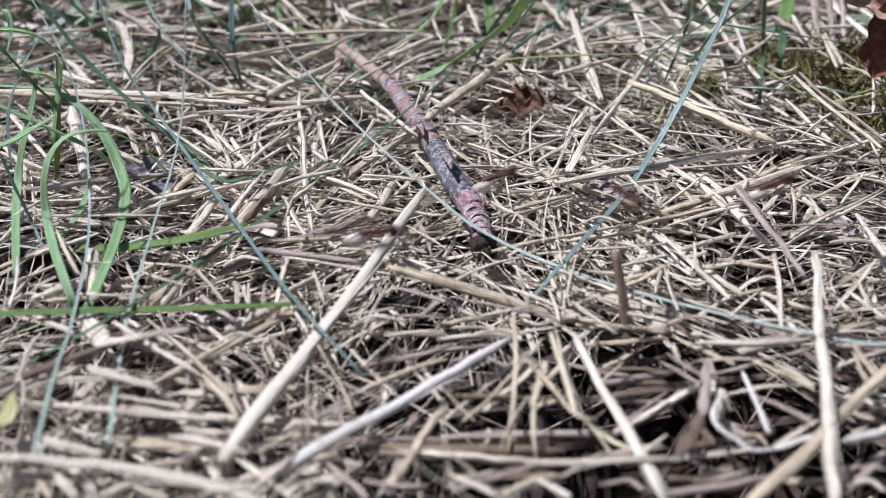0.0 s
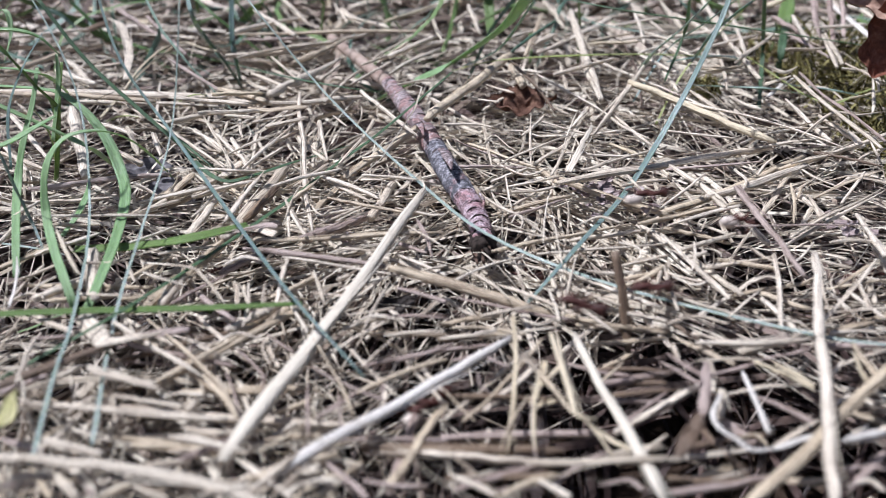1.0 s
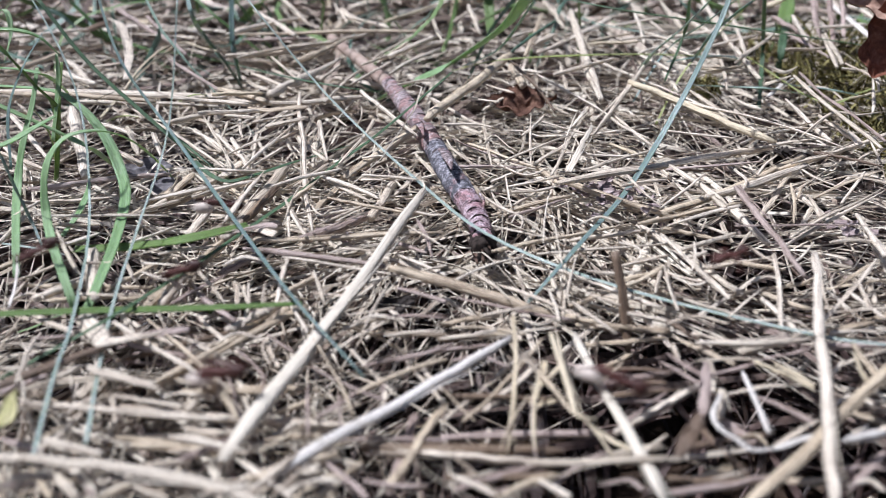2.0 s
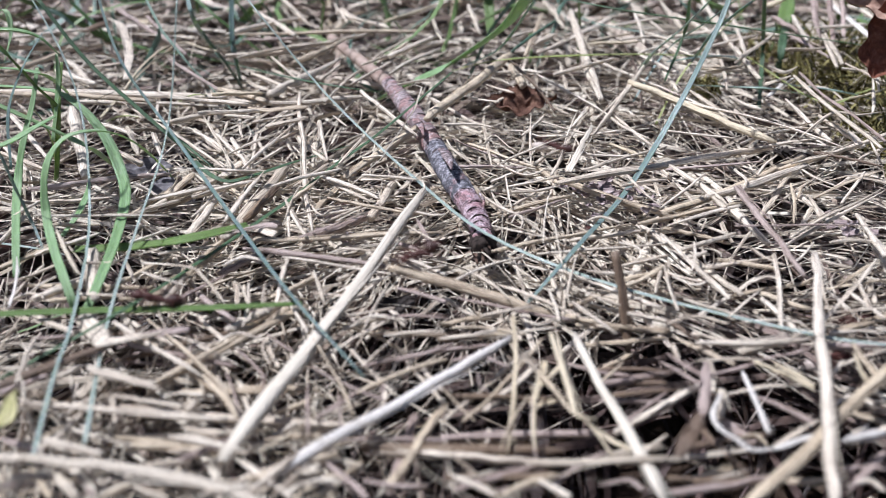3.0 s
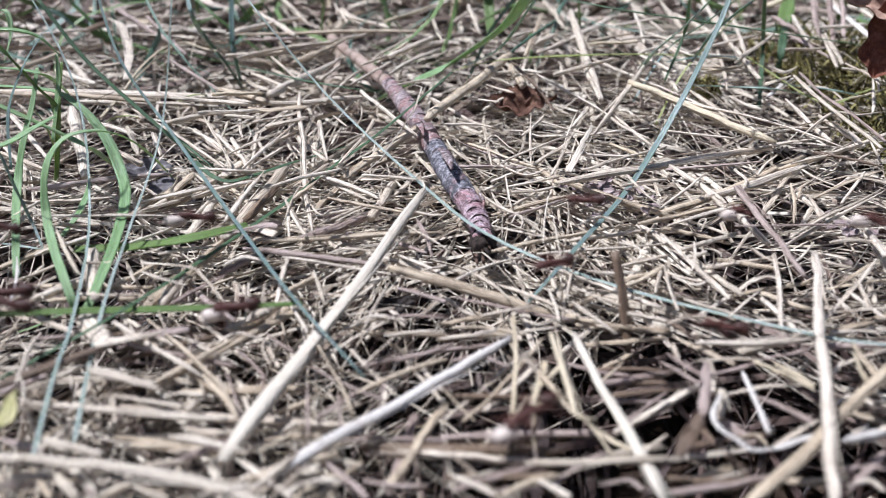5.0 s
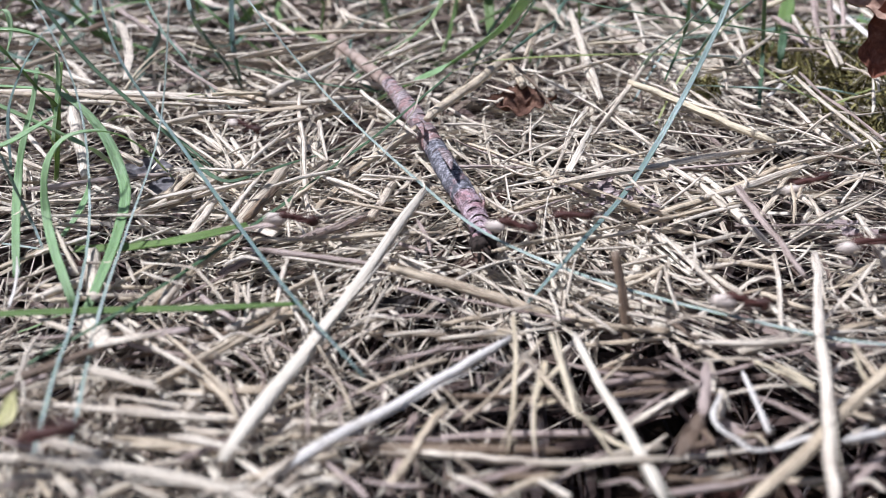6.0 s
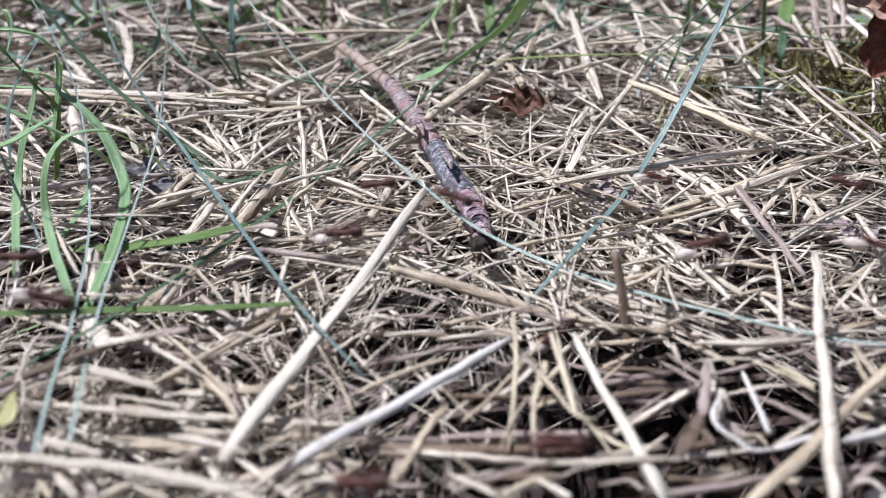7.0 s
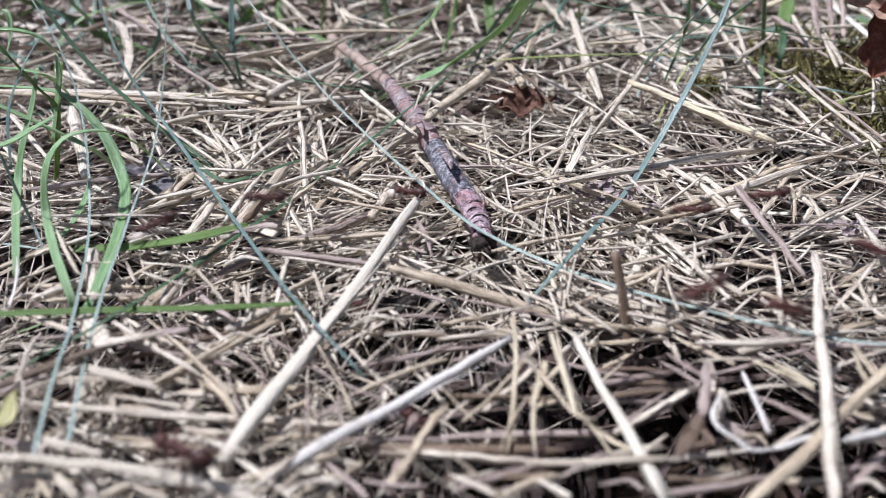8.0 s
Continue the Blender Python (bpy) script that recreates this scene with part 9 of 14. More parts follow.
def ant_meshes():
    m = {}
    m["head"] = joined("head", [mm((0.55, 0, 0), (0.95, 0.85, 0.68), pinch=-0.2), mm((0.62, 0.74, 0.15), (0.17, 0.10, 0.17), seg=8, rings=6),
                                mm((0.62, -0.74, 0.15), (0.17, 0.10, 0.17), seg=8, rings=6)], RUST)
    m["mandible"] = joined("mandible", [limb([(1.25, 0.35, -0.1), (1.65, 0.42, -0.18), (2.0, 0.12, -0.2)], (0.16, 0.13, 0.04))], UMBER)
    m["mandible_r"] = joined("mandible", [limb([(1.25, -0.35, -0.1), (1.65, -0.42, -0.18), (2.0, -0.12, -0.2)], (0.16, 0.13, 0.04))], UMBER)
    for s, key in ((1, "antenna"), (-1, "antenna_r")):
        m[key] = joined("antenna", [limb([(0.95, 0.3 * s, 0.3), (1.3, 0.95 * s, 0.75), (1.5, 1.55 * s, 0.95), (2.2, 1.75 * s, 0.7), (2.95, 1.55 * s, 0.3)],
                                         (0.09, 0.08, 0.09, 0.10, 0.07))], RUST)
    m["thorax"] = joined("thorax", [mm((0.75, 0, 0.12), (0.95, 0.60, 0.62)), mm((-0.1, 0, 0.03), (1.0, 0.53, 0.55)), mm((-0.9, 0, 0.04), (0.78, 0.52, 0.56)),
                                    mm((1.5, 0, 0.02), (0.3, 0.25, 0.24), seg=8, rings=6)], RUST)
    m["petiole"] = joined("petiole", [mm((-1.7, 0, 0.05), (0.22, 0.33, 0.5), seg=10, rings=8), limb([(-1.45, 0, -0.15), (-2.1, 0, -0.1)], (0.17, 0.17))], RUST)
    m["gaster"] = joined("gaster", [mm((-3.2, 0, 0.25), (1.35, 1.08, 1.1), pinch=0.12), mm((-2.55, 0, 0.27), (0.62, 0.92, 0.95)), mm((-3.75, 0, 0.2), (0.72, 0.82, 0.82))], UMBER)
    for s, tag in ((1, ""), (-1, "_r")):
        for i, (x0, reach, back) in enumerate(((0.75, 2.3, 1.7), (0.0, 2.7, -0.4), (-0.7, 2.7, -2.5))):
            knee = (x0 + back * 0.45, (0.35 + reach * 0.52) * s, 0.85)
            ankle = (x0 + back * 0.85, (0.35 + reach * 0.92) * s, -1.25)
            foot = (x0 + back * 1.1, (0.35 + reach * 1.08) * s, -1.9)
            m["leg%d%s" % (i, tag)] = joined("leg", [limb([(x0, 0.3 * s, -0.25), (x0 + back * 0.1, 0.6 * s, -0.1), knee], (0.2, 0.23, 0.14)),
                                                    limb([knee, ((knee[0] + ankle[0]) / 2, (knee[1] + ankle[1]) / 2, -0.15), ankle], (0.13, 0.15, 0.09)),
                                                    limb([ankle, foot], (0.09, 0.06), 5)], RUST)
    m["pupa"] = joined("pupa", [mm((1.75, 0, -0.95), (1.95, 1.2, 1.12), pinch=-0.1), mm((0.95, 0.05, -1.0), (1.05, 1.15, 1.05)), mm((2.6, 0, -0.7), (0.95, 0.95, 0.95))], PUPA)
    return m


ANT = ant_meshes()
BODY_Z = 0.0021


def ant(carrying):
    root = new("ant")
    what = "red-brown ant hurrying over the hay, carrying a white pupa" if carrying else "red-brown ant hurrying over the hay with empty jaws"
    tagged(root, what, "ant", "ants on the trail")
    head_at = pose(0.0015, 0, 0.0001 + BODY_Z, 0, 12, 0)
    part("thorax", ANT["thorax"], root)
    part("petiole", ANT["petiole"], root)
    part("gaster", ANT["gaster"], root, "dark brown shiny abdomen")
    for o in root.children:
        o.location.z = BODY_Z
    head = part("head", ANT["head"], root)
    head.matrix_local = head_at
    for key in ("mandible", "mandible_r", "antenna", "antenna_r"):
        part(key.split("_")[0], ANT[key], head)
    if carrying:
        part("pupa", ANT["pupa"], head, "smooth cream-white pupa held in the jaws")
    legs = []
    for i, tag in ((0, ""), (1, ""), (2, ""), (0, "_r"), (1, "_r"), (2, "_r")):
        leg = part("leg", ANT["leg%d%s" % (i, tag)], root)
        leg.location.z = BODY_Z
        legs.append(leg)
    return root, legs


def march(carrying, way):
    """An ant runs its way, pitching and swaying over the straws; its legs swing in two threes while it runs."""
    a, b, c = way[0][1] * 900, way[0][2] * 700, 26 * math.sin(way[0][2] * 5000)
    root, legs = ant(carrying)
    walk(root, [(t, pose(x, y, z, 10 * math.sin(17 * t + a), 20 * math.sin(23 * t + b), turn + c)) for t, x, y, z, turn in way])
    begin, end = way[min(1, len(way) - 1)][0], way[max(len(way) - 2, 0)][0]
    for i, leg in enumerate(legs):
        rows, side, t, phase = [], 1 if i < 3 else -1, begin, i % 2
        if begin > 0.01:
            rows.append((0.0, pose(0, 0, BODY_Z)))
        while t < end - 0.001 and t < 7.95:
            rows.append((t, pose(0, 0, BODY_Z, 5 * side if phase else -4 * side, 0, 17 * side if phase else -17 * side)))
            phase, t = 1 - phase, t + 0.0667
        if not rows:
            rows.append((0.0, pose(0, 0, BODY_Z)))
        rows.append((8.0, pose(0, 0, BODY_Z)))
        walk(leg, rows)


# ---- the ants' ways: seconds, x, y, z, heading ----
def motions():
    march(True, [(0.00, 0.0093, 0.1173, 0.0084, 180), (0.10, -0.0230, 0.1264, -0.0051, 180), (0.20, -0.0560, 0.1264, -0.0066, 180), (0.30, -0.0890, 0.1264, -0.0035, 180), (0.40, -0.1220, 0.1263, -0.0047, 180), (8.00, -0.2594, 0.1262, -0.0047, 180)])
    march(True, [(0.00, 0.0559, 0.1194, 0.0063, 182), (0.10, 0.0271, 0.1269, -0.0044, 182), (0.20, -0.0059, 0.1256, -0.0052, 182), (0.30, -0.0389, 0.1242, -0.0058, 182), (0.40, -0.0719, 0.1228, -0.0039, 182), (0.50, -0.1049, 0.1214, -0.0050, 182), (8.00, -0.2407, 0.1163, -0.0050, 182)])
    march(True, [(0.00, -0.0099, 0.0985, 0.0074, 179), (0.10, -0.0384, 0.1068, -0.0063, 179), (0.20, -0.0613, 0.0998, 0.0075, 179), (0.30, -0.0936, 0.1082, -0.0053, 179), (8.00, -0.2120, 0.1108, -0.0053, 179)])
    march(False, [(0.00, 0.0288, 0.1143, 0.0068, 142), (0.10, 0.0012, 0.1464, -0.0033, 142), (0.20, -0.0266, 0.1579, 0.0067, 152), (0.30, -0.0583, 0.1778, -0.0045, 165), (0.40, -0.0881, 0.1858, -0.0062, 165), (0.50, -0.1179, 0.1938, -0.0048, 165), (0.60, -0.1477, 0.2018, -0.0040, 166), (8.00, -0.2698, 0.2314, -0.0040, 166)])
    march(False, [(0.00, 0.1038, 0.0952, -0.0042, 178), (0.10, 0.0900, 0.0957, -0.0042, 169), (0.20, 0.0560, 0.0966, 0.0055, 155), (0.30, 0.0408, 0.1188, -0.0061, 142), (0.40, 0.0201, 0.1243, 0.0076, 168), (0.50, -0.0114, 0.1207, 0.0060, 176), (0.60, -0.0553, 0.1304, 0.0055, 167), (0.70, -0.0893, 0.1480, -0.0036, 165), (0.80, -0.1191, 0.1560, -0.0057, 166), (8.00, -0.2387, 0.1848, -0.0057, 166)])
    march(True, [(-0.00, 0.1097, 0.1112, -0.0045, 183), (0.10, 0.0767, 0.1094, -0.0044, 183), (0.20, 0.0437, 0.1077, -0.0055, 183), (0.30, 0.0100, 0.0986, 0.0062, 183), (0.40, -0.0223, 0.1043, -0.0045, 183), (0.50, -0.0553, 0.1026, -0.0046, 183), (0.60, -0.0883, 0.1009, -0.0057, 183), (8.00, -0.2224, 0.0945, -0.0057, 183)])
    march(False, [(-0.00, 0.0565, 0.0896, -0.0051, 197), (0.10, 0.0343, 0.0827, -0.0076, 197), (0.20, 0.0121, 0.0758, -0.0062, 197), (0.30, -0.0094, 0.0642, 0.0053, 197), (0.40, -0.0300, 0.0575, 0.0084, 197), (0.50, -0.0545, 0.0551, -0.0051, 193), (0.60, -0.0766, 0.0520, -0.0047, 194), (8.00, -0.1708, 0.0264, -0.0047, 195)])
    march(True, [(0.00, 0.0997, 0.0915, -0.0042, 180), (0.10, 0.0857, 0.0914, -0.0042, 181), (0.20, 0.0527, 0.0910, -0.0049, 181), (0.30, 0.0184, 0.0844, 0.0043, 181), (0.40, -0.0133, 0.0901, -0.0047, 181), (0.50, -0.0463, 0.0896, -0.0052, 181), (0.60, -0.0793, 0.0892, -0.0062, 181), (8.00, -0.2134, 0.0875, -0.0062, 181)])
    march(True, [(0.00, 0.0947, 0.1009, -0.0049, 181), (0.10, 0.0617, 0.1005, -0.0060, 181), (0.20, 0.0287, 0.1000, -0.0044, 181), (0.30, -0.0043, 0.0996, -0.0045, 181), (0.40, -0.0347, 0.0923, 0.0057, 181), (0.50, -0.0703, 0.0987, -0.0048, 181), (0.60, -0.1033, 0.0983, -0.0042, 181), (8.00, -0.2374, 0.0966, -0.0042, 181)])
    march(True, [(0.00, 0.0732, 0.0586, -0.0039, 180), (0.20, 0.0573, 0.0586, -0.0039, 181), (0.30, 0.0243, 0.0578, -0.0065, 181), (0.40, -0.0081, 0.0531, 0.0047, 181), (0.50, -0.0417, 0.0562, -0.0041, 181), (0.60, -0.0747, 0.0554, -0.0046, 181), (8.00, -0.2088, 0.0525, -0.0046, 181)])
    march(False, [(0.00, 0.1160, 0.1257, -0.0045, 181), (0.30, 0.0981, 0.1255, -0.0045, 181), (0.40, 0.0651, 0.1246, -0.0052, 182), (0.50, 0.0298, 0.1150, 0.0066, 182), (0.60, -0.0009, 0.1227, -0.0049, 182), (0.70, -0.0339, 0.1218, -0.0053, 182), (0.80, -0.0669, 0.1208, -0.0046, 182), (0.90, -0.0999, 0.1199, -0.0050, 182), (8.00, -0.2290, 0.1166, -0.0050, 181)])
    march(False, [(0.00, 0.1148, 0.1033, -0.0051, 179), (0.40, 0.0949, 0.1038, -0.0051, 177), (0.50, 0.0576, 0.0984, 0.0056, 177), (0.60, 0.0289, 0.1077, -0.0039, 177), (0.70, -0.0041, 0.1096, -0.0050, 177), (0.80, -0.0371, 0.1116, -0.0062, 177), (0.90, -0.0701, 0.1135, -0.0039, 177), (1.00, -0.1031, 0.1155, -0.0048, 177), (8.00, -0.2306, 0.1223, -0.0048, 177)])
    march(True, [(0.00, 0.1081, 0.1128, -0.0052, 180), (0.40, 0.0908, 0.1127, -0.0052, 180), (0.50, 0.0688, 0.1125, -0.0050, 181), (0.60, 0.0468, 0.1123, -0.0063, 181), (0.70, 0.0230, 0.1040, 0.0079, 181), (0.80, 0.0072, 0.1040, 0.0066, 181), (0.90, -0.0143, 0.1116, -0.0043, 181), (1.00, -0.0363, 0.1114, -0.0061, 181), (1.10, -0.0583, 0.1112, -0.0052, 181), (1.20, -0.0803, 0.1109, -0.0045, 181), (1.30, -0.1023, 0.1107, -0.0047, 181), (8.00, -0.1880, 0.1099, -0.0047, 181)])
    march(False, [(0.00, 0.0946, 0.0675, -0.0048, 182), (0.50, 0.0753, 0.0669, -0.0048, 184), (0.60, 0.0509, 0.0648, -0.0046, 185), (0.70, 0.0247, 0.0586, 0.0041, 185), (0.80, 0.0021, 0.0607, -0.0074, 185), (0.90, -0.0207, 0.0544, 0.0072, 185), (1.00, -0.0467, 0.0565, -0.0046, 185), (1.10, -0.0711, 0.0544, -0.0045, 184), (8.00, -0.1673, 0.0472, -0.0045, 184)])
    march(True, [(0.00, 0.1171, 0.1180, -0.0052, 180), (0.40, 0.0972, 0.1180, -0.0052, 180), (0.50, 0.0642, 0.1177, -0.0053, 180), (0.60, 0.0312, 0.1174, -0.0044, 180), (0.70, -0.0018, 0.1171, -0.0052, 180), (0.80, -0.0324, 0.1087, 0.0060, 180), (0.90, -0.0678, 0.1165, -0.0042, 180), (1.00, -0.1008, 0.1162, -0.0050, 180), (8.00, -0.2283, 0.1152, -0.0050, 180)])
    march(True, [(0.00, 0.1387, 0.1476, -0.0049, 185), (0.50, 0.1188, 0.1459, -0.0049, 189), (0.60, 0.0924, 0.1400, -0.0042, 192), (0.70, 0.0660, 0.1342, -0.0056, 192), (0.80, 0.0369, 0.1196, 0.0053, 188), (0.90, 0.0105, 0.1268, -0.0032, 183), (1.00, -0.0187, 0.1251, -0.0052, 183), (1.10, -0.0446, 0.1151, 0.0049, 203), (1.20, -0.0613, 0.0976, 0.0075, 208), (1.30, -0.0924, 0.0993, -0.0053, 191), (8.00, -0.1929, 0.0798, -0.0053, 191)])
    march(True, [(0.00, 0.1018, 0.1057, -0.0042, 187), (0.60, 0.0819, 0.1031, -0.0042, 193), (0.70, 0.0599, 0.0961, -0.0058, 198), (0.80, 0.0353, 0.0828, 0.0059, 198), (0.90, 0.0183, 0.0825, -0.0084, 198), (1.00, -0.0013, 0.0761, -0.0054, 198), (1.10, -0.0195, 0.0648, 0.0063, 204), (1.20, -0.0342, 0.0562, 0.0084, 203), (1.30, -0.0589, 0.0535, -0.0050, 196), (8.00, -0.1446, 0.0298, -0.0050, 195)])
    march(True, [(0.00, 0.1016, 0.0837, -0.0052, 181), (0.50, 0.0797, 0.0833, -0.0052, 182), (0.60, 0.0467, 0.0818, -0.0050, 183), (0.70, 0.0137, 0.0803, -0.0073, 183), (0.80, -0.0180, 0.0733, 0.0059, 183), (0.90, -0.0523, 0.0773, -0.0038, 183), (1.00, -0.0853, 0.0758, -0.0053, 182), (8.00, -0.2128, 0.0706, -0.0053, 182)])
    march(True, [(0.00, 0.1111, 0.0687, -0.0058, 181), (0.40, 0.0912, 0.0682, -0.0058, 183), (0.50, 0.0582, 0.0662, -0.0032, 183), (0.60, 0.0252, 0.0642, -0.0073, 183), (0.70, -0.0078, 0.0622, -0.0071, 183), (0.80, -0.0379, 0.0559, 0.0080, 183), (0.90, -0.0738, 0.0583, -0.0047, 183), (8.00, -0.2030, 0.0512, -0.0047, 183)])
    march(True, [(0.00, 0.1484, 0.1849, -0.0040, 179), (0.50, 0.1265, 0.1851, -0.0040, 179), (0.60, 0.0935, 0.1860, -0.0059, 178), (0.70, 0.0605, 0.1869, -0.0033, 178), (0.80, 0.0275, 0.1878, -0.0050, 178), (0.90, -0.0051, 0.1758, 0.0050, 178), (1.00, -0.0385, 0.1896, -0.0035, 178), (1.10, -0.0715, 0.1905, -0.0048, 178), (1.20, -0.1045, 0.1914, -0.0067, 178), (1.30, -0.1375, 0.1923, -0.0037, 179), (8.00, -0.2601, 0.1953, -0.0037, 179)])
    march(True, [(0.00, 0.1164, 0.1245, -0.0055, 184), (0.80, 0.0910, 0.1228, -0.0055, 185), (0.90, 0.0588, 0.1112, 0.0062, 178), (1.00, 0.0339, 0.1162, 0.0058, 182), (1.10, 0.0080, 0.1171, -0.0044, 195), (1.20, -0.0190, 0.1016, 0.0073, 191), (1.30, -0.0482, 0.1061, -0.0059, 187), (1.40, -0.0760, 0.1027, -0.0050, 187), (1.50, -0.1039, 0.0994, -0.0042, 186), (8.00, -0.2063, 0.0885, -0.0042, 186)])
    march(False, [(0.00, 0.0894, 0.0626, -0.0032, 179), (0.60, 0.0655, 0.0631, -0.0032, 178), (0.70, 0.0325, 0.0642, -0.0081, 178), (0.80, -0.0005, 0.0654, -0.0064, 178), (0.90, -0.0311, 0.0618, 0.0085, 178), (1.00, -0.0665, 0.0678, -0.0057, 178), (8.00, -0.1940, 0.0719, -0.0057, 178)])
    march(False, [(0.00, 0.1309, 0.1162, -0.0052, 187), (0.80, 0.1015, 0.1124, -0.0052, 190), (0.90, 0.0605, 0.0972, 0.0059, 195), (1.00, 0.0266, 0.0859, 0.0055, 195), (1.10, -0.0078, 0.0842, -0.0050, 192), (1.20, -0.0442, 0.0762, -0.0031, 192), (1.30, -0.0806, 0.0682, -0.0052, 192), (8.00, -0.2147, 0.0414, -0.0052, 191)])
    march(True, [(0.00, 0.1403, 0.1356, -0.0030, 188), (0.80, 0.1130, 0.1318, -0.0030, 191), (0.90, 0.0813, 0.1238, -0.0056, 194), (1.00, 0.0462, 0.1079, 0.0050, 208), (1.10, 0.0200, 0.0863, 0.0049, 202), (1.20, -0.0120, 0.0904, -0.0046, 184), (1.30, -0.0423, 0.0821, 0.0063, 189), (1.40, -0.0772, 0.0803, -0.0061, 193), (8.00, -0.1938, 0.0539, -0.0061, 193)])
    march(False, [(0.00, 0.1121, 0.0899, -0.0044, 180), (0.80, 0.0843, 0.0900, -0.0044, 180), (0.90, 0.0513, 0.0903, -0.0048, 180), (1.00, 0.0171, 0.0844, 0.0043, 180), (1.10, -0.0147, 0.0908, -0.0047, 180), (1.20, -0.0477, 0.0911, -0.0049, 180), (1.30, -0.0807, 0.0913, -0.0061, 180), (8.00, -0.2033, 0.0922, -0.0061, 180)])
    march(True, [(0.00, 0.1566, 0.1520, -0.0043, 182), (0.60, 0.1327, 0.1513, -0.0043, 183), (0.70, 0.0997, 0.1495, -0.0035, 183), (0.80, 0.0667, 0.1477, -0.0064, 183), (0.90, 0.0337, 0.1458, -0.0054, 183), (1.00, 0.0007, 0.1440, -0.0033, 183), (1.10, -0.0301, 0.1324, 0.0059, 183), (1.20, -0.0653, 0.1403, -0.0060, 183), (1.30, -0.0983, 0.1385, -0.0037, 183), (8.00, -0.2208, 0.1324, -0.0037, 183)])
    march(True, [(0.00, 0.1055, 0.1011, -0.0041, 178), (0.70, 0.0836, 0.1020, -0.0041, 176), (0.80, 0.0601, 0.1041, -0.0061, 175), (0.90, 0.0365, 0.1062, -0.0044, 175), (1.00, 0.0129, 0.1082, -0.0050, 175), (1.10, -0.0099, 0.1025, 0.0071, 173), (1.20, -0.0263, 0.1051, 0.0067, 175), (1.30, -0.0538, 0.1066, 0.0060, 176), (1.40, -0.0814, 0.1165, -0.0039, 175), (1.50, -0.1049, 0.1186, -0.0049, 176), (8.00, -0.1935, 0.1253, -0.0049, 176)])
    march(True, [(0.00, 0.1125, 0.1199, -0.0054, 189), (0.90, 0.0887, 0.1162, -0.0054, 193), (1.00, 0.0667, 0.1095, -0.0053, 197), (1.10, 0.0416, 0.0955, 0.0065, 197), (1.20, 0.0214, 0.0894, 0.0059, 197), (1.30, 0.0010, 0.0893, -0.0052, 197), (1.40, -0.0210, 0.0825, -0.0056, 197), (1.50, -0.0430, 0.0758, -0.0031, 197), (1.60, -0.0650, 0.0690, -0.0057, 195), (8.00, -0.1474, 0.0474, -0.0057, 195)])
    march(False, [(0.00, 0.1289, 0.0961, -0.0055, 171), (0.90, 0.1010, 0.1004, -0.0055, 168), (1.00, 0.0715, 0.1084, -0.0048, 165), (1.10, 0.0391, 0.1084, 0.0055, 163), (1.20, 0.0124, 0.1262, -0.0031, 162), (1.30, -0.0159, 0.1265, 0.0057, 163), (1.40, -0.0466, 0.1439, -0.0051, 165), (1.50, -0.0761, 0.1519, -0.0055, 165), (1.60, -0.1057, 0.1599, -0.0040, 165), (1.70, -0.1352, 0.1679, -0.0057, 166), (8.00, -0.2402, 0.1931, -0.0057, 167)])
    march(False, [(0.00, 0.1027, 0.0578, -0.0038, 180), (0.90, 0.0729, 0.0577, -0.0038, 180), (1.00, 0.0399, 0.0576, -0.0067, 180), (1.10, 0.0064, 0.0535, 0.0044, 180), (1.20, -0.0261, 0.0573, -0.0037, 180), (1.30, -0.0591, 0.0571, -0.0052, 180), (8.00, -0.1817, 0.0566, -0.0052, 180)])
    march(True, [(0.00, 0.1201, 0.1035, -0.0048, 171), (1.10, 0.0883, 0.1087, -0.0048, 168), (1.20, 0.0544, 0.1087, 0.0056, 165), (1.30, 0.0285, 0.1248, -0.0045, 165), (1.40, -0.0014, 0.1329, -0.0042, 165), (1.50, -0.0290, 0.1311, 0.0059, 165), (1.60, -0.0611, 0.1489, -0.0054, 165), (1.70, -0.0910, 0.1569, -0.0045, 165), (1.80, -0.1124, 0.1534, 0.0065, 166), (8.00, -0.2098, 0.1764, 0.0065, 167)])
    march(True, [(0.00, 0.1094, 0.0906, -0.0051, 179), (1.10, 0.0756, 0.0910, -0.0051, 179), (1.20, 0.0426, 0.0916, -0.0047, 179), (1.30, 0.0089, 0.0859, 0.0053, 179), (1.40, -0.0234, 0.0928, -0.0053, 179), (1.50, -0.0564, 0.0934, -0.0042, 179), (1.60, -0.0894, 0.0940, -0.0056, 179), (8.00, -0.2070, 0.0959, -0.0056, 179)])
    march(True, [(0.00, 0.1174, 0.0778, -0.0053, 180), (1.10, 0.0837, 0.0779, -0.0053, 180), (1.20, 0.0507, 0.0781, -0.0040, 180), (1.30, 0.0165, 0.0731, 0.0041, 180), (1.40, -0.0153, 0.0784, -0.0058, 180), (1.50, -0.0483, 0.0786, -0.0034, 180), (1.60, -0.0813, 0.0788, -0.0057, 180), (8.00, -0.1989, 0.0793, -0.0057, 180)])
    march(False, [(0.00, 0.1330, 0.1337, -0.0048, 189), (1.30, 0.0949, 0.1274, -0.0048, 191), (1.40, 0.0571, 0.1111, 0.0060, 194), (1.50, 0.0279, 0.1107, -0.0038, 195), (1.60, -0.0052, 0.0947, 0.0071, 194), (1.70, -0.0391, 0.0939, -0.0055, 193), (1.80, -0.0676, 0.0800, 0.0055, 192), (8.00, -0.1755, 0.0569, 0.0055, 192)])
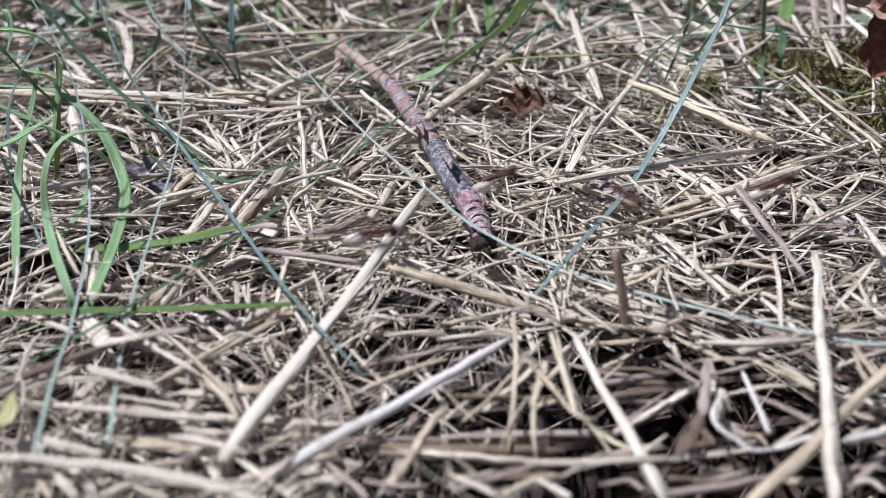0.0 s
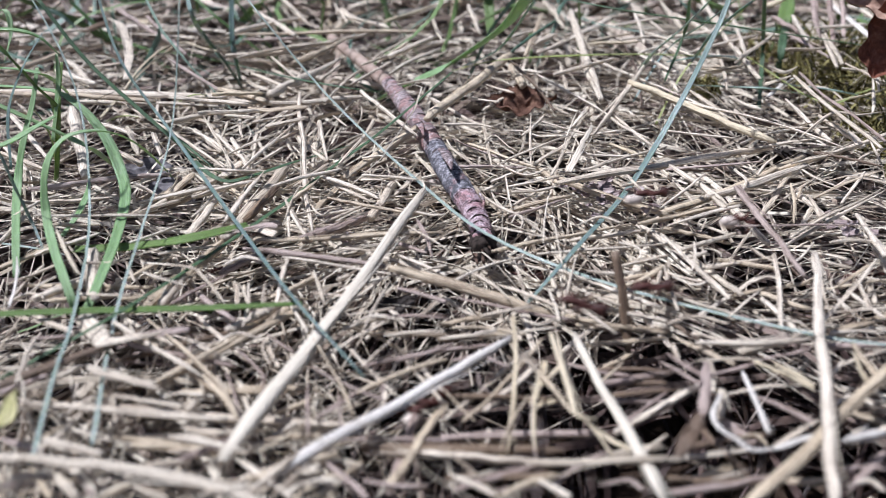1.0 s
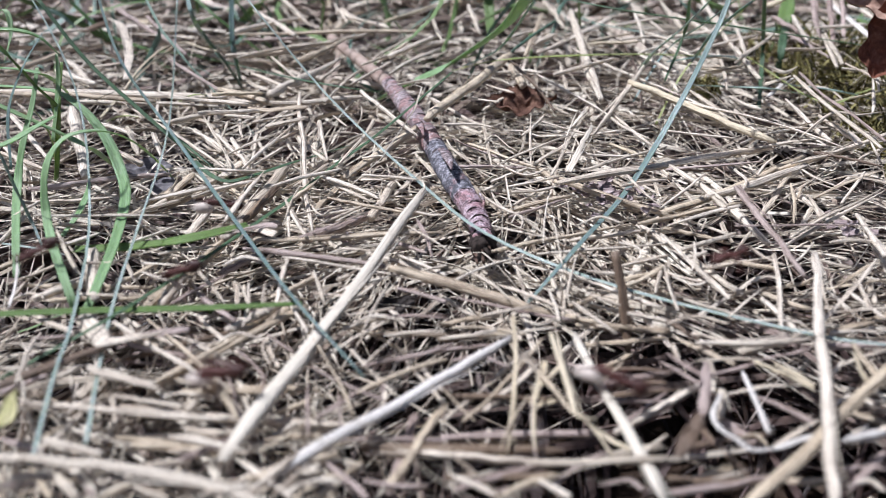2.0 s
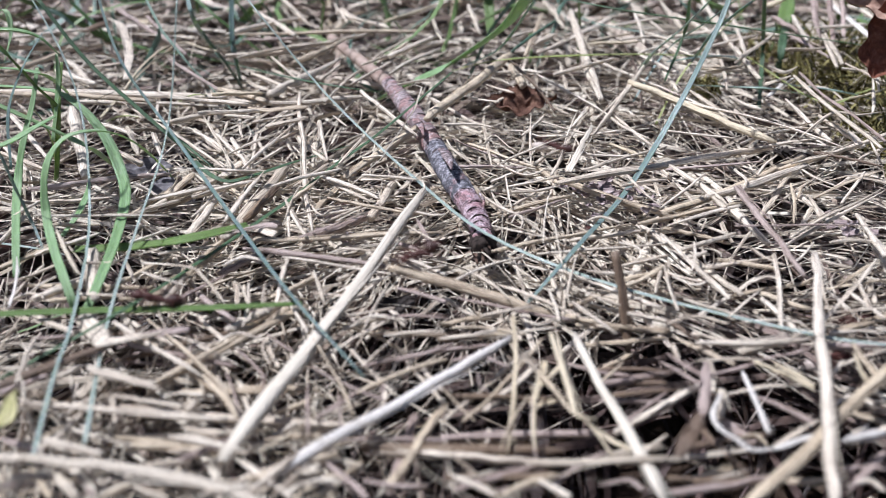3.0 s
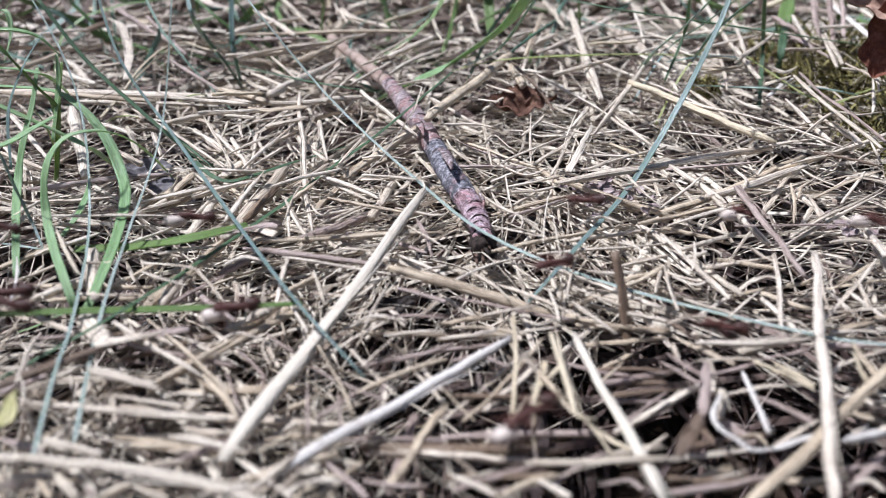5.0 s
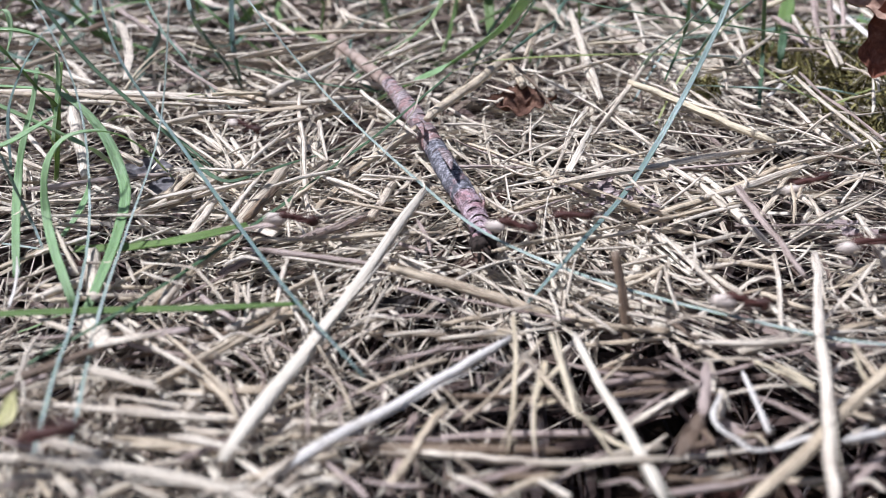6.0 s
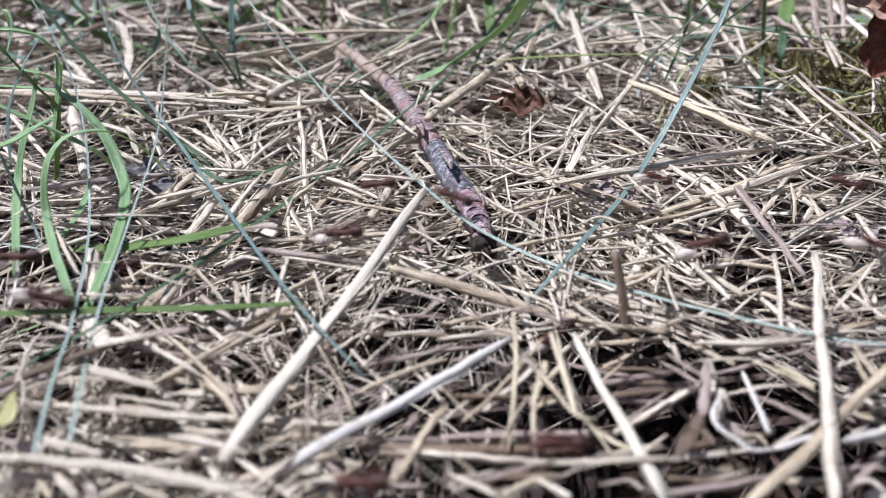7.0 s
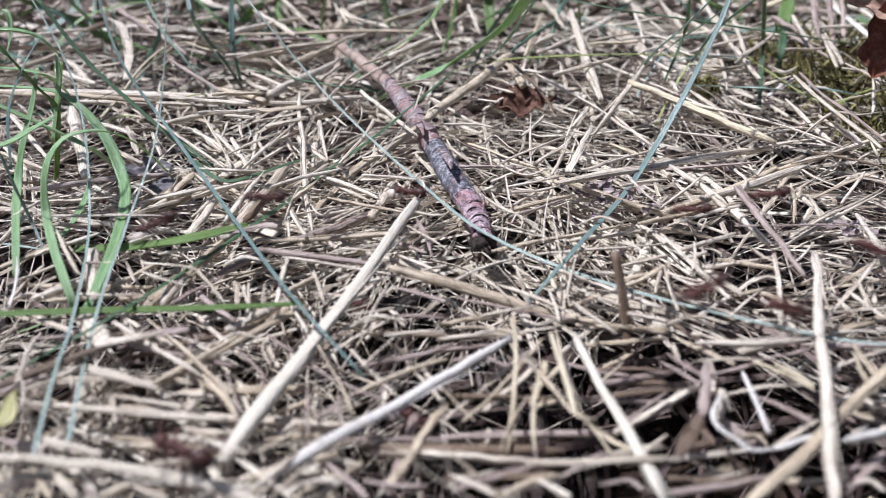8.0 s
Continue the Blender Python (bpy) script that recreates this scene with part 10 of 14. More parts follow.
    march(True, [(0.00, 0.1230, 0.0619, -0.0061, 179), (1.20, 0.0872, 0.0623, -0.0061, 179), (1.30, 0.0542, 0.0628, -0.0041, 179), (1.40, 0.0198, 0.0591, 0.0048, 179), (1.50, -0.0118, 0.0639, -0.0065, 179), (1.60, -0.0448, 0.0645, -0.0036, 179), (1.70, -0.0778, 0.0650, -0.0051, 179), (8.00, -0.1937, 0.0667, -0.0051, 179)])
    march(False, [(0.00, 0.0980, 0.0679, -0.0032, 182), (1.10, 0.0642, 0.0667, -0.0032, 183), (1.20, 0.0312, 0.0649, -0.0080, 183), (1.30, -0.0018, 0.0631, -0.0070, 183), (1.40, -0.0323, 0.0568, 0.0084, 183), (1.50, -0.0678, 0.0594, -0.0050, 183), (8.00, -0.1871, 0.0535, -0.0050, 183)])
    march(False, [(0.00, 0.0910, 0.0516, -0.0045, 178), (1.20, 0.0552, 0.0527, -0.0045, 178), (1.30, 0.0222, 0.0543, -0.0055, 177), (1.40, -0.0101, 0.0520, 0.0052, 177), (1.50, -0.0438, 0.0574, -0.0042, 177), (1.60, -0.0768, 0.0589, -0.0048, 178), (8.00, -0.1944, 0.0639, -0.0048, 178)])
    march(False, [(0.00, 0.1339, 0.1282, -0.0043, 182), (1.20, 0.0981, 0.1269, -0.0043, 183), (1.30, 0.0651, 0.1252, -0.0052, 183), (1.40, 0.0298, 0.1147, 0.0066, 183), (1.50, -0.0009, 0.1216, -0.0049, 183), (1.60, -0.0339, 0.1198, -0.0054, 183), (1.70, -0.0669, 0.1180, -0.0044, 183), (1.80, -0.0929, 0.1081, 0.0066, 183), (8.00, -0.1992, 0.1029, 0.0066, 183)])
    march(False, [(0.00, 0.1631, 0.1595, -0.0038, 179), (1.00, 0.1313, 0.1598, -0.0038, 179), (1.10, 0.0983, 0.1603, -0.0045, 179), (1.20, 0.0653, 0.1608, -0.0060, 179), (1.30, 0.0323, 0.1613, -0.0044, 179), (1.40, -0.0007, 0.1619, -0.0046, 179), (1.50, -0.0314, 0.1512, 0.0056, 179), (1.60, -0.0667, 0.1629, -0.0046, 179), (1.70, -0.0997, 0.1634, -0.0044, 179), (1.80, -0.1235, 0.1526, 0.0057, 179), (8.00, -0.2300, 0.1541, 0.0057, 179)])
    march(False, [(0.00, 0.1466, 0.1306, -0.0029, 179), (1.40, 0.1069, 0.1314, -0.0029, 178), (1.50, 0.0739, 0.1325, -0.0060, 178), (1.60, 0.0381, 0.1243, 0.0055, 178), (1.70, 0.0079, 0.1346, -0.0030, 178), (1.80, -0.0234, 0.1262, 0.0058, 178), (1.90, -0.0541, 0.1272, 0.0053, 178), (2.00, -0.0845, 0.1277, 0.0086, 178), (2.10, -0.1155, 0.1291, 0.0061, 178), (8.00, -0.2173, 0.1319, 0.0061, 178)])
    march(True, [(0.00, 0.1389, 0.1101, -0.0054, 181), (1.40, 0.0992, 0.1095, -0.0054, 181), (1.50, 0.0662, 0.1088, -0.0054, 181), (1.60, 0.0332, 0.1080, -0.0042, 181), (1.70, 0.0002, 0.0998, 0.0064, 181), (1.80, -0.0305, 0.0992, 0.0058, 181), (1.90, -0.0611, 0.0983, 0.0075, 181), (2.00, -0.0918, 0.0977, 0.0068, 181), (8.00, -0.1950, 0.0957, 0.0068, 181)])
    march(False, [(0.00, 0.1478, 0.0894, -0.0059, 178), (1.50, 0.1061, 0.0910, -0.0059, 177), (1.60, 0.0731, 0.0928, -0.0052, 177), (1.70, 0.0373, 0.0879, 0.0072, 177), (1.80, 0.0066, 0.0897, 0.0058, 177), (1.90, -0.0241, 0.0914, 0.0063, 177), (2.00, -0.0547, 0.0929, 0.0074, 177), (2.10, -0.0855, 0.0947, 0.0062, 177), (8.00, -0.1872, 0.0996, 0.0062, 177)])
    march(False, [(0.00, 0.1385, 0.0979, -0.0048, 180), (1.60, 0.0948, 0.0976, -0.0048, 180), (1.70, 0.0575, 0.0906, 0.0057, 181), (1.80, 0.0268, 0.0902, 0.0067, 181), (1.90, -0.0039, 0.0898, 0.0071, 181), (2.00, -0.0346, 0.0896, 0.0058, 181), (2.10, -0.0653, 0.0893, 0.0065, 181), (2.20, -0.0959, 0.0888, 0.0074, 181), (8.00, -0.1959, 0.0880, 0.0074, 181)])
    march(False, [(0.00, 0.1180, 0.0758, -0.0055, 182), (1.40, 0.0783, 0.0742, -0.0055, 183), (1.50, 0.0453, 0.0722, -0.0046, 183), (1.60, 0.0123, 0.0703, -0.0056, 183), (1.70, -0.0193, 0.0636, 0.0064, 183), (1.80, -0.0499, 0.0618, 0.0069, 183), (1.90, -0.0807, 0.0600, 0.0063, 183), (8.00, -0.1854, 0.0546, 0.0063, 183)])
    march(False, [(0.00, 0.1320, 0.1062, 0.0062, 186), (2.40, 0.0903, 0.1016, 0.0062, 187), (2.50, 0.0690, 0.0983, 0.0071, 189), (2.60, 0.0480, 0.0953, 0.0058, 189), (2.70, 0.0268, 0.0920, 0.0070, 189), (2.80, 0.0056, 0.0890, 0.0059, 189), (2.90, -0.0168, 0.0921, -0.0048, 189), (3.00, -0.0368, 0.0825, 0.0060, 189), (3.10, -0.0623, 0.0853, -0.0052, 189), (3.20, -0.0851, 0.0819, -0.0056, 187), (8.00, -0.1517, 0.0737, -0.0056, 187)])
    march(True, [(0.00, 0.1434, 0.0991, 0.0063, 173), (2.60, 0.0913, 0.1050, 0.0063, 173), (2.70, 0.0650, 0.1088, 0.0067, 172), (2.80, 0.0388, 0.1129, 0.0053, 168), (2.90, 0.0117, 0.1299, -0.0029, 164), (3.00, -0.0182, 0.1386, -0.0060, 164), (3.10, -0.0447, 0.1370, 0.0067, 181), (3.20, -0.0664, 0.1280, 0.0064, 186), (3.30, -0.0996, 0.1417, -0.0037, 172), (3.40, -0.1279, 0.1458, -0.0058, 173), (8.00, -0.2048, 0.1552, -0.0058, 173)])
    march(False, [(0.00, 0.1367, 0.0746, 0.0072, 173), (2.70, 0.0805, 0.0811, 0.0072, 173), (2.80, 0.0527, 0.0852, 0.0063, 176), (2.90, 0.0306, 0.0847, 0.0058, 172), (3.00, -0.0030, 0.0931, 0.0070, 168), (3.10, -0.0332, 0.1045, -0.0059, 172), (3.20, -0.0631, 0.1088, -0.0043, 172), (3.30, -0.0931, 0.1131, -0.0051, 173), (8.00, -0.1755, 0.1232, -0.0051, 173)])
    march(True, [(0.00, 0.1609, 0.1247, 0.0084, 182), (2.40, 0.1057, 0.1233, 0.0084, 182), (2.50, 0.0754, 0.1227, 0.0055, 182), (2.60, 0.0447, 0.1217, 0.0056, 182), (2.70, 0.0139, 0.1201, 0.0086, 182), (2.80, -0.0180, 0.1284, -0.0055, 182), (2.90, -0.0475, 0.1186, 0.0049, 182), (3.00, -0.0840, 0.1261, -0.0032, 182), (3.10, -0.1170, 0.1250, -0.0047, 182), (8.00, -0.2098, 0.1223, -0.0047, 182)])
    march(False, [(0.00, 0.1402, 0.1136, 0.0060, 181), (2.50, 0.0829, 0.1123, 0.0060, 181), (2.60, 0.0522, 0.1116, 0.0055, 182), (2.70, 0.0214, 0.1103, 0.0081, 182), (2.80, -0.0099, 0.1180, -0.0051, 182), (2.90, -0.0400, 0.1091, 0.0050, 182), (3.00, -0.0759, 0.1161, -0.0037, 182), (3.10, -0.1089, 0.1152, -0.0044, 181), (8.00, -0.2017, 0.1130, -0.0044, 181)])
    march(False, [(0.00, 0.1479, 0.1637, 0.0068, 189), (2.30, 0.1085, 0.1573, 0.0068, 190), (2.40, 0.0880, 0.1526, 0.0070, 193), (2.50, 0.0676, 0.1482, 0.0061, 193), (2.60, 0.0471, 0.1435, 0.0067, 193), (2.70, 0.0267, 0.1389, 0.0062, 193), (2.80, 0.0067, 0.1443, -0.0032, 193), (2.90, -0.0142, 0.1297, 0.0058, 193), (3.00, -0.0356, 0.1343, -0.0052, 194), (3.10, -0.0521, 0.1205, 0.0050, 193), (3.20, -0.0779, 0.1243, -0.0034, 193), (3.30, -0.0999, 0.1193, -0.0050, 191), (8.00, -0.1636, 0.1075, -0.0050, 190)])
    march(True, [(0.00, 0.1611, 0.1220, -0.0053, 179), (2.80, 0.0936, 0.1226, -0.0053, 179), (2.90, 0.0564, 0.1144, 0.0061, 179), (3.00, 0.0276, 0.1233, -0.0042, 179), (3.10, -0.0054, 0.1236, -0.0052, 179), (3.20, -0.0384, 0.1240, -0.0057, 179), (3.30, -0.0714, 0.1244, -0.0041, 179), (3.40, -0.1044, 0.1247, -0.0050, 179), (8.00, -0.1923, 0.1256, -0.0050, 179)])
    march(True, [(0.00, 0.1440, 0.0837, 0.0074, 178), (2.70, 0.0831, 0.0855, 0.0074, 178), (2.80, 0.0565, 0.0933, -0.0054, 178), (2.90, 0.0219, 0.0880, 0.0056, 178), (3.00, -0.0095, 0.0957, -0.0042, 178), (3.10, -0.0425, 0.0970, -0.0054, 178), (3.20, -0.0755, 0.0982, -0.0055, 178), (3.30, -0.1085, 0.0994, -0.0041, 178), (8.00, -0.1980, 0.1022, -0.0041, 178)])
    march(True, [(0.00, 0.1739, 0.1430, 0.0065, 182), (2.70, 0.1130, 0.1414, 0.0065, 182), (2.80, 0.0885, 0.1509, -0.0041, 182), (2.90, 0.0555, 0.1498, -0.0053, 182), (3.00, 0.0209, 0.1383, 0.0063, 182), (3.10, -0.0105, 0.1476, -0.0046, 182), (3.20, -0.0435, 0.1465, -0.0050, 182), (3.30, -0.0765, 0.1454, -0.0050, 182), (3.40, -0.1095, 0.1443, -0.0051, 182), (8.00, -0.1974, 0.1418, -0.0051, 182)])
    march(True, [(0.00, 0.1251, 0.0631, -0.0053, 165), (2.90, 0.0748, 0.0771, -0.0053, 163), (3.00, 0.0528, 0.0851, -0.0047, 160), (3.10, 0.0308, 0.0931, -0.0055, 160), (3.20, 0.0082, 0.0941, 0.0059, 160), (3.30, -0.0084, 0.1071, -0.0045, 160), (3.40, -0.0237, 0.1052, 0.0070, 157), (3.50, -0.0526, 0.1187, 0.0050, 157), (3.60, -0.0784, 0.1354, -0.0038, 160), (3.70, -0.1004, 0.1434, -0.0037, 160), (3.80, -0.1224, 0.1514, -0.0061, 163), (8.00, -0.1806, 0.1682, -0.0061, 164)])
    march(True, [(0.00, 0.1622, 0.0984, -0.0045, 182), (2.90, 0.0927, 0.0959, -0.0045, 182), (3.00, 0.0597, 0.0944, -0.0057, 183), (3.10, 0.0267, 0.0929, -0.0061, 183), (3.20, -0.0063, 0.0914, -0.0044, 183), (3.30, -0.0366, 0.0838, 0.0060, 183), (3.40, -0.0723, 0.0885, -0.0060, 183), (3.50, -0.1053, 0.0870, -0.0048, 182), (8.00, -0.1915, 0.0837, -0.0048, 182)])
    march(True, [(0.00, 0.1822, 0.1239, -0.0045, 189), (3.20, 0.0839, 0.1090, -0.0045, 189), (3.30, 0.0361, 0.0941, 0.0073, 190), (3.40, -0.0056, 0.0869, 0.0072, 190), (3.50, -0.0510, 0.0857, -0.0048, 190), (3.60, -0.0960, 0.0780, -0.0052, 189), (8.00, -0.2069, 0.0609, -0.0052, 189)])
    march(True, [(0.00, 0.1626, 0.0666, -0.0047, 168), (3.20, 0.0892, 0.0819, -0.0047, 168), (3.30, 0.0532, 0.0836, 0.0064, 166), (3.40, 0.0211, 0.0913, 0.0062, 157), (3.50, -0.0063, 0.1084, 0.0065, 157), (3.60, -0.0387, 0.1246, -0.0057, 166), (3.70, -0.0707, 0.1326, -0.0049, 166), (3.80, -0.1027, 0.1406, -0.0042, 167), (8.00, -0.1819, 0.1574, -0.0042, 168)])
    march(True, [(0.00, 0.1594, 0.0966, -0.0050, 171), (3.10, 0.0917, 0.1072, -0.0050, 170), (3.20, 0.0618, 0.1129, -0.0058, 169), (3.30, 0.0296, 0.1103, 0.0070, 178), (3.40, 0.0073, 0.1066, 0.0069, 187), (3.50, -0.0220, 0.1037, 0.0071, 162), (3.60, -0.0540, 0.1266, 0.0053, 155), (3.70, -0.0879, 0.1416, -0.0032, 169), (3.80, -0.1178, 0.1473, -0.0059, 170), (8.00, -0.1927, 0.1594, -0.0059, 171)])
    march(True, [(0.00, 0.2264, 0.1961, -0.0045, 189), (3.00, 0.1400, 0.1817, -0.0045, 190), (3.10, 0.0987, 0.1737, -0.0059, 191), (3.20, 0.0574, 0.1657, -0.0057, 191), (3.30, 0.0160, 0.1577, -0.0056, 191), (3.40, -0.0236, 0.1395, 0.0053, 200), (3.50, -0.0619, 0.1186, 0.0064, 200), (3.60, -0.1079, 0.1195, -0.0047, 190), (8.00, -0.2108, 0.1019, -0.0047, 190)])
    march(False, [(0.00, 0.1585, 0.0984, -0.0056, 178), (3.10, 0.1017, 0.1002, -0.0056, 178), (3.20, 0.0776, 0.1012, -0.0044, 178), (3.30, 0.0535, 0.1022, -0.0060, 178), (3.40, 0.0273, 0.0957, 0.0075, 178), (3.50, -0.0035, 0.0969, 0.0069, 186), (3.60, -0.0181, 0.0911, 0.0070, 182), (3.70, -0.0432, 0.1025, -0.0060, 169), (3.80, -0.0622, 0.0994, 0.0075, 173), (3.90, -0.0911, 0.1080, -0.0054, 178), (8.00, -0.1525, 0.1100, -0.0054, 178)])
    march(False, [(0.00, 0.1530, 0.1156, -0.0054, 177), (3.10, 0.0932, 0.1186, -0.0054, 177), (3.20, 0.0676, 0.1202, -0.0050, 176), (3.30, 0.0419, 0.1218, -0.0064, 176), (3.40, 0.0150, 0.1144, 0.0085, 163), (3.50, -0.0048, 0.1266, 0.0071, 176), (3.60, -0.0327, 0.1177, 0.0063, 188), (3.70, -0.0608, 0.1281, -0.0062, 176), (3.80, -0.0865, 0.1297, -0.0031, 176), (3.90, -0.1122, 0.1313, -0.0053, 177), (8.00, -0.1768, 0.1345, -0.0053, 177)])
    march(False, [(0.00, 0.1836, 0.1316, -0.0029, 179), (3.20, 0.1086, 0.1325, -0.0029, 179), (3.30, 0.0758, 0.1330, -0.0061, 179), (3.40, 0.0400, 0.1242, 0.0055, 190), (3.50, 0.0113, 0.1134, 0.0082, 184), (3.60, -0.0217, 0.1285, -0.0054, 169), (3.70, -0.0517, 0.1256, 0.0052, 174), (3.80, -0.0884, 0.1352, -0.0030, 179), (3.90, -0.1212, 0.1357, -0.0054, 179), (8.00, -0.2005, 0.1366, -0.0054, 179)])
    march(False, [(0.00, 0.1625, 0.1260, -0.0048, 184), (3.30, 0.0978, 0.1220, -0.0048, 184), (3.40, 0.0661, 0.1115, 0.0067, 184), (3.50, 0.0445, 0.1179, -0.0064, 184), (3.60, 0.0178, 0.1158, -0.0036, 184), (3.70, -0.0088, 0.1138, -0.0048, 184), (3.80, -0.0331, 0.1041, 0.0056, 184), (3.90, -0.0621, 0.1097, -0.0045, 184), (4.00, -0.0888, 0.1077, -0.0054, 184), (8.00, -0.1541, 0.1036, -0.0054, 184)])
    march(True, [(0.00, 0.2113, 0.1904, -0.0037, 191), (3.30, 0.1292, 0.1746, -0.0037, 191), (3.40, 0.0939, 0.1666, -0.0047, 193), (3.50, 0.0545, 0.1477, 0.0057, 203), (3.60, 0.0070, 0.1201, 0.0084, 210), (3.70, -0.0113, 0.1097, 0.0067, 199), (3.80, -0.0476, 0.1100, -0.0064, 193), (3.90, -0.0830, 0.1020, -0.0056, 192), (8.00, -0.1675, 0.0856, -0.0056, 191)])
    march(False, [(0.00, 0.1751, 0.1244, -0.0053, 191), (3.30, 0.0960, 0.1086, -0.0053, 192), (3.40, 0.0622, 0.1006, -0.0060, 193), (3.50, 0.0264, 0.0862, 0.0056, 194), (3.60, -0.0052, 0.0779, 0.0065, 194), (3.70, -0.0394, 0.0758, -0.0032, 193), (3.80, -0.0733, 0.0678, -0.0054, 192), (8.00, -0.1564, 0.0510, -0.0054, 191)])
    march(True, [(0.00, 0.1635, 0.1025, -0.0041, 183), (3.50, 0.0822, 0.0985, -0.0041, 183), (3.60, 0.0458, 0.0898, 0.0066, 183), (3.70, 0.0162, 0.0947, -0.0064, 183), (3.80, -0.0168, 0.0929, -0.0047, 183), (3.90, -0.0498, 0.0910, -0.0047, 183), (4.00, -0.0828, 0.0891, -0.0060, 183), (8.00, -0.1608, 0.0853, -0.0060, 183)])
    march(True, [(0.00, 0.1944, 0.1067, -0.0043, 179), (3.40, 0.1147, 0.1083, -0.0043, 179), (3.50, 0.0816, 0.1091, -0.0044, 179), (3.60, 0.0451, 0.1024, 0.0053, 179), (3.70, 0.0086, 0.1028, 0.0066, 179), (3.80, -0.0166, 0.1036, 0.0074, 178), (3.90, -0.0510, 0.1123, -0.0063, 179), (4.00, -0.0842, 0.1131, -0.0046, 179), (4.10, -0.1173, 0.1139, -0.0041, 179), (8.00, -0.1940, 0.1155, -0.0041, 179)])
    march(True, [(0.00, 0.1832, 0.0967, -0.0055, 181), (3.50, 0.1019, 0.0952, -0.0055, 181), (3.60, 0.0689, 0.0945, -0.0055, 181), (3.70, 0.0334, 0.0872, 0.0069, 181), (3.80, 0.0029, 0.0931, -0.0053, 181), (3.90, -0.0301, 0.0924, -0.0057, 181), (4.00, -0.0631, 0.0917, -0.0047, 181), (4.10, -0.0961, 0.0911, -0.0047, 181), (8.00, -0.1724, 0.0897, -0.0047, 181)])
    march(False, [(0.00, 0.1539, 0.0485, -0.0037, 177), (3.40, 0.0746, 0.0523, -0.0037, 177), (3.50, 0.0416, 0.0542, -0.0058, 177), (3.60, 0.0086, 0.0561, -0.0068, 177), (3.70, -0.0227, 0.0539, 0.0076, 177), (3.80, -0.0574, 0.0598, -0.0052, 177), (3.90, -0.0904, 0.0617, -0.0059, 177), (8.00, -0.1700, 0.0656, -0.0059, 177)])
    march(False, [(0.00, 0.1529, 0.0639, -0.0040, 180), (3.50, 0.0716, 0.0644, -0.0040, 180), (3.60, 0.0386, 0.0647, -0.0078, 180), (3.70, 0.0052, 0.0604, 0.0054, 180), (3.80, -0.0274, 0.0651, -0.0038, 180), (3.90, -0.0604, 0.0654, -0.0054, 180), (4.00, -0.0934, 0.0656, -0.0059, 180), (8.00, -0.1714, 0.0661, -0.0059, 180)])
    march(False, [(0.00, 0.1644, 0.0574, -0.0061, 178), (3.30, 0.0870, 0.0604, -0.0061, 178), (3.40, 0.0540, 0.0618, -0.0042, 177), (3.50, 0.0210, 0.0633, -0.0068, 177), (3.60, -0.0120, 0.0648, -0.0064, 177), (3.70, -0.0418, 0.0615, 0.0081, 177), (3.80, -0.0780, 0.0678, -0.0052, 178), (8.00, -0.1593, 0.0709, -0.0052, 178)])
    march(False, [(0.00, 0.2140, 0.1514, -0.0045, 182), (3.40, 0.1346, 0.1483, -0.0045, 182), (3.50, 0.1016, 0.1468, -0.0034, 183), (3.60, 0.0686, 0.1453, -0.0064, 183), (3.70, 0.0356, 0.1437, -0.0055, 183), (3.80, 0.0024, 0.1319, 0.0084, 183), (3.90, -0.0304, 0.1407, -0.0058, 183), (4.00, -0.0634, 0.1392, -0.0061, 183), (4.10, -0.0964, 0.1377, -0.0035, 183), (4.20, -0.1294, 0.1362, -0.0051, 182), (8.00, -0.2041, 0.1333, -0.0051, 182)])
    march(False, [(0.00, 0.1840, 0.1316, -0.0029, 179), (3.30, 0.1067, 0.1331, -0.0029, 179), (3.40, 0.0737, 0.1339, -0.0061, 179), (3.50, 0.0407, 0.1346, -0.0060, 179), (3.60, 0.0077, 0.1354, -0.0030, 179), (3.70, -0.0253, 0.1361, -0.0058, 179), (3.80, -0.0543, 0.1275, 0.0053, 179), (3.90, -0.0913, 0.1377, -0.0031, 179), (4.00, -0.1243, 0.1384, -0.0055, 179), (8.00, -0.2023, 0.1399, -0.0055, 179)])
    march(True, [(0.00, 0.1662, 0.0736, -0.0049, 174), (3.80, 0.0847, 0.0829, -0.0049, 173), (3.90, 0.0504, 0.0808, 0.0068, 168), (4.00, 0.0204, 0.0897, 0.0058, 170), (4.10, -0.0077, 0.0978, -0.0042, 177), (4.20, -0.0347, 0.0923, 0.0057, 175), (4.30, -0.0678, 0.1032, -0.0043, 172), (4.40, -0.0983, 0.1073, -0.0049, 173), (8.00, -0.1651, 0.1146, -0.0049, 174)])
    march(False, [(0.00, 0.1955, 0.1336, -0.0038, 177), (3.40, 0.1162, 0.1372, -0.0038, 177), (3.50, 0.0832, 0.1389, -0.0059, 177), (3.60, 0.0502, 0.1407, -0.0051, 177), (3.70, 0.0172, 0.1424, -0.0042, 177), (3.80, -0.0158, 0.1442, -0.0057, 177), (3.90, -0.0454, 0.1357, 0.0066, 177), (4.00, -0.0818, 0.1477, -0.0045, 177), (4.10, -0.1148, 0.1495, -0.0056, 177), (8.00, -0.1912, 0.1529, -0.0056, 177)])
    march(True, [(0.00, 0.1442, 0.0607, -0.0032, 178), (3.80, 0.0620, 0.0631, -0.0032, 178), (3.90, 0.0312, 0.0641, -0.0002, 178), (4.00, 0.0005, 0.0652, -0.0064, 178), (4.10, -0.0281, 0.0614, 0.0081, 178), (4.20, -0.0611, 0.0673, -0.0055, 178), (4.30, -0.0919, 0.0684, -0.0056, 178), (8.00, -0.1608, 0.0703, -0.0056, 178)])
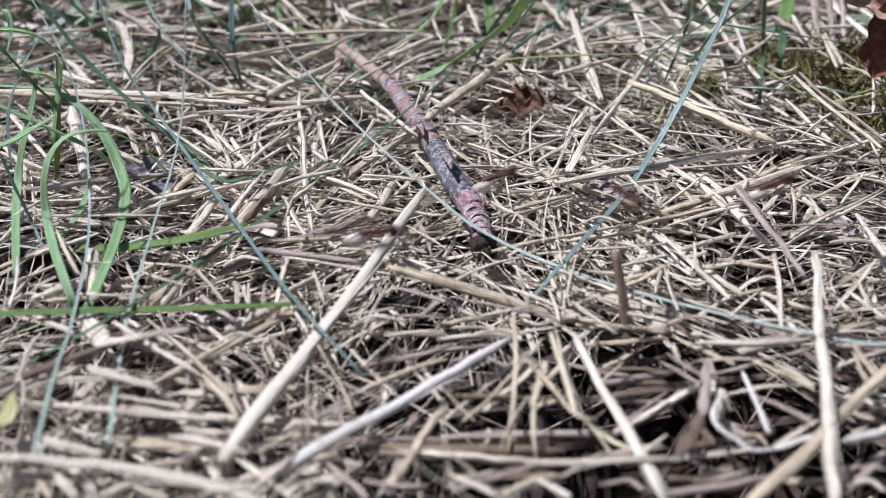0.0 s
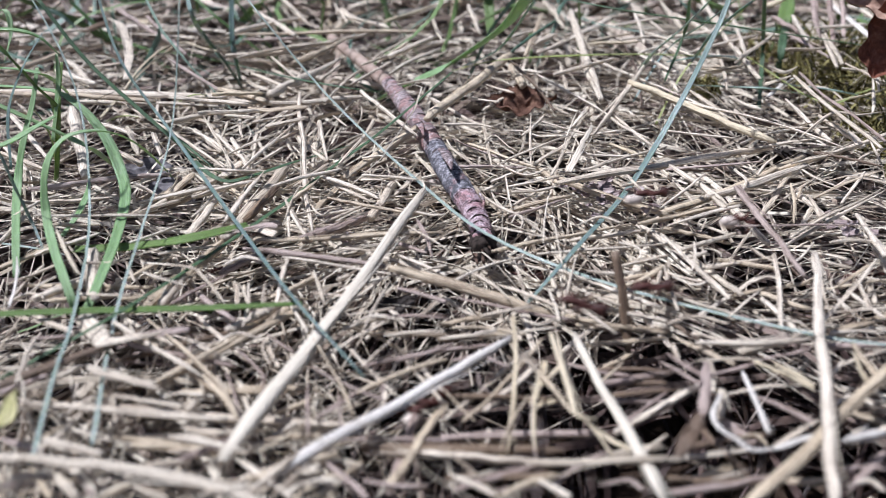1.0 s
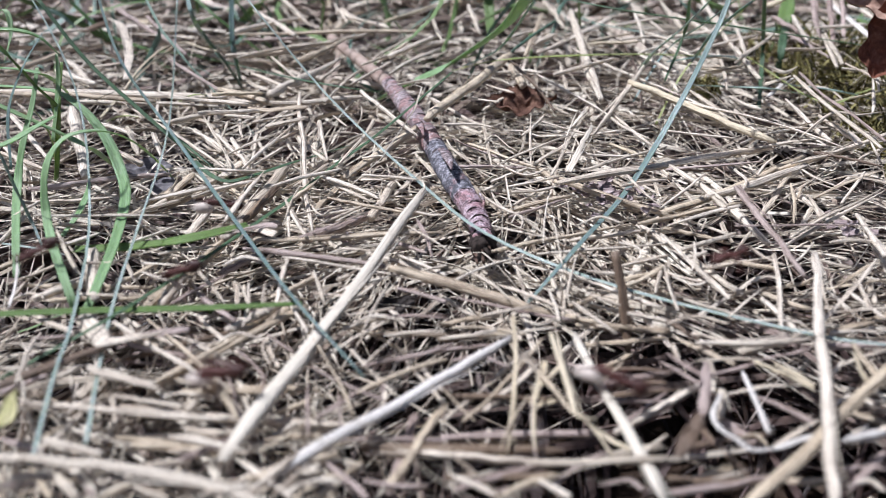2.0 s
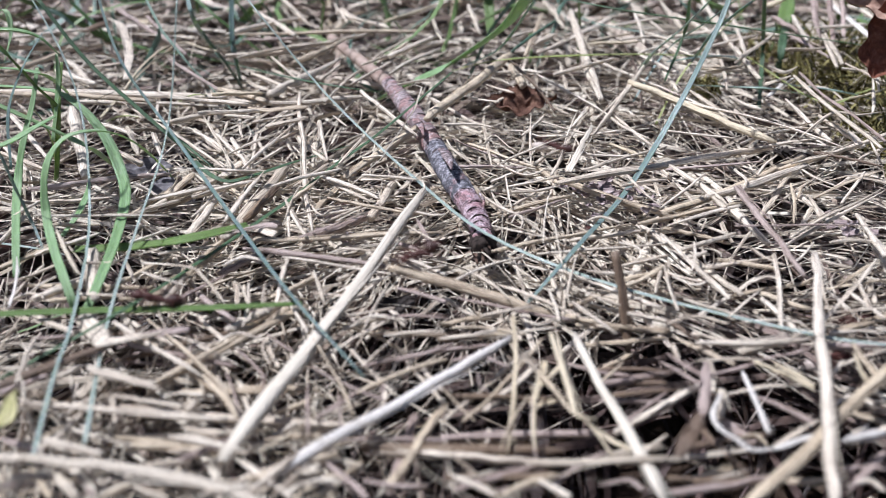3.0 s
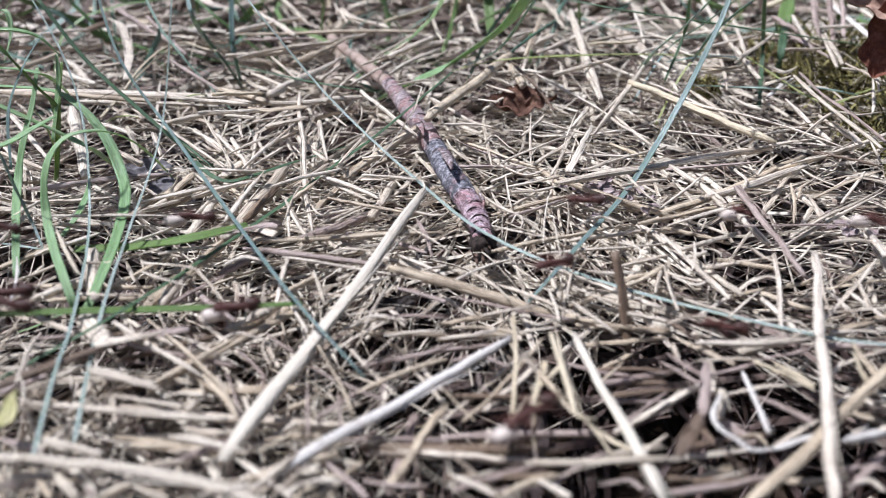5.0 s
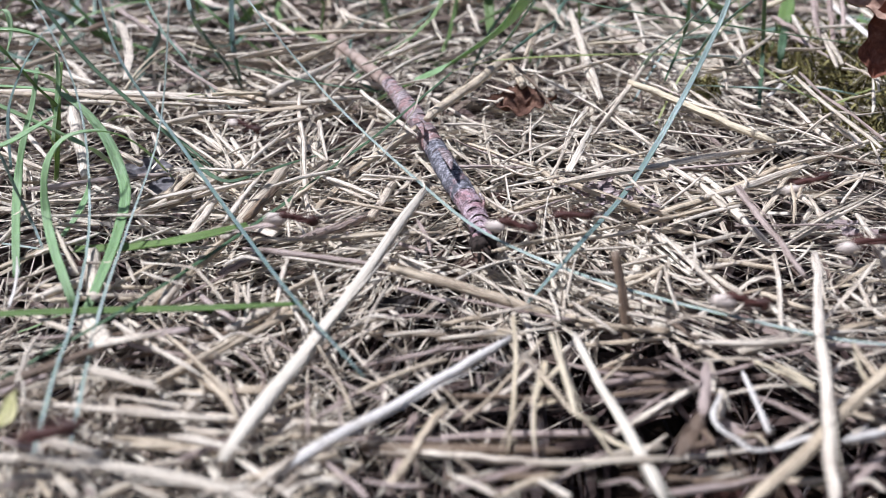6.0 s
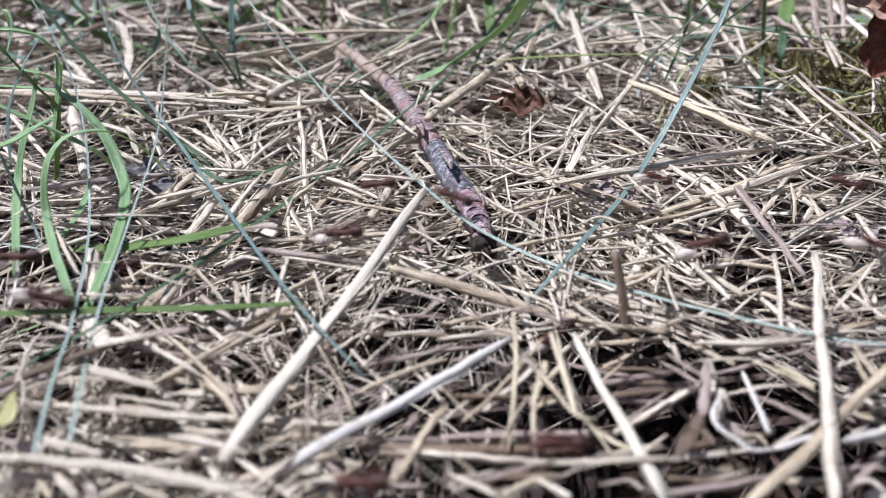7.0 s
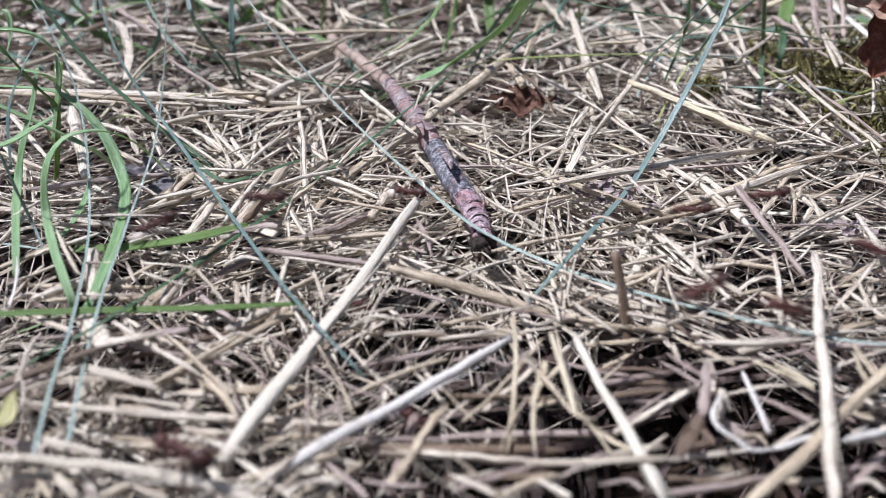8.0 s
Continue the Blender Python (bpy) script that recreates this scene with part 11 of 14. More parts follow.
    march(True, [(0.00, 0.1409, 0.0528, -0.0055, 164), (3.70, 0.0801, 0.0706, -0.0055, 163), (3.80, 0.0581, 0.0786, -0.0039, 160), (3.90, 0.0361, 0.0866, -0.0067, 160), (4.00, 0.0131, 0.0881, 0.0052, 158), (4.10, -0.0038, 0.0954, 0.0070, 158), (4.20, -0.0261, 0.1106, -0.0047, 160), (4.30, -0.0481, 0.1186, -0.0068, 160), (4.40, -0.0701, 0.1266, -0.0045, 160), (4.50, -0.0921, 0.1346, -0.0032, 160), (4.60, -0.1141, 0.1426, -0.0057, 163), (8.00, -0.1635, 0.1562, -0.0057, 165)])
    march(False, [(0.00, 0.1654, 0.0498, -0.0058, 166), (3.80, 0.0912, 0.0680, -0.0058, 166), (3.90, 0.0639, 0.0760, -0.0040, 164), (4.00, 0.0341, 0.0783, 0.0046, 157), (4.10, 0.0087, 0.0924, 0.0058, 157), (4.20, -0.0179, 0.1073, -0.0042, 164), (4.30, -0.0452, 0.1153, -0.0067, 164), (4.40, -0.0725, 0.1233, -0.0039, 164), (4.50, -0.0998, 0.1313, -0.0044, 166), (8.00, -0.1595, 0.1453, -0.0044, 167)])
    march(True, [(0.00, 0.1398, 0.0588, -0.0050, 175), (3.80, 0.0776, 0.0642, -0.0050, 175), (3.90, 0.0556, 0.0665, -0.0034, 174), (4.00, 0.0313, 0.0642, 0.0042, 176), (4.10, 0.0161, 0.0647, 0.0057, 173), (4.20, -0.0053, 0.0684, 0.0058, 172), (4.30, -0.0277, 0.0758, -0.0047, 174), (4.40, -0.0497, 0.0782, -0.0035, 174), (4.50, -0.0717, 0.0805, -0.0062, 175), (8.00, -0.1222, 0.0846, -0.0062, 175)])
    march(False, [(0.00, 0.1960, 0.0998, -0.0055, 179), (3.70, 0.1107, 0.1019, -0.0055, 179), (3.80, 0.0777, 0.1028, -0.0043, 178), (3.90, 0.0447, 0.1037, -0.0052, 178), (4.00, 0.0117, 0.1046, -0.0054, 178), (4.10, -0.0213, 0.1056, -0.0044, 178), (4.20, -0.0505, 0.0991, 0.0064, 178), (4.30, -0.0873, 0.1074, -0.0054, 179), (8.00, -0.1603, 0.1091, -0.0054, 179)])
    march(True, [(0.00, 0.1950, 0.1085, -0.0050, 178), (4.00, 0.1038, 0.1119, -0.0050, 178), (4.10, 0.0708, 0.1133, -0.0048, 178), (4.20, 0.0352, 0.1067, 0.0063, 178), (4.30, 0.0048, 0.1161, -0.0048, 178), (4.40, -0.0282, 0.1175, -0.0048, 178), (4.50, -0.0612, 0.1189, -0.0055, 178), (4.60, -0.0942, 0.1203, -0.0047, 178), (8.00, -0.1623, 0.1227, -0.0047, 178)])
    march(False, [(0.00, 0.2107, 0.1519, -0.0036, 192), (4.00, 0.1176, 0.1327, -0.0036, 192), (4.10, 0.0838, 0.1247, -0.0058, 193), (4.20, 0.0465, 0.1088, 0.0050, 194), (4.30, 0.0161, 0.1072, -0.0048, 196), (4.40, -0.0177, 0.0978, -0.0044, 196), (4.50, -0.0479, 0.0822, 0.0067, 194), (4.60, -0.0853, 0.0804, -0.0055, 192), (8.00, -0.1548, 0.0668, -0.0055, 191)])
    march(True, [(0.00, 0.2120, 0.1298, -0.0042, 180), (3.90, 0.1228, 0.1301, -0.0042, 180), (4.00, 0.0898, 0.1302, -0.0054, 180), (4.10, 0.0568, 0.1303, -0.0054, 180), (4.20, 0.0238, 0.1305, -0.0041, 180), (4.30, -0.0086, 0.1215, 0.0062, 180), (4.40, -0.0422, 0.1307, -0.0057, 180), (4.50, -0.0752, 0.1308, -0.0039, 180), (4.60, -0.1082, 0.1309, -0.0052, 180), (8.00, -0.1763, 0.1311, -0.0052, 180)])
    march(False, [(0.00, 0.1669, 0.1372, -0.0035, 187), (4.00, 0.1021, 0.1294, -0.0035, 187), (4.10, 0.0801, 0.1262, -0.0058, 188), (4.20, 0.0581, 0.1229, -0.0057, 188), (4.30, 0.0336, 0.1113, 0.0062, 190), (4.40, 0.0206, 0.1164, -0.0035, 192), (4.50, 0.0051, 0.1131, -0.0051, 192), (4.60, -0.0097, 0.1021, 0.0071, 190), (4.70, -0.0324, 0.1066, -0.0058, 188), (4.80, -0.0506, 0.0960, 0.0068, 188), (4.90, -0.0711, 0.0931, 0.0062, 188), (5.00, -0.0914, 0.0900, 0.0070, 187), (8.00, -0.1333, 0.0854, 0.0070, 186)])
    march(False, [(0.00, 0.1798, 0.1279, -0.0031, 185), (4.00, 0.1112, 0.1220, -0.0031, 185), (4.10, 0.0877, 0.1196, -0.0055, 186), (4.20, 0.0641, 0.1172, -0.0054, 186), (4.30, 0.0377, 0.1069, 0.0059, 194), (4.40, 0.0182, 0.0988, 0.0071, 182), (4.50, -0.0075, 0.1130, -0.0049, 166), (4.60, -0.0322, 0.1114, 0.0061, 190), (4.70, -0.0500, 0.0977, 0.0065, 202), (4.80, -0.0720, 0.0954, 0.0064, 186), (4.90, -0.0938, 0.0931, 0.0072, 185), (8.00, -0.1390, 0.0897, 0.0072, 184)])
    march(True, [(0.00, 0.1907, 0.1101, -0.0042, 189), (4.30, 0.0906, 0.0943, -0.0042, 189), (4.40, 0.0524, 0.0819, 0.0066, 191), (4.50, 0.0249, 0.0821, -0.0088, 191), (4.60, -0.0060, 0.0707, 0.0060, 190), (4.70, -0.0427, 0.0647, 0.0082, 190), (4.80, -0.0745, 0.0590, 0.0066, 189), (8.00, -0.1365, 0.0499, 0.0066, 188)])
    march(False, [(0.00, 0.1677, 0.0948, -0.0044, 183), (4.20, 0.0939, 0.0908, -0.0044, 183), (4.30, 0.0694, 0.0892, -0.0055, 184), (4.40, 0.0418, 0.0815, 0.0065, 177), (4.50, 0.0180, 0.0857, 0.0046, 184), (4.60, -0.0038, 0.0785, 0.0066, 191), (4.70, -0.0287, 0.0828, -0.0053, 184), (4.80, -0.0494, 0.0755, 0.0075, 184), (4.90, -0.0724, 0.0742, 0.0056, 183), (8.00, -0.1189, 0.0719, 0.0056, 183)])
    march(True, [(0.00, 0.1569, 0.0548, -0.0057, 167), (4.30, 0.0836, 0.0724, -0.0057, 166), (4.40, 0.0598, 0.0792, -0.0041, 164), (4.50, 0.0336, 0.0802, 0.0048, 164), (4.60, 0.0114, 0.0865, 0.0051, 164), (4.70, -0.0116, 0.0997, -0.0041, 164), (4.80, -0.0330, 0.0992, 0.0055, 164), (4.90, -0.0551, 0.1054, 0.0064, 164), (5.00, -0.0769, 0.1115, 0.0079, 164), (5.10, -0.0992, 0.1180, 0.0065, 167), (8.00, -0.1425, 0.1272, 0.0065, 168)])
    march(False, [(0.00, 0.2662, 0.2011, -0.0030, 188), (4.20, 0.1528, 0.1848, -0.0030, 188), (4.30, 0.1126, 0.1784, -0.0048, 189), (4.40, 0.0724, 0.1719, -0.0040, 189), (4.50, 0.0299, 0.1536, 0.0074, 189), (4.60, -0.0081, 0.1589, -0.0040, 189), (4.70, -0.0449, 0.1417, 0.0069, 189), (4.80, -0.0821, 0.1355, 0.0082, 189), (4.90, -0.1198, 0.1298, 0.0063, 188), (8.00, -0.1889, 0.1205, 0.0063, 188)])
    march(False, [(0.00, 0.1424, 0.0624, -0.0032, 180), (4.30, 0.0652, 0.0629, -0.0032, 180), (4.40, 0.0400, 0.0631, -0.0076, 180), (4.50, 0.0147, 0.0633, -0.0063, 180), (4.60, -0.0099, 0.0591, 0.0049, 180), (4.70, -0.0333, 0.0590, 0.0085, 180), (4.80, -0.0568, 0.0594, 0.0062, 180), (8.00, -0.1057, 0.0596, 0.0062, 180)])
    march(True, [(0.00, 0.2005, 0.1668, -0.0051, 195), (4.30, 0.1221, 0.1462, -0.0051, 195), (4.40, 0.0964, 0.1382, -0.0037, 197), (4.50, 0.0706, 0.1302, -0.0056, 197), (4.60, 0.0418, 0.1139, 0.0051, 201), (4.70, 0.0177, 0.1024, 0.0075, 201), (4.80, -0.0061, 0.0950, 0.0072, 197), (4.90, -0.0302, 0.0878, 0.0058, 197), (5.00, -0.0540, 0.0802, 0.0067, 197), (5.10, -0.0780, 0.0729, 0.0061, 195), (8.00, -0.1239, 0.0621, 0.0061, 193)])
    march(True, [(0.00, 0.1741, 0.1504, -0.0032, 196), (4.40, 0.1040, 0.1308, -0.0032, 196), (4.50, 0.0820, 0.1234, -0.0056, 199), (4.60, 0.0559, 0.1080, 0.0057, 199), (4.70, 0.0359, 0.1010, 0.0068, 199), (4.80, 0.0154, 0.0942, 0.0061, 199), (4.90, -0.0050, 0.0871, 0.0072, 199), (5.00, -0.0255, 0.0803, 0.0060, 199), (5.10, -0.0458, 0.0732, 0.0080, 199), (5.20, -0.0665, 0.0666, 0.0058, 195), (8.00, -0.1063, 0.0569, 0.0058, 194)])
    march(True, [(0.00, 0.1929, 0.1198, -0.0055, 181), (4.60, 0.0899, 0.1184, -0.0055, 181), (4.70, 0.0530, 0.1098, 0.0055, 181), (4.80, 0.0222, 0.1089, 0.0081, 181), (4.90, -0.0085, 0.1087, 0.0066, 181), (5.00, -0.0392, 0.1085, 0.0051, 181), (5.10, -0.0697, 0.1076, 0.0079, 181), (5.20, -0.1005, 0.1072, 0.0071, 181), (8.00, -0.1545, 0.1067, 0.0071, 181)])
    march(True, [(0.00, 0.2089, 0.1069, 0.0065, 182), (5.40, 0.0982, 0.1021, 0.0065, 183), (5.50, 0.0675, 0.1006, 0.0069, 183), (5.60, 0.0368, 0.0992, 0.0068, 183), (5.70, 0.0061, 0.0978, 0.0061, 183), (5.80, -0.0246, 0.0963, 0.0065, 183), (5.90, -0.0594, 0.1020, -0.0042, 183), (6.00, -0.0924, 0.1004, -0.0054, 182), (8.00, -0.1374, 0.0988, -0.0054, 182)])
    march(False, [(0.00, 0.2209, 0.1214, 0.0078, 181), (5.30, 0.1123, 0.1193, 0.0078, 181), (5.40, 0.0819, 0.1190, 0.0059, 181), (5.50, 0.0512, 0.1182, 0.0058, 181), (5.60, 0.0204, 0.1172, 0.0081, 181), (5.70, -0.0102, 0.1169, 0.0062, 181), (5.80, -0.0410, 0.1163, 0.0053, 181), (5.90, -0.0770, 0.1241, -0.0034, 181), (6.00, -0.1100, 0.1234, -0.0049, 181), (8.00, -0.1550, 0.1227, -0.0049, 181)])
    march(True, [(0.00, 0.1570, 0.0693, 0.0072, 170), (5.50, 0.0784, 0.0833, 0.0072, 170), (5.60, 0.0581, 0.0878, 0.0059, 168), (5.70, 0.0375, 0.0919, 0.0073, 168), (5.80, 0.0171, 0.0962, 0.0066, 168), (5.90, -0.0030, 0.1080, -0.0050, 168), (6.00, -0.0228, 0.1046, 0.0071, 168), (6.10, -0.0465, 0.1172, -0.0068, 168), (6.20, -0.0685, 0.1217, -0.0044, 168), (6.30, -0.0905, 0.1263, -0.0037, 168), (6.40, -0.1125, 0.1309, -0.0053, 171), (8.00, -0.1421, 0.1345, -0.0053, 173)])
    march(True, [(0.00, 0.1957, 0.1112, 0.0087, 175), (5.60, 0.1049, 0.1189, 0.0087, 175), (5.70, 0.0814, 0.1217, 0.0059, 174), (5.80, 0.0576, 0.1240, 0.0063, 176), (5.90, 0.0363, 0.1341, -0.0060, 178), (6.00, 0.0107, 0.1348, -0.0029, 178), (6.10, -0.0138, 0.1262, 0.0058, 174), (6.20, -0.0405, 0.1407, -0.0052, 169), (6.30, -0.0615, 0.1356, 0.0058, 172), (6.40, -0.0917, 0.1482, -0.0034, 174), (6.50, -0.1173, 0.1507, -0.0058, 176), (8.00, -0.1485, 0.1525, -0.0058, 177)])
    march(True, [(0.00, 0.2043, 0.1897, 0.0078, 195), (5.30, 0.1159, 0.1661, 0.0078, 195), (5.40, 0.0918, 0.1591, 0.0059, 197), (5.50, 0.0673, 0.1515, 0.0065, 197), (5.60, 0.0429, 0.1439, 0.0071, 197), (5.70, 0.0186, 0.1366, 0.0066, 197), (5.80, -0.0058, 0.1291, 0.0071, 205), (5.90, -0.0301, 0.1136, 0.0065, 205), (6.00, -0.0586, 0.1141, -0.0054, 197), (6.10, -0.0847, 0.1061, -0.0054, 194), (8.00, -0.1216, 0.0985, -0.0054, 192)])
    march(False, [(0.00, 0.2175, 0.1213, 0.0087, 181), (5.60, 0.1044, 0.1188, 0.0087, 181), (5.70, 0.0744, 0.1185, 0.0057, 181), (5.80, 0.0440, 0.1179, 0.0052, 181), (5.90, 0.0145, 0.1258, -0.0030, 181), (6.00, -0.0183, 0.1250, -0.0052, 181), (6.10, -0.0475, 0.1158, 0.0048, 181), (6.20, -0.0837, 0.1234, -0.0034, 181), (6.30, -0.1164, 0.1226, -0.0045, 181), (8.00, -0.1563, 0.1219, -0.0045, 181)])
    march(True, [(0.00, 0.2324, 0.1344, 0.0067, 180), (5.30, 0.1237, 0.1347, 0.0067, 180), (5.40, 0.0928, 0.1346, 0.0083, 180), (5.50, 0.0624, 0.1353, 0.0053, 180), (5.60, 0.0316, 0.1352, 0.0061, 180), (5.70, 0.0009, 0.1349, 0.0083, 180), (5.80, -0.0320, 0.1456, -0.0060, 180), (5.90, -0.0605, 0.1356, 0.0058, 180), (6.00, -0.0980, 0.1458, -0.0034, 180), (6.10, -0.1310, 0.1459, -0.0055, 180), (8.00, -0.1743, 0.1461, -0.0055, 180)])
    march(True, [(0.00, 0.1534, 0.0442, 0.0062, 163), (5.70, 0.0723, 0.0697, 0.0062, 162), (5.80, 0.0557, 0.0829, -0.0045, 160), (5.90, 0.0314, 0.0846, 0.0058, 149), (6.00, 0.0102, 0.1023, 0.0067, 152), (6.10, -0.0074, 0.1125, -0.0049, 172), (6.20, -0.0241, 0.1069, 0.0070, 165), (6.30, -0.0479, 0.1230, -0.0067, 160), (6.40, -0.0699, 0.1310, -0.0049, 160), (6.50, -0.0919, 0.1390, -0.0031, 160), (6.60, -0.1139, 0.1470, -0.0055, 165), (8.00, -0.1413, 0.1526, -0.0055, 168)])
    march(False, [(0.00, 0.1713, 0.0495, 0.0082, 178), (5.60, 0.0572, 0.0534, 0.0082, 178), (5.70, 0.0268, 0.0548, 0.0046, 178), (5.80, -0.0043, 0.0600, -0.0075, 178), (5.90, -0.0346, 0.0569, 0.0084, 178), (6.00, -0.0703, 0.0625, -0.0051, 178), (8.00, -0.1153, 0.0638, -0.0051, 178)])
    march(False, [(0.00, 0.1957, 0.0951, 0.0071, 179), (5.60, 0.0815, 0.0978, 0.0071, 179), (5.70, 0.0510, 0.0988, 0.0053, 178), (5.80, 0.0217, 0.1069, -0.0043, 178), (5.90, -0.0105, 0.1001, 0.0073, 178), (6.00, -0.0443, 0.1087, -0.0065, 178), (6.10, -0.0773, 0.1095, -0.0044, 178), (6.20, -0.1103, 0.1104, -0.0041, 179), (8.00, -0.1520, 0.1112, -0.0041, 179)])
    march(False, [(0.00, 0.2134, 0.1125, -0.0049, 180), (5.80, 0.0866, 0.1121, -0.0049, 180), (5.90, 0.0536, 0.1120, -0.0065, 180), (6.00, 0.0191, 0.1039, 0.0078, 180), (6.10, -0.0124, 0.1118, -0.0045, 180), (6.20, -0.0454, 0.1117, -0.0066, 180), (6.30, -0.0784, 0.1116, -0.0042, 180), (6.40, -0.1114, 0.1115, -0.0041, 180), (8.00, -0.1498, 0.1114, -0.0041, 180)])
    march(True, [(0.00, 0.2231, 0.1542, -0.0035, 189), (5.90, 0.0990, 0.1352, -0.0035, 189), (6.00, 0.0626, 0.1208, 0.0062, 198), (6.10, 0.0275, 0.1050, 0.0076, 198), (6.20, -0.0008, 0.1070, -0.0051, 191), (6.30, -0.0290, 0.0939, 0.0058, 179), (6.40, -0.0552, 0.1007, 0.0069, 178), (6.50, -0.0911, 0.1029, -0.0055, 188), (8.00, -0.1269, 0.0989, -0.0055, 186)])
    march(True, [(0.00, 0.2001, 0.1036, -0.0049, 179), (5.90, 0.0924, 0.1054, -0.0049, 179), (6.00, 0.0609, 0.0986, 0.0060, 179), (6.10, 0.0383, 0.1064, -0.0046, 179), (6.20, 0.0113, 0.1070, -0.0052, 179), (6.30, -0.0147, 0.0998, 0.0075, 179), (6.40, -0.0428, 0.1080, -0.0064, 179), (6.50, -0.0698, 0.1085, -0.0041, 179), (6.60, -0.0969, 0.1090, -0.0051, 179), (8.00, -0.1278, 0.1094, -0.0051, 179)])
    march(True, [(0.00, 0.1974, 0.0517, -0.0051, 168), (5.80, 0.0928, 0.0748, -0.0051, 167), (5.90, 0.0662, 0.0815, -0.0050, 166), (6.00, 0.0369, 0.0820, 0.0060, 166), (6.10, 0.0121, 0.0883, 0.0053, 166), (6.20, -0.0136, 0.1014, -0.0041, 166), (6.30, -0.0402, 0.1081, -0.0064, 166), (6.40, -0.0668, 0.1147, -0.0042, 166), (6.50, -0.0934, 0.1214, -0.0045, 169), (8.00, -0.1253, 0.1264, -0.0045, 171)])
    march(True, [(0.00, 0.2248, 0.1593, 0.0072, 182), (5.50, 0.1124, 0.1561, 0.0072, 182), (5.60, 0.0817, 0.1550, 0.0074, 182), (5.70, 0.0512, 0.1544, 0.0060, 182), (5.80, 0.0220, 0.1648, -0.0053, 182), (5.90, -0.0110, 0.1637, -0.0041, 182), (6.00, -0.0409, 0.1514, 0.0063, 182), (6.10, -0.0770, 0.1616, -0.0057, 182), (6.20, -0.1100, 0.1606, -0.0042, 182), (8.00, -0.1517, 0.1596, -0.0042, 181)])
    march(False, [(0.00, 0.1717, 0.0578, 0.0082, 181), (5.70, 0.0559, 0.0564, 0.0082, 181), (5.80, 0.0273, 0.0603, -0.0073, 181), (5.90, -0.0057, 0.0599, -0.0074, 181), (6.00, -0.0359, 0.0551, 0.0081, 181), (6.10, -0.0717, 0.0590, -0.0048, 181), (8.00, -0.1151, 0.0586, -0.0048, 181)])
    march(True, [(0.00, 0.2145, 0.1014, -0.0042, 180), (5.90, 0.0857, 0.1018, -0.0042, 180), (6.00, 0.0527, 0.1019, -0.0059, 180), (6.10, 0.0183, 0.0949, 0.0065, 180), (6.20, -0.0133, 0.1022, -0.0041, 180), (6.30, -0.0463, 0.1023, -0.0057, 180), (6.40, -0.0793, 0.1024, -0.0054, 180), (6.50, -0.1123, 0.1025, -0.0041, 180), (8.00, -0.1490, 0.1026, -0.0041, 180)])
    march(False, [(0.00, 0.2190, 0.0660, 0.0057, 170), (5.70, 0.0990, 0.0861, 0.0057, 170), (5.80, 0.0722, 0.0988, -0.0050, 170), (5.90, 0.0380, 0.1051, -0.0045, 170), (6.00, 0.0038, 0.1114, -0.0052, 170), (6.10, -0.0283, 0.1095, 0.0066, 170), (6.20, -0.0600, 0.1154, 0.0063, 170), (6.30, -0.0987, 0.1304, -0.0044, 171), (8.00, -0.1398, 0.1358, -0.0044, 173)])
    march(False, [(0.00, 0.2073, 0.1158, -0.0047, 188), (5.90, 0.0937, 0.0988, -0.0047, 189), (6.00, 0.0650, 0.0940, -0.0057, 189), (6.10, 0.0338, 0.0830, 0.0057, 182), (6.20, 0.0187, 0.0863, 0.0048, 186), (6.30, -0.0148, 0.0838, -0.0054, 194), (6.40, -0.0461, 0.0695, 0.0080, 192), (6.50, -0.0784, 0.0701, -0.0054, 188), (8.00, -0.1119, 0.0665, -0.0054, 186)])
    march(True, [(0.00, 0.2599, 0.1814, -0.0048, 192), (6.00, 0.1256, 0.1526, -0.0048, 192), (6.10, 0.0916, 0.1446, -0.0041, 193), (6.20, 0.0537, 0.1271, 0.0064, 193), (6.30, 0.0220, 0.1193, 0.0077, 193), (6.40, -0.0103, 0.1205, -0.0052, 193), (6.50, -0.0442, 0.1125, -0.0066, 193), (6.60, -0.0782, 0.1045, -0.0050, 193), (6.70, -0.1122, 0.0965, -0.0044, 191), (8.00, -0.1462, 0.0913, -0.0044, 189)])
    march(True, [(0.00, 0.2337, 0.1434, -0.0044, 193), (6.00, 0.1065, 0.1146, -0.0044, 193), (6.10, 0.0745, 0.1066, -0.0045, 194), (6.20, 0.0395, 0.0916, 0.0071, 199), (6.30, 0.0105, 0.0843, -0.0071, 204), (6.40, -0.0200, 0.0651, 0.0064, 199), (6.50, -0.0535, 0.0620, -0.0050, 194), (6.60, -0.0855, 0.0540, -0.0058, 192), (8.00, -0.1199, 0.0484, -0.0058, 189)])
    march(True, [(0.00, 0.1949, 0.0605, -0.0033, 180), (5.90, 0.0661, 0.0614, -0.0033, 180), (6.00, 0.0331, 0.0616, -0.0079, 180), (6.10, 0.0001, 0.0619, -0.0072, 180), (6.20, -0.0305, 0.0576, 0.0084, 180), (6.30, -0.0659, 0.0624, -0.0053, 180), (8.00, -0.1059, 0.0626, -0.0053, 180)])
    march(False, [(0.00, 0.2038, 0.0542, -0.0037, 179), (6.00, 0.0730, 0.0565, -0.0037, 179), (6.10, 0.0400, 0.0571, -0.0065, 179), (6.20, 0.0065, 0.0539, 0.0044, 179), (6.30, -0.0260, 0.0584, -0.0038, 179), (6.40, -0.0590, 0.0590, -0.0052, 179), (8.00, -0.0974, 0.0595, -0.0052, 179)])
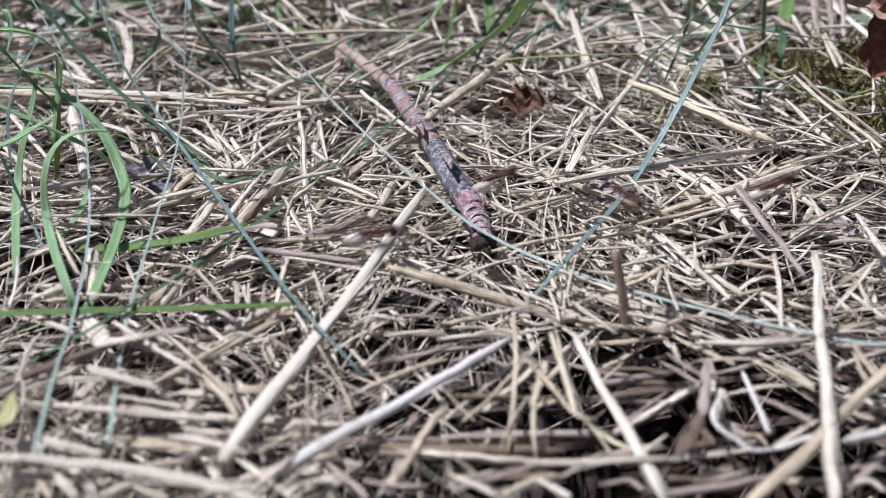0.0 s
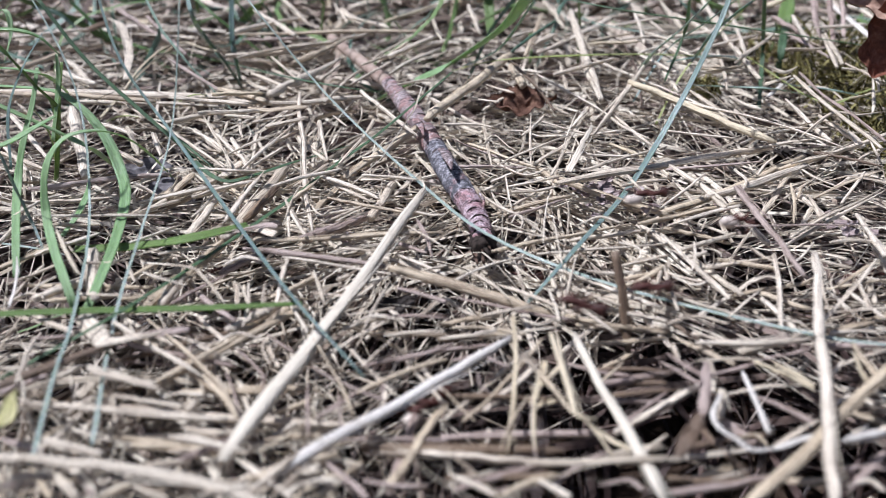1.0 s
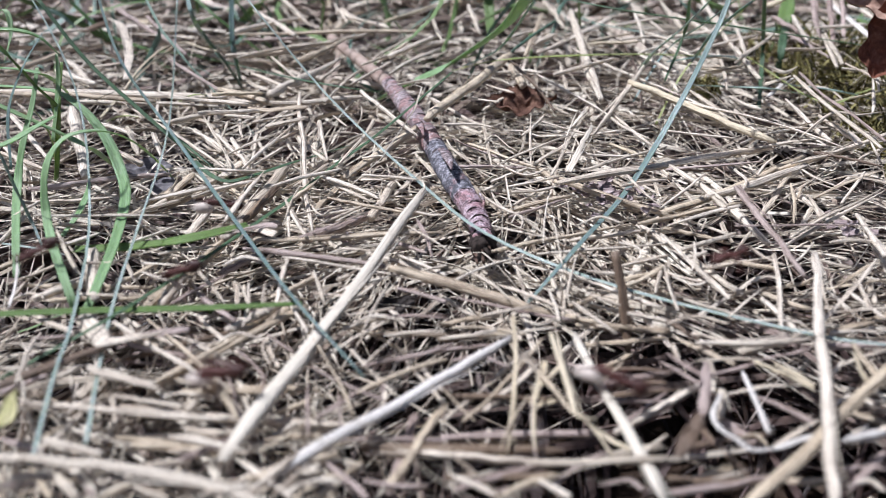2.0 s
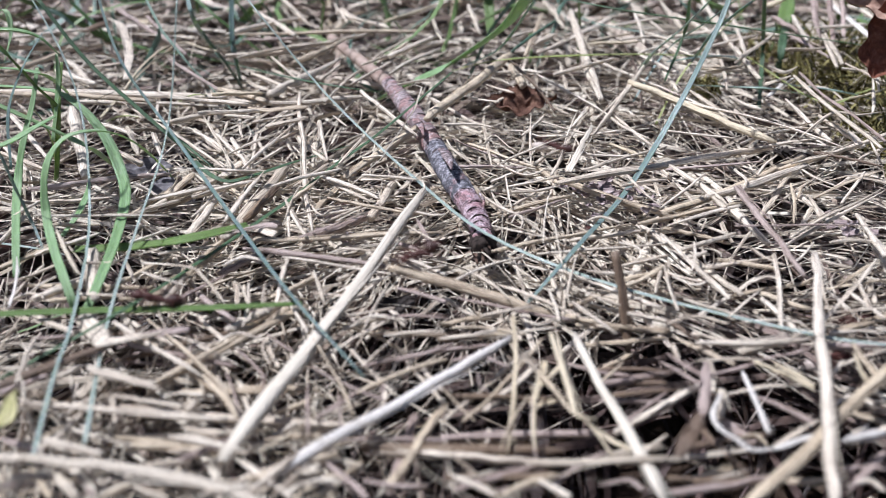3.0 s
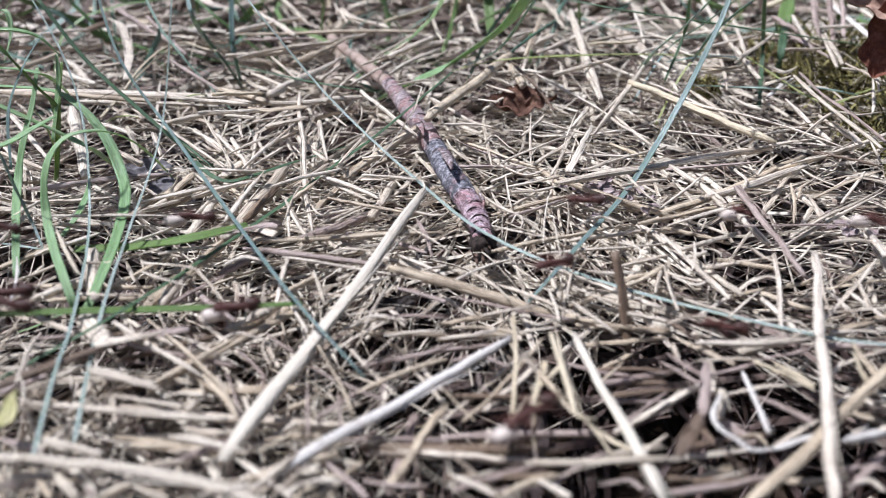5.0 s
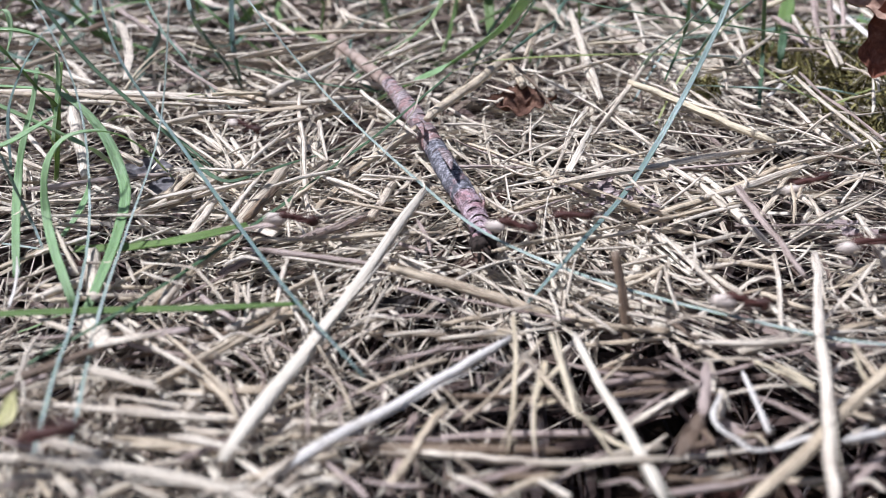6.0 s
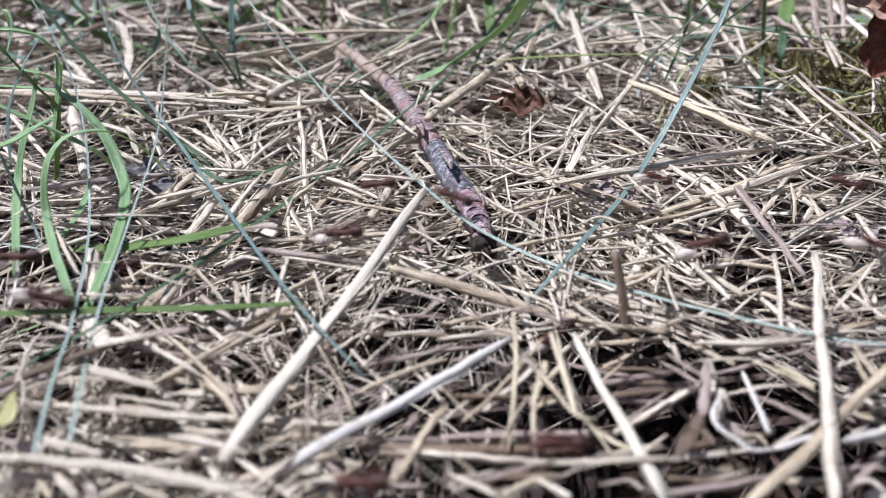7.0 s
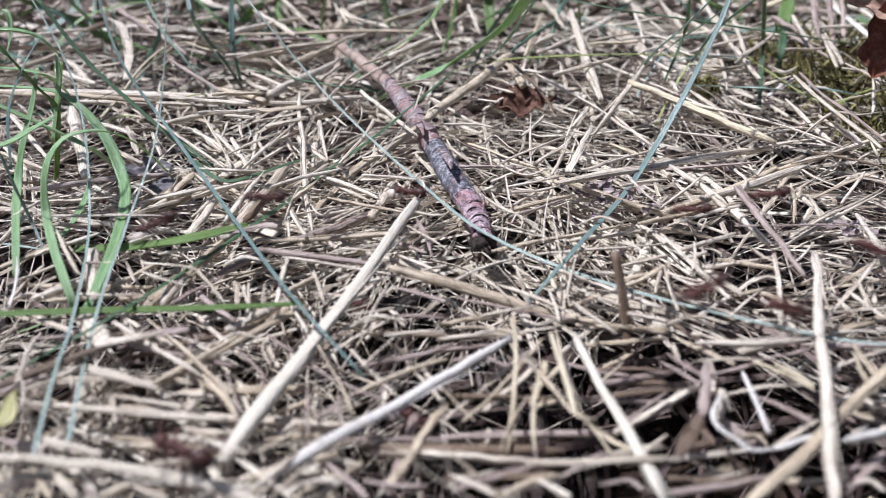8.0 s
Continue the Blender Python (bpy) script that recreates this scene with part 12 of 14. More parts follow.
    march(False, [(0.00, 0.2288, 0.0723, -0.0057, 167), (6.10, 0.1040, 0.1016, -0.0057, 167), (6.20, 0.0732, 0.1096, -0.0046, 165), (6.30, 0.0394, 0.1095, 0.0054, 160), (6.40, 0.0115, 0.1319, -0.0029, 155), (6.50, -0.0193, 0.1461, -0.0060, 155), (6.60, -0.0466, 0.1490, 0.0071, 160), (6.70, -0.0810, 0.1683, -0.0059, 165), (6.80, -0.1118, 0.1763, -0.0045, 165), (6.90, -0.1427, 0.1843, -0.0048, 168), (8.00, -0.1716, 0.1887, -0.0048, 171)])
    march(False, [(0.00, 0.2609, 0.1570, -0.0041, 181), (5.90, 0.1321, 0.1552, -0.0041, 181), (6.00, 0.0991, 0.1547, -0.0040, 181), (6.10, 0.0661, 0.1542, -0.0063, 181), (6.20, 0.0331, 0.1537, -0.0049, 181), (6.30, 0.0001, 0.1532, -0.0037, 181), (6.40, -0.0306, 0.1422, 0.0055, 181), (6.50, -0.0659, 0.1522, -0.0054, 181), (6.60, -0.0989, 0.1518, -0.0035, 181), (6.70, -0.1319, 0.1513, -0.0057, 181), (8.00, -0.1654, 0.1509, -0.0057, 181)])
    march(True, [(0.00, 0.1916, 0.1380, -0.0045, 188), (6.20, 0.0978, 0.1251, -0.0045, 188), (6.30, 0.0758, 0.1217, -0.0052, 189), (6.40, 0.0538, 0.1182, -0.0064, 189), (6.50, 0.0295, 0.1066, 0.0073, 178), (6.60, 0.0161, 0.1197, -0.0033, 163), (6.70, 0.0005, 0.1246, -0.0046, 163), (6.80, -0.0141, 0.1206, 0.0060, 196), (6.90, -0.0383, 0.1135, -0.0062, 215), (7.00, -0.0571, 0.0906, 0.0074, 203), (7.10, -0.0835, 0.0941, -0.0060, 187), (8.00, -0.1054, 0.0925, -0.0060, 184)])
    march(False, [(0.00, 0.2191, 0.0563, -0.0058, 178), (6.20, 0.0843, 0.0610, -0.0058, 178), (6.30, 0.0513, 0.0623, -0.0048, 178), (6.40, 0.0183, 0.0636, -0.0065, 178), (6.50, -0.0137, 0.0603, 0.0055, 178), (6.60, -0.0477, 0.0661, -0.0039, 178), (6.70, -0.0807, 0.0674, -0.0051, 178), (8.00, -0.1141, 0.0682, -0.0051, 179)])
    march(False, [(0.00, 0.2054, 0.0897, -0.0046, 178), (6.40, 0.0774, 0.0950, -0.0046, 178), (6.50, 0.0439, 0.0896, 0.0069, 177), (6.60, 0.0169, 0.0977, -0.0059, 177), (6.70, -0.0133, 0.0991, -0.0041, 177), (6.80, -0.0405, 0.0935, 0.0059, 177), (6.90, -0.0737, 0.1019, -0.0049, 177), (7.00, -0.1039, 0.1033, -0.0042, 178), (8.00, -0.1311, 0.1039, -0.0042, 179)])
    march(False, [(0.00, 0.2378, 0.0659, -0.0043, 169), (6.40, 0.0801, 0.0966, -0.0043, 169), (6.50, 0.0392, 0.0973, -0.0044, 158), (6.60, 0.0043, 0.1270, -0.0038, 149), (6.70, -0.0314, 0.1392, 0.0056, 158), (6.80, -0.0716, 0.1575, -0.0055, 168), (6.90, -0.1096, 0.1655, -0.0042, 168), (7.00, -0.1475, 0.1735, -0.0047, 170), (8.00, -0.1785, 0.1775, -0.0047, 173)])
    march(True, [(0.00, 0.2413, 0.0961, -0.0059, 181), (6.20, 0.1065, 0.0937, -0.0059, 181), (6.30, 0.0735, 0.0931, -0.0052, 181), (6.40, 0.0405, 0.0925, -0.0046, 181), (6.50, 0.0075, 0.0918, -0.0061, 181), (6.60, -0.0237, 0.0849, 0.0060, 181), (6.70, -0.0585, 0.0906, -0.0045, 181), (6.80, -0.0915, 0.0899, -0.0052, 181), (8.00, -0.1233, 0.0896, -0.0052, 181)])
    march(True, [(0.00, 0.2230, 0.0792, -0.0047, 175), (6.50, 0.0800, 0.0906, -0.0047, 175), (6.60, 0.0431, 0.0870, 0.0070, 177), (6.70, 0.0137, 0.0879, 0.0051, 176), (6.80, -0.0199, 0.0984, -0.0046, 173), (6.90, -0.0506, 0.0952, 0.0069, 174), (7.00, -0.0880, 0.1053, -0.0055, 176), (8.00, -0.1168, 0.1068, -0.0055, 177)])
    march(False, [(0.00, 0.2386, 0.1350, -0.0031, 184), (6.40, 0.1154, 0.1274, -0.0031, 184), (6.50, 0.0865, 0.1254, -0.0058, 184), (6.60, 0.0575, 0.1235, -0.0057, 184), (6.70, 0.0265, 0.1129, 0.0074, 184), (6.80, -0.0004, 0.1195, -0.0050, 184), (6.90, -0.0273, 0.1092, 0.0067, 184), (7.00, -0.0583, 0.1156, -0.0056, 184), (7.10, -0.0873, 0.1136, -0.0048, 183), (8.00, -0.1123, 0.1127, -0.0048, 182)])
    march(True, [(0.00, 0.2087, 0.1193, -0.0052, 188), (6.50, 0.0963, 0.1033, -0.0052, 188), (6.60, 0.0706, 0.0992, -0.0052, 189), (6.70, 0.0449, 0.0951, -0.0045, 189), (6.80, 0.0178, 0.0849, 0.0044, 189), (6.90, -0.0061, 0.0808, 0.0068, 189), (7.00, -0.0323, 0.0827, -0.0050, 189), (7.10, -0.0581, 0.0786, -0.0047, 189), (7.20, -0.0838, 0.0745, -0.0053, 187), (8.00, -0.1061, 0.0729, -0.0053, 184)])
    march(True, [(0.00, 0.1827, 0.0489, -0.0053, 164), (6.70, 0.0704, 0.0810, -0.0053, 164), (6.80, 0.0422, 0.0827, 0.0067, 154), (6.90, 0.0095, 0.1030, 0.0067, 165), (7.00, -0.0143, 0.0977, 0.0075, 176), (7.10, -0.0349, 0.1141, -0.0058, 156), (7.20, -0.0507, 0.1145, 0.0049, 159), (7.30, -0.0793, 0.1309, -0.0034, 162), (7.40, -0.1043, 0.1389, -0.0046, 167), (8.00, -0.1238, 0.1413, -0.0046, 173)])
    march(True, [(0.00, 0.2293, 0.0773, -0.0049, 178), (6.70, 0.0846, 0.0830, -0.0049, 178), (6.80, 0.0480, 0.0784, 0.0069, 178), (6.90, 0.0186, 0.0858, -0.0084, 178), (7.00, -0.0144, 0.0872, -0.0050, 178), (7.10, -0.0474, 0.0886, -0.0052, 178), (7.20, -0.0804, 0.0900, -0.0062, 178), (8.00, -0.1056, 0.0906, -0.0062, 179)])
    march(False, [(0.00, 0.2524, 0.1305, -0.0030, 183), (6.50, 0.1117, 0.1231, -0.0030, 183), (6.60, 0.0787, 0.1212, -0.0053, 183), (6.70, 0.0457, 0.1193, -0.0065, 183), (6.80, 0.0118, 0.1090, 0.0078, 183), (6.90, -0.0203, 0.1155, -0.0044, 183), (7.00, -0.0533, 0.1136, -0.0062, 183), (7.10, -0.0863, 0.1117, -0.0049, 183), (8.00, -0.1132, 0.1109, -0.0049, 182)])
    march(False, [(0.00, 0.2252, 0.0869, -0.0046, 178), (6.60, 0.0954, 0.0910, -0.0046, 178), (6.70, 0.0657, 0.0921, -0.0057, 178), (6.80, 0.0334, 0.0866, 0.0067, 178), (6.90, 0.0061, 0.0942, -0.0057, 178), (7.00, -0.0236, 0.0952, -0.0052, 178), (7.10, -0.0496, 0.0894, 0.0074, 178), (7.20, -0.0831, 0.0973, -0.0059, 178), (8.00, -0.1070, 0.0977, -0.0059, 179)])
    march(True, [(0.00, 0.2219, 0.1444, -0.0053, 191), (6.50, 0.0945, 0.1198, -0.0053, 191), (6.60, 0.0649, 0.1135, -0.0054, 192), (6.70, 0.0353, 0.1072, -0.0043, 192), (6.80, 0.0057, 0.1008, -0.0056, 192), (6.90, -0.0222, 0.0879, 0.0063, 192), (7.00, -0.0497, 0.0820, 0.0068, 192), (7.10, -0.0831, 0.0819, -0.0057, 189), (8.00, -0.1084, 0.0791, -0.0057, 186)])
    march(True, [(0.00, 0.2290, 0.1033, -0.0042, 182), (6.80, 0.0824, 0.0970, -0.0042, 182), (6.90, 0.0459, 0.0888, 0.0067, 183), (7.00, 0.0164, 0.0939, -0.0065, 183), (7.10, -0.0166, 0.0924, -0.0047, 183), (7.20, -0.0496, 0.0909, -0.0048, 183), (7.30, -0.0826, 0.0893, -0.0061, 182), (8.00, -0.1062, 0.0888, -0.0061, 181)])
    march(True, [(0.00, 0.2121, 0.1579, -0.0047, 196), (6.80, 0.0968, 0.1253, -0.0047, 196), (6.90, 0.0665, 0.1090, 0.0068, 202), (7.00, 0.0370, 0.0954, 0.0071, 191), (7.10, 0.0157, 0.0993, 0.0068, 194), (7.20, -0.0064, 0.0914, -0.0044, 213), (7.30, -0.0276, 0.0707, 0.0072, 206), (7.40, -0.0550, 0.0681, -0.0048, 198), (7.50, -0.0803, 0.0601, -0.0050, 193), (8.00, -0.0986, 0.0581, -0.0050, 186)])
    march(False, [(0.00, 0.1787, 0.0468, -0.0045, 173), (6.70, 0.0770, 0.0594, -0.0045, 173), (6.80, 0.0547, 0.0625, -0.0040, 172), (6.90, 0.0323, 0.0656, -0.0002, 182), (7.00, 0.0103, 0.0569, 0.0049, 172), (7.10, -0.0115, 0.0669, 0.0055, 163), (7.20, -0.0346, 0.0749, -0.0035, 172), (7.30, -0.0570, 0.0780, -0.0045, 172), (7.40, -0.0793, 0.0812, -0.0060, 174), (8.00, -0.0980, 0.0821, -0.0060, 177)])
    march(True, [(0.00, 0.2227, 0.0634, -0.0050, 180), (6.70, 0.0781, 0.0632, -0.0050, 180), (6.80, 0.0451, 0.0631, -0.0064, 180), (6.90, 0.0113, 0.0587, 0.0053, 180), (7.00, -0.0209, 0.0629, -0.0050, 180), (7.10, -0.0539, 0.0629, -0.0050, 180), (7.20, -0.0869, 0.0628, -0.0054, 180), (8.00, -0.1121, 0.0628, -0.0054, 180)])
    march(False, [(0.00, 0.2324, 0.0557, -0.0062, 179), (6.60, 0.0897, 0.0588, -0.0062, 179), (6.70, 0.0567, 0.0596, -0.0040, 179), (6.80, 0.0237, 0.0604, -0.0070, 179), (6.90, -0.0087, 0.0571, 0.0046, 179), (7.00, -0.0423, 0.0620, -0.0036, 179), (7.10, -0.0753, 0.0628, -0.0050, 179), (8.00, -0.1022, 0.0631, -0.0050, 179)])
    march(False, [(0.00, 0.2447, 0.1277, -0.0043, 181), (6.70, 0.1001, 0.1243, -0.0043, 181), (6.80, 0.0671, 0.1234, -0.0051, 181), (6.90, 0.0341, 0.1225, -0.0053, 181), (7.00, 0.0010, 0.1131, 0.0069, 181), (7.10, -0.0319, 0.1208, -0.0051, 181), (7.20, -0.0649, 0.1199, -0.0049, 181), (7.30, -0.0979, 0.1191, -0.0050, 181), (8.00, -0.1215, 0.1188, -0.0050, 181)])
    march(True, [(0.00, 0.2425, 0.1627, -0.0050, 188), (6.70, 0.1209, 0.1462, -0.0050, 188), (6.80, 0.0936, 0.1420, -0.0039, 189), (6.90, 0.0664, 0.1379, -0.0059, 189), (7.00, 0.0364, 0.1246, 0.0055, 192), (7.10, 0.0052, 0.1245, -0.0039, 195), (7.20, -0.0267, 0.1071, 0.0067, 189), (7.30, -0.0493, 0.1162, -0.0067, 177), (7.40, -0.0649, 0.1089, 0.0076, 184), (7.50, -0.0971, 0.1132, -0.0051, 186), (8.00, -0.1160, 0.1121, -0.0051, 183)])
    march(True, [(0.00, 0.2054, 0.0817, -0.0045, 171), (6.90, 0.0906, 0.1004, -0.0045, 171), (7.00, 0.0611, 0.0976, 0.0060, 176), (7.10, 0.0425, 0.1040, -0.0049, 182), (7.20, 0.0179, 0.0958, 0.0066, 179), (7.30, -0.0127, 0.0975, 0.0075, 167), (7.40, -0.0361, 0.1163, -0.0058, 153), (7.50, -0.0545, 0.1188, 0.0051, 161), (7.60, -0.0833, 0.1321, -0.0031, 170), (7.70, -0.1081, 0.1366, -0.0052, 173), (8.00, -0.1239, 0.1373, -0.0052, 178)])
    march(False, [(0.00, 0.2212, 0.0897, -0.0045, 165), (6.90, 0.0995, 0.1228, -0.0045, 164), (7.00, 0.0680, 0.1218, 0.0058, 159), (7.10, 0.0463, 0.1437, -0.0050, 154), (7.20, 0.0195, 0.1565, -0.0056, 154), (7.30, -0.0072, 0.1694, -0.0047, 154), (7.40, -0.0316, 0.1692, 0.0077, 171), (7.50, -0.0553, 0.1655, 0.0072, 176), (7.60, -0.0860, 0.1861, -0.0059, 163), (7.70, -0.1125, 0.1941, -0.0058, 163), (7.80, -0.1390, 0.2021, -0.0031, 168), (8.00, -0.1536, 0.2029, -0.0031, 177)])
    march(False, [(0.00, 0.2049, 0.0600, -0.0039, 181), (6.80, 0.0582, 0.0567, -0.0039, 181), (6.90, 0.0252, 0.0559, -0.0060, 181), (7.00, -0.0073, 0.0514, 0.0049, 181), (7.10, -0.0408, 0.0543, -0.0042, 181), (7.20, -0.0738, 0.0535, -0.0045, 181), (8.00, -0.0990, 0.0532, -0.0045, 181)])
    march(False, [(0.00, 0.2631, 0.1419, -0.0043, 183), (6.60, 0.1204, 0.1354, -0.0043, 183), (6.70, 0.0874, 0.1337, -0.0056, 183), (6.80, 0.0544, 0.1321, -0.0055, 183), (6.90, 0.0214, 0.1304, -0.0037, 183), (7.00, -0.0108, 0.1199, 0.0061, 183), (7.10, -0.0446, 0.1271, -0.0062, 183), (7.20, -0.0776, 0.1255, -0.0034, 183), (7.30, -0.1106, 0.1238, -0.0049, 182), (8.00, -0.1342, 0.1233, -0.0049, 181)])
    march(True, [(0.00, 0.2385, 0.1243, -0.0043, 177), (6.60, 0.0959, 0.1322, -0.0043, 177), (6.70, 0.0629, 0.1342, -0.0054, 177), (6.80, 0.0299, 0.1362, -0.0055, 177), (6.90, -0.0031, 0.1382, -0.0041, 177), (7.00, -0.0361, 0.1401, -0.0054, 177), (7.10, -0.0643, 0.1323, 0.0059, 177), (7.20, -0.1021, 0.1441, -0.0039, 177), (8.00, -0.1273, 0.1449, -0.0039, 178)])
    march(False, [(0.00, 0.2580, 0.2289, -0.0044, 194), (6.70, 0.1286, 0.1968, -0.0044, 194), (6.80, 0.0994, 0.1888, -0.0055, 195), (6.90, 0.0701, 0.1808, -0.0033, 195), (7.00, 0.0409, 0.1728, -0.0046, 195), (7.10, 0.0109, 0.1535, 0.0056, 211), (7.20, -0.0169, 0.1278, 0.0056, 217), (7.30, -0.0435, 0.1120, 0.0049, 203), (7.40, -0.0760, 0.1122, -0.0040, 195), (7.50, -0.1052, 0.1042, -0.0042, 192), (8.00, -0.1245, 0.1022, -0.0042, 186)])
    march(True, [(0.00, 0.2240, 0.0707, -0.0056, 165), (6.80, 0.1057, 0.1033, -0.0056, 164), (6.90, 0.0797, 0.1113, -0.0045, 163), (7.00, 0.0536, 0.1193, -0.0064, 163), (7.10, 0.0256, 0.1183, 0.0071, 156), (7.20, 0.0014, 0.1321, 0.0083, 156), (7.30, -0.0245, 0.1504, -0.0062, 163), (7.40, -0.0506, 0.1584, -0.0045, 163), (7.50, -0.0766, 0.1664, -0.0055, 163), (7.60, -0.1026, 0.1744, -0.0055, 163), (7.70, -0.1287, 0.1824, -0.0040, 168), (8.00, -0.1446, 0.1836, -0.0040, 176)])
    march(True, [(0.00, 0.2061, 0.0801, -0.0056, 169), (7.00, 0.1017, 0.1006, -0.0056, 169), (7.10, 0.0797, 0.1055, -0.0042, 167), (7.20, 0.0537, 0.1028, 0.0053, 167), (7.30, 0.0377, 0.1153, -0.0053, 166), (7.40, 0.0165, 0.1115, 0.0083, 167), (7.50, -0.0042, 0.1251, -0.0051, 167), (7.60, -0.0262, 0.1299, -0.0053, 167), (7.70, -0.0482, 0.1348, -0.0059, 167), (7.80, -0.0702, 0.1397, -0.0055, 167), (7.90, -0.0922, 0.1446, -0.0032, 167), (8.00, -0.1142, 0.1495, -0.0055, 167)])
    march(False, [(0.00, 0.2340, 0.0351, -0.0056, 166), (7.00, 0.0945, 0.0687, -0.0056, 166), (7.10, 0.0641, 0.0767, -0.0041, 165), (7.20, 0.0315, 0.0790, 0.0041, 163), (7.30, 0.0076, 0.0876, 0.0056, 163), (7.40, -0.0246, 0.1021, -0.0049, 166), (7.50, -0.0533, 0.1025, 0.0064, 166), (7.60, -0.0876, 0.1182, -0.0043, 165), (7.70, -0.1180, 0.1262, -0.0047, 169), (8.00, -0.1346, 0.1274, -0.0047, 176)])
    march(True, [(0.00, 0.1740, 0.0562, -0.0036, 179), (6.90, 0.0709, 0.0589, -0.0036, 178), (7.00, 0.0489, 0.0595, -0.0055, 178), (7.10, 0.0269, 0.0602, -0.0073, 178), (7.20, 0.0046, 0.0567, 0.0044, 168), (7.30, -0.0116, 0.0639, 0.0054, 178), (7.40, -0.0353, 0.0577, 0.0084, 187), (7.50, -0.0601, 0.0628, -0.0054, 179), (8.00, -0.0776, 0.0630, -0.0054, 179)])
    march(False, [(0.00, 0.2774, 0.1774, -0.0040, 180), (6.70, 0.1328, 0.1785, -0.0040, 180), (6.80, 0.0998, 0.1787, -0.0060, 180), (6.90, 0.0668, 0.1790, -0.0036, 180), (7.00, 0.0338, 0.1792, -0.0046, 180), (7.10, 0.0008, 0.1795, -0.0066, 180), (7.20, -0.0299, 0.1669, 0.0076, 180), (7.30, -0.0652, 0.1800, -0.0042, 180), (7.40, -0.0982, 0.1802, -0.0066, 180), (7.50, -0.1312, 0.1805, -0.0044, 180), (8.00, -0.1515, 0.1806, -0.0044, 180)])
    march(False, [(0.00, 0.2385, 0.0589, -0.0056, 166), (7.00, 0.1037, 0.0925, -0.0056, 166), (7.10, 0.0744, 0.1005, -0.0047, 165), (7.20, 0.0421, 0.1010, 0.0058, 172), (7.30, 0.0165, 0.1088, -0.0045, 179), (7.40, -0.0113, 0.1014, 0.0073, 154), (7.50, -0.0396, 0.1285, 0.0063, 148), (7.60, -0.0718, 0.1461, -0.0056, 165), (7.70, -0.1011, 0.1541, -0.0037, 165), (7.80, -0.1303, 0.1621, -0.0060, 169), (8.00, -0.1452, 0.1629, -0.0060, 177)])
    march(False, [(0.00, 0.2637, 0.0681, -0.0056, 168), (7.10, 0.1093, 0.1022, -0.0056, 167), (7.20, 0.0759, 0.1102, -0.0045, 167), (7.30, 0.0396, 0.1101, 0.0053, 165), (7.40, 0.0091, 0.1284, -0.0031, 163), (7.50, -0.0226, 0.1291, 0.0056, 165), (7.60, -0.0577, 0.1466, -0.0054, 167), (7.70, -0.0911, 0.1546, -0.0041, 167), (7.80, -0.1246, 0.1626, -0.0057, 170), (8.00, -0.1399, 0.1634, -0.0057, 177)])
    march(False, [(0.00, 0.2229, 0.1189, -0.0055, 185), (7.00, 0.1011, 0.1075, -0.0055, 185), (7.10, 0.0750, 0.1048, -0.0045, 186), (7.20, 0.0489, 0.1021, -0.0055, 186), (7.30, 0.0211, 0.0925, 0.0064, 171), (7.40, 0.0004, 0.1021, 0.0064, 179), (7.50, -0.0277, 0.1006, -0.0054, 198), (7.60, -0.0518, 0.0848, 0.0072, 192), (7.70, -0.0818, 0.0886, -0.0061, 184), (8.00, -0.0977, 0.0882, -0.0061, 181)])
    march(True, [(0.00, 0.2904, 0.0867, -0.0031, 169), (7.00, 0.1174, 0.1203, -0.0031, 169), (7.10, 0.0791, 0.1283, -0.0059, 168), (7.20, 0.0408, 0.1363, -0.0059, 168), (7.30, 0.0023, 0.1338, 0.0084, 161), (7.40, -0.0334, 0.1511, 0.0057, 161), (7.50, -0.0742, 0.1703, -0.0050, 168), (7.60, -0.1125, 0.1783, -0.0045, 168), (7.70, -0.1508, 0.1863, -0.0049, 171), (8.00, -0.1686, 0.1875, -0.0049, 176)])
    march(True, [(0.00, 0.2123, 0.0997, -0.0056, 178), (7.10, 0.1030, 0.1037, -0.0056, 178), (7.20, 0.0802, 0.1046, -0.0042, 178), (7.30, 0.0534, 0.0983, 0.0053, 178), (7.40, 0.0345, 0.1064, -0.0042, 178), (7.50, 0.0116, 0.1074, -0.0052, 178), (7.60, -0.0104, 0.1006, 0.0073, 178), (7.70, -0.0340, 0.1092, -0.0059, 178), (7.80, -0.0569, 0.1101, -0.0053, 178), (7.90, -0.0797, 0.1111, -0.0044, 178), (8.00, -0.1025, 0.1120, -0.0047, 178)])
    march(True, [(0.00, 0.2195, 0.1095, -0.0041, 186), (7.20, 0.0864, 0.0952, -0.0041, 186), (7.30, 0.0583, 0.0919, -0.0054, 187), (7.40, 0.0283, 0.0826, 0.0045, 187), (7.50, 0.0021, 0.0794, 0.0060, 187), (7.60, -0.0258, 0.0820, -0.0054, 187), (7.70, -0.0538, 0.0787, -0.0040, 187), (7.80, -0.0818, 0.0754, -0.0055, 185), (8.00, -0.0966, 0.0750, -0.0055, 181)])
    march(False, [(0.00, 0.3208, 0.1191, -0.0063, 189), (7.20, 0.1117, 0.0846, -0.0063, 189), (7.30, 0.0661, 0.0766, -0.0044, 190), (7.40, 0.0191, 0.0639, 0.0053, 192), (7.50, -0.0233, 0.0525, 0.0078, 190), (7.60, -0.0707, 0.0520, -0.0044, 185), (8.00, -0.0918, 0.0504, -0.0044, 184)])
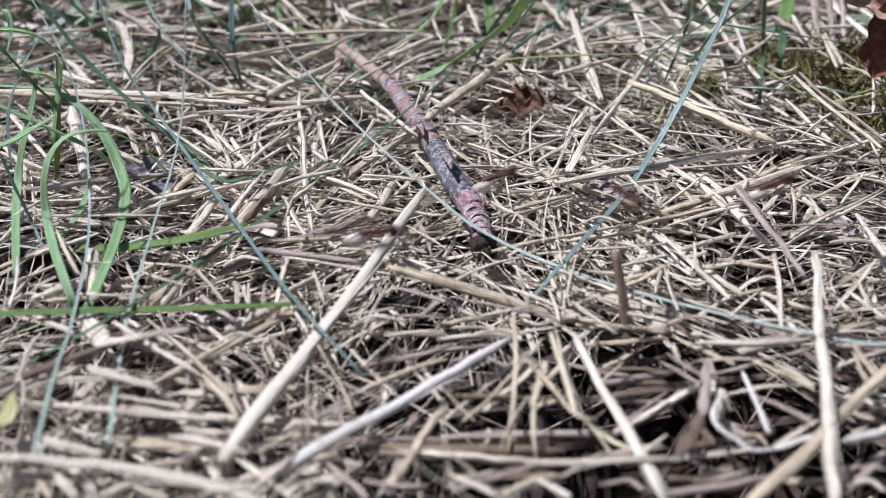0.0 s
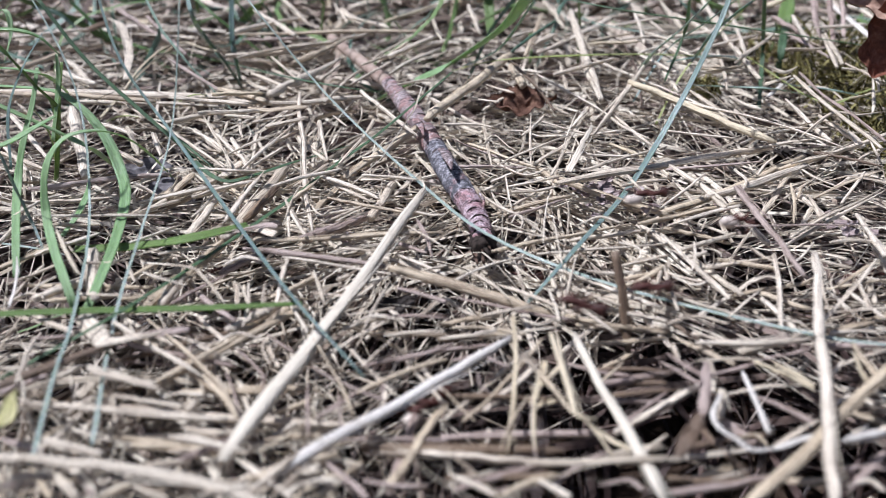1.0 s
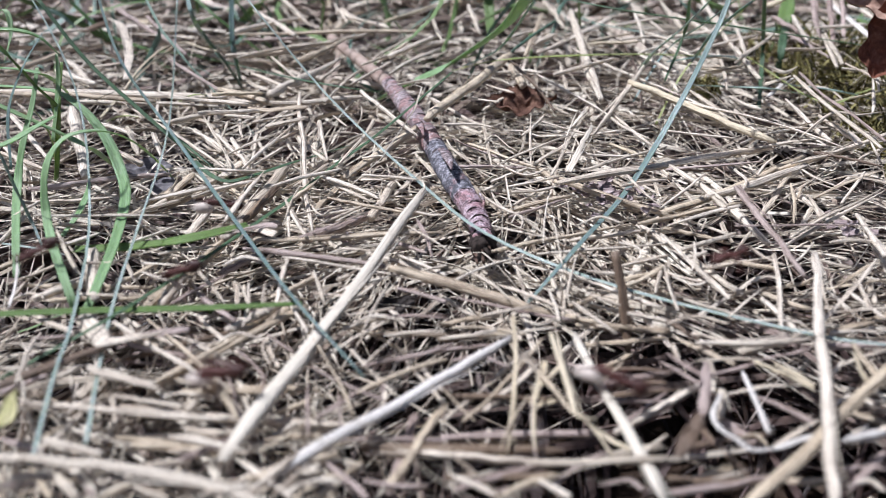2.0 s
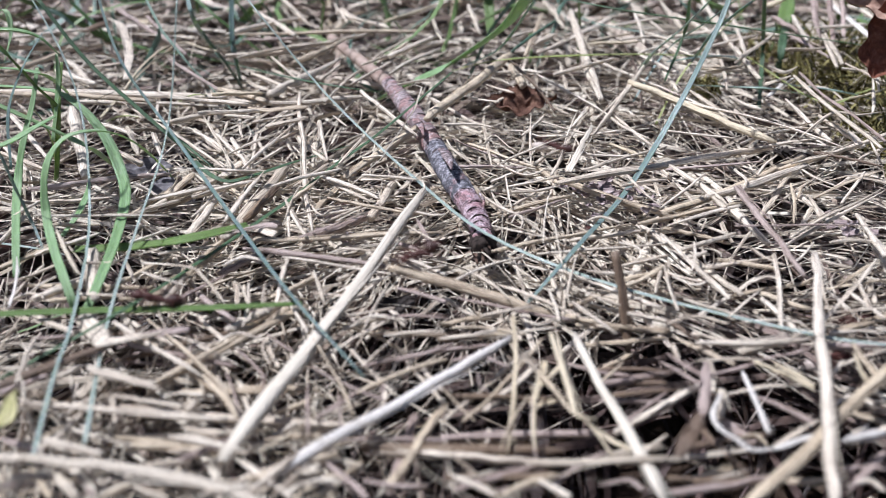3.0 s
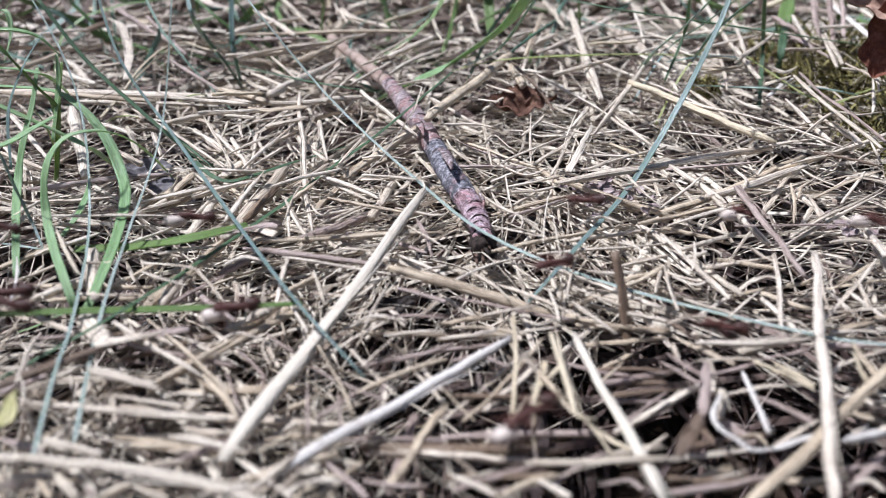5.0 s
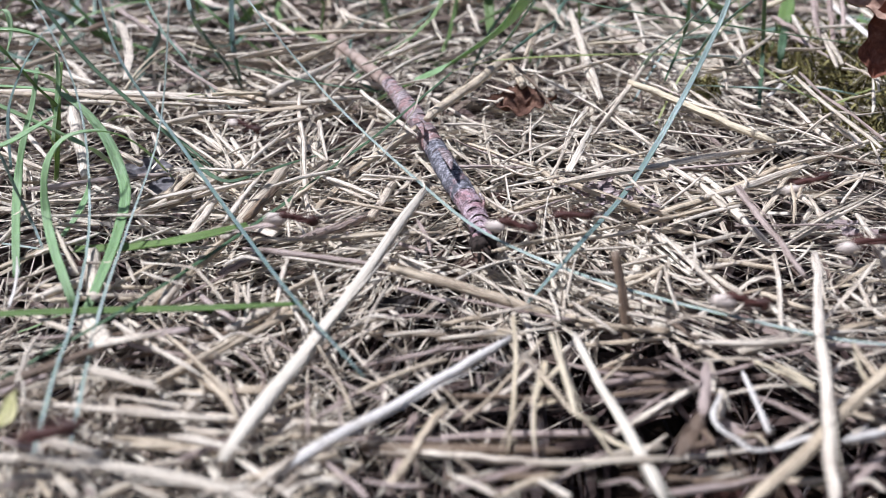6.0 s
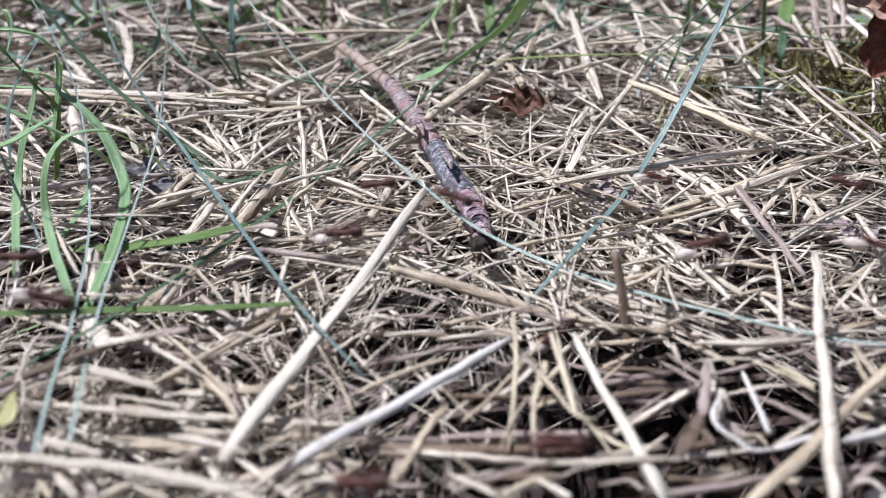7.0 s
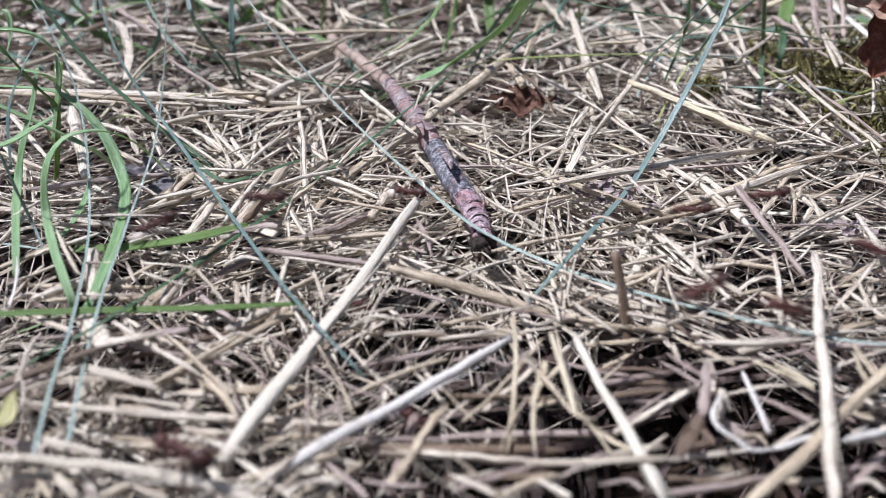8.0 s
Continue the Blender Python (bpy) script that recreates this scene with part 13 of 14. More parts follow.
    march(False, [(0.00, 0.2351, 0.0564, -0.0053, 180), (7.10, 0.0825, 0.0569, -0.0053, 180), (7.20, 0.0495, 0.0570, -0.0053, 180), (7.30, 0.0165, 0.0571, -0.0064, 180), (7.40, -0.0154, 0.0532, 0.0061, 180), (7.50, -0.0495, 0.0573, -0.0048, 180), (7.60, -0.0825, 0.0574, -0.0052, 180), (8.00, -0.1011, 0.0575, -0.0052, 180)])
    march(True, [(0.00, 0.2661, 0.1101, -0.0052, 181), (7.40, 0.0941, 0.1083, -0.0052, 181), (7.50, 0.0541, 0.1005, 0.0053, 181), (7.60, 0.0221, 0.1075, -0.0042, 181), (7.70, -0.0130, 0.0995, 0.0075, 181), (7.80, -0.0500, 0.1067, -0.0058, 181), (7.90, -0.0860, 0.1063, -0.0054, 180), (8.00, -0.0998, 0.1063, -0.0054, 180)])
    march(True, [(0.00, 0.1746, 0.0476, -0.0034, 178), (7.30, 0.0663, 0.0520, -0.0034, 178), (7.40, 0.0443, 0.0530, -0.0056, 177), (7.50, 0.0207, 0.0502, 0.0062, 177), (7.60, 0.0027, 0.0513, 0.0045, 177), (7.70, -0.0191, 0.0560, -0.0048, 177), (7.80, -0.0411, 0.0570, -0.0039, 177), (7.90, -0.0631, 0.0579, -0.0051, 178), (8.00, -0.0762, 0.0580, -0.0051, 180)])
    march(True, [(0.00, 0.2136, 0.0497, -0.0054, 166), (7.50, 0.0726, 0.0857, -0.0054, 165), (7.60, 0.0409, 0.0871, 0.0071, 160), (7.70, 0.0153, 0.1067, -0.0049, 156), (7.80, -0.0134, 0.1197, -0.0050, 156), (7.90, -0.0391, 0.1235, 0.0061, 160), (8.00, -0.0707, 0.1407, -0.0055, 164)])
    march(True, [(0.00, 0.2685, 0.0857, -0.0044, 180), (7.50, 0.0924, 0.0868, -0.0044, 180), (7.60, 0.0520, 0.0810, 0.0067, 176), (7.70, 0.0186, 0.0856, 0.0046, 178), (7.80, -0.0133, 0.0830, 0.0068, 183), (7.90, -0.0498, 0.0816, 0.0068, 181), (8.00, -0.0900, 0.0881, -0.0053, 180)])
    march(False, [(0.00, 0.2838, 0.0804, -0.0035, 168), (7.20, 0.1232, 0.1150, -0.0035, 168), (7.30, 0.0888, 0.1230, -0.0056, 167), (7.40, 0.0543, 0.1310, -0.0055, 167), (7.50, 0.0199, 0.1390, -0.0042, 167), (7.60, -0.0135, 0.1368, 0.0063, 163), (7.70, -0.0489, 0.1603, -0.0047, 159), (7.80, -0.0776, 0.1617, 0.0055, 163), (7.90, -0.1177, 0.1816, -0.0041, 167), (8.00, -0.1521, 0.1896, -0.0049, 167)])
    march(True, [(0.00, 0.2236, 0.1054, -0.0042, 175), (7.50, 0.1086, 0.1146, -0.0042, 175), (7.60, 0.0857, 0.1166, -0.0052, 175), (7.70, 0.0584, 0.1104, 0.0062, 177), (7.80, 0.0359, 0.1197, -0.0054, 178), (7.90, 0.0083, 0.1120, 0.0077, 173), (8.00, -0.0055, 0.1161, 0.0064, 164)])
    march(False, [(0.00, 0.2410, 0.1059, -0.0041, 182), (7.40, 0.0825, 0.1012, -0.0041, 182), (7.50, 0.0495, 0.1002, -0.0054, 182), (7.60, 0.0165, 0.0991, -0.0058, 182), (7.70, -0.0165, 0.0981, -0.0043, 182), (7.80, -0.0460, 0.0901, 0.0070, 182), (7.90, -0.0825, 0.0960, -0.0060, 181), (8.00, -0.0961, 0.0959, -0.0060, 180)])
    march(False, [(0.00, 0.2482, 0.0884, -0.0043, 180), (7.40, 0.0897, 0.0894, -0.0043, 180), (7.50, 0.0567, 0.0896, -0.0051, 180), (7.60, 0.0237, 0.0898, -0.0074, 180), (7.70, -0.0093, 0.0900, -0.0045, 180), (7.80, -0.0394, 0.0840, 0.0062, 180), (7.90, -0.0753, 0.0905, -0.0061, 180), (8.00, -0.0890, 0.0905, -0.0061, 180)])
    march(False, [(0.00, 0.2552, 0.1136, -0.0052, 179), (7.60, 0.0972, 0.1176, -0.0052, 179), (7.70, 0.0652, 0.1185, -0.0052, 178), (7.80, 0.0309, 0.1109, 0.0067, 178), (7.90, 0.0011, 0.1202, -0.0048, 178), (8.00, -0.0287, 0.1126, 0.0066, 178)])
    march(True, [(0.00, 0.2407, 0.1513, -0.0037, 187), (7.50, 0.0982, 0.1338, -0.0037, 187), (7.60, 0.0692, 0.1299, -0.0055, 188), (7.70, 0.0402, 0.1261, -0.0063, 188), (7.80, 0.0104, 0.1134, 0.0081, 188), (7.90, -0.0178, 0.1183, -0.0047, 188), (8.00, -0.0436, 0.1066, 0.0049, 188)])
    march(True, [(0.00, 0.1720, 0.0150, -0.0041, 162), (7.70, 0.0584, 0.0520, -0.0041, 163), (7.80, 0.0339, 0.0529, 0.0051, 161), (7.90, 0.0168, 0.0613, 0.0055, 157), (8.00, -0.0040, 0.0738, -0.0057, 160)])
    march(False, [(0.00, 0.1946, 0.1014, -0.0051, 191), (7.50, 0.0836, 0.0805, -0.0051, 191), (7.60, 0.0616, 0.0759, -0.0038, 192), (7.70, 0.0396, 0.0713, -0.0060, 192), (7.80, 0.0164, 0.0620, 0.0056, 195), (7.90, -0.0109, 0.0536, 0.0051, 192), (8.00, -0.0240, 0.0533, 0.0078, 181)])
    march(False, [(0.00, 0.2726, 0.0309, -0.0044, 170), (7.60, 0.0730, 0.0674, -0.0044, 170), (7.70, 0.0319, 0.0754, -0.0071, 169), (7.80, -0.0086, 0.0776, 0.0064, 165), (7.90, -0.0468, 0.0900, 0.0071, 165), (8.00, -0.0915, 0.1048, -0.0054, 169)])
    march(False, [(0.00, 0.2919, 0.1727, -0.0036, 183), (7.40, 0.1334, 0.1656, -0.0036, 183), (7.50, 0.1004, 0.1640, -0.0052, 183), (7.60, 0.0674, 0.1624, -0.0057, 183), (7.70, 0.0344, 0.1608, -0.0043, 183), (7.80, 0.0014, 0.1592, -0.0044, 183), (7.90, -0.0294, 0.1468, 0.0054, 183), (8.00, -0.0646, 0.1560, -0.0050, 183)])
    march(False, [(0.00, 0.2526, 0.0952, -0.0042, 180), (7.70, 0.0882, 0.0962, -0.0042, 180), (7.80, 0.0552, 0.0964, -0.0055, 180), (7.90, 0.0207, 0.0899, 0.0059, 180), (8.00, -0.0108, 0.0968, -0.0041, 180)])
    march(False, [(0.00, 0.2748, 0.1179, -0.0037, 180), (7.80, 0.1083, 0.1188, -0.0037, 180), (7.90, 0.0753, 0.1190, -0.0049, 180), (8.00, 0.0394, 0.1110, 0.0053, 180)])
    march(False, [(0.00, 0.2687, 0.0809, -0.0053, 178), (7.80, 0.1023, 0.0878, -0.0053, 178), (7.90, 0.0693, 0.0893, -0.0055, 177), (8.00, 0.0338, 0.0845, 0.0062, 177)])
    march(False, [(0.00, 0.2452, 0.0935, -0.0052, 182), (7.90, 0.0767, 0.0875, -0.0052, 182), (8.00, 0.0407, 0.0802, 0.0063, 182)])
    march(False, [(0.00, 0.2899, 0.1353, -0.0041, 183), (7.80, 0.1235, 0.1274, -0.0041, 183), (7.90, 0.0905, 0.1257, -0.0055, 183), (8.00, 0.0535, 0.1154, 0.0059, 183)])
    march(False, [(0.00, 0.2664, 0.0927, -0.0053, 177), (7.90, 0.0980, 0.1022, -0.0053, 177), (8.00, 0.0605, 0.0970, 0.0059, 177)])
    march(False, [(0.00, 0.1300, 0.0726, -0.0055, 179), (1.50, 0.0883, 0.0731, -0.0055, 179), (1.60, 0.0553, 0.0737, -0.0033, 179), (1.70, 0.0223, 0.0743, -0.0070, 179), (1.80, -0.0100, 0.0697, 0.0057, 179), (1.90, -0.0405, 0.0700, 0.0085, 179), (2.00, -0.0714, 0.0709, 0.0057, 179), (8.00, -0.1748, 0.0724, 0.0057, 179)])
    march(True, [(0.00, 0.1143, 0.0699, -0.0042, 180), (1.70, 0.0701, 0.0701, -0.0042, 180), (1.80, 0.0358, 0.0656, 0.0052, 180), (1.90, 0.0062, 0.0658, 0.0062, 180), (2.00, -0.0231, 0.0660, 0.0069, 180), (2.10, -0.0526, 0.0662, 0.0067, 180), (2.20, -0.0820, 0.0665, 0.0064, 180), (8.00, -0.1786, 0.0672, 0.0064, 180)])
    march(True, [(0.00, 0.1237, 0.0674, 0.0059, 180), (1.80, 0.0793, 0.0672, 0.0059, 180), (1.90, 0.0484, 0.0669, 0.0081, 180), (2.00, 0.0179, 0.0670, 0.0053, 180), (2.10, -0.0129, 0.0668, 0.0056, 180), (2.20, -0.0434, 0.0663, 0.0082, 180), (2.30, -0.0742, 0.0663, 0.0062, 180), (8.00, -0.1729, 0.0659, 0.0062, 180)])
    march(True, [(0.00, 0.1453, 0.1375, -0.0029, 184), (1.50, 0.1071, 0.1349, -0.0029, 185), (1.60, 0.0780, 0.1319, -0.0061, 186), (1.70, 0.0489, 0.1290, -0.0061, 186), (1.80, 0.0184, 0.1170, 0.0083, 186), (1.90, -0.0087, 0.1146, 0.0063, 186), (2.00, -0.0358, 0.1120, 0.0057, 186), (2.10, -0.0628, 0.1090, 0.0073, 186), (2.20, -0.0899, 0.1064, 0.0065, 185), (8.00, -0.1796, 0.0985, 0.0065, 185)])
    march(False, [(0.00, 0.1267, 0.1143, 0.0062, 181), (2.00, 0.0857, 0.1135, 0.0062, 181), (2.10, 0.0608, 0.1128, 0.0064, 179), (2.20, 0.0367, 0.1147, 0.0054, 182), (2.30, 0.0111, 0.1112, 0.0080, 184), (2.40, -0.0137, 0.1107, 0.0067, 182), (2.50, -0.0386, 0.1103, 0.0052, 182), (2.60, -0.0633, 0.1092, 0.0074, 182), (2.70, -0.0882, 0.1087, 0.0067, 181), (8.00, -0.1652, 0.1069, 0.0067, 181)])
    march(False, [(0.00, 0.1494, 0.0946, 0.0062, 179), (1.90, 0.1033, 0.0955, 0.0062, 179), (2.00, 0.0725, 0.0961, 0.0073, 179), (2.10, 0.0419, 0.0969, 0.0063, 179), (2.20, 0.0112, 0.0977, 0.0062, 179), (2.30, -0.0195, 0.0983, 0.0072, 179), (2.40, -0.0502, 0.0992, 0.0063, 179), (2.50, -0.0809, 0.0999, 0.0063, 179), (8.00, -0.1766, 0.1020, 0.0063, 179)])
    march(False, [(0.00, 0.1209, 0.0583, 0.0068, 178), (2.10, 0.0710, 0.0604, 0.0068, 177), (2.20, 0.0404, 0.0621, 0.0053, 177), (2.30, 0.0097, 0.0637, 0.0061, 177), (2.40, -0.0210, 0.0654, 0.0066, 177), (2.50, -0.0517, 0.0670, 0.0070, 177), (2.60, -0.0824, 0.0686, 0.0064, 177), (8.00, -0.1764, 0.0731, 0.0064, 177)])
    march(False, [(0.00, 0.1316, 0.0958, 0.0063, 182), (1.80, 0.0918, 0.0942, 0.0063, 183), (1.90, 0.0653, 0.0928, 0.0064, 183), (2.00, 0.0387, 0.0912, 0.0072, 183), (2.10, 0.0124, 0.0901, 0.0055, 183), (2.20, -0.0141, 0.0885, 0.0072, 183), (2.30, -0.0406, 0.0870, 0.0065, 183), (2.40, -0.0672, 0.0857, 0.0059, 183), (2.50, -0.0935, 0.0841, 0.0071, 183), (8.00, -0.1775, 0.0802, 0.0071, 183)])
    march(False, [(0.00, 0.1432, 0.1206, 0.0082, 181), (2.00, 0.0954, 0.1195, 0.0082, 181), (2.10, 0.0649, 0.1189, 0.0062, 182), (2.20, 0.0343, 0.1181, 0.0056, 182), (2.30, 0.0035, 0.1169, 0.0076, 182), (2.40, -0.0271, 0.1161, 0.0067, 182), (2.50, -0.0579, 0.1153, 0.0059, 182), (2.60, -0.0885, 0.1142, 0.0070, 182), (8.00, -0.1824, 0.1117, 0.0070, 182)])
    march(True, [(0.00, 0.1307, 0.0982, 0.0071, 179), (2.10, 0.0808, 0.0987, 0.0071, 179), (2.20, 0.0503, 0.0993, 0.0053, 179), (2.30, 0.0195, 0.0994, 0.0073, 179), (2.40, -0.0111, 0.0998, 0.0074, 179), (2.50, -0.0419, 0.1004, 0.0052, 179), (2.60, -0.0725, 0.1006, 0.0070, 179), (2.70, -0.1031, 0.1008, 0.0076, 179), (8.00, -0.1955, 0.1018, 0.0076, 179)])
    march(False, [(0.00, 0.1309, 0.0751, 0.0068, 178), (2.20, 0.0792, 0.0773, 0.0068, 177), (2.30, 0.0485, 0.0789, 0.0069, 177), (2.40, 0.0192, 0.0867, -0.0005, 177), (2.50, -0.0128, 0.0822, 0.0067, 177), (2.60, -0.0435, 0.0839, 0.0065, 177), (2.70, -0.0743, 0.0856, 0.0055, 177), (8.00, -0.1669, 0.0900, 0.0055, 177)])
    march(False, [(0.00, 0.1483, 0.1108, 0.0085, 177), (2.00, 0.1045, 0.1128, 0.0085, 177), (2.10, 0.0776, 0.1148, 0.0059, 177), (2.20, 0.0505, 0.1165, 0.0056, 177), (2.30, 0.0231, 0.1178, 0.0076, 177), (2.40, -0.0041, 0.1196, 0.0067, 177), (2.50, -0.0308, 0.1204, 0.0065, 177), (2.60, -0.0587, 0.1230, 0.0055, 176), (2.70, -0.0855, 0.1242, 0.0083, 177), (2.80, -0.1215, 0.1356, -0.0054, 177), (8.00, -0.2096, 0.1402, -0.0054, 177)])
    march(True, [(0.00, 0.1265, 0.0898, 0.0072, 185), (2.30, 0.0762, 0.0857, 0.0072, 185), (2.40, 0.0479, 0.0828, 0.0068, 186), (2.50, 0.0209, 0.0859, -0.0007, 186), (2.60, -0.0100, 0.0767, 0.0063, 186), (2.70, -0.0373, 0.0739, 0.0080, 186), (2.80, -0.0708, 0.0764, -0.0061, 185), (8.00, -0.1622, 0.0682, -0.0061, 185)])
    march(True, [(0.00, 0.1403, 0.0976, 0.0064, 180), (2.20, 0.0886, 0.0979, 0.0064, 180), (2.30, 0.0579, 0.0981, 0.0056, 180), (2.40, 0.0271, 0.0981, 0.0076, 180), (2.50, -0.0035, 0.0984, 0.0068, 180), (2.60, -0.0343, 0.0988, 0.0054, 180), (2.70, -0.0648, 0.0987, 0.0074, 180), (2.80, -0.1028, 0.1066, -0.0045, 180), (8.00, -0.2006, 0.1072, -0.0045, 180)])
    march(True, [(0.00, 0.1957, 0.0943, -0.0048, 177), (4.50, 0.0946, 0.0993, -0.0048, 177), (4.60, 0.0616, 0.1012, -0.0060, 177), (4.70, 0.0286, 0.1030, -0.0042, 177), (4.80, -0.0041, 0.0975, 0.0069, 177), (4.90, -0.0348, 0.0995, 0.0054, 177), (5.00, -0.0654, 0.1009, 0.0075, 177), (5.10, -0.0961, 0.1027, 0.0070, 177), (8.00, -0.1518, 0.1052, 0.0070, 177)])
    march(True, [(0.00, 0.1866, 0.1049, -0.0057, 183), (4.40, 0.1034, 0.0998, -0.0057, 184), (4.50, 0.0764, 0.0979, -0.0046, 184), (4.60, 0.0495, 0.0960, -0.0049, 184), (4.70, 0.0225, 0.0941, -0.0062, 184), (4.80, -0.0042, 0.0857, 0.0071, 184), (4.90, -0.0293, 0.0841, 0.0058, 184), (5.00, -0.0543, 0.0822, 0.0068, 184), (5.10, -0.0795, 0.0805, 0.0059, 183), (8.00, -0.1271, 0.0779, 0.0059, 183)])
    march(False, [(0.00, 0.1788, 0.0877, 0.0069, 173), (4.80, 0.0816, 0.0998, 0.0069, 173), (4.90, 0.0518, 0.1043, 0.0052, 172), (5.00, 0.0217, 0.1081, 0.0081, 172), (5.10, -0.0082, 0.1125, 0.0064, 172), (5.20, -0.0381, 0.1169, 0.0057, 172), (5.30, -0.0679, 0.1208, 0.0074, 172), (5.40, -0.0979, 0.1251, 0.0067, 173), (8.00, -0.1479, 0.1306, 0.0067, 174)])
    march(False, [(0.00, 0.1655, 0.0767, 0.0070, 179), (4.80, 0.0829, 0.0774, 0.0070, 179), (4.90, 0.0581, 0.0776, 0.0066, 179), (5.00, 0.0334, 0.0782, 0.0044, 179), (5.10, 0.0085, 0.0784, 0.0048, 179), (5.20, -0.0164, 0.0785, 0.0061, 179), (5.30, -0.0412, 0.0787, 0.0068, 179), (5.40, -0.0660, 0.0791, 0.0055, 180), (8.00, -0.1096, 0.0794, 0.0055, 180)])
    march(False, [(0.00, 0.2042, 0.0959, -0.0059, 179), (4.70, 0.1067, 0.0975, -0.0059, 179), (4.80, 0.0710, 0.0912, 0.0070, 179), (4.90, 0.0429, 0.0918, 0.0068, 179), (5.00, 0.0147, 0.0924, 0.0058, 179), (5.10, -0.0135, 0.0927, 0.0075, 179), (5.20, -0.0417, 0.0934, 0.0060, 179), (5.30, -0.0698, 0.0939, 0.0065, 179), (5.40, -0.0980, 0.0943, 0.0075, 179), (8.00, -0.1457, 0.0950, 0.0075, 179)])
    march(True, [(0.00, 0.1696, 0.0632, 0.0068, 181), (4.80, 0.0701, 0.0618, 0.0068, 181), (4.90, 0.0395, 0.0615, 0.0048, 181), (5.00, 0.0088, 0.0610, 0.0058, 181), (5.10, -0.0219, 0.0604, 0.0071, 181), (5.20, -0.0526, 0.0600, 0.0064, 181), (5.30, -0.0834, 0.0596, 0.0059, 181), (8.00, -0.1361, 0.0590, 0.0059, 181)])
    march(True, [(0.00, 0.1991, 0.1134, 0.0085, 180), (4.90, 0.1086, 0.1138, 0.0085, 180), (5.00, 0.0819, 0.1143, 0.0060, 180), (5.10, 0.0548, 0.1145, 0.0060, 180), (5.20, 0.0277, 0.1144, 0.0070, 180), (5.30, 0.0007, 0.1142, 0.0069, 180), (5.40, -0.0264, 0.1147, 0.0067, 179), (5.50, -0.0536, 0.1151, 0.0052, 180), (5.60, -0.0804, 0.1148, 0.0080, 180), (5.70, -0.1075, 0.1151, 0.0070, 180), (8.00, -0.1498, 0.1152, 0.0070, 180)])
    march(True, [(0.00, 0.1966, 0.1112, 0.0066, 183), (4.90, 0.0951, 0.1060, 0.0066, 183), (5.00, 0.0644, 0.1042, 0.0067, 183), (5.10, 0.0337, 0.1024, 0.0069, 183), (5.20, 0.0031, 0.1007, 0.0063, 183), (5.30, -0.0277, 0.0990, 0.0062, 183), (5.40, -0.0583, 0.0971, 0.0074, 183), (5.50, -0.0891, 0.0954, 0.0065, 183), (8.00, -0.1387, 0.0932, 0.0065, 183)])
    march(False, [(0.00, 0.1926, 0.0834, 0.0065, 177), (5.10, 0.0915, 0.0882, 0.0065, 177), (5.20, 0.0622, 0.0897, 0.0059, 177), (5.30, 0.0327, 0.0910, 0.0074, 177), (5.40, 0.0033, 0.0928, 0.0062, 177), (5.50, -0.0261, 0.0942, 0.0062, 177), (5.60, -0.0554, 0.0957, 0.0073, 177), (5.70, -0.0849, 0.0973, 0.0062, 177), (8.00, -0.1299, 0.0991, 0.0062, 178)])
    march(True, [(0.00, 0.1913, 0.1108, 0.0081, 180), (4.80, 0.1016, 0.1106, 0.0081, 180), (4.90, 0.0745, 0.1109, 0.0065, 180), (5.00, 0.0472, 0.1110, 0.0050, 180), (5.10, 0.0197, 0.1105, 0.0082, 180), (5.20, -0.0076, 0.1107, 0.0064, 180), (5.30, -0.0351, 0.1108, 0.0057, 180), (5.40, -0.0623, 0.1105, 0.0072, 180), (5.50, -0.0897, 0.1105, 0.0067, 180), (8.00, -0.1351, 0.1105, 0.0067, 180)])
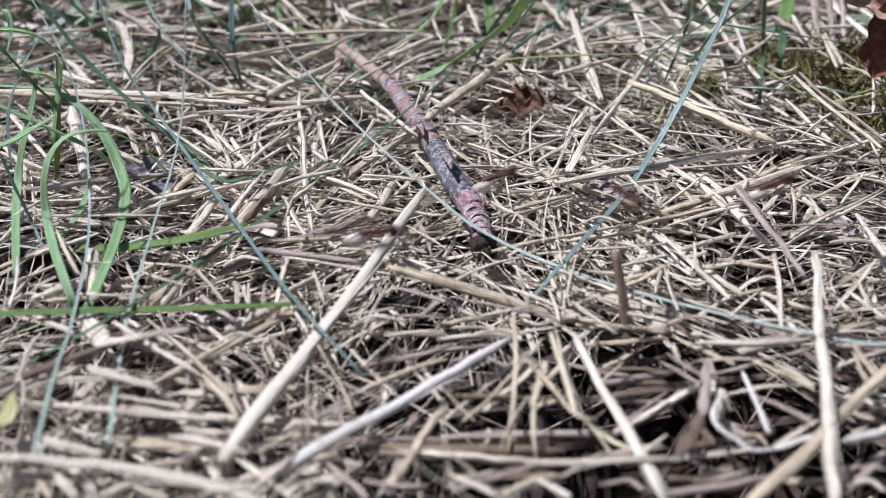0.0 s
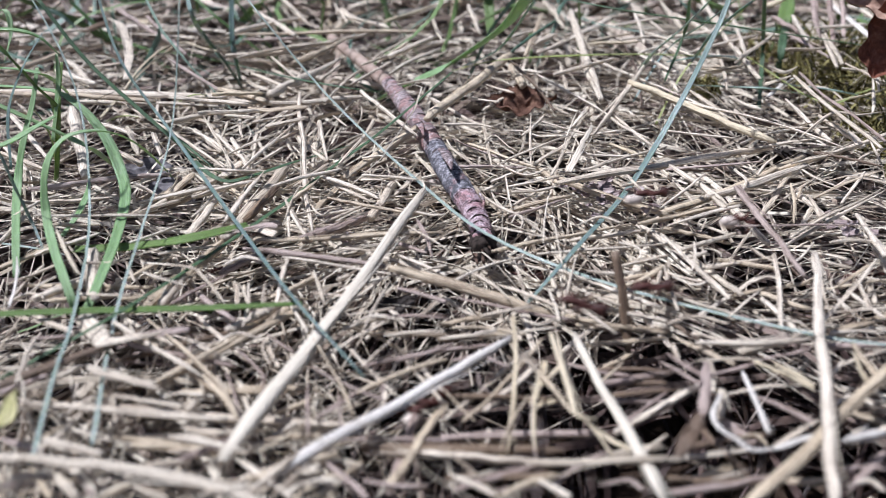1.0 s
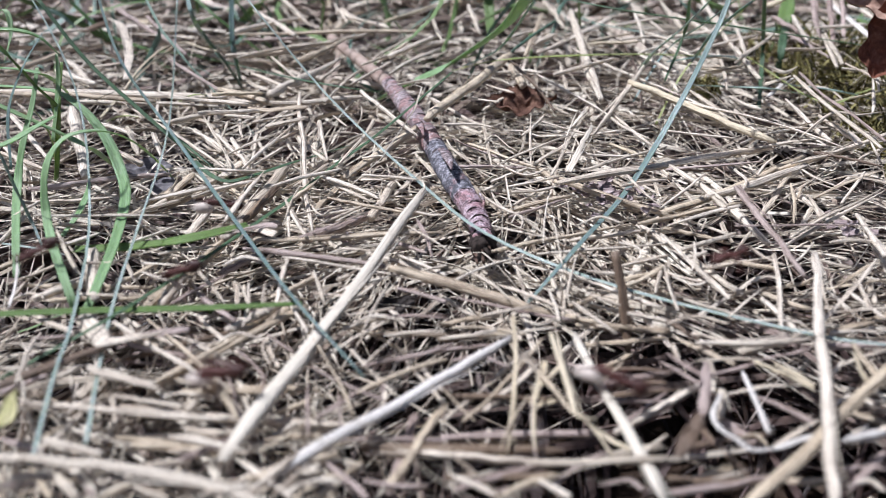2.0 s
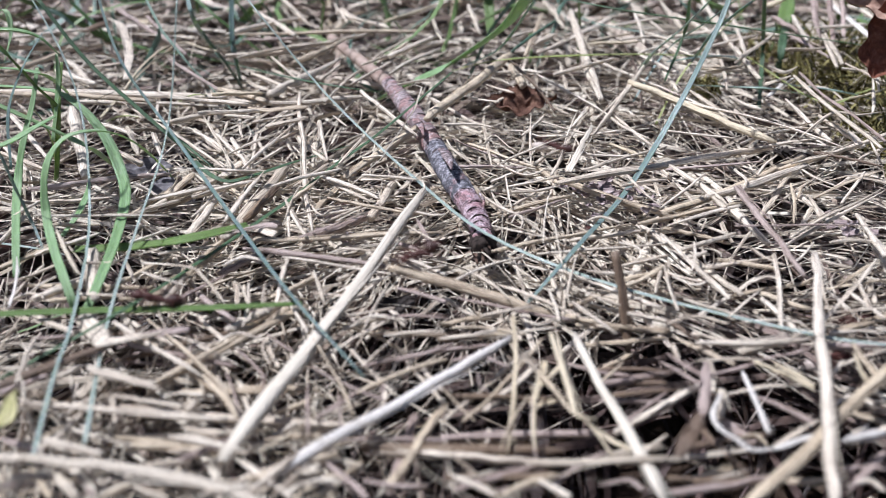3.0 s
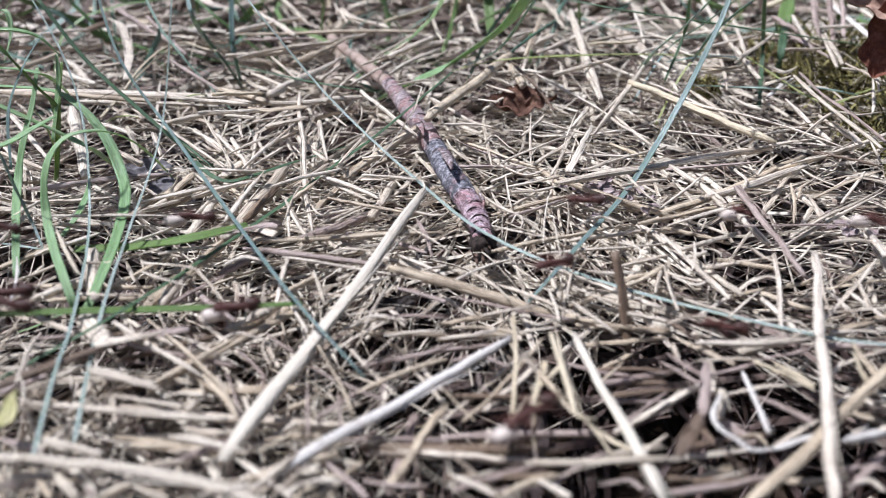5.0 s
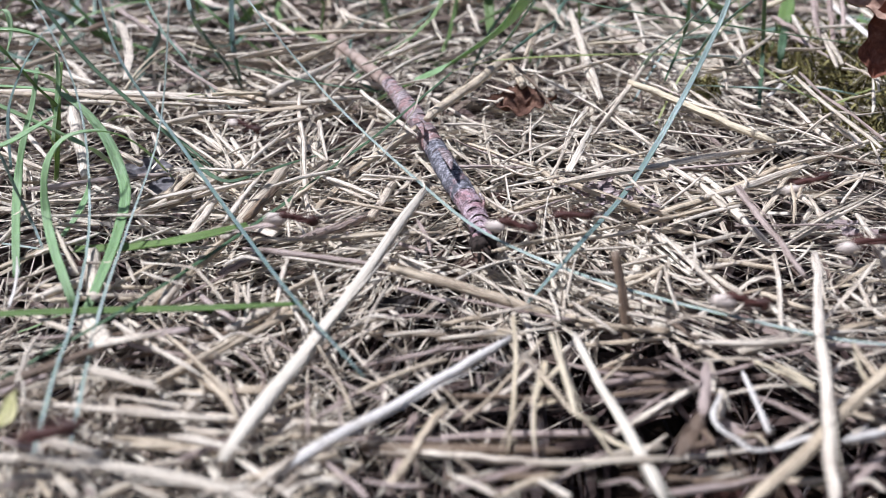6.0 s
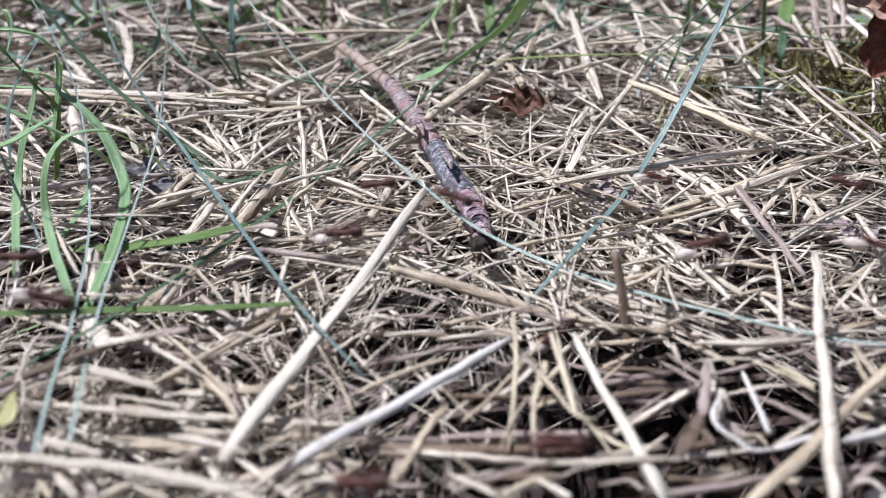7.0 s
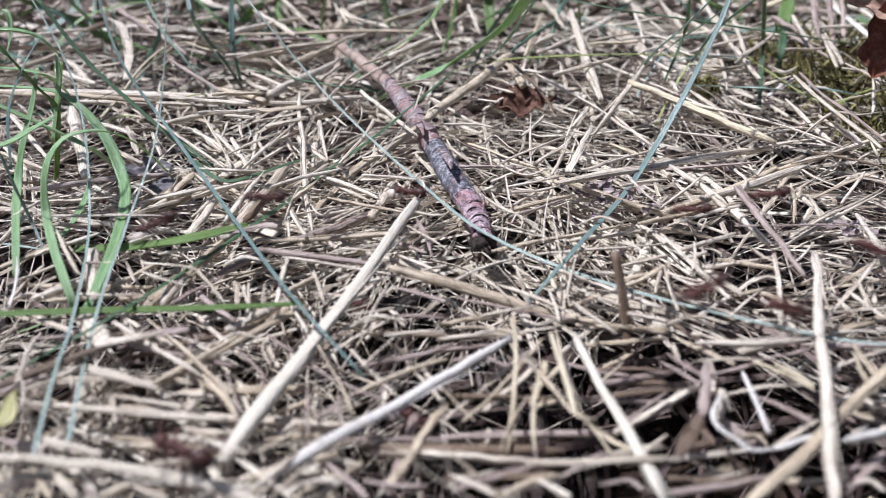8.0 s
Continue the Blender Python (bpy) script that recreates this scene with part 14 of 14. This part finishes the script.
    march(True, [(0.00, 0.1521, 0.0709, 0.0064, 178), (5.10, 0.0668, 0.0734, 0.0064, 178), (5.20, 0.0426, 0.0742, 0.0067, 178), (5.30, 0.0197, 0.0807, -0.0005, 178), (5.40, -0.0059, 0.0759, 0.0064, 178), (5.50, -0.0301, 0.0767, 0.0067, 178), (5.60, -0.0543, 0.0775, 0.0068, 178), (5.70, -0.0787, 0.0785, 0.0059, 178), (8.00, -0.1177, 0.0795, 0.0059, 179)])
    march(True, [(0.00, 0.1819, 0.1022, 0.0078, 172), (5.20, 0.0963, 0.1148, 0.0078, 171), (5.30, 0.0725, 0.1192, 0.0058, 170), (5.40, 0.0485, 0.1233, 0.0060, 170), (5.50, 0.0246, 0.1273, 0.0065, 170), (5.60, 0.0006, 0.1310, 0.0082, 170), (5.70, -0.0234, 0.1356, 0.0053, 170), (5.80, -0.0509, 0.1500, -0.0047, 170), (5.90, -0.0766, 0.1544, -0.0056, 170), (6.00, -0.1024, 0.1588, -0.0039, 170), (6.10, -0.1281, 0.1631, -0.0059, 172), (8.00, -0.1646, 0.1673, -0.0059, 173)])
    march(False, [(0.00, 0.2121, 0.1463, 0.0065, 185), (5.20, 0.1133, 0.1369, 0.0065, 186), (5.30, 0.0851, 0.1337, 0.0075, 186), (5.40, 0.0571, 0.1310, 0.0060, 186), (5.50, 0.0289, 0.1281, 0.0059, 189), (5.60, 0.0003, 0.1220, 0.0076, 186), (5.70, -0.0273, 0.1219, 0.0064, 183), (5.80, -0.0595, 0.1279, -0.0064, 186), (5.90, -0.0898, 0.1247, -0.0038, 186), (6.00, -0.1200, 0.1214, -0.0044, 185), (8.00, -0.1622, 0.1182, -0.0044, 184)])
    march(False, [(0.00, 0.2257, 0.1292, 0.0068, 182), (5.40, 0.1152, 0.1261, 0.0068, 182), (5.50, 0.0845, 0.1251, 0.0067, 182), (5.60, 0.0539, 0.1242, 0.0063, 182), (5.70, 0.0231, 0.1230, 0.0072, 182), (5.80, -0.0081, 0.1314, -0.0052, 182), (5.90, -0.0411, 0.1303, -0.0056, 182), (6.00, -0.0741, 0.1292, -0.0040, 182), (6.10, -0.1071, 0.1282, -0.0052, 182), (8.00, -0.1504, 0.1272, -0.0052, 181)])
    for ob, rows in SWAYS:
        walk(ob, rows)


motions()
